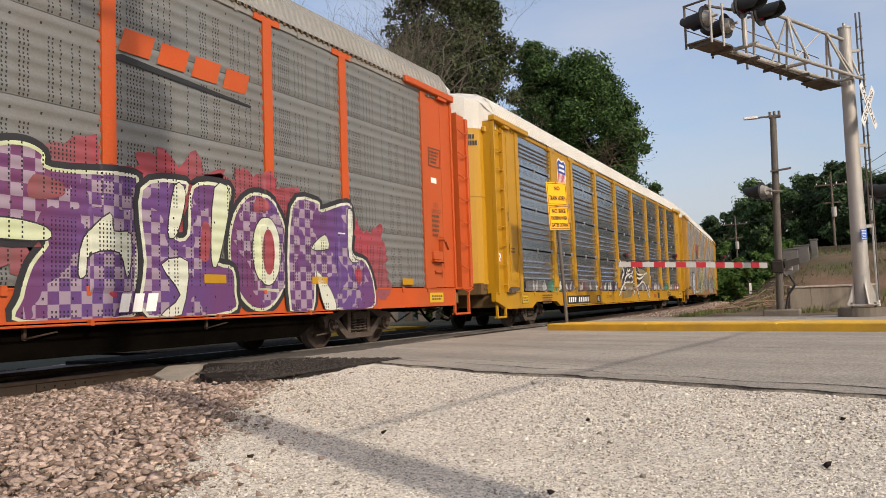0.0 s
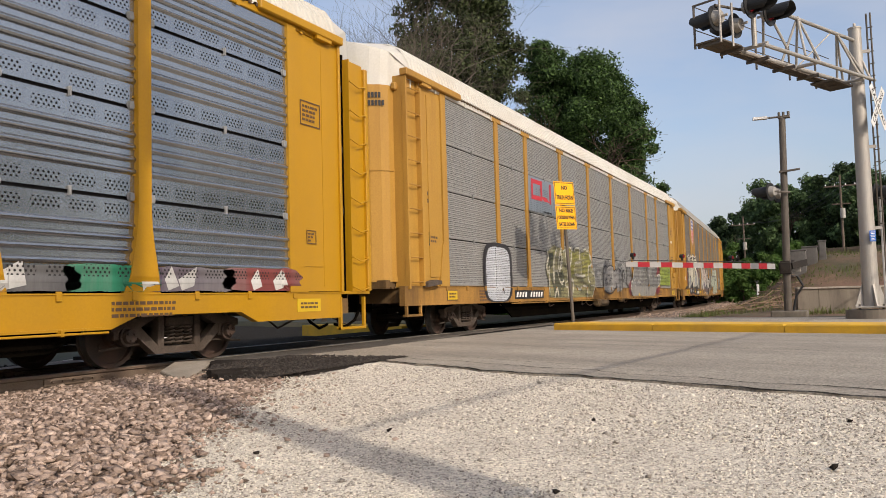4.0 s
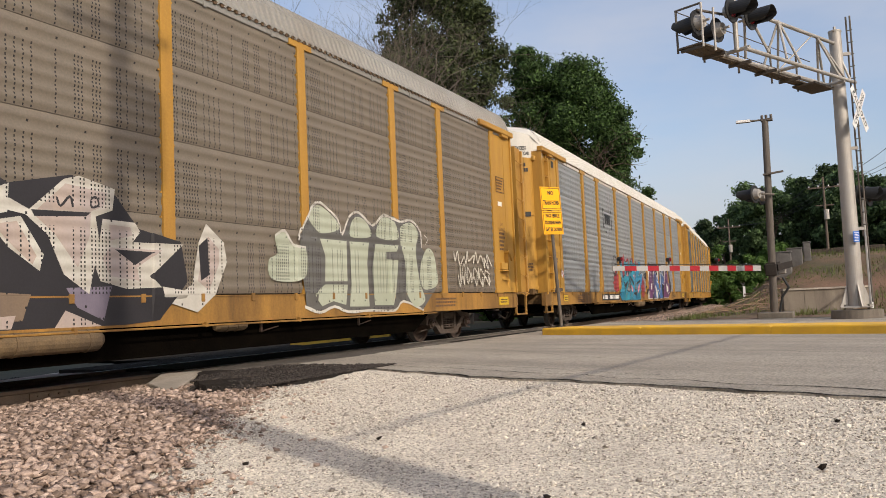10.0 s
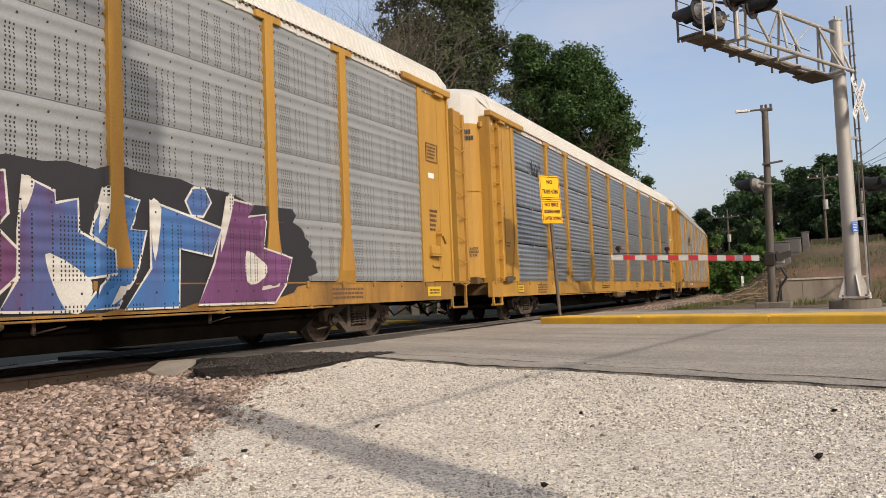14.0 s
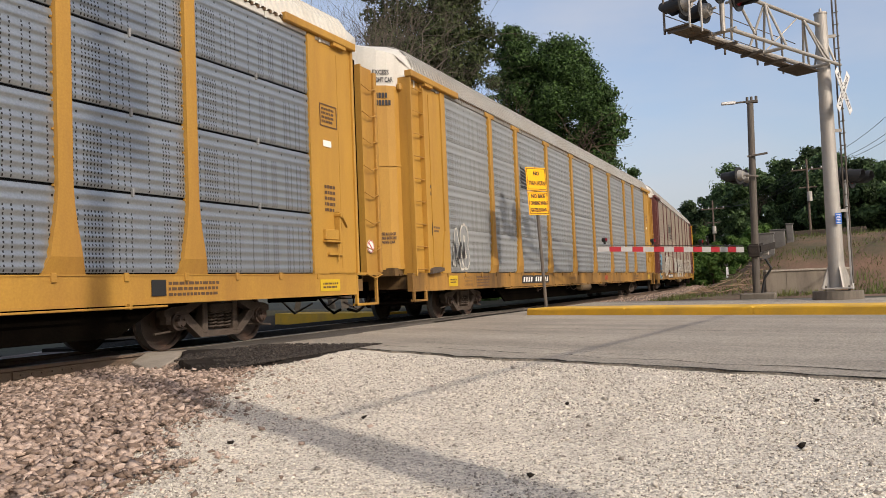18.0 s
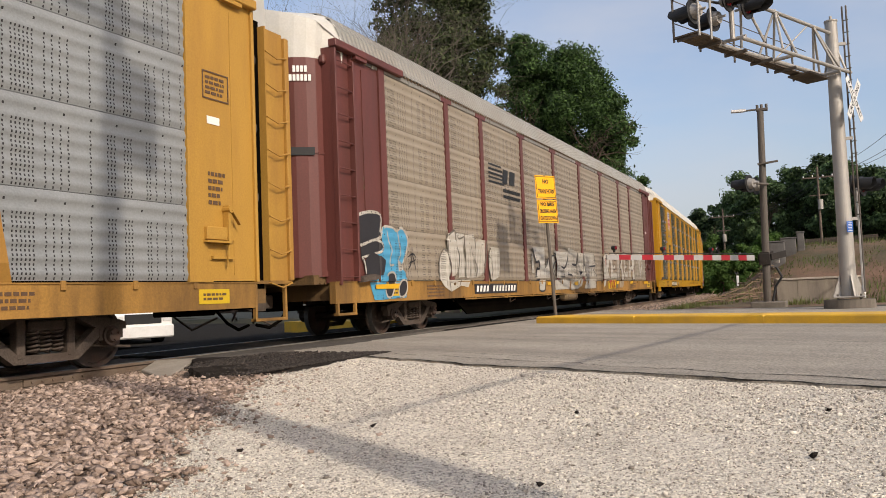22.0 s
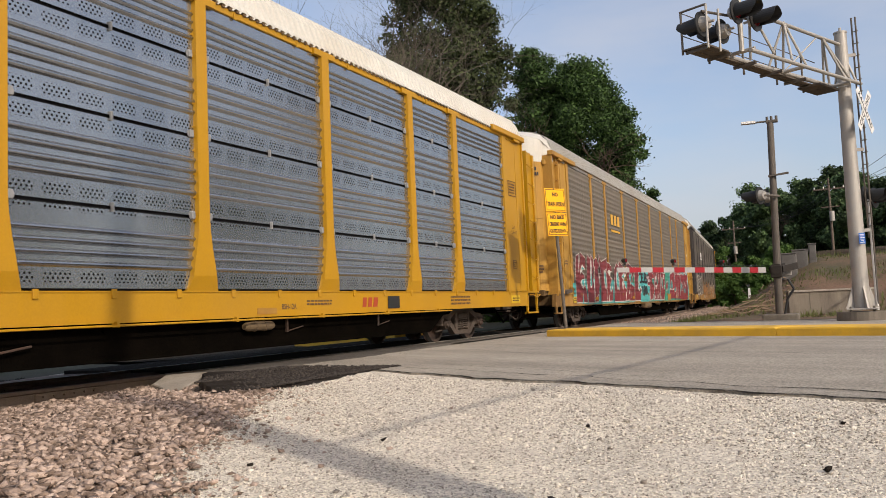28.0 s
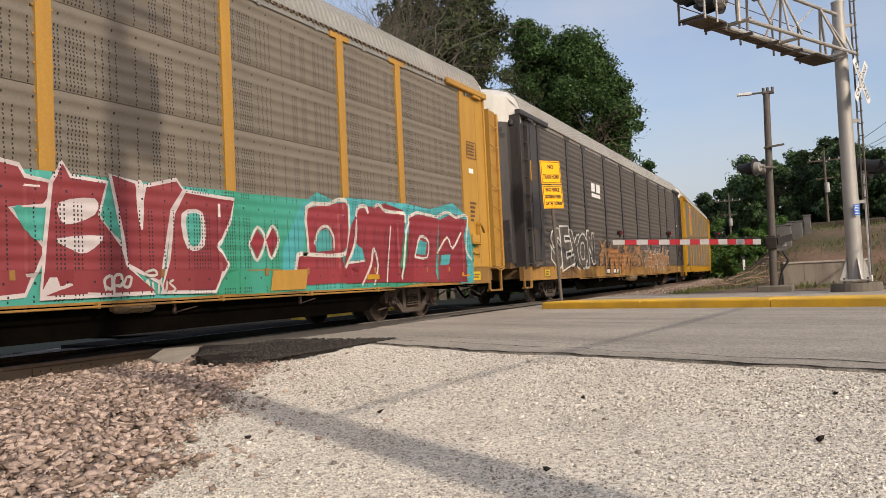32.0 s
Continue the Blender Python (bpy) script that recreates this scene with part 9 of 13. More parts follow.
    mural(7, chalk, "white letter with black lines", [("fill", 0, 0, [(-1.81, 1.96), (-0.33, 1.97), (-0.26, 2.10), (-0.06, 2.13), (-0.16, 1.98), (-0.46, 1.16), (-1.25, 1.14), (-1.71, 1.14), (-1.61, 1.56)]),
          ("line", 1, 0.070, [(-1.13, 1.50), (-0.71, 1.47), (-0.41, 1.70), (-0.26, 1.99)]),
          ("line", 1, 0.050, [(-0.86, 1.40), (-0.78, 1.16)]),
          ("line", 1, 0.050, [(-1.76, 1.92), (-1.62, 1.56), (-1.71, 1.16)]),
          ("line", 1, 0.050, [(-1.25, 1.17), (-0.79, 1.17)])], "graffiti_letter", 2)
    mural(7, chalk, "white letter with black lines", [("fill", 0, 0, [(-0.55, 1.18), (-0.34, 1.62), (-0.15, 2.05), (0.15, 2.11), (0.56, 2.03), (0.81, 2.00), (0.76, 1.76), (0.61, 1.56), (0.74, 1.17)]),
          ("line", 1, 0.060, [(-0.12, 2.04), (-0.39, 1.52), (-0.57, 1.28), (0.04, 1.24), (0.04, 1.17)]),
          ("line", 1, 0.070, [(0.11, 1.59), (0.55, 1.58), (0.71, 1.76), (0.81, 2.00)]),
          ("line", 1, 0.050, [(0.53, 1.56), (0.65, 1.17)])], "graffiti_letter", 1)
    mural(7, chalk, "white letter with black lines", [("fill", 0, 0, [(0.86, 1.99), (1.47, 2.01), (1.50, 1.75), (1.78, 1.21), (0.79, 1.17), (0.68, 1.52), (0.83, 1.72)]),
          ("line", 1, 0.050, [(1.51, 2.01), (1.42, 1.69), (1.35, 1.43), (1.24, 1.18)]),
          ("fill", 1, 0, [(0.92, 1.37), (1.25, 1.36), (1.10, 1.22)]),
          ("line", 1, 0.050, [(1.47, 1.69), (1.74, 1.21)])], "graffiti_letter", 2)
    mural(7, chalk, "white letter with black lines", [("fill", 0, 0, [(1.59, 2.01), (2.93, 2.03), (2.97, 1.76), (3.17, 1.70), (3.09, 1.54), (2.91, 1.51), (3.31, 1.20), (1.82, 1.19), (1.57, 1.70)]),
          ("line", 1, 0.060, [(2.25, 1.56), (2.96, 1.58), (3.07, 1.65), (2.93, 2.00)]),
          ("line", 1, 0.050, [(2.53, 1.50), (2.51, 1.20)]),
          ("line", 1, 0.050, [(2.72, 1.47), (3.26, 1.20)])], "graffiti_letter", 1)
    mural(7, chalk, "worn white sprayed foot of the letters", [("fill", 0, 0, [(-3.30, 1.07), (-2.70, 1.07), (-2.86, 0.76), (-3.31, 0.76)]),
          ("fill", 0, 0, [(-1.79, 1.08), (-0.20, 1.09), (-0.29, 0.78), (-1.79, 0.77)]),
          ("line", 1, 0.050, [(-3.58, 1.05), (-3.24, 1.07), (-3.31, 0.78), (-2.81, 0.77), (-2.72, 1.06)]),
          ("line", 1, 0.050, [(-1.91, 1.14), (-1.84, 0.77)]),
          ("line", 1, 0.040, [(-0.31, 1.09), (-0.37, 0.75)])], "graffiti_cloud", 0)
    mural(7, chalk, "worn white sprayed foot of the letters", [("fill", 0, 0, [(-0.12, 1.09), (1.33, 1.10), (1.23, 0.90), (0.69, 0.78), (-0.14, 0.75)]),
          ("line", 1, 0.050, [(0.63, 1.09), (0.73, 0.88)]),
          ("fill", 0, 0, [(1.78, 1.10), (3.23, 1.11), (3.05, 0.78), (1.51, 0.77)]),
          ("line", 1, 0.050, [(3.23, 1.14), (3.00, 0.75)])], "graffiti_cloud", 1)
    mural(7, chalk, "yellow reflector strip", [("fill", 5, 0, [(-2.59, 1.00), (-2.12, 1.02), (-2.12, 0.92), (-2.59, 0.92)])], "reflector_strip", 8)
    mural(7, chalk, "yellow reflector strip", [("fill", 5, 0, [(0.27, 1.01), (0.73, 1.03), (0.69, 0.91), (0.27, 0.91)])], "reflector_strip", 8)
    mural(7, chalk, "orange tan ground sprayed behind the letters", [("fill", 6, 0, [(4.17, 2.04), (4.51, 2.16), (4.94, 2.21), (5.22, 2.12), (5.38, 2.11), (6.36, 2.21), (6.86, 2.20), (7.64, 2.26), (8.66, 2.28), (9.66, 2.14), (9.83, 1.74), (9.65, 1.19), (4.15, 1.12)])], "graffiti_cloud", 0)
    mural(7, chalk, "worn cream block letter with dark brown edges", [("fill", 0, 0, [(4.22, 1.91), (4.49, 2.07), (4.94, 2.10), (5.16, 2.02), (5.25, 1.83), (5.16, 1.61), (4.99, 1.46), (5.15, 1.25), (5.20, 1.14), (4.21, 1.12)]),
          ("round", 8, 0, [(4.50, 1.89), (4.62, 1.88), (4.66, 1.75), (4.61, 1.63), (4.50, 1.60)]),
          ("line", 7, 0.034, [(4.50, 2.07), (4.94, 2.11), (5.18, 2.01), (5.26, 1.82), (5.16, 1.61), (5.00, 1.46), (5.09, 1.30), (5.21, 1.14)]),
          ("line", 7, 0.034, [(4.50, 1.89), (4.62, 1.88), (4.66, 1.75), (4.61, 1.63), (4.50, 1.60)]),
          ("line", 7, 0.034, [(4.59, 1.49), (4.67, 1.31), (4.76, 1.13)]),
          ("line", 7, 0.034, [(4.22, 1.91), (4.20, 1.46), (4.19, 1.12)])], "graffiti_letter", 1)
    mural(7, chalk, "worn cream block letter with dark brown edges", [("fill", 0, 0, [(5.38, 2.08), (6.06, 2.15), (6.36, 2.08), (6.34, 1.87), (5.76, 1.87), (5.77, 1.62), (6.15, 1.70), (6.18, 1.53), (5.79, 1.49), (5.80, 1.36), (6.35, 1.37), (6.40, 1.15), (5.33, 1.14), (5.39, 1.52)]),
          ("line", 7, 0.034, [(5.34, 1.14), (5.40, 1.52), (5.38, 2.07), (5.73, 2.13), (6.06, 2.14), (6.37, 2.08), (6.35, 1.87), (6.04, 1.86), (5.75, 1.88), (5.77, 1.62), (5.97, 1.65), (6.16, 1.70), (6.19, 1.53), (6.00, 1.50), (5.79, 1.50)]),
          ("line", 7, 0.034, [(6.40, 1.15), (6.37, 1.35)]),
          ("line", 3, 0.040, [(5.89, 1.44), (6.35, 1.38)])], "graffiti_letter", 2)
    mural(7, chalk, "worn cream block letter with dark brown edges", [("fill", 0, 0, [(6.50, 2.11), (6.88, 2.13), (6.89, 1.75), (6.91, 1.57), (7.25, 2.15), (7.52, 2.15), (7.40, 1.90), (7.24, 1.69), (7.39, 1.46), (7.52, 1.21), (7.43, 1.09), (7.07, 1.08), (7.14, 1.30), (7.02, 1.53), (6.85, 1.37), (6.80, 1.14), (6.44, 1.14)]),
          ("line", 7, 0.034, [(6.46, 1.14), (6.53, 1.58), (6.51, 2.11), (6.71, 2.16), (6.89, 2.11), (6.89, 1.75), (6.92, 1.57), (7.25, 2.15), (7.53, 2.17), (7.26, 1.71), (7.41, 1.46), (7.52, 1.21), (7.42, 1.08), (7.07, 1.08)]),
          ("line", 7, 0.034, [(6.80, 1.14), (6.87, 1.44), (7.02, 1.53), (7.14, 1.28), (7.07, 1.08)])], "graffiti_letter", 1)
    mural(7, chalk, "worn cream block letter with dark brown edges", [("fill", 0, 0, [(7.61, 2.15), (7.88, 2.22), (8.48, 2.12), (8.44, 1.90), (7.94, 1.91), (7.94, 1.71), (8.22, 1.69), (8.19, 1.58), (7.89, 1.55), (7.88, 1.43), (8.42, 1.42), (8.36, 1.19), (7.57, 1.20)]),
          ("line", 7, 0.034, [(7.57, 1.20), (7.65, 1.63), (7.61, 2.15), (7.85, 2.22), (8.48, 2.12), (8.44, 1.90), (7.94, 1.91), (7.94, 1.71), (8.22, 1.69), (8.19, 1.58), (7.86, 1.53), (7.88, 1.43), (8.13, 1.41)])], "graffiti_letter", 2)
    mural(7, chalk, "worn cream block letter with dark brown edges", [("fill", 0, 0, [(8.66, 2.14), (9.30, 2.17), (9.62, 2.07), (9.67, 1.75), (9.45, 1.54), (9.63, 1.32), (9.56, 1.12), (9.12, 1.09), (9.23, 1.48), (8.94, 1.45), (8.90, 1.20), (8.58, 1.20)]),
          ("round", 6, 0, [(8.91, 1.91), (9.07, 1.95), (9.10, 1.74), (8.92, 1.65)]),
          ("line", 7, 0.034, [(8.58, 1.20), (8.68, 1.68), (8.66, 2.14), (9.02, 2.18), (9.32, 2.16), (9.64, 2.06), (9.69, 1.75), (9.45, 1.54), (9.64, 1.32), (9.56, 1.11), (9.12, 1.08)]),
          ("line", 7, 0.034, [(8.91, 1.91), (9.07, 1.95), (9.10, 1.74), (8.92, 1.65), (8.91, 1.91)]),
          ("line", 7, 0.034, [(8.90, 1.20), (8.96, 1.45), (9.22, 1.48), (9.12, 1.10)])], "graffiti_letter", 1)
    mural(7, chalk, "white sprayed drips beside the letters", [("fill", 0, 0, [(10.84, 2.32), (11.19, 2.36), (11.12, 2.13), (11.30, 2.02), (11.36, 1.65), (11.16, 1.40), (11.07, 1.19), (10.85, 1.19), (10.85, 1.37), (10.65, 1.58), (10.62, 1.86), (10.85, 2.07)]),
          ("fill", 4, 0, [(10.90, 1.91), (11.11, 1.97), (11.17, 1.68), (10.98, 1.57)]),
          ("line", 0, 0.048, [(9.80, 1.81), (9.86, 1.55)]),
          ("line", 0, 0.061, [(10.19, 1.58), (10.35, 1.23)]),
          ("line", 0, 0.041, [(9.77, 2.10), (9.87, 1.93), (10.01, 2.09), (10.14, 1.91), (10.28, 2.04), (10.37, 1.81)]),
          ("line", 0, 0.041, [(10.10, 1.80), (10.49, 1.97)])], "tag", 1)
    mural(7, chalk, "white sprayed scrawl", [("line", 0, 0.034, [(11.42, 1.94), (11.51, 2.16), (11.66, 1.96), (11.79, 2.16), (11.95, 1.97), (12.09, 2.16), (12.25, 1.97), (12.35, 2.22)]),
          ("line", 0, 0.034, [(11.40, 1.63), (11.53, 1.82), (11.68, 1.66), (11.82, 1.84), (11.97, 1.63), (12.11, 1.81), (12.32, 1.71)]),
          ("line", 0, 0.034, [(11.31, 1.30), (11.43, 1.51), (11.54, 1.32), (11.72, 1.52), (11.83, 1.28), (12.01, 1.48), (12.17, 1.29)])], "tag", 1)
    mural(7, chalk, "yellow panel painted on the sill", [("fill", 9, 0, [(4.96, 1.04), (6.20, 1.09), (6.19, 0.75), (4.91, 0.74)]),
          ("fill", 3, 0, [(6.19, 0.89), (6.55, 0.90), (6.51, 0.77), (6.15, 0.75)])], "panel_plate", 0)
    mural(7, chalk, "dark red blocks of a company mark", [("fill", 10, 0, [(5.04, 1.06), (5.53, 1.07), (5.51, 0.99), (5.03, 0.98)]),
          ("fill", 10, 0, [(5.17, 0.98), (5.26, 0.99), (5.23, 0.77), (5.09, 0.76)]),
          ("fill", 10, 0, [(5.42, 0.99), (5.51, 0.99), (5.56, 0.78), (5.43, 0.77)]),
          ("fill", 10, 0, [(5.65, 1.07), (5.75, 1.08), (5.99, 0.80), (5.87, 0.77)]),
          ("fill", 10, 0, [(5.94, 1.08), (6.07, 1.09), (5.76, 0.78), (5.64, 0.77)])], "company_mark", 3)
    mural(7, chalk, "yellow reflector strip", [("fill", 5, 0, [(6.20, 1.02), (6.67, 1.04), (6.64, 0.93), (6.20, 0.91)])], "reflector_strip", 8)
    mural(7, chalk, "yellow reflector strip", [("fill", 5, 0, [(8.69, 1.01), (9.19, 1.03), (9.18, 0.93), (8.68, 0.91)])], "reflector_strip", 8)
    mural(7, chalk, "yellow reflector strip", [("fill", 5, 0, [(11.61, 1.01), (12.46, 1.03), (12.43, 0.91), (11.60, 0.89)])], "reflector_strip", 8)
    mural(7, chalk, "pale smudged sill paint under the letters", [("fill", 4, 0, [(6.79, 1.04), (7.52, 1.05), (7.46, 0.83), (7.28, 0.77), (6.83, 0.78)]),
          ("line", 3, 0.030, [(6.84, 1.04), (6.77, 0.78)]),
          ("line", 3, 0.030, [(7.49, 1.04), (7.42, 0.79)]),
          ("fill", 0, 0, [(4.18, 1.05), (4.51, 1.07), (4.47, 0.87), (4.25, 0.82)])], "graffiti_cloud", 0)
    # wine letters on green and turquoise
    mural(9, wine9, "bright turquoise sprayed edge above the letters", [("fill", 2, 0, [(5.52, 1.36), (6.00, 2.05), (6.47, 2.31), (6.95, 2.20), (7.34, 2.28), (8.24, 2.30), (9.52, 2.31), (10.49, 2.27), (11.59, 2.47), (12.22, 2.25), (12.45, 1.61), (12.53, 0.69), (11.83, 0.64), (11.51, 1.71), (6.12, 1.74), (5.92, 0.83), (5.49, 0.80)])], "graffiti_cloud", 3)
    mural(9, wine9, "wine red letter with white edges", [("fill", 0, 0, [(6.16, 2.03), (7.33, 2.20), (7.32, 1.49), (7.09, 1.27), (7.23, 0.80), (5.80, 0.78), (5.90, 1.26), (6.19, 1.34)]),
          ("line", 1, 0.070, [(5.77, 0.78), (5.89, 1.26), (6.17, 1.32), (6.16, 2.03), (6.78, 2.13), (7.13, 2.23), (7.35, 2.12), (7.30, 1.47), (7.06, 1.27), (6.02, 1.28)]),
          ("fill", 2, 0, [(6.35, 1.45), (6.49, 1.66), (6.72, 1.72), (6.84, 1.57), (6.83, 1.35), (6.40, 1.32)]),
          ("line", 1, 0.060, [(6.34, 1.45), (6.48, 1.68), (6.72, 1.75), (6.89, 1.58), (6.88, 1.35)])], "graffiti_letter", 4)
    mural(9, wine9, "wine red letter with white edges", [("fill", 0, 0, [(7.41, 1.79), (7.75, 2.19), (8.27, 2.16), (8.33, 1.41), (8.20, 0.78), (7.23, 0.78), (7.15, 1.10)]),
          ("fill", 2, 0, [(7.26, 1.17), (7.51, 1.49), (7.78, 1.40), (7.86, 1.18)]),
          ("line", 1, 0.070, [(7.18, 1.05), (7.51, 1.49), (7.65, 2.08), (7.94, 2.16), (8.03, 2.04)]),
          ("line", 1, 0.060, [(7.25, 1.14), (7.86, 1.18)])], "graffiti_letter", 5)
    mural(9, wine9, "wine red letter with white edges", [("fill", 0, 0, [(8.13, 2.11), (8.64, 2.27), (9.28, 2.18), (9.35, 1.93), (9.10, 1.09), (9.20, 0.76), (8.20, 0.78)]),
          ("line", 1, 0.070, [(8.12, 2.07), (8.40, 2.23), (8.67, 2.12), (9.32, 2.11), (9.35, 1.93)]),
          ("line", 1, 0.060, [(7.73, 0.74), (8.05, 1.09), (8.17, 1.41), (8.30, 1.09), (8.15, 0.73)]),
          ("line", 1, 0.050, [(8.82, 1.85), (8.60, 0.77)])], "graffiti_letter", 4)
    mural(9, wine9, "wine red letter with white edges", [("fill", 0, 0, [(9.55, 2.06), (9.98, 2.13), (10.86, 2.08), (10.62, 0.97), (10.72, 0.73), (9.20, 0.76), (9.39, 1.31)]),
          ("fill", 2, 0, [(9.78, 1.32), (9.98, 1.61), (10.27, 1.56), (10.19, 1.30)]),
          ("line", 1, 0.070, [(9.16, 0.82), (9.55, 2.06), (10.73, 2.12)]),
          ("line", 1, 0.060, [(9.73, 1.26), (9.98, 1.67), (10.34, 1.58), (10.24, 1.25), (9.73, 1.26)])], "graffiti_letter", 5)
    mural(9, wine9, "wine red letter with white edges", [("fill", 0, 0, [(10.86, 2.05), (11.57, 2.24), (12.26, 2.12), (12.04, 1.73), (12.22, 0.70), (10.75, 0.73)]),
          ("line", 1, 0.070, [(10.73, 2.10), (11.29, 2.25), (11.73, 2.15), (12.27, 2.20), (12.13, 1.47), (12.41, 1.21)]),
          ("line", 1, 0.060, [(10.71, 1.33), (11.23, 1.70), (11.48, 1.46), (11.96, 1.83)]),
          ("fill", 2, 0, [(10.91, 1.31), (11.36, 1.33), (11.28, 1.11), (10.84, 1.09)])], "graffiti_letter", 4)
    mural(9, wine9, "wine red diamond with white edges", [("fill", 0, 0, [(4.77, 1.43), (4.94, 1.64), (5.10, 1.48), (4.92, 1.20)]),
          ("line", 1, 0.050, [(4.74, 1.41), (4.94, 1.67), (5.11, 1.48), (4.91, 1.17), (4.74, 1.41)])], "graffiti_letter", 2)
    mural(9, wine9, "wine red diamond with white edges", [("fill", 0, 0, [(5.13, 1.48), (5.30, 1.68), (5.42, 1.49), (5.24, 1.23)]),
          ("line", 1, 0.050, [(5.11, 1.48), (5.30, 1.70), (5.43, 1.49), (5.24, 1.20), (5.11, 1.48)])], "graffiti_letter", 2)
    mural(9, wine9, "orange mark with dark red strokes", [("fill", 4, 0, [(5.26, 1.02), (6.15, 1.04), (6.06, 0.72), (5.19, 0.72)])], "owner_panel", 5)
    mural(9, wine9, "white looping sprayed script", [("line", 1, 0.035, [(1.92, 1.03), (1.81, 0.98), (1.78, 0.86), (1.85, 0.80), (1.90, 0.92)]),
          ("line", 1, 0.035, [(1.98, 0.98), (1.97, 0.84), (2.08, 0.83), (2.10, 0.98)]),
          ("line", 1, 0.035, [(2.19, 0.81), (2.17, 0.94), (2.27, 0.98), (2.27, 0.83), (2.18, 0.86)]),
          ("line", 1, 0.035, [(2.30, 0.77), (2.31, 0.97), (2.41, 0.99), (2.41, 0.87), (2.32, 0.87)]),
          ("line", 1, 0.035, [(2.49, 0.97), (2.44, 0.87), (2.52, 0.85), (2.56, 0.96), (2.49, 0.97)]),
          ("line", 1, 0.030, [(1.93, 0.79), (2.10, 0.78)])], "tag", 9)
    mural(9, wine9, "white looping sprayed script", [("line", 1, 0.035, [(2.62, 0.73), (2.65, 0.91), (2.73, 0.80), (2.82, 0.93), (2.83, 0.74)]),
          ("line", 1, 0.035, [(2.89, 0.90), (2.91, 0.75)]),
          ("line", 1, 0.035, [(2.98, 0.75), (3.01, 0.92), (3.09, 0.75), (3.14, 0.93)]),
          ("line", 1, 0.035, [(3.24, 0.92), (3.17, 0.88), (3.27, 0.80), (3.17, 0.76)]),
          ("line", 1, 0.035, [(2.78, 1.02), (2.92, 1.05), (2.96, 0.99), (2.83, 0.98), (2.78, 1.02)])], "tag", 9)
    # white and black pointed strokes
    mural(1, ink, "dusty yellow sprayed cloud behind the graffiti", [("fill", 2, 0, [(-2.10, 1.42), (-1.96, 1.63), (-1.37, 1.73), (-1.15, 1.99), (-0.81, 2.14), (-0.19, 2.16), (0.07, 2.05), (-0.32, 1.94), (-0.81, 1.70), (-1.15, 1.52), (-1.58, 1.50)])], "graffiti_cloud", 0)
    mural(1, ink, "dusty yellow sprayed cloud behind the graffiti", [("fill", 2, 0, [(-0.52, 1.16), (-0.20, 1.25), (0.91, 1.28), (1.37, 1.18), (0.90, 1.08), (-0.21, 1.07)]),
          ("fill", 2, 0, [(-0.82, 0.90), (0.32, 1.03), (0.90, 0.90), (0.60, 0.68), (-0.94, 0.65)]),
          ("fill", 2, 0, [(2.23, 1.89), (3.18, 1.84), (4.36, 1.68), (4.27, 1.17), (3.16, 1.31), (2.40, 1.60)])], "graffiti_cloud", 1)
    mural(1, ink, "white and black pointed sprayed stroke", [("line", 1, 0.210, [(-1.42, 0.75), (-0.93, 1.02), (-0.52, 1.19), (0.33, 1.26), (0.90, 1.21), (1.53, 1.16), (1.94, 0.97)]),
          ("line", 0, 0.120, [(-1.42, 0.75), (-0.93, 1.02), (-0.52, 1.19), (0.33, 1.26), (0.90, 1.21), (1.53, 1.16), (1.94, 0.97)])], "graffiti_stroke", 0)
    mural(1, ink, "white and black pointed sprayed stroke", [("line", 1, 0.160, [(-1.13, 2.14), (-0.92, 2.05), (-0.69, 1.99), (-0.32, 1.95)]),
          ("line", 0, 0.070, [(-1.13, 2.14), (-0.92, 2.05), (-0.69, 1.99), (-0.32, 1.95)])], "graffiti_stroke", 2)
    mural(1, ink, "white and black pointed sprayed stroke", [("line", 1, 0.190, [(-0.69, 1.87), (-0.48, 1.64), (-0.69, 1.53), (-0.84, 1.44), (-0.98, 1.23)]),
          ("line", 0, 0.100, [(-0.69, 1.87), (-0.48, 1.64), (-0.69, 1.53), (-0.84, 1.44), (-0.98, 1.23)])], "graffiti_stroke", 3)
    mural(1, ink, "white and black pointed sprayed stroke", [("line", 1, 0.180, [(-0.30, 1.88), (0.07, 1.94), (0.63, 2.07), (1.00, 2.01), (1.26, 1.83), (0.94, 1.64), (0.33, 1.58), (-0.10, 1.66)]),
          ("line", 0, 0.090, [(-0.30, 1.88), (0.07, 1.94), (0.63, 2.07), (1.00, 2.01), (1.26, 1.83), (0.94, 1.64), (0.33, 1.58), (-0.10, 1.66)])], "graffiti_stroke", 2)
    mural(1, ink, "white and black pointed sprayed stroke", [("line", 1, 0.190, [(0.13, 1.57), (-0.27, 1.44), (-0.48, 1.24)]),
          ("line", 0, 0.100, [(0.13, 1.57), (-0.27, 1.44), (-0.48, 1.24)])], "graffiti_stroke", 4)
    mural(1, ink, "white and black pointed sprayed stroke", [("line", 1, 0.170, [(0.33, 1.46), (0.84, 1.55), (1.15, 1.36), (0.73, 1.26)]),
          ("line", 0, 0.080, [(0.33, 1.46), (0.84, 1.55), (1.15, 1.36), (0.73, 1.26)])], "graffiti_stroke", 3)
    mural(1, ink, "white and black pointed sprayed stroke", [("line", 1, 0.160, [(0.07, 1.84), (0.23, 1.72), (0.62, 1.79)]),
          ("line", 0, 0.070, [(0.07, 1.84), (0.23, 1.72), (0.62, 1.79)])], "graffiti_stroke", 4)
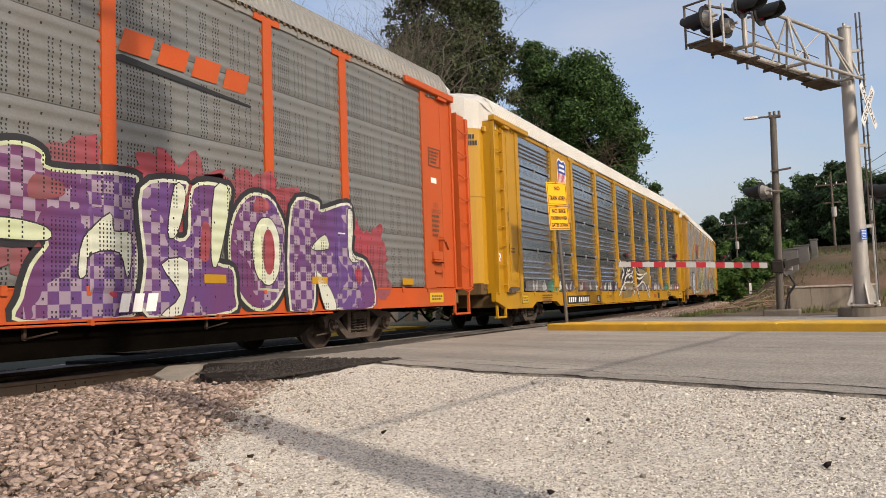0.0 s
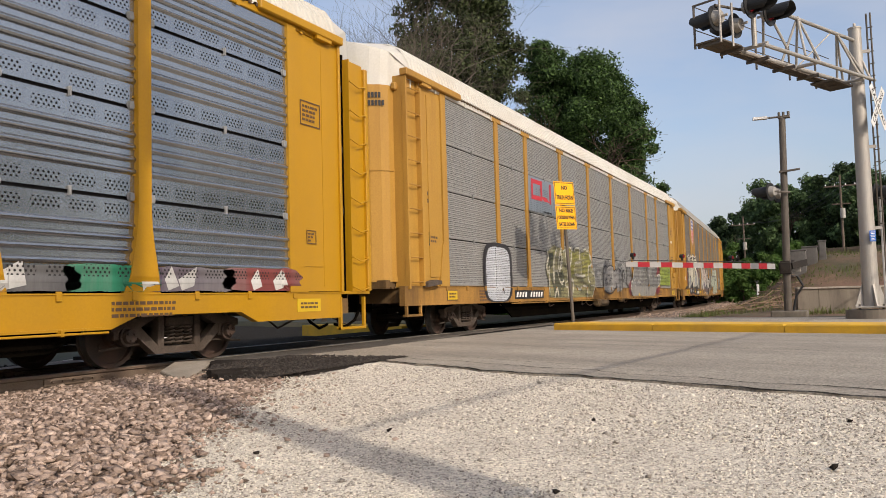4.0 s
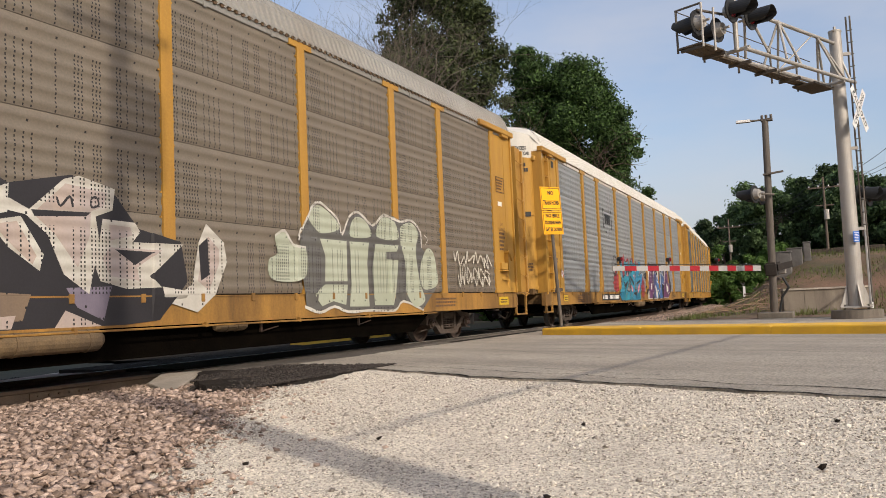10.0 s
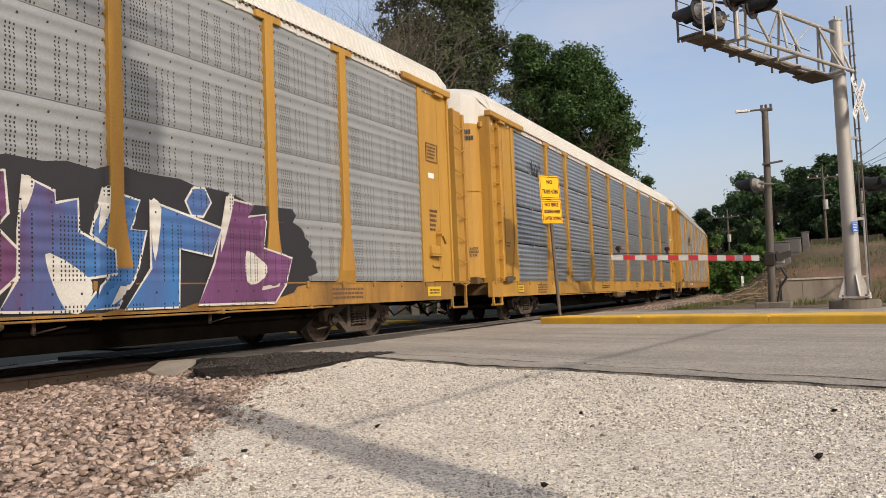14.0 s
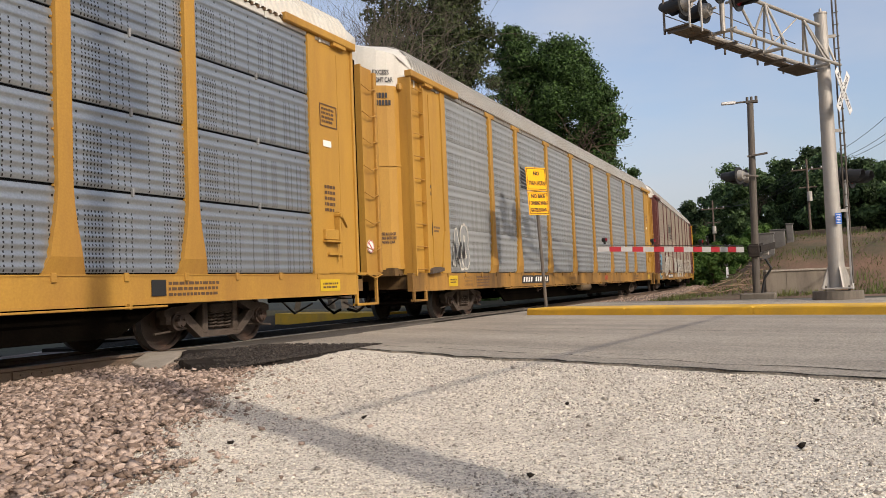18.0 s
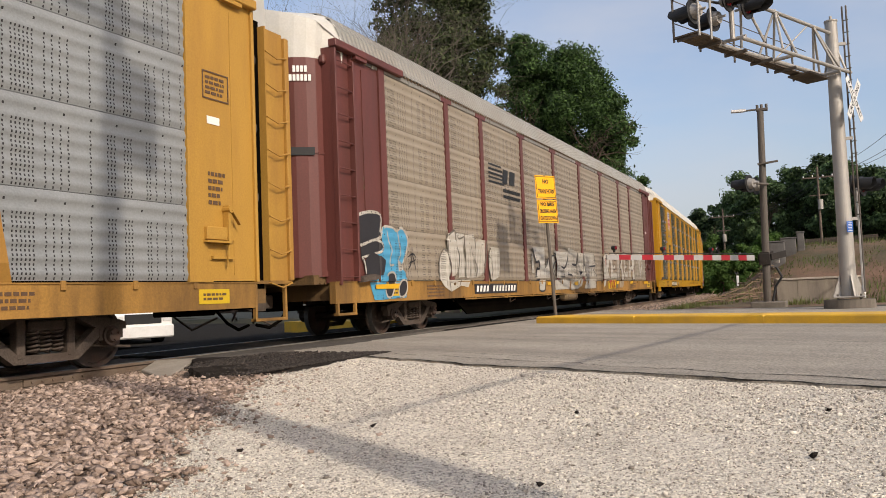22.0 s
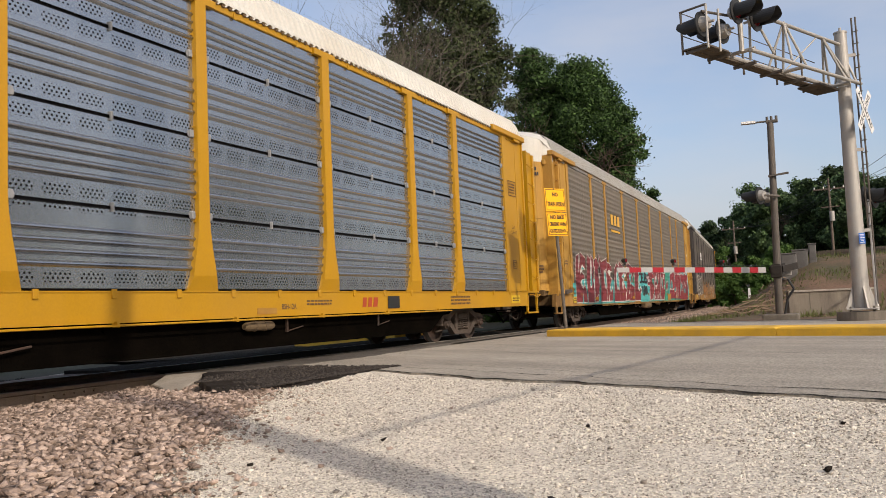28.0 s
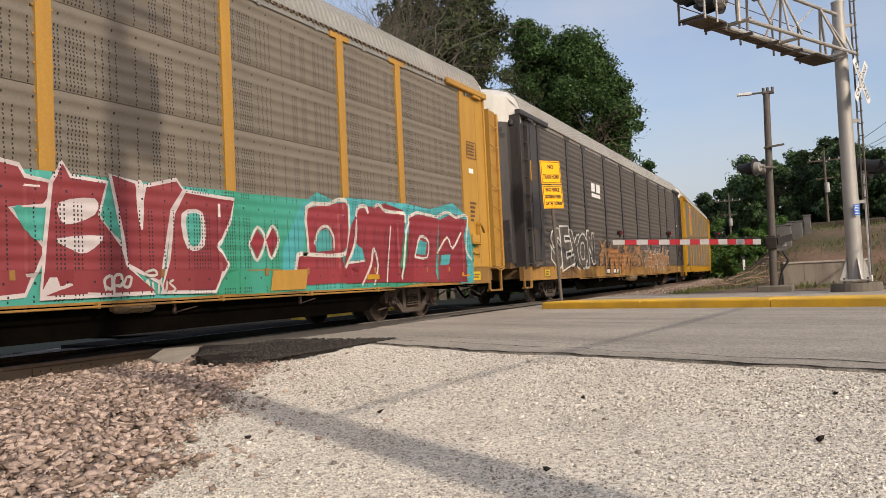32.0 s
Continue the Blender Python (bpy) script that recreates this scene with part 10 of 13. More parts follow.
    mural(1, ink, "white and black pointed sprayed stroke", [("line", 1, 0.190, [(1.41, 1.72), (1.58, 1.42), (1.53, 1.18), (1.30, 0.94), (0.99, 0.75)]),
          ("line", 0, 0.100, [(1.41, 1.72), (1.58, 1.42), (1.53, 1.18), (1.30, 0.94), (0.99, 0.75)])], "graffiti_stroke", 5)
    mural(1, ink, "white and black pointed sprayed stroke", [("line", 1, 0.180, [(1.58, 1.28), (1.79, 1.04), (2.23, 0.62)]),
          ("line", 0, 0.090, [(1.58, 1.28), (1.79, 1.04), (2.23, 0.62)])], "graffiti_stroke", 3)
    mural(1, ink, "white and black pointed sprayed stroke", [("line", 1, 0.160, [(1.74, 1.86), (2.05, 1.63), (3.17, 1.63), (4.06, 1.73)]),
          ("line", 0, 0.070, [(1.74, 1.86), (2.05, 1.63), (3.17, 1.63), (4.06, 1.73)])], "graffiti_stroke", 2)
    mural(1, ink, "white and black pointed sprayed stroke", [("line", 1, 0.170, [(1.84, 1.49), (2.40, 1.44), (3.27, 1.58)]),
          ("line", 0, 0.080, [(1.84, 1.49), (2.40, 1.44), (3.27, 1.58)])], "graffiti_stroke", 4)
    mural(1, ink, "white and black pointed sprayed stroke", [("line", 1, 0.180, [(1.73, 1.09), (2.39, 1.20), (3.00, 1.33), (3.61, 1.15), (4.11, 0.76), (4.34, 0.65)]),
          ("line", 0, 0.090, [(1.73, 1.09), (2.39, 1.20), (3.00, 1.33), (3.61, 1.15), (4.11, 0.76), (4.34, 0.65)])], "graffiti_stroke", 2)
    mural(1, ink, "white and black pointed sprayed stroke", [("line", 1, 0.170, [(4.61, 1.60), (4.40, 1.12), (4.16, 0.72)]),
          ("line", 0, 0.080, [(4.61, 1.60), (4.40, 1.12), (4.16, 0.72)])], "graffiti_stroke", 4)
    mural(1, ink, "white and black pointed sprayed stroke", [("line", 1, 0.150, [(2.23, 1.79), (2.06, 1.97)]),
          ("line", 0, 0.060, [(2.23, 1.79), (2.06, 1.97)])], "graffiti_stroke", 3)
    for car, x, z in ((1, -13.64, 1.80), (3, -13.0, 1.62), (5, 14.1, 1.55), (2, 14.1, 1.62), (4, -12.36, 1.60)):
        # round white warning label with a red bar across
        y = -SIDE - 0.055 if abs(x) < 12.5 or car == 3 else -SIDE + 0.005
        if car in (5, 2):
            y = -SIDE - 0.002
        if car == 1:
            y = -SIDE + 0.025
        bm = bmesh.new()
        rod(bm, (x, y, z), (x, y - 0.004, z), 0.125, None, 24)
        lab = part("warning_label", bm, M_WHITE, CARS[car], "round white label with a red bar")
        bm = bmesh.new()
        bar(bm, (x - 0.075, y - 0.006, z + 0.075), (x + 0.075, y - 0.006, z - 0.075), 0.003, 0.03)
        part("label_bar", bm, M_SHIELD_RED, lab)
        bm = bmesh.new()
        ring = [[bm.verts.new((x + r * math.cos(2 * math.pi * k / 24), y - 0.0065, z + r * math.sin(2 * math.pi * k / 24))) for k in range(24)] for r in (0.10, 0.118)]
        for k in range(24):
            bm.faces.new((ring[0][k], ring[0][k - 1], ring[1][k - 1], ring[1][k]))
        part("label_ring", bm, M_SHIELD_RED, lab)


def build_marks():
    # car 0: purple letters, orange wordmark blocks
    build_big_letters()
    shapes(0, [slab(4.55 + i * 0.6, 3.92 - i * 0.02, 0.48, 0.30, 0.10) for i in range(4)], COATS["orange"], -SIDE - 0.024, "company_mark", "orange slanted blocks of a company mark")
    shapes(0, [[(4.35, 3.80), (6.95, 3.68), (6.95, 3.72), (4.6, 3.88)]], M_BLACK, -SIDE - 0.024, "company_mark_line")
    for x in (5.9, 8.3, 11.2):
        plate(0, x, x + 0.42, 1.10, 1.22, COATS["yellow"], "reflector_strip", -SIDE - 0.06)
    # car 1
    emblem_panel(1, "yellow")
    line_text(1, "BUILDING AMERICA", (POSTS[1] + POSTS[2]) / 2, 3.60, 0.13, M_SHIELD_BLUE, -SIDE - 0.037, 1.62, 0.004)
    code_plate(1, -8.22, -5.64, 0.55, 0.80, 11, 4, M_BLACK)
    plate(1, -4.7, -4.26, 0.54, 0.79, M_BLACK, "number_field", -SIDE - 0.026, "black field with white letters")
    line_text(1, "R1", -4.48, 0.665, 0.15, M_WHITE, -SIDE - 0.033, 0.3, 0.006)
    rnd = random.Random(8)
    tones = [spray("old paint scrap %s" % n, c, (0.2, 0.19, 0.18), "dots") for n, c in (("plum", (0.055, 0.03, 0.06)), ("coal", (0.04, 0.04, 0.045)), ("chalk", (0.50, 0.49, 0.46)), ("green", (0.015, 0.16, 0.085)), ("brick", (0.17, 0.04, 0.035)))]
    x = -12.0
    while x < 11.8:
        w = rnd.uniform(0.7, 1.5)
        k = 3 if -11.0 < x < -9.3 or 7.0 < x < 9.0 else rnd.choice((0, 0, 1, 1, 4))
        bm = bmesh.new()
        cloud_shape(bm, x, x + w + 0.2, 0.95, 1.25 + rnd.uniform(-0.03, 0.05), int(x * 10), 0, 0, 0.12, 40, 8)
        for _ in range(2 if k != 3 else 1):
            sx = x + rnd.uniform(0.1, w)
            blot(bm, [Vector((sx, 0.96)), Vector((sx + rnd.uniform(0.1, 0.3), 1.02)), Vector((sx + rnd.uniform(-0.1, 0.3), 1.27)), Vector((sx - 0.06, 1.10))], 1, 1)
        drape(bm)
        part("paint_scrap", bm, [tones[k], tones[2]], CARS[1], "worn scrap of old sprayed paint")
        x += w
    line_text(1, "LD LMT 80000", -2.95, 0.735, 0.10, M_INK, -SIDE - 0.024, 0.75)
    owner_mark(1, 5.5, 0.61, M_MARKRED)
    plate(1, 6.36, 6.76, 0.58, 0.84, M_BLACK, "notice_field")
    # car 2
    plate(2, POSTS[2] + 0.14, POSTS[3] - 0.14, 1.06 + TIER_H * 2 + 0.03, 1.06 + TIER_H * 3 - 0.02, SCREENS["blue_grey"], "emblem_panel", -SIDE - 0.02, "plain grey emblem panel")
    red = paint("faded emblem red", (0.50, 0.03, 0.04), 0.5, 0, 0.1, 4, 50, 0.03)
    ex, ez = -6.95, 3.44
    shapes(2, [slab(ex, ez + 0.44, 0.80, 0.12), slab(ex, ez + 0.12, 0.12, 0.32), slab(ex, ez, 0.86, 0.12), slab(ex + 0.74, ez + 0.12, 0.13, 0.45), slab(ex + 1.05, ez + 0.02, 0.45, 0.12, -0.3), slab(ex + 1.50, ez - 0.02, 0.13, 0.58)], red, -SIDE - 0.028, "company_mark", "plain red blocks of a company mark")
    small_print(2, -6.0, -5.3, 3.12, 3.20, 1, M_BLACK, -SIDE - 0.026)
    code_plate(2, -8.4, -6.25, 0.74, 0.96, 10, 4, M_BLACK)
    bm = bmesh.new()
    cloud_shape(bm, -10.2, -8.7, 0.7, 2.0, 6, 1, 0, 0.02)
    cloud_shape(bm, -10.35, -8.55, 0.67, 2.1, 6, 0, 1, 0.02)
    drape(bm)
    put("graffiti", mesh_of("graffiti", bm, [spray("white blue graffiti", (0.462, 0.479, 0.504), (0.336, 0.361, 0.42), "fine"), M_SPRAYBLACK]), CARS[2], None, "round white graffiti shape with black rim")
    # car 3
    emblem_panel(3, "dull")
    white3 = spray("cream white scrawl", (0.47, 0.445, 0.37), (0.395, 0.361, 0.294))
    scrawl(3, 9.7, 12.1, 1.62, 2.0, white3, 31, 0.045, 5)
    scrawl(3, 9.8, 12.1, 1.18, 1.55, white3, 33, 0.045, 5)
    scrawl(3, 9.9, 12.0, 1.3, 1.75, white3, 35, 0.035, 4)
    code_plate(3, -6.9, -5.65, 0.72, 0.98, 4, 9, M_SPRAYBLACK)
    code_plate(3, -5.6, -4.35, 0.72, 0.98, 6, 9, M_INK, M_WARN)
    # car 4
    shapes(4, [slab(-6.5, 3.45, 0.06, 0.72), slab(-6.5, 4.11, 0.18, 0.06), slab(-6.5, 3.45, 0.18, 0.06), slab(-5.16, 3.45, 0.06, 0.72), slab(-5.28, 4.11, 0.18, 0.06), slab(-5.28, 3.45, 0.18, 0.06),
               slab(-6.22, 3.62, 0.24, 0.36), slab(-5.92, 3.62, 0.24, 0.36), slab(-5.62, 3.62, 0.24, 0.36), slab(-6.2, 3.28, 0.08, 0.07), slab(-6.05, 3.28, 0.08, 0.07), slab(-5.5, 3.28, 0.08, 0.07)], M_BLACK, -SIDE - 0.024, "company_mark", "black bracketed blocks of a company mark")
    cyan = spray("cyan and blue spray", (0.0252, 0.227, 0.302), (0.0336, 0.134, 0.353))
    red4 = spray("bright red spray", (0.319, 0.0252, 0.0294), (0.235, 0.042, 0.042))
    for x0, x1, z0, z1, sd in ((-5.35, -4.3, 1.05, 1.72, 1), (-5.05, -4.7, 1.72, 1.95, 2), (-3.8, -2.95, 1.4, 2.5, 3), (-2.9, -2.3, 1.7, 2.45, 4), (-2.0, -1.2, 1.6, 2.5, 5), (-1.3, -0.2, 1.5, 2.32, 6), (0.1, 0.85, 0.74, 1.7, 7)):
        bm = bmesh.new()
        cloud_shape(bm, x0, x1, z0, z1, sd, 0, 0, 0.35, 60, 2)
        finish(bm, (red4,), 4, "graffiti_cloud", "bright red sprayed puff behind the letters")
    drawn_letter(4, (cyan, M_SPRAYBLACK, M_SPRAYBLACK, red4), [(-4.45, 0.98), (-4.1, 0.72), (-3.3, 0.69), (-2.6, 0.72), (-1.2, 0.69), (-0.2, 0.72), (-0.3, 1.05), (-1.2, 1.15), (-2.2, 1.0), (-3.0, 1.1), (-3.8, 1.05)], line=0.014, rim=0.02, round_k=1, name="graffiti_shadow", label="cyan foot of the pointed letters")
    pink4 = spray("pink spray", (0.50, 0.22, 0.25), (0.42, 0.15, 0.18))
    blue_letters(((cyan, M_SPRAYWHITE, M_SPRAYBLACK, pink4),))
    violet = spray("plum and violet spray", (0.17, 0.06, 0.155), (0.075, 0.025, 0.06))
    blue4 = spray("sky blue letter spray", (0.035, 0.14, 0.33), (0.085, 0.035, 0.085))
    bm = bmesh.new()
    cloud_shape(bm, 1.1, 8.1, 0.72, 2.35, 32, 0, 0, 0.2)
    finish(bm, (M_SPRAYBLACK,), 4, "graffiti_cloud", "black sprayed ground behind the letters")
    violet_letters(((violet, M_SPRAYWHITE, M_SPRAYBLACK, M_SPRAYWHITE), (blue4, M_SPRAYWHITE, M_SPRAYBLACK, M_SPRAYWHITE)))
    ring_line(4, -5.0, 2.08, 0.36, 0.36, M_SPRAYBLACK, 0.05, 3)
    line_text(4, "MIC", -5.02, 2.08, 0.16, M_SPRAYBLACK, -SIDE - 0.045, 0.36)
    ring_line(4, 0.92, 2.0, 0.27, 0.24, M_SPRAYBLACK, 0.03, 5)
    line_text(4, "IOS", 0.92, 2.0, 0.13, M_SPRAYBLACK, -SIDE - 0.045, 0.26)
    code_plate(4, -7.3, -4.45, 0.74, 0.97, 13, 4, M_BLACK)
    # car 5
    owner_mark(5, 5.8, 0.76, M_MARKRED)
    small_print(5, 2.9, 3.4, 0.76, 0.98, 2, M_INK)
    small_print(5, -3.2, -1.9, 0.78, 0.92, 2, M_INK)
    plate(5, 8.6, 8.85, 0.76, 0.97, M_BLACK, "notice_field")
    scrawl(5, -11.0, -9.8, 3.9, 4.5, M_BLACK, 3, 0.05, 3)
    # car 6
    shapes(6, [[(-6.95, 4.10 - i * 0.10), (-6.3 + 0.05 * i, 4.02 - i * 0.10), (-6.3 + 0.05 * i, 3.96 - i * 0.10), (-6.9, 4.03 - i * 0.10)] for i in range(5)] + [slab(-6.15, 3.66, 0.42, 0.36, 0.08), slab(-5.5, 3.66, 0.5, 0.36, 0.08)], M_BLACK, -SIDE - 0.024, "company_mark", "black striped block company mark")
    small_print(6, -6.95, -4.8, 3.45, 3.60, 1, M_BLACK, -SIDE - 0.024)
    piece(6, "A8", -12.0, -11.0, 1.2, 2.1, (SCREENS["light"], M_SPRAYWHITE, M_SPRAYWHITE), None, 41, None, 5, 0.05, "white outlined tag")
    scrawl(6, -12.0, -11.2, 1.15, 1.8, M_SPRAYBLACK, 5, 0.03, 4)
    code_plate(6, -7.2, -4.62, 0.74, 0.97, 11, 4, M_BLACK)
    line_text(6, "LD LMT 80000", -1.85, 0.86, 0.085, M_INK, -SIDE - 0.024, 0.78)
    for k, line in enumerate(("28\" WHEELS", "2 INCH HF", "COMP SHOES")):
        line_text(6, line, -11.15, 0.93 - 0.085 * k, 0.055, M_INK, -SIDE - 0.024, 0.55)
    plate(6, -12.28, -11.78, 0.74, 0.98, M_WARN, "warning_label", -SIDE - 0.026, "bright yellow label with dark lines")
    small_print(6, -12.2, -11.86, 0.80, 0.92, 2, M_INK, -SIDE - 0.032)
    owner_mark(6, 3.0, 0.76, M_MARKRED)
    # car 7
    shapes(7, [slab(-6.9, 4.0 - i * 0.11, 0.9 + 0.05 * i, 0.05) for i in range(5)] + [slab(-5.95, 3.62, 0.36, 0.38, 0.08), slab(-5.45, 3.62, 0.40, 0.38, 0.08)], M_BLACK, -SIDE - 0.024, "company_mark", "black striped block company mark")
    small_print(7, -5.9, -4.6, 3.20, 3.52, 2, M_BLACK, -SIDE - 0.024)
    code_plate(7, -8.1, -5.2, 0.74, 0.98, 13, 4, M_SPRAYBLACK)
    # car 8
    emblem_panel(8, "yellow")
    line_text(8, "BUILDING AMERICA", (POSTS[1] + POSTS[2]) / 2, 3.60, 0.13, M_SHIELD_BLUE, -SIDE - 0.037, 1.62, 0.004)
    code_plate(8, -8.22, -5.64, 0.77, 1.02, 11, 4, M_BLACK)
    plate(8, -4.7, -4.26, 0.76, 1.01, M_BLACK, "number_field", -SIDE - 0.026, "black field with white letters")
    line_text(8, "R1", -4.48, 0.885, 0.15, M_WHITE, -SIDE - 0.033, 0.3, 0.006)
    line_text(8, "LD LMT 80000", -2.95, 0.95, 0.10, M_INK, -SIDE - 0.024, 0.75)
    owner_mark(8, 5.38, 0.83, M_MARKRED)
    line_text(8, "BSH-12A", 3.3, 0.87, 0.08, M_INK, -SIDE - 0.024, 0.36, 0.003)
    plate(8, 6.25, 6.68, 0.79, 1.02, M_BLACK, "notice_field")
    small_print(8, 3.75, 4.45, 0.88, 0.98, 2, M_INK)
    plate(8, 2.55, 3.0, 0.77, 0.86, COATS["dull"], "patch_plate", -SIDE - 0.024)
    # car 9
    gold = paint("golden mark paint", (0.66, 0.36, 0.03), 0.5, 0, 0.1, 4, 50, 0.03)
    shapes(9, [slab(-6.58, 3.62, 0.42, 0.46), slab(-6.02, 3.62, 0.38, 0.46), slab(-5.5, 3.62, 0.44, 0.46), slab(-6.58, 3.36, 1.55, 0.13)], M_BLACK, -SIDE - 0.022, "company_mark_rim")
    shapes(9, [slab(-6.55, 3.65, 0.36, 0.40), slab(-5.99, 3.65, 0.32, 0.40), slab(-5.47, 3.65, 0.38, 0.40), slab(-6.55, 3.385, 1.5, 0.085)], gold, -SIDE - 0.028, "company_mark", "golden blocks of a company mark with a line below")
    wine = spray("wine red spray", (0.168, 0.021, 0.0252), (0.218, 0.0378, 0.0378))
    teal = spray("turquoise spray", (0.0588, 0.336, 0.319), (0.084, 0.386, 0.37))
    rim = spray("pink white edge", (0.521, 0.47, 0.445), (0.437, 0.37, 0.353))
    jade = spray("green and teal spray", (0.0252, 0.21, 0.118), (0.0672, 0.319, 0.286))
    bm = bmesh.new()
    cloud_shape(bm, -12.3, -1.9, 0.68, 1.55, 61, 1, 0, 0.06, 120)
    finish(bm, (teal,), 9, "graffiti_cloud", "turquoise sprayed ground behind the letters")
    bm = bmesh.new()
    cloud_shape(bm, -3.2, 12.6, 0.68, 2.15, 12, 0, 0, 0.05, 140)
    drape(bm)
    put("graffiti", mesh_of("graffiti", bm, [jade]), CARS[9], None, "green and turquoise sprayed ground")
    bm = bmesh.new()
    cloud_shape(bm, -2.3, 1.2, 0.68, 2.05, 13, 1, 0, 0.06)
    drape(bm)
    put("graffiti", mesh_of("graffiti", bm, [teal]), CARS[9], None, "turquoise sprayed ground")
    piece(9, "CELEBS", -1.95, 0.35, 1.50, 1.95, (M_SPRAYBLACK, M_SPRAYBLACK, teal), None, 62, None, 4, 0.0, "black sprayed letters on turquoise")
    piece(9, "RRR", -1.4, 0.0, 0.98, 1.42, (M_SPRAYBLACK, M_SPRAYBLACK, teal), None, 63, None, 4, 0.0, "black sprayed letters on turquoise")
    wine_letters(((wine, M_SPRAYWHITE, M_SPRAYBLACK, teal),))
    wine_letters_on_green(((wine, rim, M_SPRAYBLACK, jade),))
    for x in (-9.6, -3.5, 3.4, 7.9, 11.9):
        plate(9, x, x + 0.42, 0.84, 0.93, COATS["yellow"], "reflector_strip", -SIDE - 0.05)
    code_plate(9, -7.9, -4.8, 0.74, 0.97, 12, 4, M_SPRAYBLACK)
    owner_mark(9, 5.3, 0.74, M_MARKRED)
    # car 10
    shapes(10, [slab(-6.4, 3.5, 1.25, 0.13), slab(-6.4, 3.7, 0.5, 0.3), slab(-5.72, 3.7, 0.57, 0.3)], M_WHITE, -SIDE - 0.024, "company_mark", "plain white blocks of a company mark")
    piece(10, "SEMON", -11.5, -6.5, 1.0, 2.2, (SCREENS["umber"], M_SPRAYWHITE, M_SPRAYWHITE), None, 71, None, 6, 0.04, "white outlined letters")
    orange10 = spray("rust orange spray", (0.302, 0.126, 0.0336), (0.218, 0.143, 0.0756))
    wild(10, -5.5, 2.0, 0.8, 2.0, (orange10, M_SPRAYBLACK, orange10), 72, 10, "rust orange graffiti")
    wild(10, 3.0, 9.0, 0.8, 1.9, (orange10, M_SPRAYWHITE, orange10), 73, 10, "rust orange and white graffiti")
    code_plate(10, -4.9, -2.6, 0.74, 0.97, 11, 4, M_BLACK)
    # car 11
    emblem_panel(11, "yellow")
    # stencilled blocks and labels that every car carries
    for k in range(len(CARS)):
        dz = SILLS.get(k, (SILL_LOW, SILL_TOP))[1] - SILL_TOP
        small_print(k, -10.6, -9.7, 0.70 + dz, 0.98 + dz, 4, M_INK, seed=k)
        small_print(k, 8.9, 9.9, 0.74 + dz, 0.96 + dz, 3, M_INK, seed=k + 20)
        if k != 6:
            plate(k, -12.28, -11.78, 0.74 + dz, 0.97 + dz, M_INK, "label_rim", -SIDE - 0.024)
            plate(k, -12.26, -11.80, 0.76 + dz, 0.95 + dz, M_WARN, "warning_label", -SIDE - 0.029, "yellow label with dark lines")
            small_print(k, -12.2, -11.86, 0.79 + dz, 0.92 + dz, 2, M_INK, -SIDE - 0.034, k + 140)
        plate(k, 12.36, 12.96, 0.74 + dz, 0.94 + dz, M_WARN, "warning_label", -SIDE - 0.026)
        small_print(k, 12.44, 12.9, 0.78 + dz, 0.9 + dz, 2, M_INK, -SIDE - 0.031, k + 160)
        # notice on the rear end plate
        bm = bmesh.new()
        y = -SIDE - 0.016
        for x0, x1, z0, z1 in ((12.52, 13.05, 3.98, 4.0), (12.52, 13.05, 3.6, 3.62), (12.52, 12.54, 3.6, 4.0), (13.03, 13.05, 3.6, 4.0)):
            box(bm, x0, x1, y - 0.003, y, z0, z1)
        part("notice_frame", bm, M_INK, CARS[k])
        small_print(k, 12.58, 12.98, 3.66, 3.95, 4, M_INK, -SIDE - 0.013, k + 40)
        if k in (1, 8):
            bm = bmesh.new()
            for x0, x1, z0, z1 in ((12.64, 12.89, 1.905, 1.92), (12.64, 12.89, 1.70, 1.715), (12.64, 12.655, 1.70, 1.92), (12.875, 12.89, 1.70, 1.92)):
                box(bm, x0, x1, y - 0.003, y, z0, z1)
            part("notice_frame", bm, M_INK, CARS[k])
            small_print(k, 12.68, 12.85, 1.73, 1.89, 3, M_INK, -SIDE - 0.013, k + 60)
        else:
            small_print(k, 12.6, 12.95, 2.1, 2.6, 5, M_INK, -SIDE - 0.013, k + 60)
            plate(k, 12.6, 12.85, 3.25, 3.36, M_WHITE, "notice_label", -SIDE - 0.012)
        small_print(k, -13.05, -12.6, 2.7, 3.0, 2, M_INK, -SIDE - 0.013, k + 80)
        plate(k, -13.02, -12.60, 1.86, 2.14, M_BLACK, "label_rim", -SIDE - 0.012)
        plate(k, -13.0, -12.62, 1.88, 2.12, M_WARN, "warning_label", -SIDE - 0.017)
        small_print(k, -12.96, -12.66, 1.92, 2.08, 2, M_INK, -SIDE - 0.022, k + 100)
        small_print(k, -13.0, -12.7, 4.15, 4.3, 3, M_INK, -SIDE - 0.013, k + 120)
    for k in (9, 10):
        plate(k, -13.1, -12.52, 3.42, 4.02, M_BLACK, "placard_rim", -SIDE - 0.012)
        pl = plate(k, -13.08, -12.54, 3.44, 4.0, M_SIGN0, "placard", -SIDE - 0.017, "orange-yellow placard with dark bars")
        shapes(k, [slab(-12.92, 3.82, 0.30, 0.10), slab(-12.98, 3.66, 0.34, 0.10), slab(-12.98, 3.50, 0.42, 0.10)], M_INK, -SIDE - 0.0225, "placard_bar")
    def on_door(k, text, z, height, width, mat, turn=-56, x=-14.281, y=-1.078):
        me = words(text, height * 1.4, mat, 0.004)
        cw = max(v.co.x for v in me.vertices) - min(v.co.x for v in me.vertices)
        me.transform(Matrix.Translation((x, y, z)) @ Matrix.Rotation(math.radians(turn), 4, "Z") @ Matrix.Rotation(math.pi / 2, 4, "X") @ Matrix.Diagonal((width / cw, 1, 1, 1)))
        put("lettering", me, CARS[k])

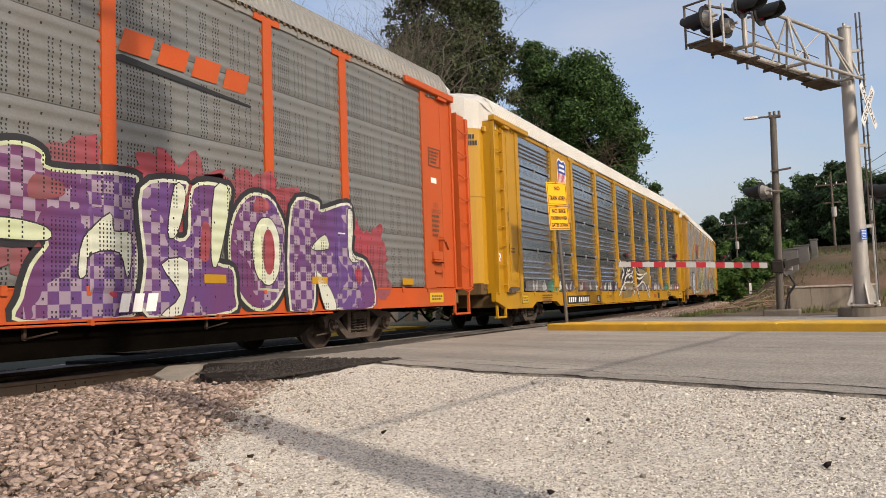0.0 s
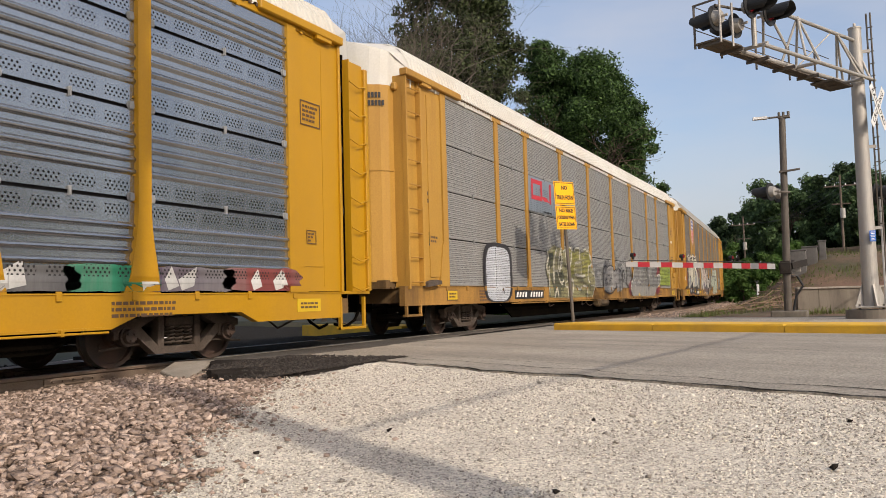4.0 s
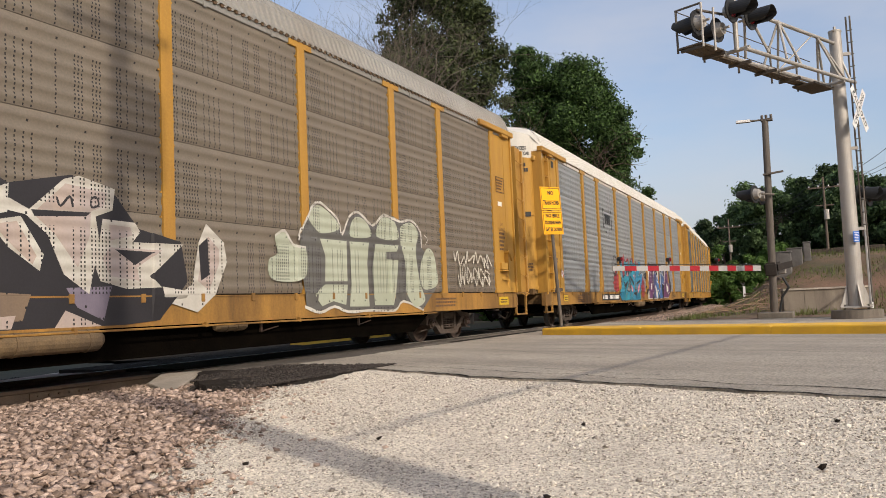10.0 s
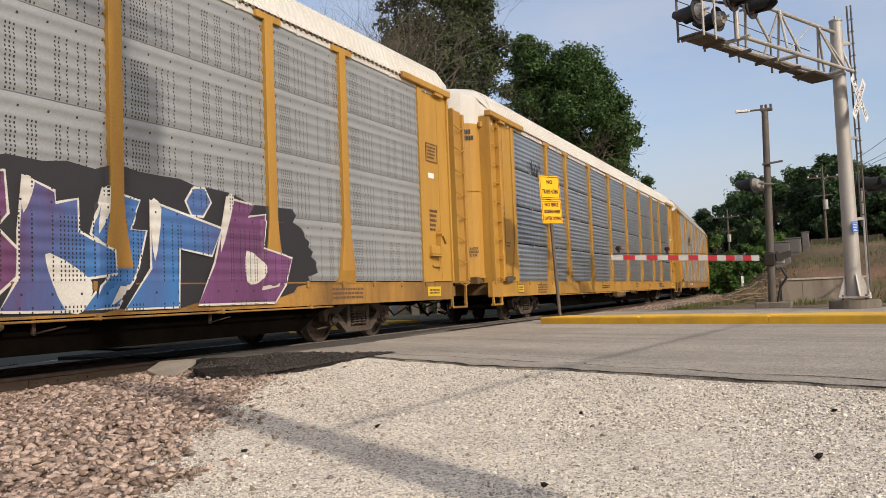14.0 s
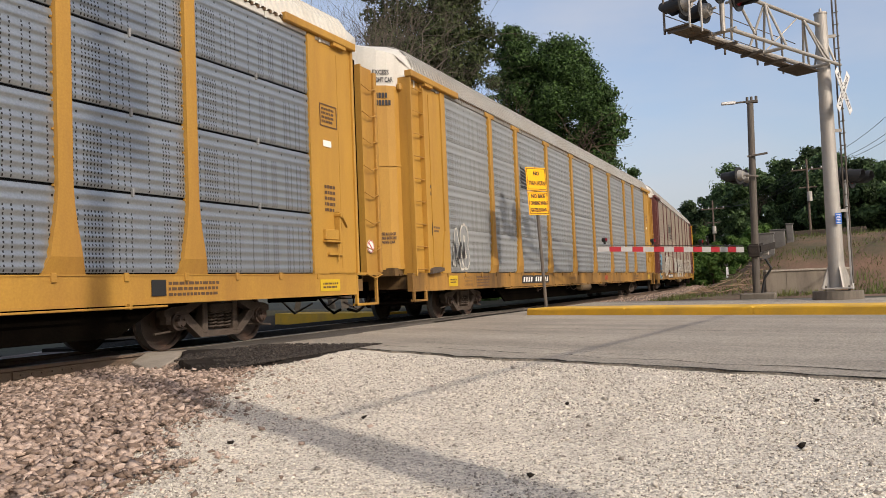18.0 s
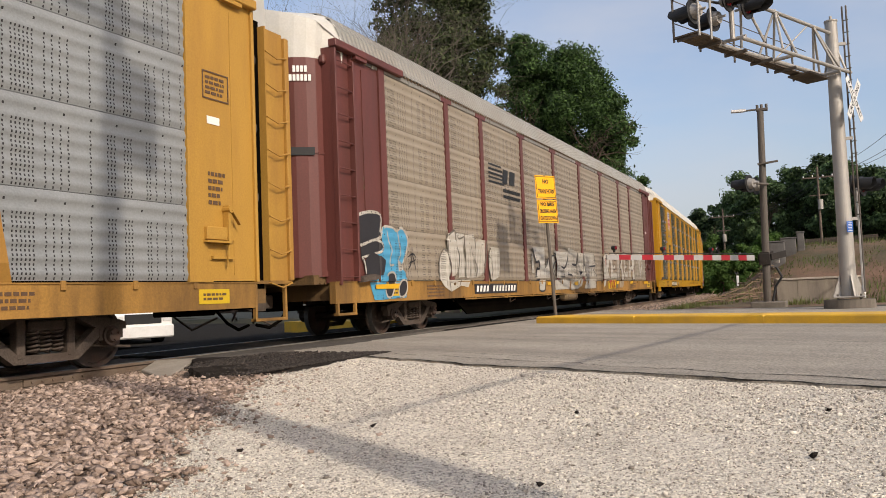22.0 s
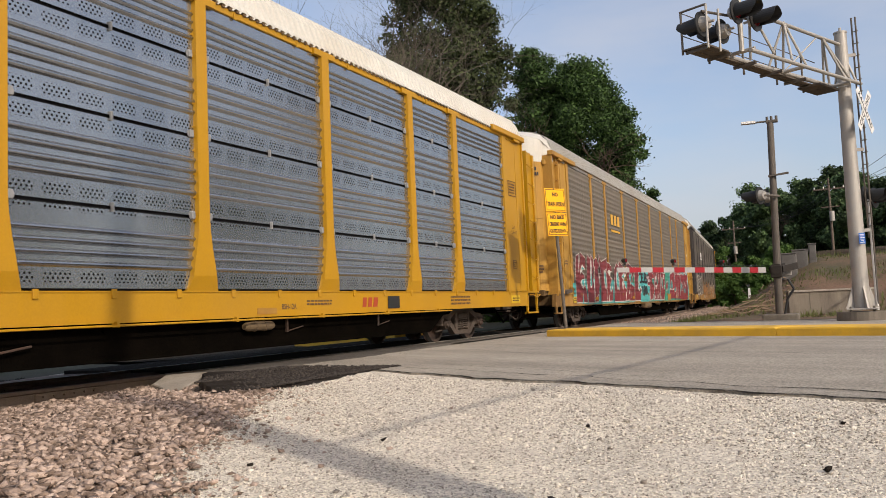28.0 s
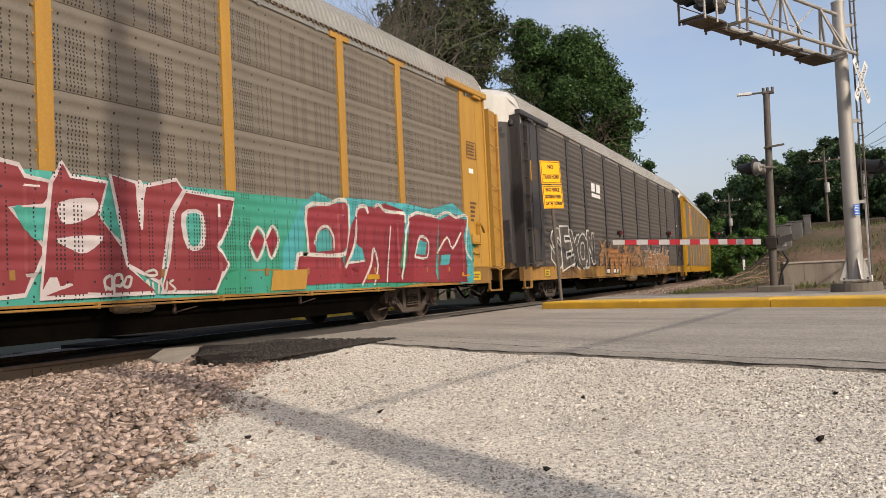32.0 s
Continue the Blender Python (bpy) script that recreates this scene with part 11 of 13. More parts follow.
    for k in (3, 4, 6):
        on_door(k, "EXCESS", 5.22, 0.10, 0.34, M_BLACK)
        on_door(k, "HEIGHT CAR", 5.06, 0.10, 0.50, M_BLACK)
    for k in (4, 7):
        bm = bmesh.new()
        box(bm, -0.22, 0.22, -0.004, 0.0, -0.07, 0.07)
        put("door_slot", mesh_of("door_slot", bm, M_BLACK), CARS[k], Matrix.Translation((-14.283, -1.08, 3.30)) @ Matrix.Rotation(math.radians(-56), 4, "Z"), "black slot in the end door")
    plate(4, -12.9, -12.67, 4.8, 5.0, M_BLACK, "plate_slot", -SIDE - 0.03)
    for k in (3, 4, 5, 6, 9):
        for j, (text, wd) in enumerate((("CLOSE & LOCK", 0.42), ("DOORS BEFORE", 0.42), ("MOVING CAR", 0.36))):
            on_door(k, text, 1.86 - j * 0.085, 0.055, wd, M_INK)
    for k in range(len(CARS)):
        # the car's mark and number on the end door as two rows of bars
        for j, n in ((0, 4), (1, 6)):
            for q in range(n):
                bm = bmesh.new()
                box(bm, -0.024, 0.024, -0.003, 0.0, -0.055, 0.055)
                o = (q - (n - 1) / 2) * 0.066
                m = Matrix.Translation((-14.283, -1.08, 4.74 - j * 0.155)) @ Matrix.Rotation(math.radians(-56), 4, "Z") @ Matrix.Translation((o, 0, 0))
                put("number_bar", stored(("door_bar", k == 7), lambda: mesh_of("number_bar", bm, M_WHITE if k == 7 else M_BLACK)), CARS[k], m)
    for k in (0, 3, 8):
        for j, (text, wd) in enumerate((("DECK", 0.20), ("CLEARANCE", 0.44))):
            line_text(k, text, 12.8, 2.78 - j * 0.13, 0.085, M_INK, -SIDE - 0.009, wd)


M_SIGN0 = paint("orange-yellow placard", (0.55, 0.27, 0.01), 0.5, 0, 0.08, 5, 50, 0.03)
build_marks()
build_murals()

# ---------------------------------------------------------------- signals and signs
M_ALU = paint("weathered aluminium", (0.37, 0.345, 0.31), 0.55, 0.3, 0.12, 1.5, 50, 0.1, (0.24, 0.21, 0.17), 0.45)
M_POLE = paint("dull galvanised steel", (0.115, 0.098, 0.082), 0.75, 0.15, 0.2, 2.0, 50, 0.1, (0.065, 0.048, 0.034), 0.5)
M_RED = paint("red reflective paint", (0.30, 0.014, 0.022), 0.5, 0, 0.1, 5, 60, 0.05)
M_GATE = paint("white reflective paint", (0.66, 0.645, 0.62), 0.5, 0, 0.06, 5, 60, 0.05, (0.5, 0.46, 0.4), 0.3)
M_SIGN = paint("yellow sign sheeting", (0.95, 0.43, 0.008), 0.45, 0, 0.05, 3, 60, 0.03)
M_LENS = paint("unlit red lens", (0.16, 0.006, 0.012), 0.25, 0, 0.1, 8, 60, 0.0, spec=0.6)
M_BLUE = paint("blue sign sheeting", (0.03, 0.14, 0.50), 0.45, 0, 0.06, 4, 60, 0.03)
M_BASE = paint("stained concrete", (0.17, 0.145, 0.115), 0.9, 0, 0.3, 2.5, 70, 0.5, (0.085, 0.065, 0.05), 0.8, streak=True)
M_CABINET = paint("dull grey cabinet paint", (0.13, 0.12, 0.11), 0.7, 0.1, 0.25, 2.5, 50, 0.1, (0.06, 0.05, 0.04), 0.5)
M_GEAR = paint("dark oily gate machinery", (0.022, 0.018, 0.015), 0.85, 0.1, 0.3, 3, 50, 0.2, (0.05, 0.034, 0.023), 0.5)
M_ARM = paint("dusty white arm stripe", (0.34, 0.33, 0.32), 0.6, 0, 0.1, 5, 60, 0.05, (0.22, 0.20, 0.18), 0.4)
M_WALL = paint("dark stained wall concrete", (0.19, 0.16, 0.125), 0.95, 0, 0.35, 2.0, 50, 0.6, (0.05, 0.04, 0.032), 0.8, streak=True)
ARM_D = Vector((-0.925, 0.38, 0.0)).normalized()


def facing(at, way):
    """A pose at a place whose -y axis looks along a level way."""
    return Matrix.Translation(at) @ Matrix.Rotation(math.atan2(way.x, -way.y), 4, "Z")


def lamp_meshes():
    bm = bmesh.new()
    rod(bm, (0, 0.0, 0), (0, 0.03, 0), 0.27, 0.27, 28)
    back = mesh_of("backplate", bm, M_BLACK)
    bm = bmesh.new()
    rod(bm, (0, 0.03, 0), (0, 0.16, 0), 0.17, 0.13, 18)
    rod(bm, (0, 0.1, 0), (0, 0.3, 0), 0.03, None, 8)
    case = mesh_of("housing", bm, M_ALU)
    bm = bmesh.new()
    seg, r = 20, 0.175
    ring = []
    for i in range(seg + 1):
        a = math.radians(-50 + 280 * i / seg)
        cut = 0.50 - 0.2 * max(0.0, -math.sin(a))
        ring.append([bm.verts.new((q * math.cos(a), y, q * math.sin(a) - 0.05 * (-y))) for q, y in ((r, 0.0), (r * 1.02, -cut), (r * 0.96, -cut), (r * 0.94, 0.0))])
    for p, q in zip(ring, ring[1:]):
        for j in range(3):
            bm.faces.new((p[j], q[j], q[j + 1], p[j + 1]))
    hood = mesh_of("visor", bm, M_BLACK)
    bm = bmesh.new()
    rod(bm, (0, -0.02, 0), (0, 0.0, 0), 0.13, 0.15, 20)
    return back, case, hood, mesh_of("lens", bm, M_LENS)


LAMP = lamp_meshes()


def crossing_lamp(owner, at, way):
    lamp = put("flashing_lamp", LAMP[1], owner, facing(at, way), "black round signal lamp with a long visor")
    put("backplate", LAMP[0], lamp)
    put("visor", LAMP[2], lamp)
    put("lens", LAMP[3], lamp)
    return lamp


def build_cantilever():
    foot = Vector((23.24, -0.21, 0))
    sig = thing("cantilever_signal", "tall grey aluminium cantilever signal mast with lamps over the road", "signal mast")

    def pt(L, z, side=0.0):
        return foot + ARM_D * L + ROAD_D * side + Vector((0, 0, z))

    bm = bmesh.new()
    rod(bm, pt(0, 0.3), pt(0, 7.5), 0.20, 0.15, 28)
    rod(bm, pt(0, 7.5), pt(0, 7.54), 0.165, 0.165, 28)
    rod(bm, pt(0, 7.54), pt(0, 7.66), 0.035, None, 8)
    part("mast", bm, M_ALU, sig, smooth=False)
    bm = bmesh.new()
    rod(bm, pt(0, -0.15), pt(0, 0.22), 0.62, 0.60, 28)
    part("footing", bm, M_BASE, sig, "round stained concrete footing")
    bm = bmesh.new()
    box(bm, foot.x - 0.36, foot.x + 0.36, foot.y - 0.36, foot.y + 0.36, 0.27, 0.31, 0.008)
    part("base_plate", bm, M_ALU, sig)
    for k in range(4):
        a = math.radians(45 + 90 * k)
        d = Vector((math.cos(a), math.sin(a), 0))
        bm = bmesh.new()
        rod(bm, foot + d * 0.38 + Vector((0, 0, 0.18)), foot + d * 0.38 + Vector((0, 0, 0.36)), 0.025, None, 8)
        part("anchor_bolt", bm, M_POLE, sig)
    for k in range(4):
        a = math.radians(20 + 90 * k)
        d = Vector((math.cos(a), math.sin(a), 0))
        s = Vector((-d.y, d.x, 0)) * 0.02
        bm = bmesh.new()
        vs = [bm.verts.new(p) for p in (foot + d * 0.20 + s + Vector((0, 0, 0.31)), foot + d * 0.40 + s + Vector((0, 0, 0.31)), foot + d * 0.36 + s + Vector((0, 0, 0.40)), foot + d * 0.21 + s + Vector((0, 0, 0.86)),
                                        foot + d * 0.20 - s + Vector((0, 0, 0.31)), foot + d * 0.40 - s + Vector((0, 0, 0.31)), foot + d * 0.36 - s + Vector((0, 0, 0.40)), foot + d * 0.21 - s + Vector((0, 0, 0.86)))]
        for f in ((0, 1, 2, 3), (7, 6, 5, 4), (0, 4, 5, 1), (1, 5, 6, 2), (2, 6, 7, 3)):
            bm.faces.new([vs[i] for i in f])
        part("gusset", bm, M_ALU, sig)
    # truss: one upper chord, two lower chords, V-shaped web members
    for a, b, r in ((pt(-0.1, 7.2), pt(4.9, 7.08), 0.045), (pt(-0.35, 6.15, -0.28), pt(5.35, 6.02, -0.28), 0.045), (pt(-0.1, 6.15, 0.28), pt(5.35, 6.02, 0.28), 0.055)):
        bm = bmesh.new()
        rod(bm, a, b, r, None, 12)
        part("chord", bm, M_ALU, sig)
    for L0, L1 in ((0.1, -0.1), (1.1, 0.55), (1.1, 0.2), (3.15, 2.75), (3.15, 3.45), (4.75, 4.3)):
        for side in (-0.28, 0.28):
            bm = bmesh.new()
            rod(bm, pt(L0, 7.17), pt(L1, 6.12, side), 0.03, None, 8)
            part("web_member", bm, M_ALU, sig)
    bm = bmesh.new()
    rod(bm, pt(1.4, 7.15), pt(2.7, 6.12, 0.28), 0.02, None, 8)
    part("web_member", bm, M_ALU, sig)
    for L in (0.35, 2.8, 5.2):
        bm = bmesh.new()
        rod(bm, pt(L, 6.08, -0.3), pt(L, 6.08, 0.55), 0.045, None, 10)
        part("cross_tube", bm, M_ALU, sig)
    # walkway of perforated planks
    for i in range(3):
        for L0, L1 in ((0.9, 2.5), (2.52, 4.1), (4.12, 5.7), (5.72, 6.62)):
            if i == 0 and L1 < 6:
                continue
            bm = bmesh.new()
            s, w = (0.02 + i * 0.19, 0.18) if L1 > 6 else (0.10 + i * 0.14, 0.125)
            bar(bm, pt(L0, 6.0, s + w / 2), pt(L1, 6.0, s + w / 2), w, 0.035)
            part("walkway_plank", bm, M_GRATE, sig)
    for L in (1.0, 2.2, 3.4, 4.6, 5.7, 6.55):
        bm = bmesh.new()
        bar(bm, pt(L, 5.95, 0.0), pt(L, 5.95, 0.54), 0.05, 0.07)
        part("walkway_bearer", bm, M_POLE, sig)
    bm = bmesh.new()
    bar(bm, pt(0.4, 5.94, 0.25), pt(1.5, 5.94, 0.25), 0.58, 0.05)
    part("landing", bm, M_GRATE, sig)
    for L, side in ((6.58, 0.0), (6.1, 0.0), (6.58, 0.6), (5.5, 0.62), (4.0, 0.62), (2.4, 0.62), (1.0, 0.62)):
        bm = bmesh.new()
        rod(bm, pt(L, 5.92, side), pt(L, 6.85, side), 0.025, None, 8)
        part("handrail_post", bm, M_ALU if side == 0.0 else M_POLE, sig)
    for z in (6.85, 6.35):
        bm = bmesh.new()
        rod(bm, pt(0.2, z, 0.62), pt(6.58, z, 0.62), 0.012, None, 6)
        part("handrail", bm, M_POLE, sig)
    bm = bmesh.new()
    rod(bm, pt(6.58, 6.85, 0.0), pt(6.58, 6.85, 0.62), 0.025, None, 8)
    part("handrail", bm, M_POLE, sig)
    # lamps over the road
    bm = bmesh.new()
    rod(bm, pt(5.3, 6.05, -0.05), pt(5.3, 7.3, -0.05), 0.055, None, 10)
    part("lamp_mast", bm, M_ALU, sig)
    bm = bmesh.new()
    rod(bm, pt(4.7, 6.9, -0.02), pt(6.5, 6.76, 0.15), 0.03, None, 8)
    part("lamp_bracket", bm, M_POLE, sig)
    crossing_lamp(sig, pt(5.62, 6.84, -0.18), -ROAD_D)
    crossing_lamp(sig, pt(4.8, 6.84, -0.18), -ROAD_D)
    crossing_lamp(sig, pt(6.45, 6.50, 0.2), ROAD_D)
    crossing_lamp(sig, pt(5.65, 6.50, 0.2), ROAD_D)
    # ladder up the mast
    lad = foot + Vector((0.08, -0.33, 0))
    for o in (-0.05, 0.05):
        bm = bmesh.new()
        q = lad + ROAD_D * o
        rod(bm, q + Vector((0, 0, 2.1 if o > 0 else 0.4)), q + Vector((0, 0, 7.9)), 0.022, None, 8)
        part("ladder_rail", bm, M_POLE, sig)
    me = None
    for i in range(17):
        z = 2.4 + i * 0.32
        if me is None:
            bm = bmesh.new()
            rod(bm, -ROAD_D * 0.09, ROAD_D * 0.05, 0.014, None, 6)
            me = mesh_of("ladder_rung", bm, M_POLE)
        put("ladder_rung", me, sig, Matrix.Translation(lad + Vector((0, 0, z))))
    for z in (6.9, 4.4, 2.3):
        bm = bmesh.new()
        bar(bm, foot + Vector((0, 0, z)), lad + Vector((0, 0, z)), 0.05, 0.08)
        part("ladder_bracket", bm, M_ALU, sig)
    bm = bmesh.new()
    rod(bm, lad + Vector((0.1, -0.02, 0.25)), lad + Vector((0.1, -0.02, 3.1)), 0.04, None, 8)
    part("conduit", bm, M_GATE, sig)
    # lower pair of lamps and blue notice
    bm = bmesh.new()
    rod(bm, foot + Vector((0, 0, 3.15)), foot + ARM_D * -1.1 + Vector((0, 0, 3.15)), 0.035, None, 8)
    part("lamp_bracket", bm, M_POLE, sig)
    crossing_lamp(sig, foot + ARM_D * -0.42 + Vector((0, 0, 3.2)) - ROAD_D * 0.15, -ROAD_D)
    crossing_lamp(sig, foot + ARM_D * -1.0 + Vector((0, 0, 3.2)) - ROAD_D * 0.15, -ROAD_D)
    fr = facing(foot + Vector((-0.24, -0.12, 2.08)), Vector((-0.95, -0.3, 0)).normalized())
    bm = bmesh.new()
    box(bm, -0.075, 0.075, -0.008, 0.008, -0.14, 0.14, 0.004)
    n = put("notice_plate", mesh_of("notice_plate", bm, M_BLUE), sig, fr, "small blue notice plate with white lines")
    for i in range(6):
        bm = bmesh.new()
        w = (0.09, 0.07, 0.095, 0.08, 0.055, 0.09)[i]
        box(bm, -w * 0.6, w * 0.6, -0.014, -0.009, 0.09 - i * 0.04, 0.105 - i * 0.04)
        part("printed_line", bm, M_WHITE, n)
    # crossbuck
    cb = thing("crossbuck", "white crossbuck sign with black lettering on the signal mast", "sign", at=facing(Vector((23.3, -0.52, 5.4)) - ROAD_D * 0.12, -ROAD_D))
    for tilt, text in ((52, "CROSSING"), (-52, "RAILROAD")):
        bm = bmesh.new()
        y = -0.012 if tilt < 0 else 0.0
        box(bm, -0.66, 0.66, y - 0.005, y + 0.005, -0.115, 0.115, 0.003)
        bl = put("blade", mesh_of("blade", bm, M_GATE), cb, Matrix.Rotation(math.radians(-tilt), 4, "Y"), "white blade with black letters")
        tm = words(text, 0.19, M_BLACK, 0.004, 0, 0, 1.25)
        tm.transform(Matrix.Translation((0, y - 0.0095, 0)) @ Matrix.Rotation(math.pi / 2, 4, "X"))
        put("lettering", tm, bl)


def build_gate():
    hub = Vector((26.27, 2.13, 0))
    foot = Vector((26.27, 1.99, 0))
    tip = Vector((0, -0.13, 0))
    g = thing("crossing_gate", "lowered red and white striped crossing gate on a steel mast", "crossing gate")
    bm = bmesh.new()
    rod(bm, foot, foot + tip + Vector((0, 0, 6.0)), 0.115, 0.095, 16)
    part("mast", bm, M_POLE, g)
    bm = bmesh.new()
    box(bm, foot.x - 0.45, foot.x + 0.45, foot.y - 0.55, foot.y + 0.45, -0.3, 0.16, 0.03)
    part("footing", bm, M_BASE, g, "stained concrete footing")
    low, foot = foot, foot + tip
    view = Vector((0.08, -1.0, 0)).normalized()
    bm = bmesh.new()
    box(bm, foot.x - 0.08, foot.x + 0.08, foot.y - 0.22, foot.y + 0.12, 6.0, 6.08, 0.01)
    for o in (-0.18, -0.04, 0.08):
        rod(bm, foot + Vector((0, o, 6.05)), foot + Vector((0, o, 6.2)), 0.04, None, 8)
    part("top_clamp", bm, M_POLE, g)
    bm = bmesh.new()
    rod(bm, foot + Vector((0, 0, 6.06)), foot + Vector((-0.1, 0.55, 6.05)), 0.03, None, 8)
    part("lamp_bracket", bm, M_POLE, g)
    bm = bmesh.new()
    bar(bm, foot + Vector((-0.08, 0.42, 6.06)), foot + Vector((-0.16, 0.82, 6.06)), 0.18, 0.07)
    part("street_light_head", bm, M_GATE, g, "flat white street light head")
    bm = bmesh.new()
    bar(bm, foot + Vector((-0.1, 0.16, 4.35)), foot + Vector((-0.1, -0.42, 4.40)), 0.1, 0.05)
    part("cross_bar", bm, M_POLE, g)
    bm = bmesh.new()
    rod(bm, foot + Vector((-0.1, -0.1, 3.72)), foot + ARM_D * 0.75 + Vector((0, 0, 3.72)), 0.035, None, 8)
    part("lamp_bracket", bm, M_POLE, g)
    crossing_lamp(g, foot + ARM_D * 0.75 + Vector((0, 0, 3.72)) + ROAD_D * 0.12, ROAD_D)
    crossing_lamp(g, foot + ARM_D * 0.05 + Vector((0, 0, 3.72)) + ROAD_D * 0.28, ROAD_D)
    foot = low
    # drive box and counterweights
    bm = bmesh.new()
    box(bm, foot.x - 0.17, foot.x + 0.15, foot.y - 0.16, foot.y + 0.16, 1.26, 1.62, 0.02)
    rod(bm, foot + Vector((-0.19, 0.02, 1.46)), foot + Vector((-0.12, 0.02, 1.46)), 0.11, None, 14)
    box(bm, foot.x - 0.14, foot.x + 0.14, foot.y - 0.13, foot.y + 0.13, 1.62, 1.66)
    part("drive_box", bm, M_GEAR, g, "dark steel gate drive box")
    for o in (-0.2, 0.2):
        bm = bmesh.new()
        q = foot + ROAD_D * o
        bar(bm, q + Vector((0, 0, 1.5)), q - ARM_D * 0.95 + Vector((0, 0, 1.62)), 0.04, 0.2)
        part("counterweight_arm", bm, M_GEAR, g)
    bm = bmesh.new()
    e = foot - ARM_D * 0.7
    box(bm, e.x - 0.09, e.x + 0.09, e.y - 0.11, e.y + 0.11, 1.32, 1.60, 0.02)
    part("counterweight", bm, M_ALU, g, "pale grey counterweight plates")
    bm = bmesh.new()
    pts = [foot + Vector((0.05, -0.3, 1.2)), foot + Vector((0.05, -0.45, 0.9)), foot + Vector((0.05, -0.25, 0.6)), foot + Vector((0.05, -0.15, 0.15))]
    for a, b in zip(pts, pts[1:]):
        rod(bm, a, b, 0.035, None, 8)
    part("cable_hose", bm, M_BLACK, g)
    # striped arm in short tapered lengths
    x = 0.35
    n = 15
    step = (7.62 - x) / n
    for i in range(n):
        a, b = x + i * step, x + (i + 1) * step
        h = 0.165 - 0.05 * i / n
        bm = bmesh.new()
        red = i % 2 == 1
        bar(bm, hub + ARM_D * (a + 0.002) + Vector((0, 0, 1.5)), hub + ARM_D * (b - 0.002) + Vector((0, 0, 1.5)), 0.034 if red else 0.03, h)
        part("arm_stripe", bm, M_RED if red else M_ARM, g)
    for L in (7.3, 5.2, 2.8):
        at = hub + ARM_D * L + Vector((0, 0, 1.62))
        bm = bmesh.new()
        rod(bm, at, at + Vector((0, 0, 0.1)), 0.03, None, 8)
        rod(bm, at + Vector((0, 0, 0.11)) - ROAD_D * 0.05, at + Vector((0, 0, 0.11)) + ROAD_D * 0.05, 0.055, None, 12)
        lp = part("arm_lamp", bm, M_BLACK, g, "small red lamp on the gate arm")
        bm = bmesh.new()
        rod(bm, at + Vector((0, 0, 0.11)) - ROAD_D * 0.058, at + Vector((0, 0, 0.11)) - ROAD_D * 0.05, 0.042, None, 12)
        part("lens", bm, M_LENS, lp)
    bm = bmesh.new()
    rod(bm, hub + ARM_D * 0.4 + Vector((0, 0, 1.62)), hub + ARM_D * 7.5 + Vector((0, 0, 1.6)), 0.01, None, 6)
    part("arm_cable", bm, M_BLACK, g)


def build_sign():
    base = road(12.93, 14.9, 0.15) + Vector((0.03, -0.08, 0))
    lean = Matrix.Rotation(math.radians(-2.6), 4, Vector((0.95, 0.32, 0)))
    s = thing("road_sign", "two yellow warning plates on a thin leaning steel post", "sign", at=Matrix.Translation(base) @ lean)
    bm = bmesh.new()
    rod(bm, (0, 0, -0.02), (0, 0, 3.42), 0.042, None, 10)
    part("post", bm, M_POLE, s)
    turn = Matrix.Rotation(math.atan2(-ROAD_D.x * 0.9 - 0.05, ROAD_D.y), 4, "Z")
    for z, lines in ((3.13, (("NO", 0.105, 0.13), ("TRAIN HORN", 0.12, -0.11))), (2.53, (("NO BIKE", 0.10, 0.17), ("CROSSING WHEN", 0.095, 0.0), ("GATES DOWN", 0.10, -0.17)))):
        at = Matrix.Translation((0, 0, z)) @ turn
        bm = bmesh.new()
        box(bm, -0.36, 0.36, -0.06, -0.05, -0.285, 0.285, 0.004)
        p = put("plate", mesh_of("plate", bm, M_SIGN), s, at, "yellow plate with black border and letters")
        for x0, x1, z0, z1 in ((-0.335, 0.335, 0.245, 0.258), (-0.335, 0.335, -0.258, -0.245), (-0.335, -0.322, -0.258, 0.258), (0.322, 0.335, -0.258, 0.258)):
            bm = bmesh.new()
            box(bm, x0, x1, -0.0635, -0.0605, z0, z1)
            part("border_line", bm, M_BLACK, p)
        for text, size, dz in lines:
            tm = words(text, size * 1.25, M_BLACK, 0.006, 0, 0, 1.05)
            w = max(v.co.x for v in tm.vertices)
            k = min(1.0, 0.29 / w)
            tm.transform(Matrix.Translation((0, -0.064, dz)) @ Matrix.Rotation(math.pi / 2, 4, "X") @ Matrix.Diagonal((k, 1, 1, 1)))
            put("lettering", tm, p)
    for z in (3.4, 2.82):
        bm = bmesh.new()
        box(bm, -0.05, 0.05, -0.055, 0.045, z - 0.015, z + 0.015)
        part("clamp", bm, M_POLE, s)


def grate():
    m = paint("perforated walkway steel", (0.085, 0.068, 0.052), 0.8, 0.1, 0.3, 3, 50, 0.2)
    return m


M_GRATE = grate()
build_cantilever()
build_gate()
build_sign()

# ---------------------------------------------------------------- trees, bank, distance
def leaf_material(name, base, tint):
    m = paint(name, base, 0.7, 0, 0.2, 0.6, 30, 0.0, None, 0, island=0.5, tint=tint, spec=0.25)
    n, l = m.node_tree.nodes, m.node_tree.links
    b = n["Principled BSDF"]
    tr = n.new("ShaderNodeBsdfTranslucent")
    src = b.inputs["Base Color"].links[0].from_socket
    l.new(src, tr.inputs["Color"])
    mix = n.new("ShaderNodeMixShader")
    mix.inputs[0].default_value = 0.3
    l.new(b.outputs[0], mix.inputs[1])
    l.new(tr.outputs[0], mix.inputs[2])
    l.new(mix.outputs[0], n["Material Output"].inputs["Surface"])
    return m


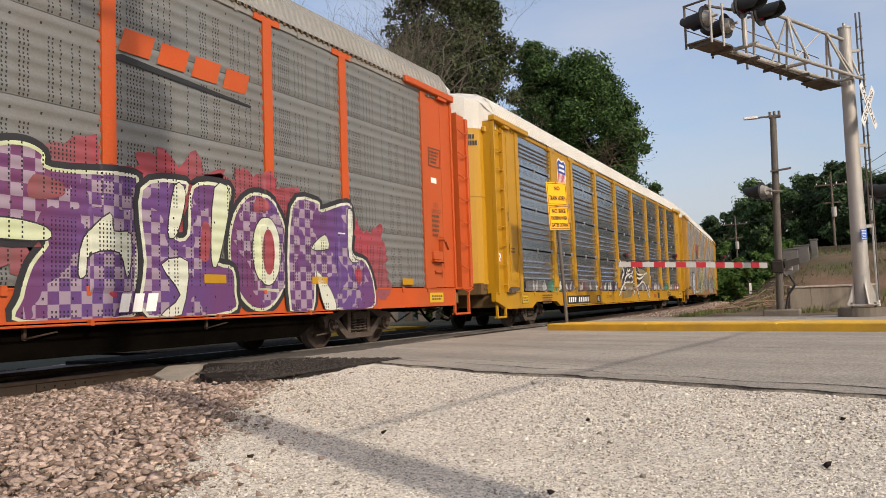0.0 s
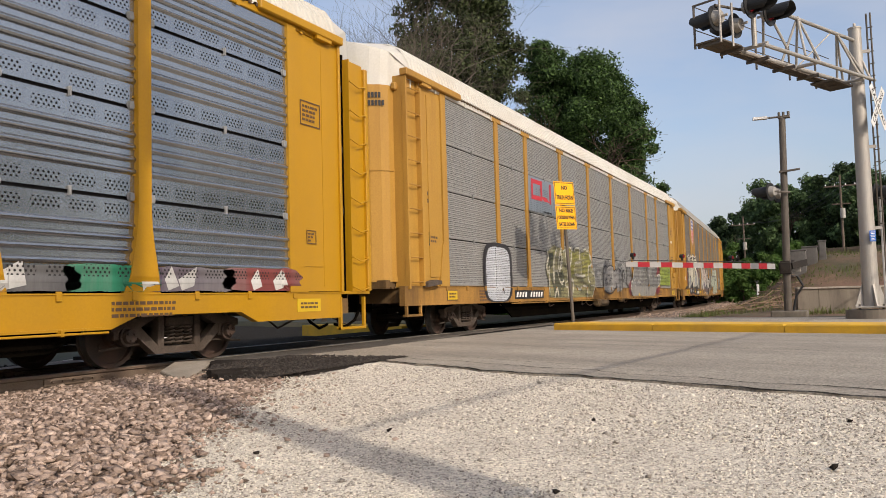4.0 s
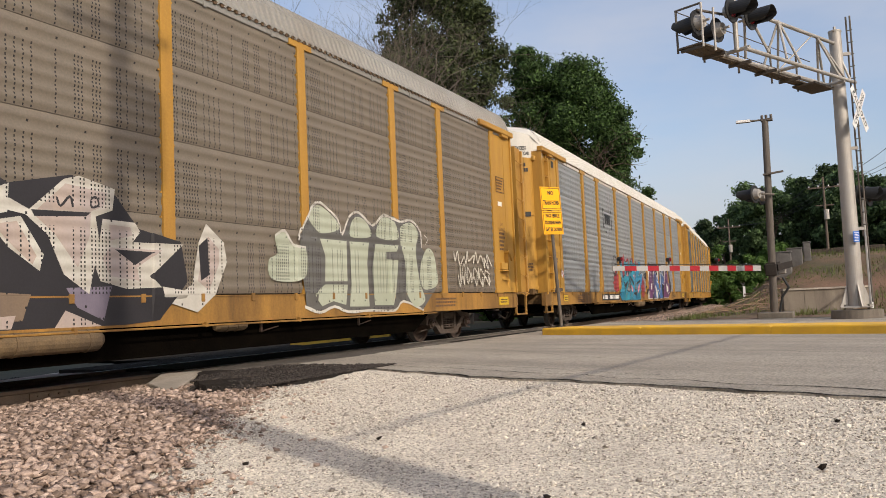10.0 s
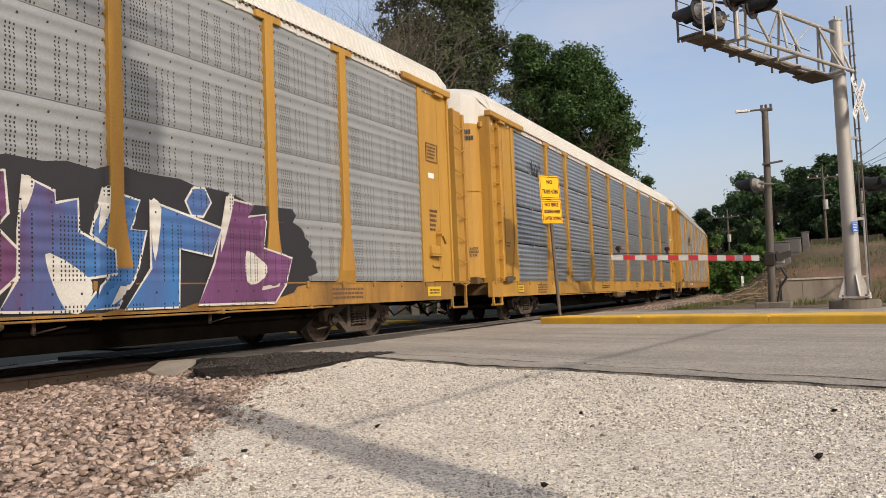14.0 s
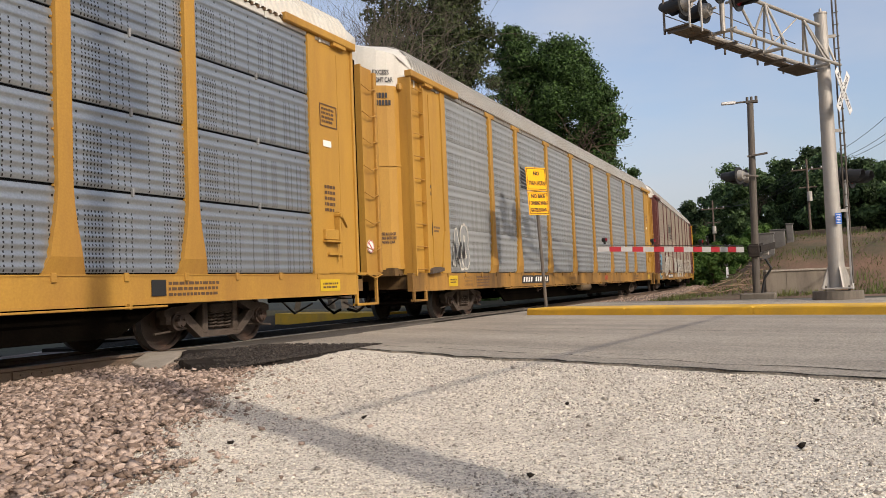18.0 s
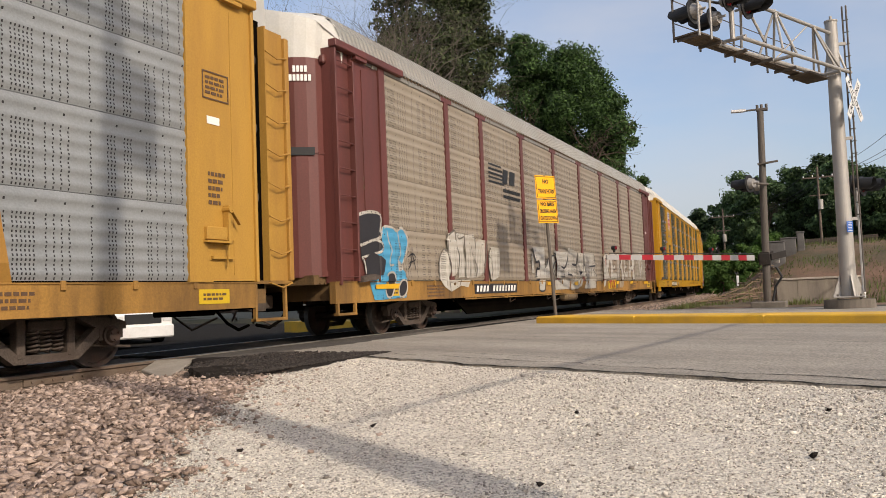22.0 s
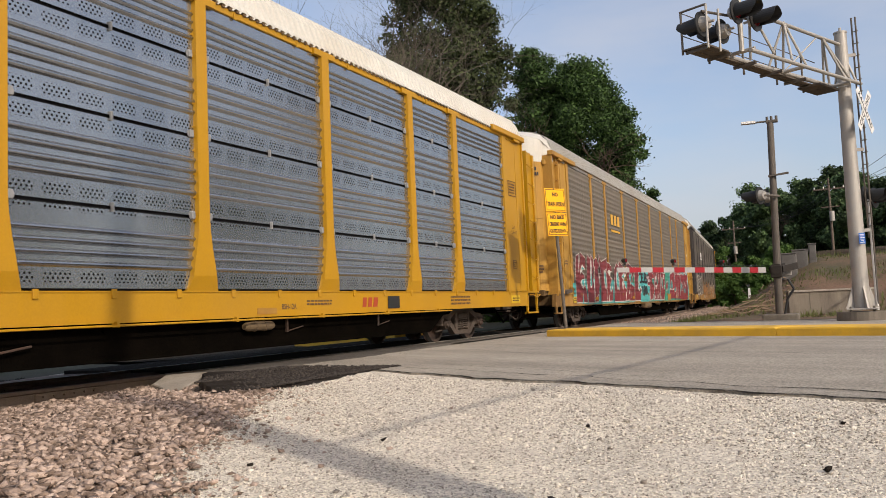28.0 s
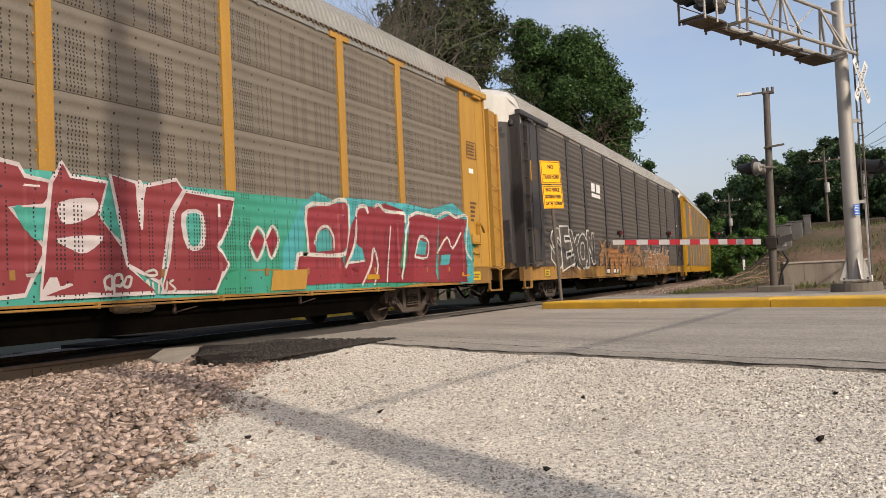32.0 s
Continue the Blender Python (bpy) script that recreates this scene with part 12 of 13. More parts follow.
M_LEAF = leaf_material("deep green leaves", (0.030, 0.062, 0.018), (0.062, 0.112, 0.030))
M_LEAF_LIGHT = leaf_material("fresh green leaves", (0.085, 0.155, 0.03), (0.05, 0.10, 0.022))
M_LEAF_DULL = leaf_material("dull olive leaves", (0.034, 0.050, 0.018), (0.064, 0.084, 0.030))
M_NEEDLE = leaf_material("dark needles", (0.028, 0.05, 0.022), (0.05, 0.08, 0.03))
# lighter leaf green with the haze of distance mixed into the colour
M_LEAF_FAR = leaf_material("green leaves paled for haze", (0.060, 0.105, 0.042), (0.095, 0.150, 0.058))
M_BARK = paint("grey-brown bark", (0.12, 0.088, 0.064), 0.9, 0, 0.3, 6, 40, 0.5)
M_TWIG = paint("pale dry twigs", (0.085, 0.070, 0.055), 0.9, 0, 0.25, 4, 40, 0.2)


M_CUT = paint("sun-bleached cut wood", (0.20, 0.135, 0.085), 0.9, 0, 0.35, 6, 40, 0.3, (0.12, 0.075, 0.045), 0.6)


def rods_mesh(name, segs, mat, sides=4):
    """Tapered limbs from (p, q, r0, r1) as one mesh."""
    verts, faces = [], []
    for p, q, r0, r1 in segs:
        d = (q - p)
        if d.length < 1e-5:
            continue
        d = d.normalized()
        u = d.orthogonal().normalized()
        w = d.cross(u)
        b = len(verts)
        for c, r in ((p, r0), (q, r1)):
            for i in range(sides):
                a = 2 * math.pi * i / sides
                verts.append(c + (u * math.cos(a) + w * math.sin(a)) * r)
        for i in range(sides):
            j = (i + 1) % sides
            faces.append((b + i, b + j, b + sides + j, b + sides + i))
    return sheet(name, [tuple(v) for v in verts], faces, mat)


def wire_mesh(name, pts, r, mat, sides=5):
    """One unbroken round wire through points."""
    verts, faces = [], []
    for i, p in enumerate(pts):
        d = (pts[min(i + 1, len(pts) - 1)] - pts[max(i - 1, 0)]).normalized()
        u = d.orthogonal().normalized()
        w = d.cross(u)
        verts += [tuple(p + (u * math.cos(2 * math.pi * k / sides) + w * math.sin(2 * math.pi * k / sides)) * r) for k in range(sides)]
    for i in range(len(pts) - 1):
        for k in range(sides):
            faces.append((i * sides + k, i * sides + (k + 1) % sides, (i + 1) * sides + (k + 1) % sides, (i + 1) * sides + k))
    return sheet(name, verts, faces, mat)


def grow(rng, p, d, length, r, depth, segs, spread=0.55, kids=3, droop=0.0):
    steps = 3
    for i in range(steps):
        d = (d + Vector(rng.normal(size=3)) * 0.20 + Vector((0, 0, -droop))).normalized()
        q = p + d * length / steps
        r1 = r * 0.82
        segs.append((p.copy(), q.copy(), r, r1))
        p, r = q, r1
        if depth > 0 and i >= 1:
            for _ in range(kids - (i == 1)):
                nd = (d + Vector(rng.normal(size=3)) * spread).normalized()
                grow(rng, p, nd, length * rng.uniform(0.55, 0.8), r * 0.62, depth - 1, segs, spread, kids, droop)


def leaves_mesh(name, rng, blobs, count, size, mat):
    """Many small leaf blades scattered in and on uneven lobes."""
    w = np.array([b[3] ** 2 for b in blobs])
    pick = rng.choice(len(blobs), count, p=w / w.sum())
    c = np.array([b[:3] for b in blobs])[pick]
    rad = np.array([b[3] for b in blobs])[pick]
    sq = np.array([b[4] for b in blobs])[pick]
    d = rng.normal(size=(count, 3))
    d /= np.linalg.norm(d, axis=1)[:, None]
    rr = rad * rng.uniform(0.25, 1.0, count) ** 0.38 * (1 + 0.2 * rng.normal(size=count))
    # gather the leaves in tufts
    pos = c + d * rr[:, None] * np.stack([np.ones(count), np.ones(count), sq], 1)
    pos += rng.normal(size=(count, 3)) * 0.06
    n = d * 0.9 + rng.normal(size=(count, 3)) * 0.65 + np.array([0, 0, 0.35])
    n /= np.linalg.norm(n, axis=1)[:, None]
    u = np.cross(n, rng.normal(size=(count, 3)))
    u /= np.linalg.norm(u, axis=1)[:, None]
    v = np.cross(n, u)
    s = size * rng.uniform(0.6, 1.4, count)[:, None]
    quad = np.stack([pos - u * s, pos + v * s * 0.5 + n * s * 0.15, pos + u * s, pos - v * s * 0.5 + n * s * 0.15], 1)
    me = bpy.data.meshes.new(name)
    me.vertices.add(count * 4)
    me.vertices.foreach_set("co", quad.reshape(-1))
    me.loops.add(count * 4)
    me.loops.foreach_set("vertex_index", np.arange(count * 4, dtype=np.int32))
    me.polygons.add(count)
    me.polygons.foreach_set("loop_start", (np.arange(count) * 4).astype(np.int32))
    me.update(calc_edges=True)
    me.materials.append(mat)
    return me


LOBE = (0.15, 0.34)


def lobes(rng, base, height, width, n, low=0.3, squash=0.8, shape="round"):
    out = []
    for i in range(n):
        h = low + (1 - low) * (i + rng.random()) / n
        if shape == "round":
            w = width * math.sin(math.pi * min(max((h - low) / (1.02 - low), 0.08), 0.92)) ** 0.6
        else:
            w = width * (1.05 - h)
        a = rng.uniform(0, 6.283)
        r = w * rng.uniform(0.25, 0.85)
        lobe = width * rng.uniform(*LOBE) * (1.0 if n < 40 else 0.72) * (1.0 if shape == "round" else 1.2 * (1.1 - h))
        out.append((base[0] + r * math.cos(a), base[1] + r * math.sin(a), base[2] + h * height - lobe * 0.4, lobe, squash))
    return out


def tree(seed, x, y, height, width, mat, label, count=14000, size=0.22, low=0.28, n=26, category="tree", shape="round"):
    rng = np.random.default_rng(seed)
    z = ground_height(x, y) - 0.05
    t = thing("tree" if category == "tree" else "bush", label, category)
    segs = []
    top = Vector((x, y, z + height * 0.55))
    segs.append((Vector((x, y, z)), Vector((x, y, z + height * 0.3)), height * 0.022, height * 0.017))
    grow(rng, Vector((x, y, z + height * 0.28)), Vector((0.05, 0.02, 1)), height * 0.22, height * 0.016, 3, segs, 0.6, 3)
    put("trunk", rods_mesh("trunk", segs, M_BARK, 5), t, None, "grey-brown trunk and limbs")
    put("crown", leaves_mesh("crown", rng, lobes(rng, (x, y, z), height, width, n, low, 0.8, shape), count, size, mat), t, None, "uneven leafy crown")
    return t


def polar(bearing, dist):
    a = math.radians(bearing)
    return dist * math.cos(a), dist * math.sin(a)


def bare_tree(seed, x, y, height, label, depth=5, spread=0.42, lean=(0, 0, 1)):
    rng = np.random.default_rng(seed)
    t = thing("tree", label, "tree")
    segs = []
    z = ground_height(x, y) - 0.05
    grow(rng, Vector((x, y, z)), Vector(lean).normalized(), height * 0.30, height * 0.010, depth, segs, spread, 3)
    put("branchwork", rods_mesh("branchwork", segs, M_TWIG, 3), t, None, "pale leafless branches")


def build_vegetation():
    # the tall mixed stand behind the train: bare crowns in front of olive green
    x, y = polar(26.6, 54)
    tree(11, x, y, 26.5, 5.0, M_LEAF_DULL, "tall olive green tree behind bare branches", 64000, 0.14, 0.2, 190)
    x, y = polar(24.0, 54)
    tree(12, x, y, 21.5, 4.6, M_LEAF_DULL, "olive green tree half hidden by dry branches", 42000, 0.14, 0.15, 150)
    for i, (b, d, h) in enumerate(((33.5, 46, 17.5), (31.5, 45, 19.5), (29.6, 46, 21), (27.6, 45, 21), (26.0, 46, 20), (24.8, 45, 17.0), (36.0, 47, 15.0), (30.6, 44, 20.5), (32.6, 45, 18.5), (28.6, 44, 20.5), (26.8, 44, 20.0), (25.4, 44, 18.5))):
        x, y = polar(b, d)
        bare_tree(20 + i, x, y, h * 1.28, "tall leafless tree with fine pale twigs", 4)
    x, y = polar(16.5, 70)
    tree(14, x, y, 21.8, 5.9, M_LEAF, "large deep green broadleaf tree", 92000, 0.14, 0.2, 260)
    x, y = polar(19.4, 70)
    tree(15, x, y, 23.2, 4.4, M_LEAF, "dense green broadleaf tree", 56000, 0.14, 0.2, 190)
    x, y = polar(14.2, 72)
    tree(16, x, y, 17.4, 3.5, M_LEAF, "lower green broadleaf tree by the rails", 32000, 0.14, 0.15, 100)
    x, y = polar(21.0, 62)
    tree(17, x, y, 13.0, 3.6, M_LEAF_LIGHT, "fresh green young tree", 14000, 0.2, 0.1, 22)
    # trees beyond the bank
    for i, (b, d, e, w, mt, lab) in enumerate((
            (8.3, 118, 5.0, 4.2, M_NEEDLE, "dark green tree on the far bank"), (7.2, 112, 5.4, 3.6, M_NEEDLE, "dark green conifer on the far bank"),
            (5.3, 104, 7.2, 5.4, M_LEAF_FAR, "full green broadleaf tree beyond the bank"), (4.0, 100, 6.8, 4.6, M_LEAF_FAR, "full green broadleaf tree beyond the bank"),
            (2.4, 104, 7.3, 5.0, M_LEAF_FAR, "wide green tree beyond the bank"), (0.9, 100, 8.0, 4.6, M_NEEDLE, "tall dark green tree beyond the fence"),
            (-0.6, 96, 7.6, 4.6, M_LEAF_FAR, "green tree beyond the fence"), (-2.2, 92, 7.0, 4.8, M_NEEDLE, "dark green tree beyond the fence"),
            (-3.8, 90, 6.6, 5.0, M_LEAF_FAR, "green tree beyond the fence"), (-6.0, 90, 6.4, 5.0, M_NEEDLE, "dark green tree beyond the fence"))):
        x, y = polar(b, d)
        h = 0.73 + d * math.tan(math.radians(e)) - ground_height(x, y)
        tree(40 + i, x, y, h, w, mt, lab, 14000, 0.22, 0.1, 60)
    for i, (b, d, e, w) in enumerate(((9.2, 96, 3.6, 2.4), (8.0, 92, 3.3, 2.6), (7.0, 84, 2.4, 2.2), (6.2, 78, 1.6, 1.6), (8.8, 80, 2.2, 2.0), (5.2, 86, 2.6, 2.2), (3.8, 88, 3.2, 2.4))):
        x, y = polar(b, d)
        h = 0.73 + d * math.tan(math.radians(e)) - ground_height(x, y)
        tree(60 + i, x, y, max(h, 2.0), w, M_LEAF_LIGHT, "bright green bush beside the rails", 7000, 0.16, 0.0, 16, "bush")
    # the dark stand of trees across the road behind, whose shade lies in the metal of the cars
    for i, b in enumerate(range(150, 331, 15)):
        x, y = polar(b + 4 * math.sin(i * 2.3), 40 + 6 * math.sin(i * 1.7))
        tree(130 + i, x, y, 10.5 + 2.0 * math.sin(i * 3.1), 6.0, M_LEAF if i % 2 else M_NEEDLE, "dark green tree behind the gravel lot", 4500, 0.46, 0.05, 26)
    # low growth behind the train
    rng = np.random.default_rng(77)
    for i in range(3, 12):
        s = 26 + i * 5.5
        p = beside(s, 9 + 3 * rng.random())
        tree(80 + i, p.x, p.y, rng.uniform(3, 6.5), 2.6, M_LEAF if i % 2 else M_LEAF_LIGHT, "green undergrowth behind the rails", 4500, 0.19, 0.0, 14, "bush")
    for i in range(7):
        p = Vector((-6 + i * 5.0, 27 + 3 * rng.random(), 0))
        tree(100 + i, p.x, p.y, rng.uniform(3, 6), 3.0, M_NEEDLE, "dark green hedge beyond the far road", 2500, 0.26, 0.0, 14, "bush")
    # dry grass tufts on the bank
    M_GRASS = leaf_material("dry grass", (0.17, 0.15, 0.06), (0.08, 0.12, 0.03))
    c = 50000
    u = rng.random((c, 2))
    gx = 28 + 32 * u[:, 0] ** 1.3
    gy = track_line_y(gx) - 3.6 - 24 * u[:, 1]
    zz = np.array([ground_height(a, b) for a, b in zip(gx, gy)])
    clump = np.array([noise.noise(Vector((a * 0.5, b * 0.5, 3))) for a, b in zip(gx, gy)])
    h = rng.uniform(0.05, 0.22, c) * np.clip(clump * 2.2 + 0.5, 0.02, 1.3)
    lean = rng.normal(size=(c, 2)) * 0.06
    wd = rng.normal(size=(c, 2)) * 0.012
    quad = np.zeros((c, 3, 3))
    quad[:, 0] = np.stack([gx - wd[:, 0], gy - wd[:, 1], zz - 0.02], 1)
    quad[:, 1] = np.stack([gx + wd[:, 0], gy + wd[:, 1], zz - 0.02], 1)
    quad[:, 2] = np.stack([gx + lean[:, 0], gy + lean[:, 1], zz + h], 1)
    me = sheet("dry_grass", [tuple(v) for v in quad.reshape(-1, 3)], [(3 * i, 3 * i + 1, 3 * i + 2) for i in range(c)], M_GRASS)
    tagged(new("dry_grass", me), "dry yellowish grass on the earth bank", "grass", kind="stuff")


def track_line_y(xs):
    return np.array([track_at(v)[0].y for v in xs])


def build_bank_things():
    # low concrete retaining wall
    w = thing("retaining_wall", "low stained concrete retaining wall under the bank", "wall", kind="structure")
    pts = [Vector((30.0, 1.95, 0)), Vector((30.25, 1.3, 0)), Vector((30.8, -0.15, 0)), Vector((31.9, -0.75, 0))]
    for a, b in zip(pts, pts[1:]):
        bm = bmesh.new()
        d = (b - a).normalized()
        n = Vector((d.y, -d.x, 0))
        if n.x < 0:
            n = -n
        lo = [a + d * 0.006, b - d * 0.006, b - d * 0.006 + n * 0.28, a + d * 0.006 + n * 0.28]
        for z0, z1 in ((-0.3, 0.80),):
            vs = [bm.verts.new(p + Vector((0, 0, z0))) for p in lo] + [bm.verts.new(p + Vector((0, 0, z1))) for p in lo]
            for f in ((3, 2, 1, 0), (4, 5, 6, 7), (0, 1, 5, 4), (1, 2, 6, 5), (2, 3, 7, 6), (3, 0, 4, 7)):
                bm.faces.new([vs[i] for i in f])
        part("wall_block", bm, M_WALL, w)
        bm = bmesh.new()
        bar(bm, a + n * 0.12 + Vector((0, 0, 0.835)), b + n * 0.12 + Vector((0, 0, 0.835)), 0.34, 0.06)
        part("coping", bm, M_CONCRETE, w, "pale worn concrete coping")
    # pile of cut branches and timber on the slope
    rng = np.random.default_rng(3)
    for i in range(110):
        s = rng.uniform(31, 46)
        p = beside(s, -rng.uniform(4.2, 7.6))
        z = ground_height(p.x, p.y) + 0.1
        a = rng.uniform(-0.5, 0.5) + 0.5
        L = rng.uniform(0.6, 1.9)
        d = Vector((math.cos(a), -math.sin(a), rng.uniform(-0.12, 0.22)))
        q = Vector((p.x, p.y, z + rng.uniform(-0.05, 0.12)))
        bm = bmesh.new()
        rod(bm, q, q + d * L, rng.uniform(0.012, 0.034), rng.uniform(0.008, 0.022), 6)
        tagged(new("log", mesh_of("log", bm, M_CUT if i % 3 else M_BARK)), "cut branch lying on the earth bank", "log", "cut branches on the bank")
    # white marker post
    bm = bmesh.new()
    p = beside(48, -5.0)
    box(bm, p.x - 0.06, p.x + 0.06, p.y - 0.06, p.y + 0.06, -0.2, ground_height(p.x, p.y) + 0.9, 0.01)
    tagged(new("marker_post", mesh_of("marker_post", bm, M_WHITE)), "short white marker post beside the rails", "post")
    # equipment cabinets behind the gate
    for x, y, s, h in ((38.0, 2.35, 0.62, 1.0), (39.3, 1.95, 0.62, 0.72), (39.6, 1.45, 0.30, 0.78)):
        z = ground_height(x, y)
        cab = thing("equipment_cabinet", "dull grey steel signal equipment cabinet on the bank", "cabinet", "cabinets on the bank")
        bm = bmesh.new()
        box(bm, x - s / 2, x + s / 2, y - s / 2, y + s / 2, z - 0.1, z + h, 0.02)
        part("body", bm, M_CABINET, cab)
        bm = bmesh.new()
        box(bm, x - s / 2 - 0.03, x + s / 2 + 0.03, y - s / 2 - 0.03, y + s / 2 + 0.03, z + h, z + h + 0.05, 0.01)
        part("lid", bm, M_CABINET, cab)
        bm = bmesh.new()
        box(bm, x - s / 2 - 0.012, x - s / 2, y - s / 2 + 0.05, y + s / 2 - 0.05, z + 0.1, z + h - 0.08, 0.004)
        part("door", bm, M_CABINET, cab)
    # board fence along the top of the bank
    fen = thing("fence", "weathered grey board fence along the bank", "fence", kind="structure")
    me = None
    for i in range(27):
        y = 1.9 - i * 0.16
        x = 58 - i * 0.05
        if me is None:
            bm = bmesh.new()
            box(bm, -0.012, 0.012, -0.07, 0.07, 0, 1.05, 0.004)
            me = mesh_of("board", bm, M_TIE)
        put("board", me, fen, Matrix.Translation((x, y, ground_height(x, y) - 0.05)))
    for z in (0.35, 0.85):
        bm = bmesh.new()
        bar(bm, (58.04, 2.0, ground_height(58, 2) + z), (56.65, -2.35, ground_height(56.65, -2.35) + z), 0.04, 0.09)
        part("fence_rail", bm, M_TIE, fen)
    # utility poles with cross arms and lines
    tops = []
    for b, d, e in ((6.8, 92, 5.1), (0.85, 74, 7.35), (-6.5, 60, 11.5)):
        x, y = polar(b, d)
        z0 = ground_height(x, y)
        h = 0.73 + d * math.tan(math.radians(e))
        up = thing("utility_pole", "weathered timber utility pole with a cross arm", "utility pole", "utility poles")
        bm = bmesh.new()
        rod(bm, (x, y, z0 - 0.1), (x, y, h), 0.12, 0.08, 10)
        part("pole", bm, M_TIE, up)
        bm = bmesh.new()
        bar(bm, (x, y - 1.2, h - 0.9), (x, y + 1.2, h - 0.9), 0.1, 0.12)
        part("cross_arm", bm, M_TIE, up)
        bm = bmesh.new()
        bar(bm, (x, y - 0.7, h - 2.4), (x, y + 0.7, h - 2.4), 0.08, 0.1)
        part("cross_arm", bm, M_TIE, up)
        for o in (-1.1, -0.4, 0.4, 1.1):
            bm = bmesh.new()
            rod(bm, (x, y + o, h - 0.84), (x, y + o, h - 0.68), 0.05, 0.035, 8)
            part("insulator", bm, M_GATE, up)
        bm = bmesh.new()
        rod(bm, (x - 0.3, y - 0.1, h - 3.6), (x - 0.3, y - 0.1, h - 2.8), 0.2, None, 12)
        part("transformer", bm, M_ALU, up, "grey can transformer")
        tops.append((x, y, h))
    for o in (-1.1, -0.4, 1.1):
        for p, q in ((tops[0], tops[1]), (tops[1], tops[2])):
            segs = []
            a = Vector((p[0], p[1] + o, p[2] - 0.68))
            b = Vector((q[0], q[1] + o, q[2] - 0.68))
            for i in range(13):
                w = i / 12
                segs.append(a.lerp(b, w) - Vector((0, 0, 1.0 * 4 * w * (1 - w))))
            tagged(new("power_line", wire_mesh("power_line", segs, 0.018, M_BLACK, 4)), "thin black power line between the poles", "cable", "power lines")


def build_shadow_pole():
    # the timber pole behind the camera whose shade falls on gravel and train
    up = thing("utility_pole", "tall timber utility pole beside the gravel shoulder", "utility pole", "utility poles")
    x, y = -0.95, -5.95
    bm = bmesh.new()
    rod(bm, (x, y, -0.3), (x + 0.64, y, 15.5), 0.20, 0.14, 14)
    part("pole", bm, M_TIE, up)
    for z, w in ((15.0, 1.1), (13.9, 0.8)):
        bm = bmesh.new()
        o = x + 0.041 * z
        bar(bm, (o - w, y, z), (o + w, y, z), 0.1, 0.12)
        part("cross_arm", bm, M_TIE, up)
    bm = bmesh.new()
    rod(bm, (x + 0.94, y, 12.2), (x + 0.94, y, 13.2), 0.27, None, 14)
    part("transformer", bm, M_ALU, up, "grey can transformer")
    bm = bmesh.new()
    bar(bm, (x + 0.52, y, 12.7), (x + 0.82, y, 12.7), 0.08, 0.1)
    part("bracket", bm, M_POLE, up)
    segs = []
    a, b = Vector((x + 0.25, y, 6.2)), Vector((40, -8.5, 6.6))
    for i in range(17):
        w = i / 16
        segs.append(a.lerp(b, w) - Vector((0, 0, 0.5 * 4 * w * (1 - w))))
    tagged(new("power_line", wire_mesh("power_line", segs, 0.035, M_BLACK)), "black cable strung from the timber pole", "cable", "power lines")


M_GLASS = paint("dark window glass", (0.02, 0.025, 0.03), 0.1, 0, 0.1, 3, 30, 0, spec=0.8)
M_TYRE = paint("black tyre rubber", (0.02, 0.02, 0.02), 0.85, 0, 0.2, 8, 60, 0.2)


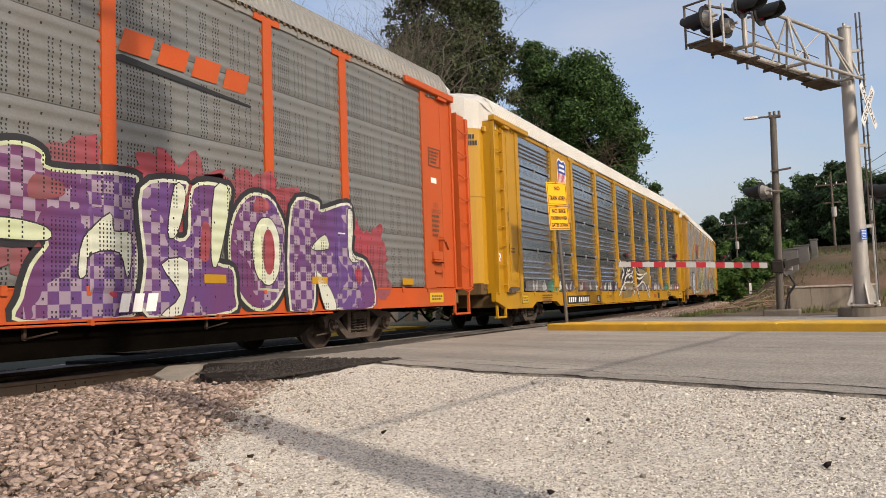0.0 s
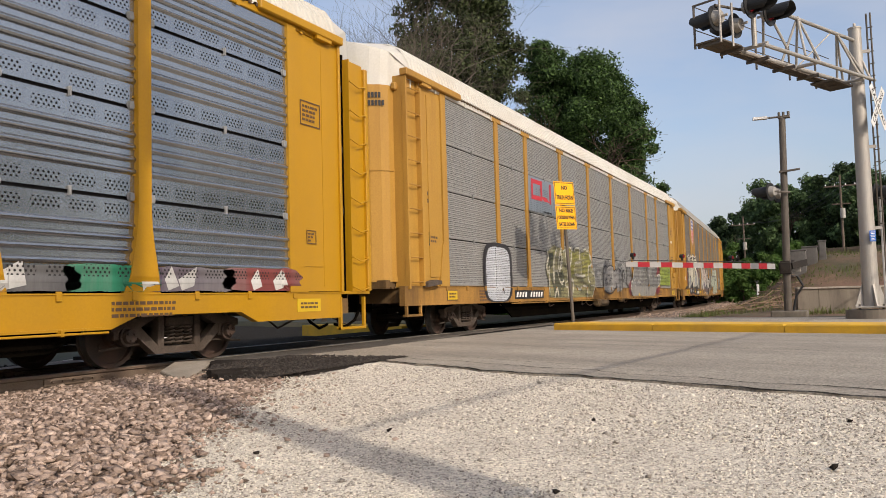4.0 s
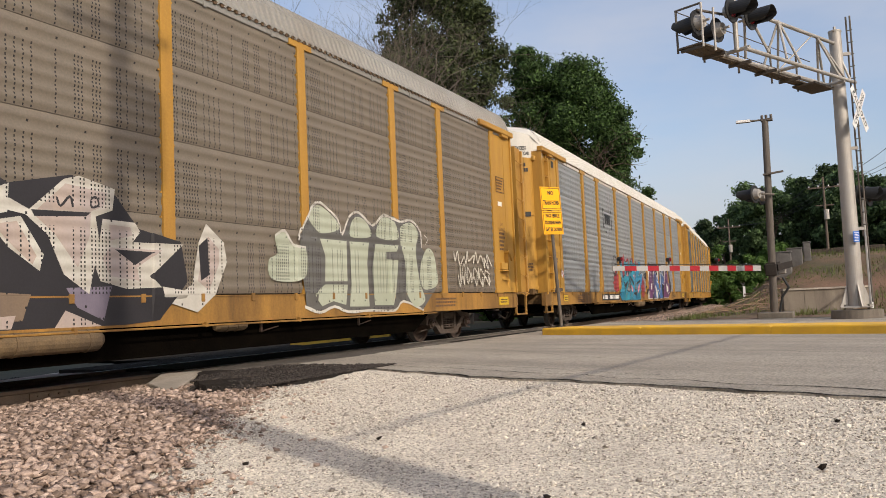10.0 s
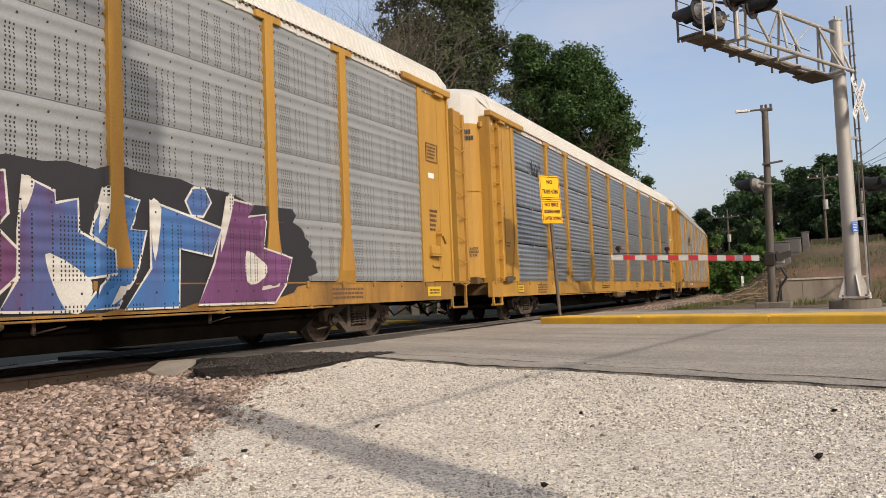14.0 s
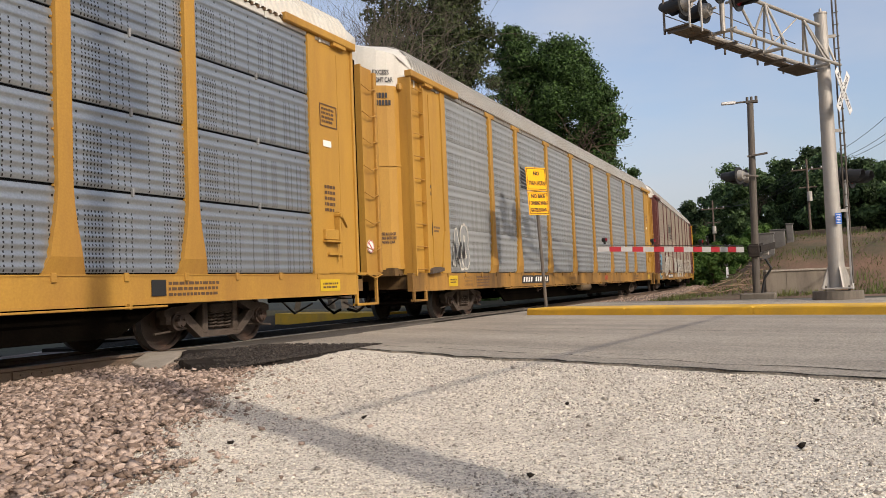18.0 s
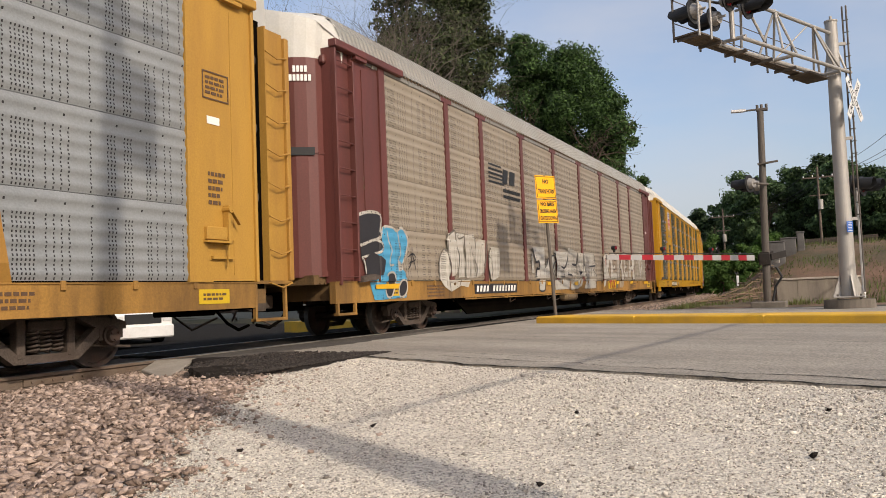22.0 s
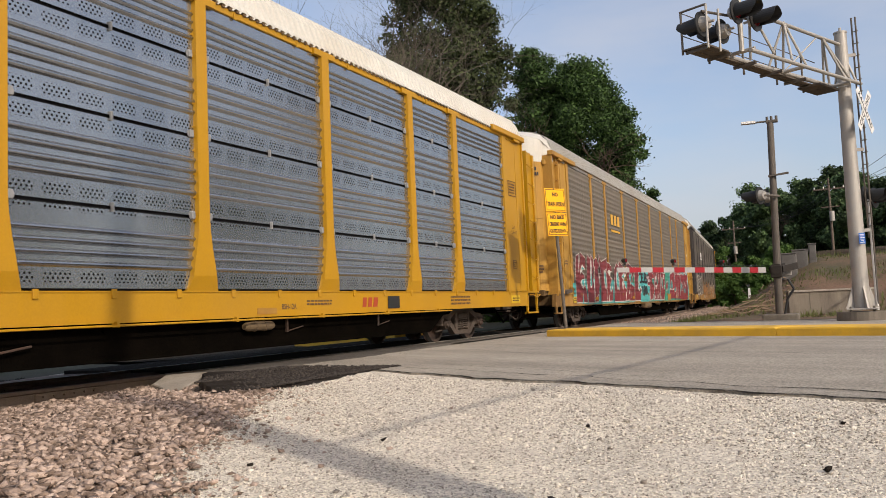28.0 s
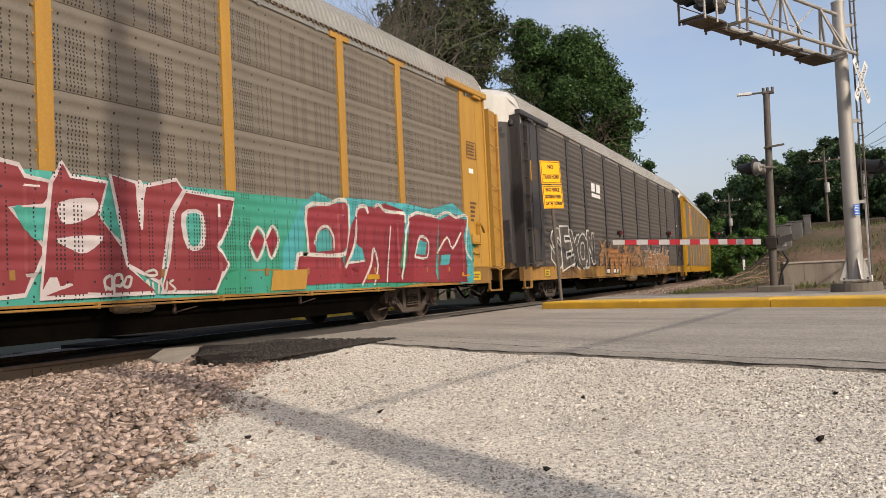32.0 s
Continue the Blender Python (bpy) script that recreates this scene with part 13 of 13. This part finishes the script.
def build_pickup():
    at = Vector((19.15, 20.35, -0.47))
    m = Matrix.Translation(at) @ Matrix.Rotation(math.atan2(ROAD_D.y, ROAD_D.x), 4, "Z")
    v = thing("pickup_truck", "white pickup truck waiting beyond the rails", "truck", at=m)
    bm = bmesh.new()
    prism(bm, [(0.0, 0.45), (0.0, 0.95), (0.15, 1.12), (1.5, 1.2), (2.2, 1.85), (3.7, 1.9), (3.9, 1.25), (5.6, 1.25), (5.6, 0.5), (4.9, 0.42), (0.6, 0.42)], -0.95, 0.95)
    part("body", bm, M_WHITE, v)
    bm = bmesh.new()
    box(bm, -0.14, 0.05, -0.98, 0.98, 0.20, 0.62, 0.04)
    part("bumper", bm, M_WHITE, v, "white front bumper")
    bm = bmesh.new()
    box(bm, -0.03, 0.03, -0.6, 0.6, 0.66, 0.98, 0.02)
    part("grille", bm, M_BLACK, v)
    for s in (-1, 1):
        bm = bmesh.new()
        box(bm, -0.03, 0.1, s * 0.78 - 0.14, s * 0.78 + 0.14, 0.72, 0.95, 0.02)
        part("headlight", bm, M_GATE, v)
        for x in (0.95, 4.5):
            bm = bmesh.new()
            rod(bm, (x, s * 0.72, 0.36), (x, s * 0.96, 0.36), 0.38, None, 24)
            wh = part("wheel", bm, M_TYRE, v)
            bm = bmesh.new()
            rod(bm, (x, s * 0.94, 0.36), (x, s * 0.975, 0.36), 0.22, None, 16)
            part("rim", bm, M_ALU, wh)
        bm = bmesh.new()
        prism(bm, [(1.75, 1.25), (2.25, 1.78), (3.6, 1.82), (3.75, 1.28)], s * 0.952, s * 0.957)
        part("side_window", bm, M_GLASS, v)
    bm = bmesh.new()
    bar(bm, (1.52, 0, 1.235), (2.18, 0, 1.85), 1.7, 0.012)
    part("windscreen", bm, M_GLASS, v)


build_vegetation()
build_bank_things()
build_shadow_pole()
build_pickup()

# ---------------------------------------------------------------- movement
CAR_PITCH, TRAIN_START, SPEED, SLOWING = 29.611, 2.195, 8.5905, 0.01036


def train_at(k, t):
    return TRAIN_START + CAR_PITCH * k - SPEED * t + SLOWING * t * t


def car_pose(s):
    a, _ = track_at(s - 10.06)
    b, _ = track_at(s + 10.06)
    m = (a + b) / 2
    return Matrix.Translation(m) @ Matrix.Rotation(math.atan2(b.y - a.y, b.x - a.x), 4, "Z")


def motions():
    for k, car in enumerate(CARS):
        walk(car, [(t * 0.5, car_pose(train_at(k, t * 0.5))) for t in range(65)])
    for k, w, ax in WHEELSETS:
        rows = []
        for i in range(481):
            t = i / 15
            gone = SPEED * t - SLOWING * t * t
            rows.append((t, Matrix.Translation((ax, 0, 0.40)) @ Matrix.Rotation(-gone / 0.40, 4, "Y")))
        walk(w, rows)


motions()
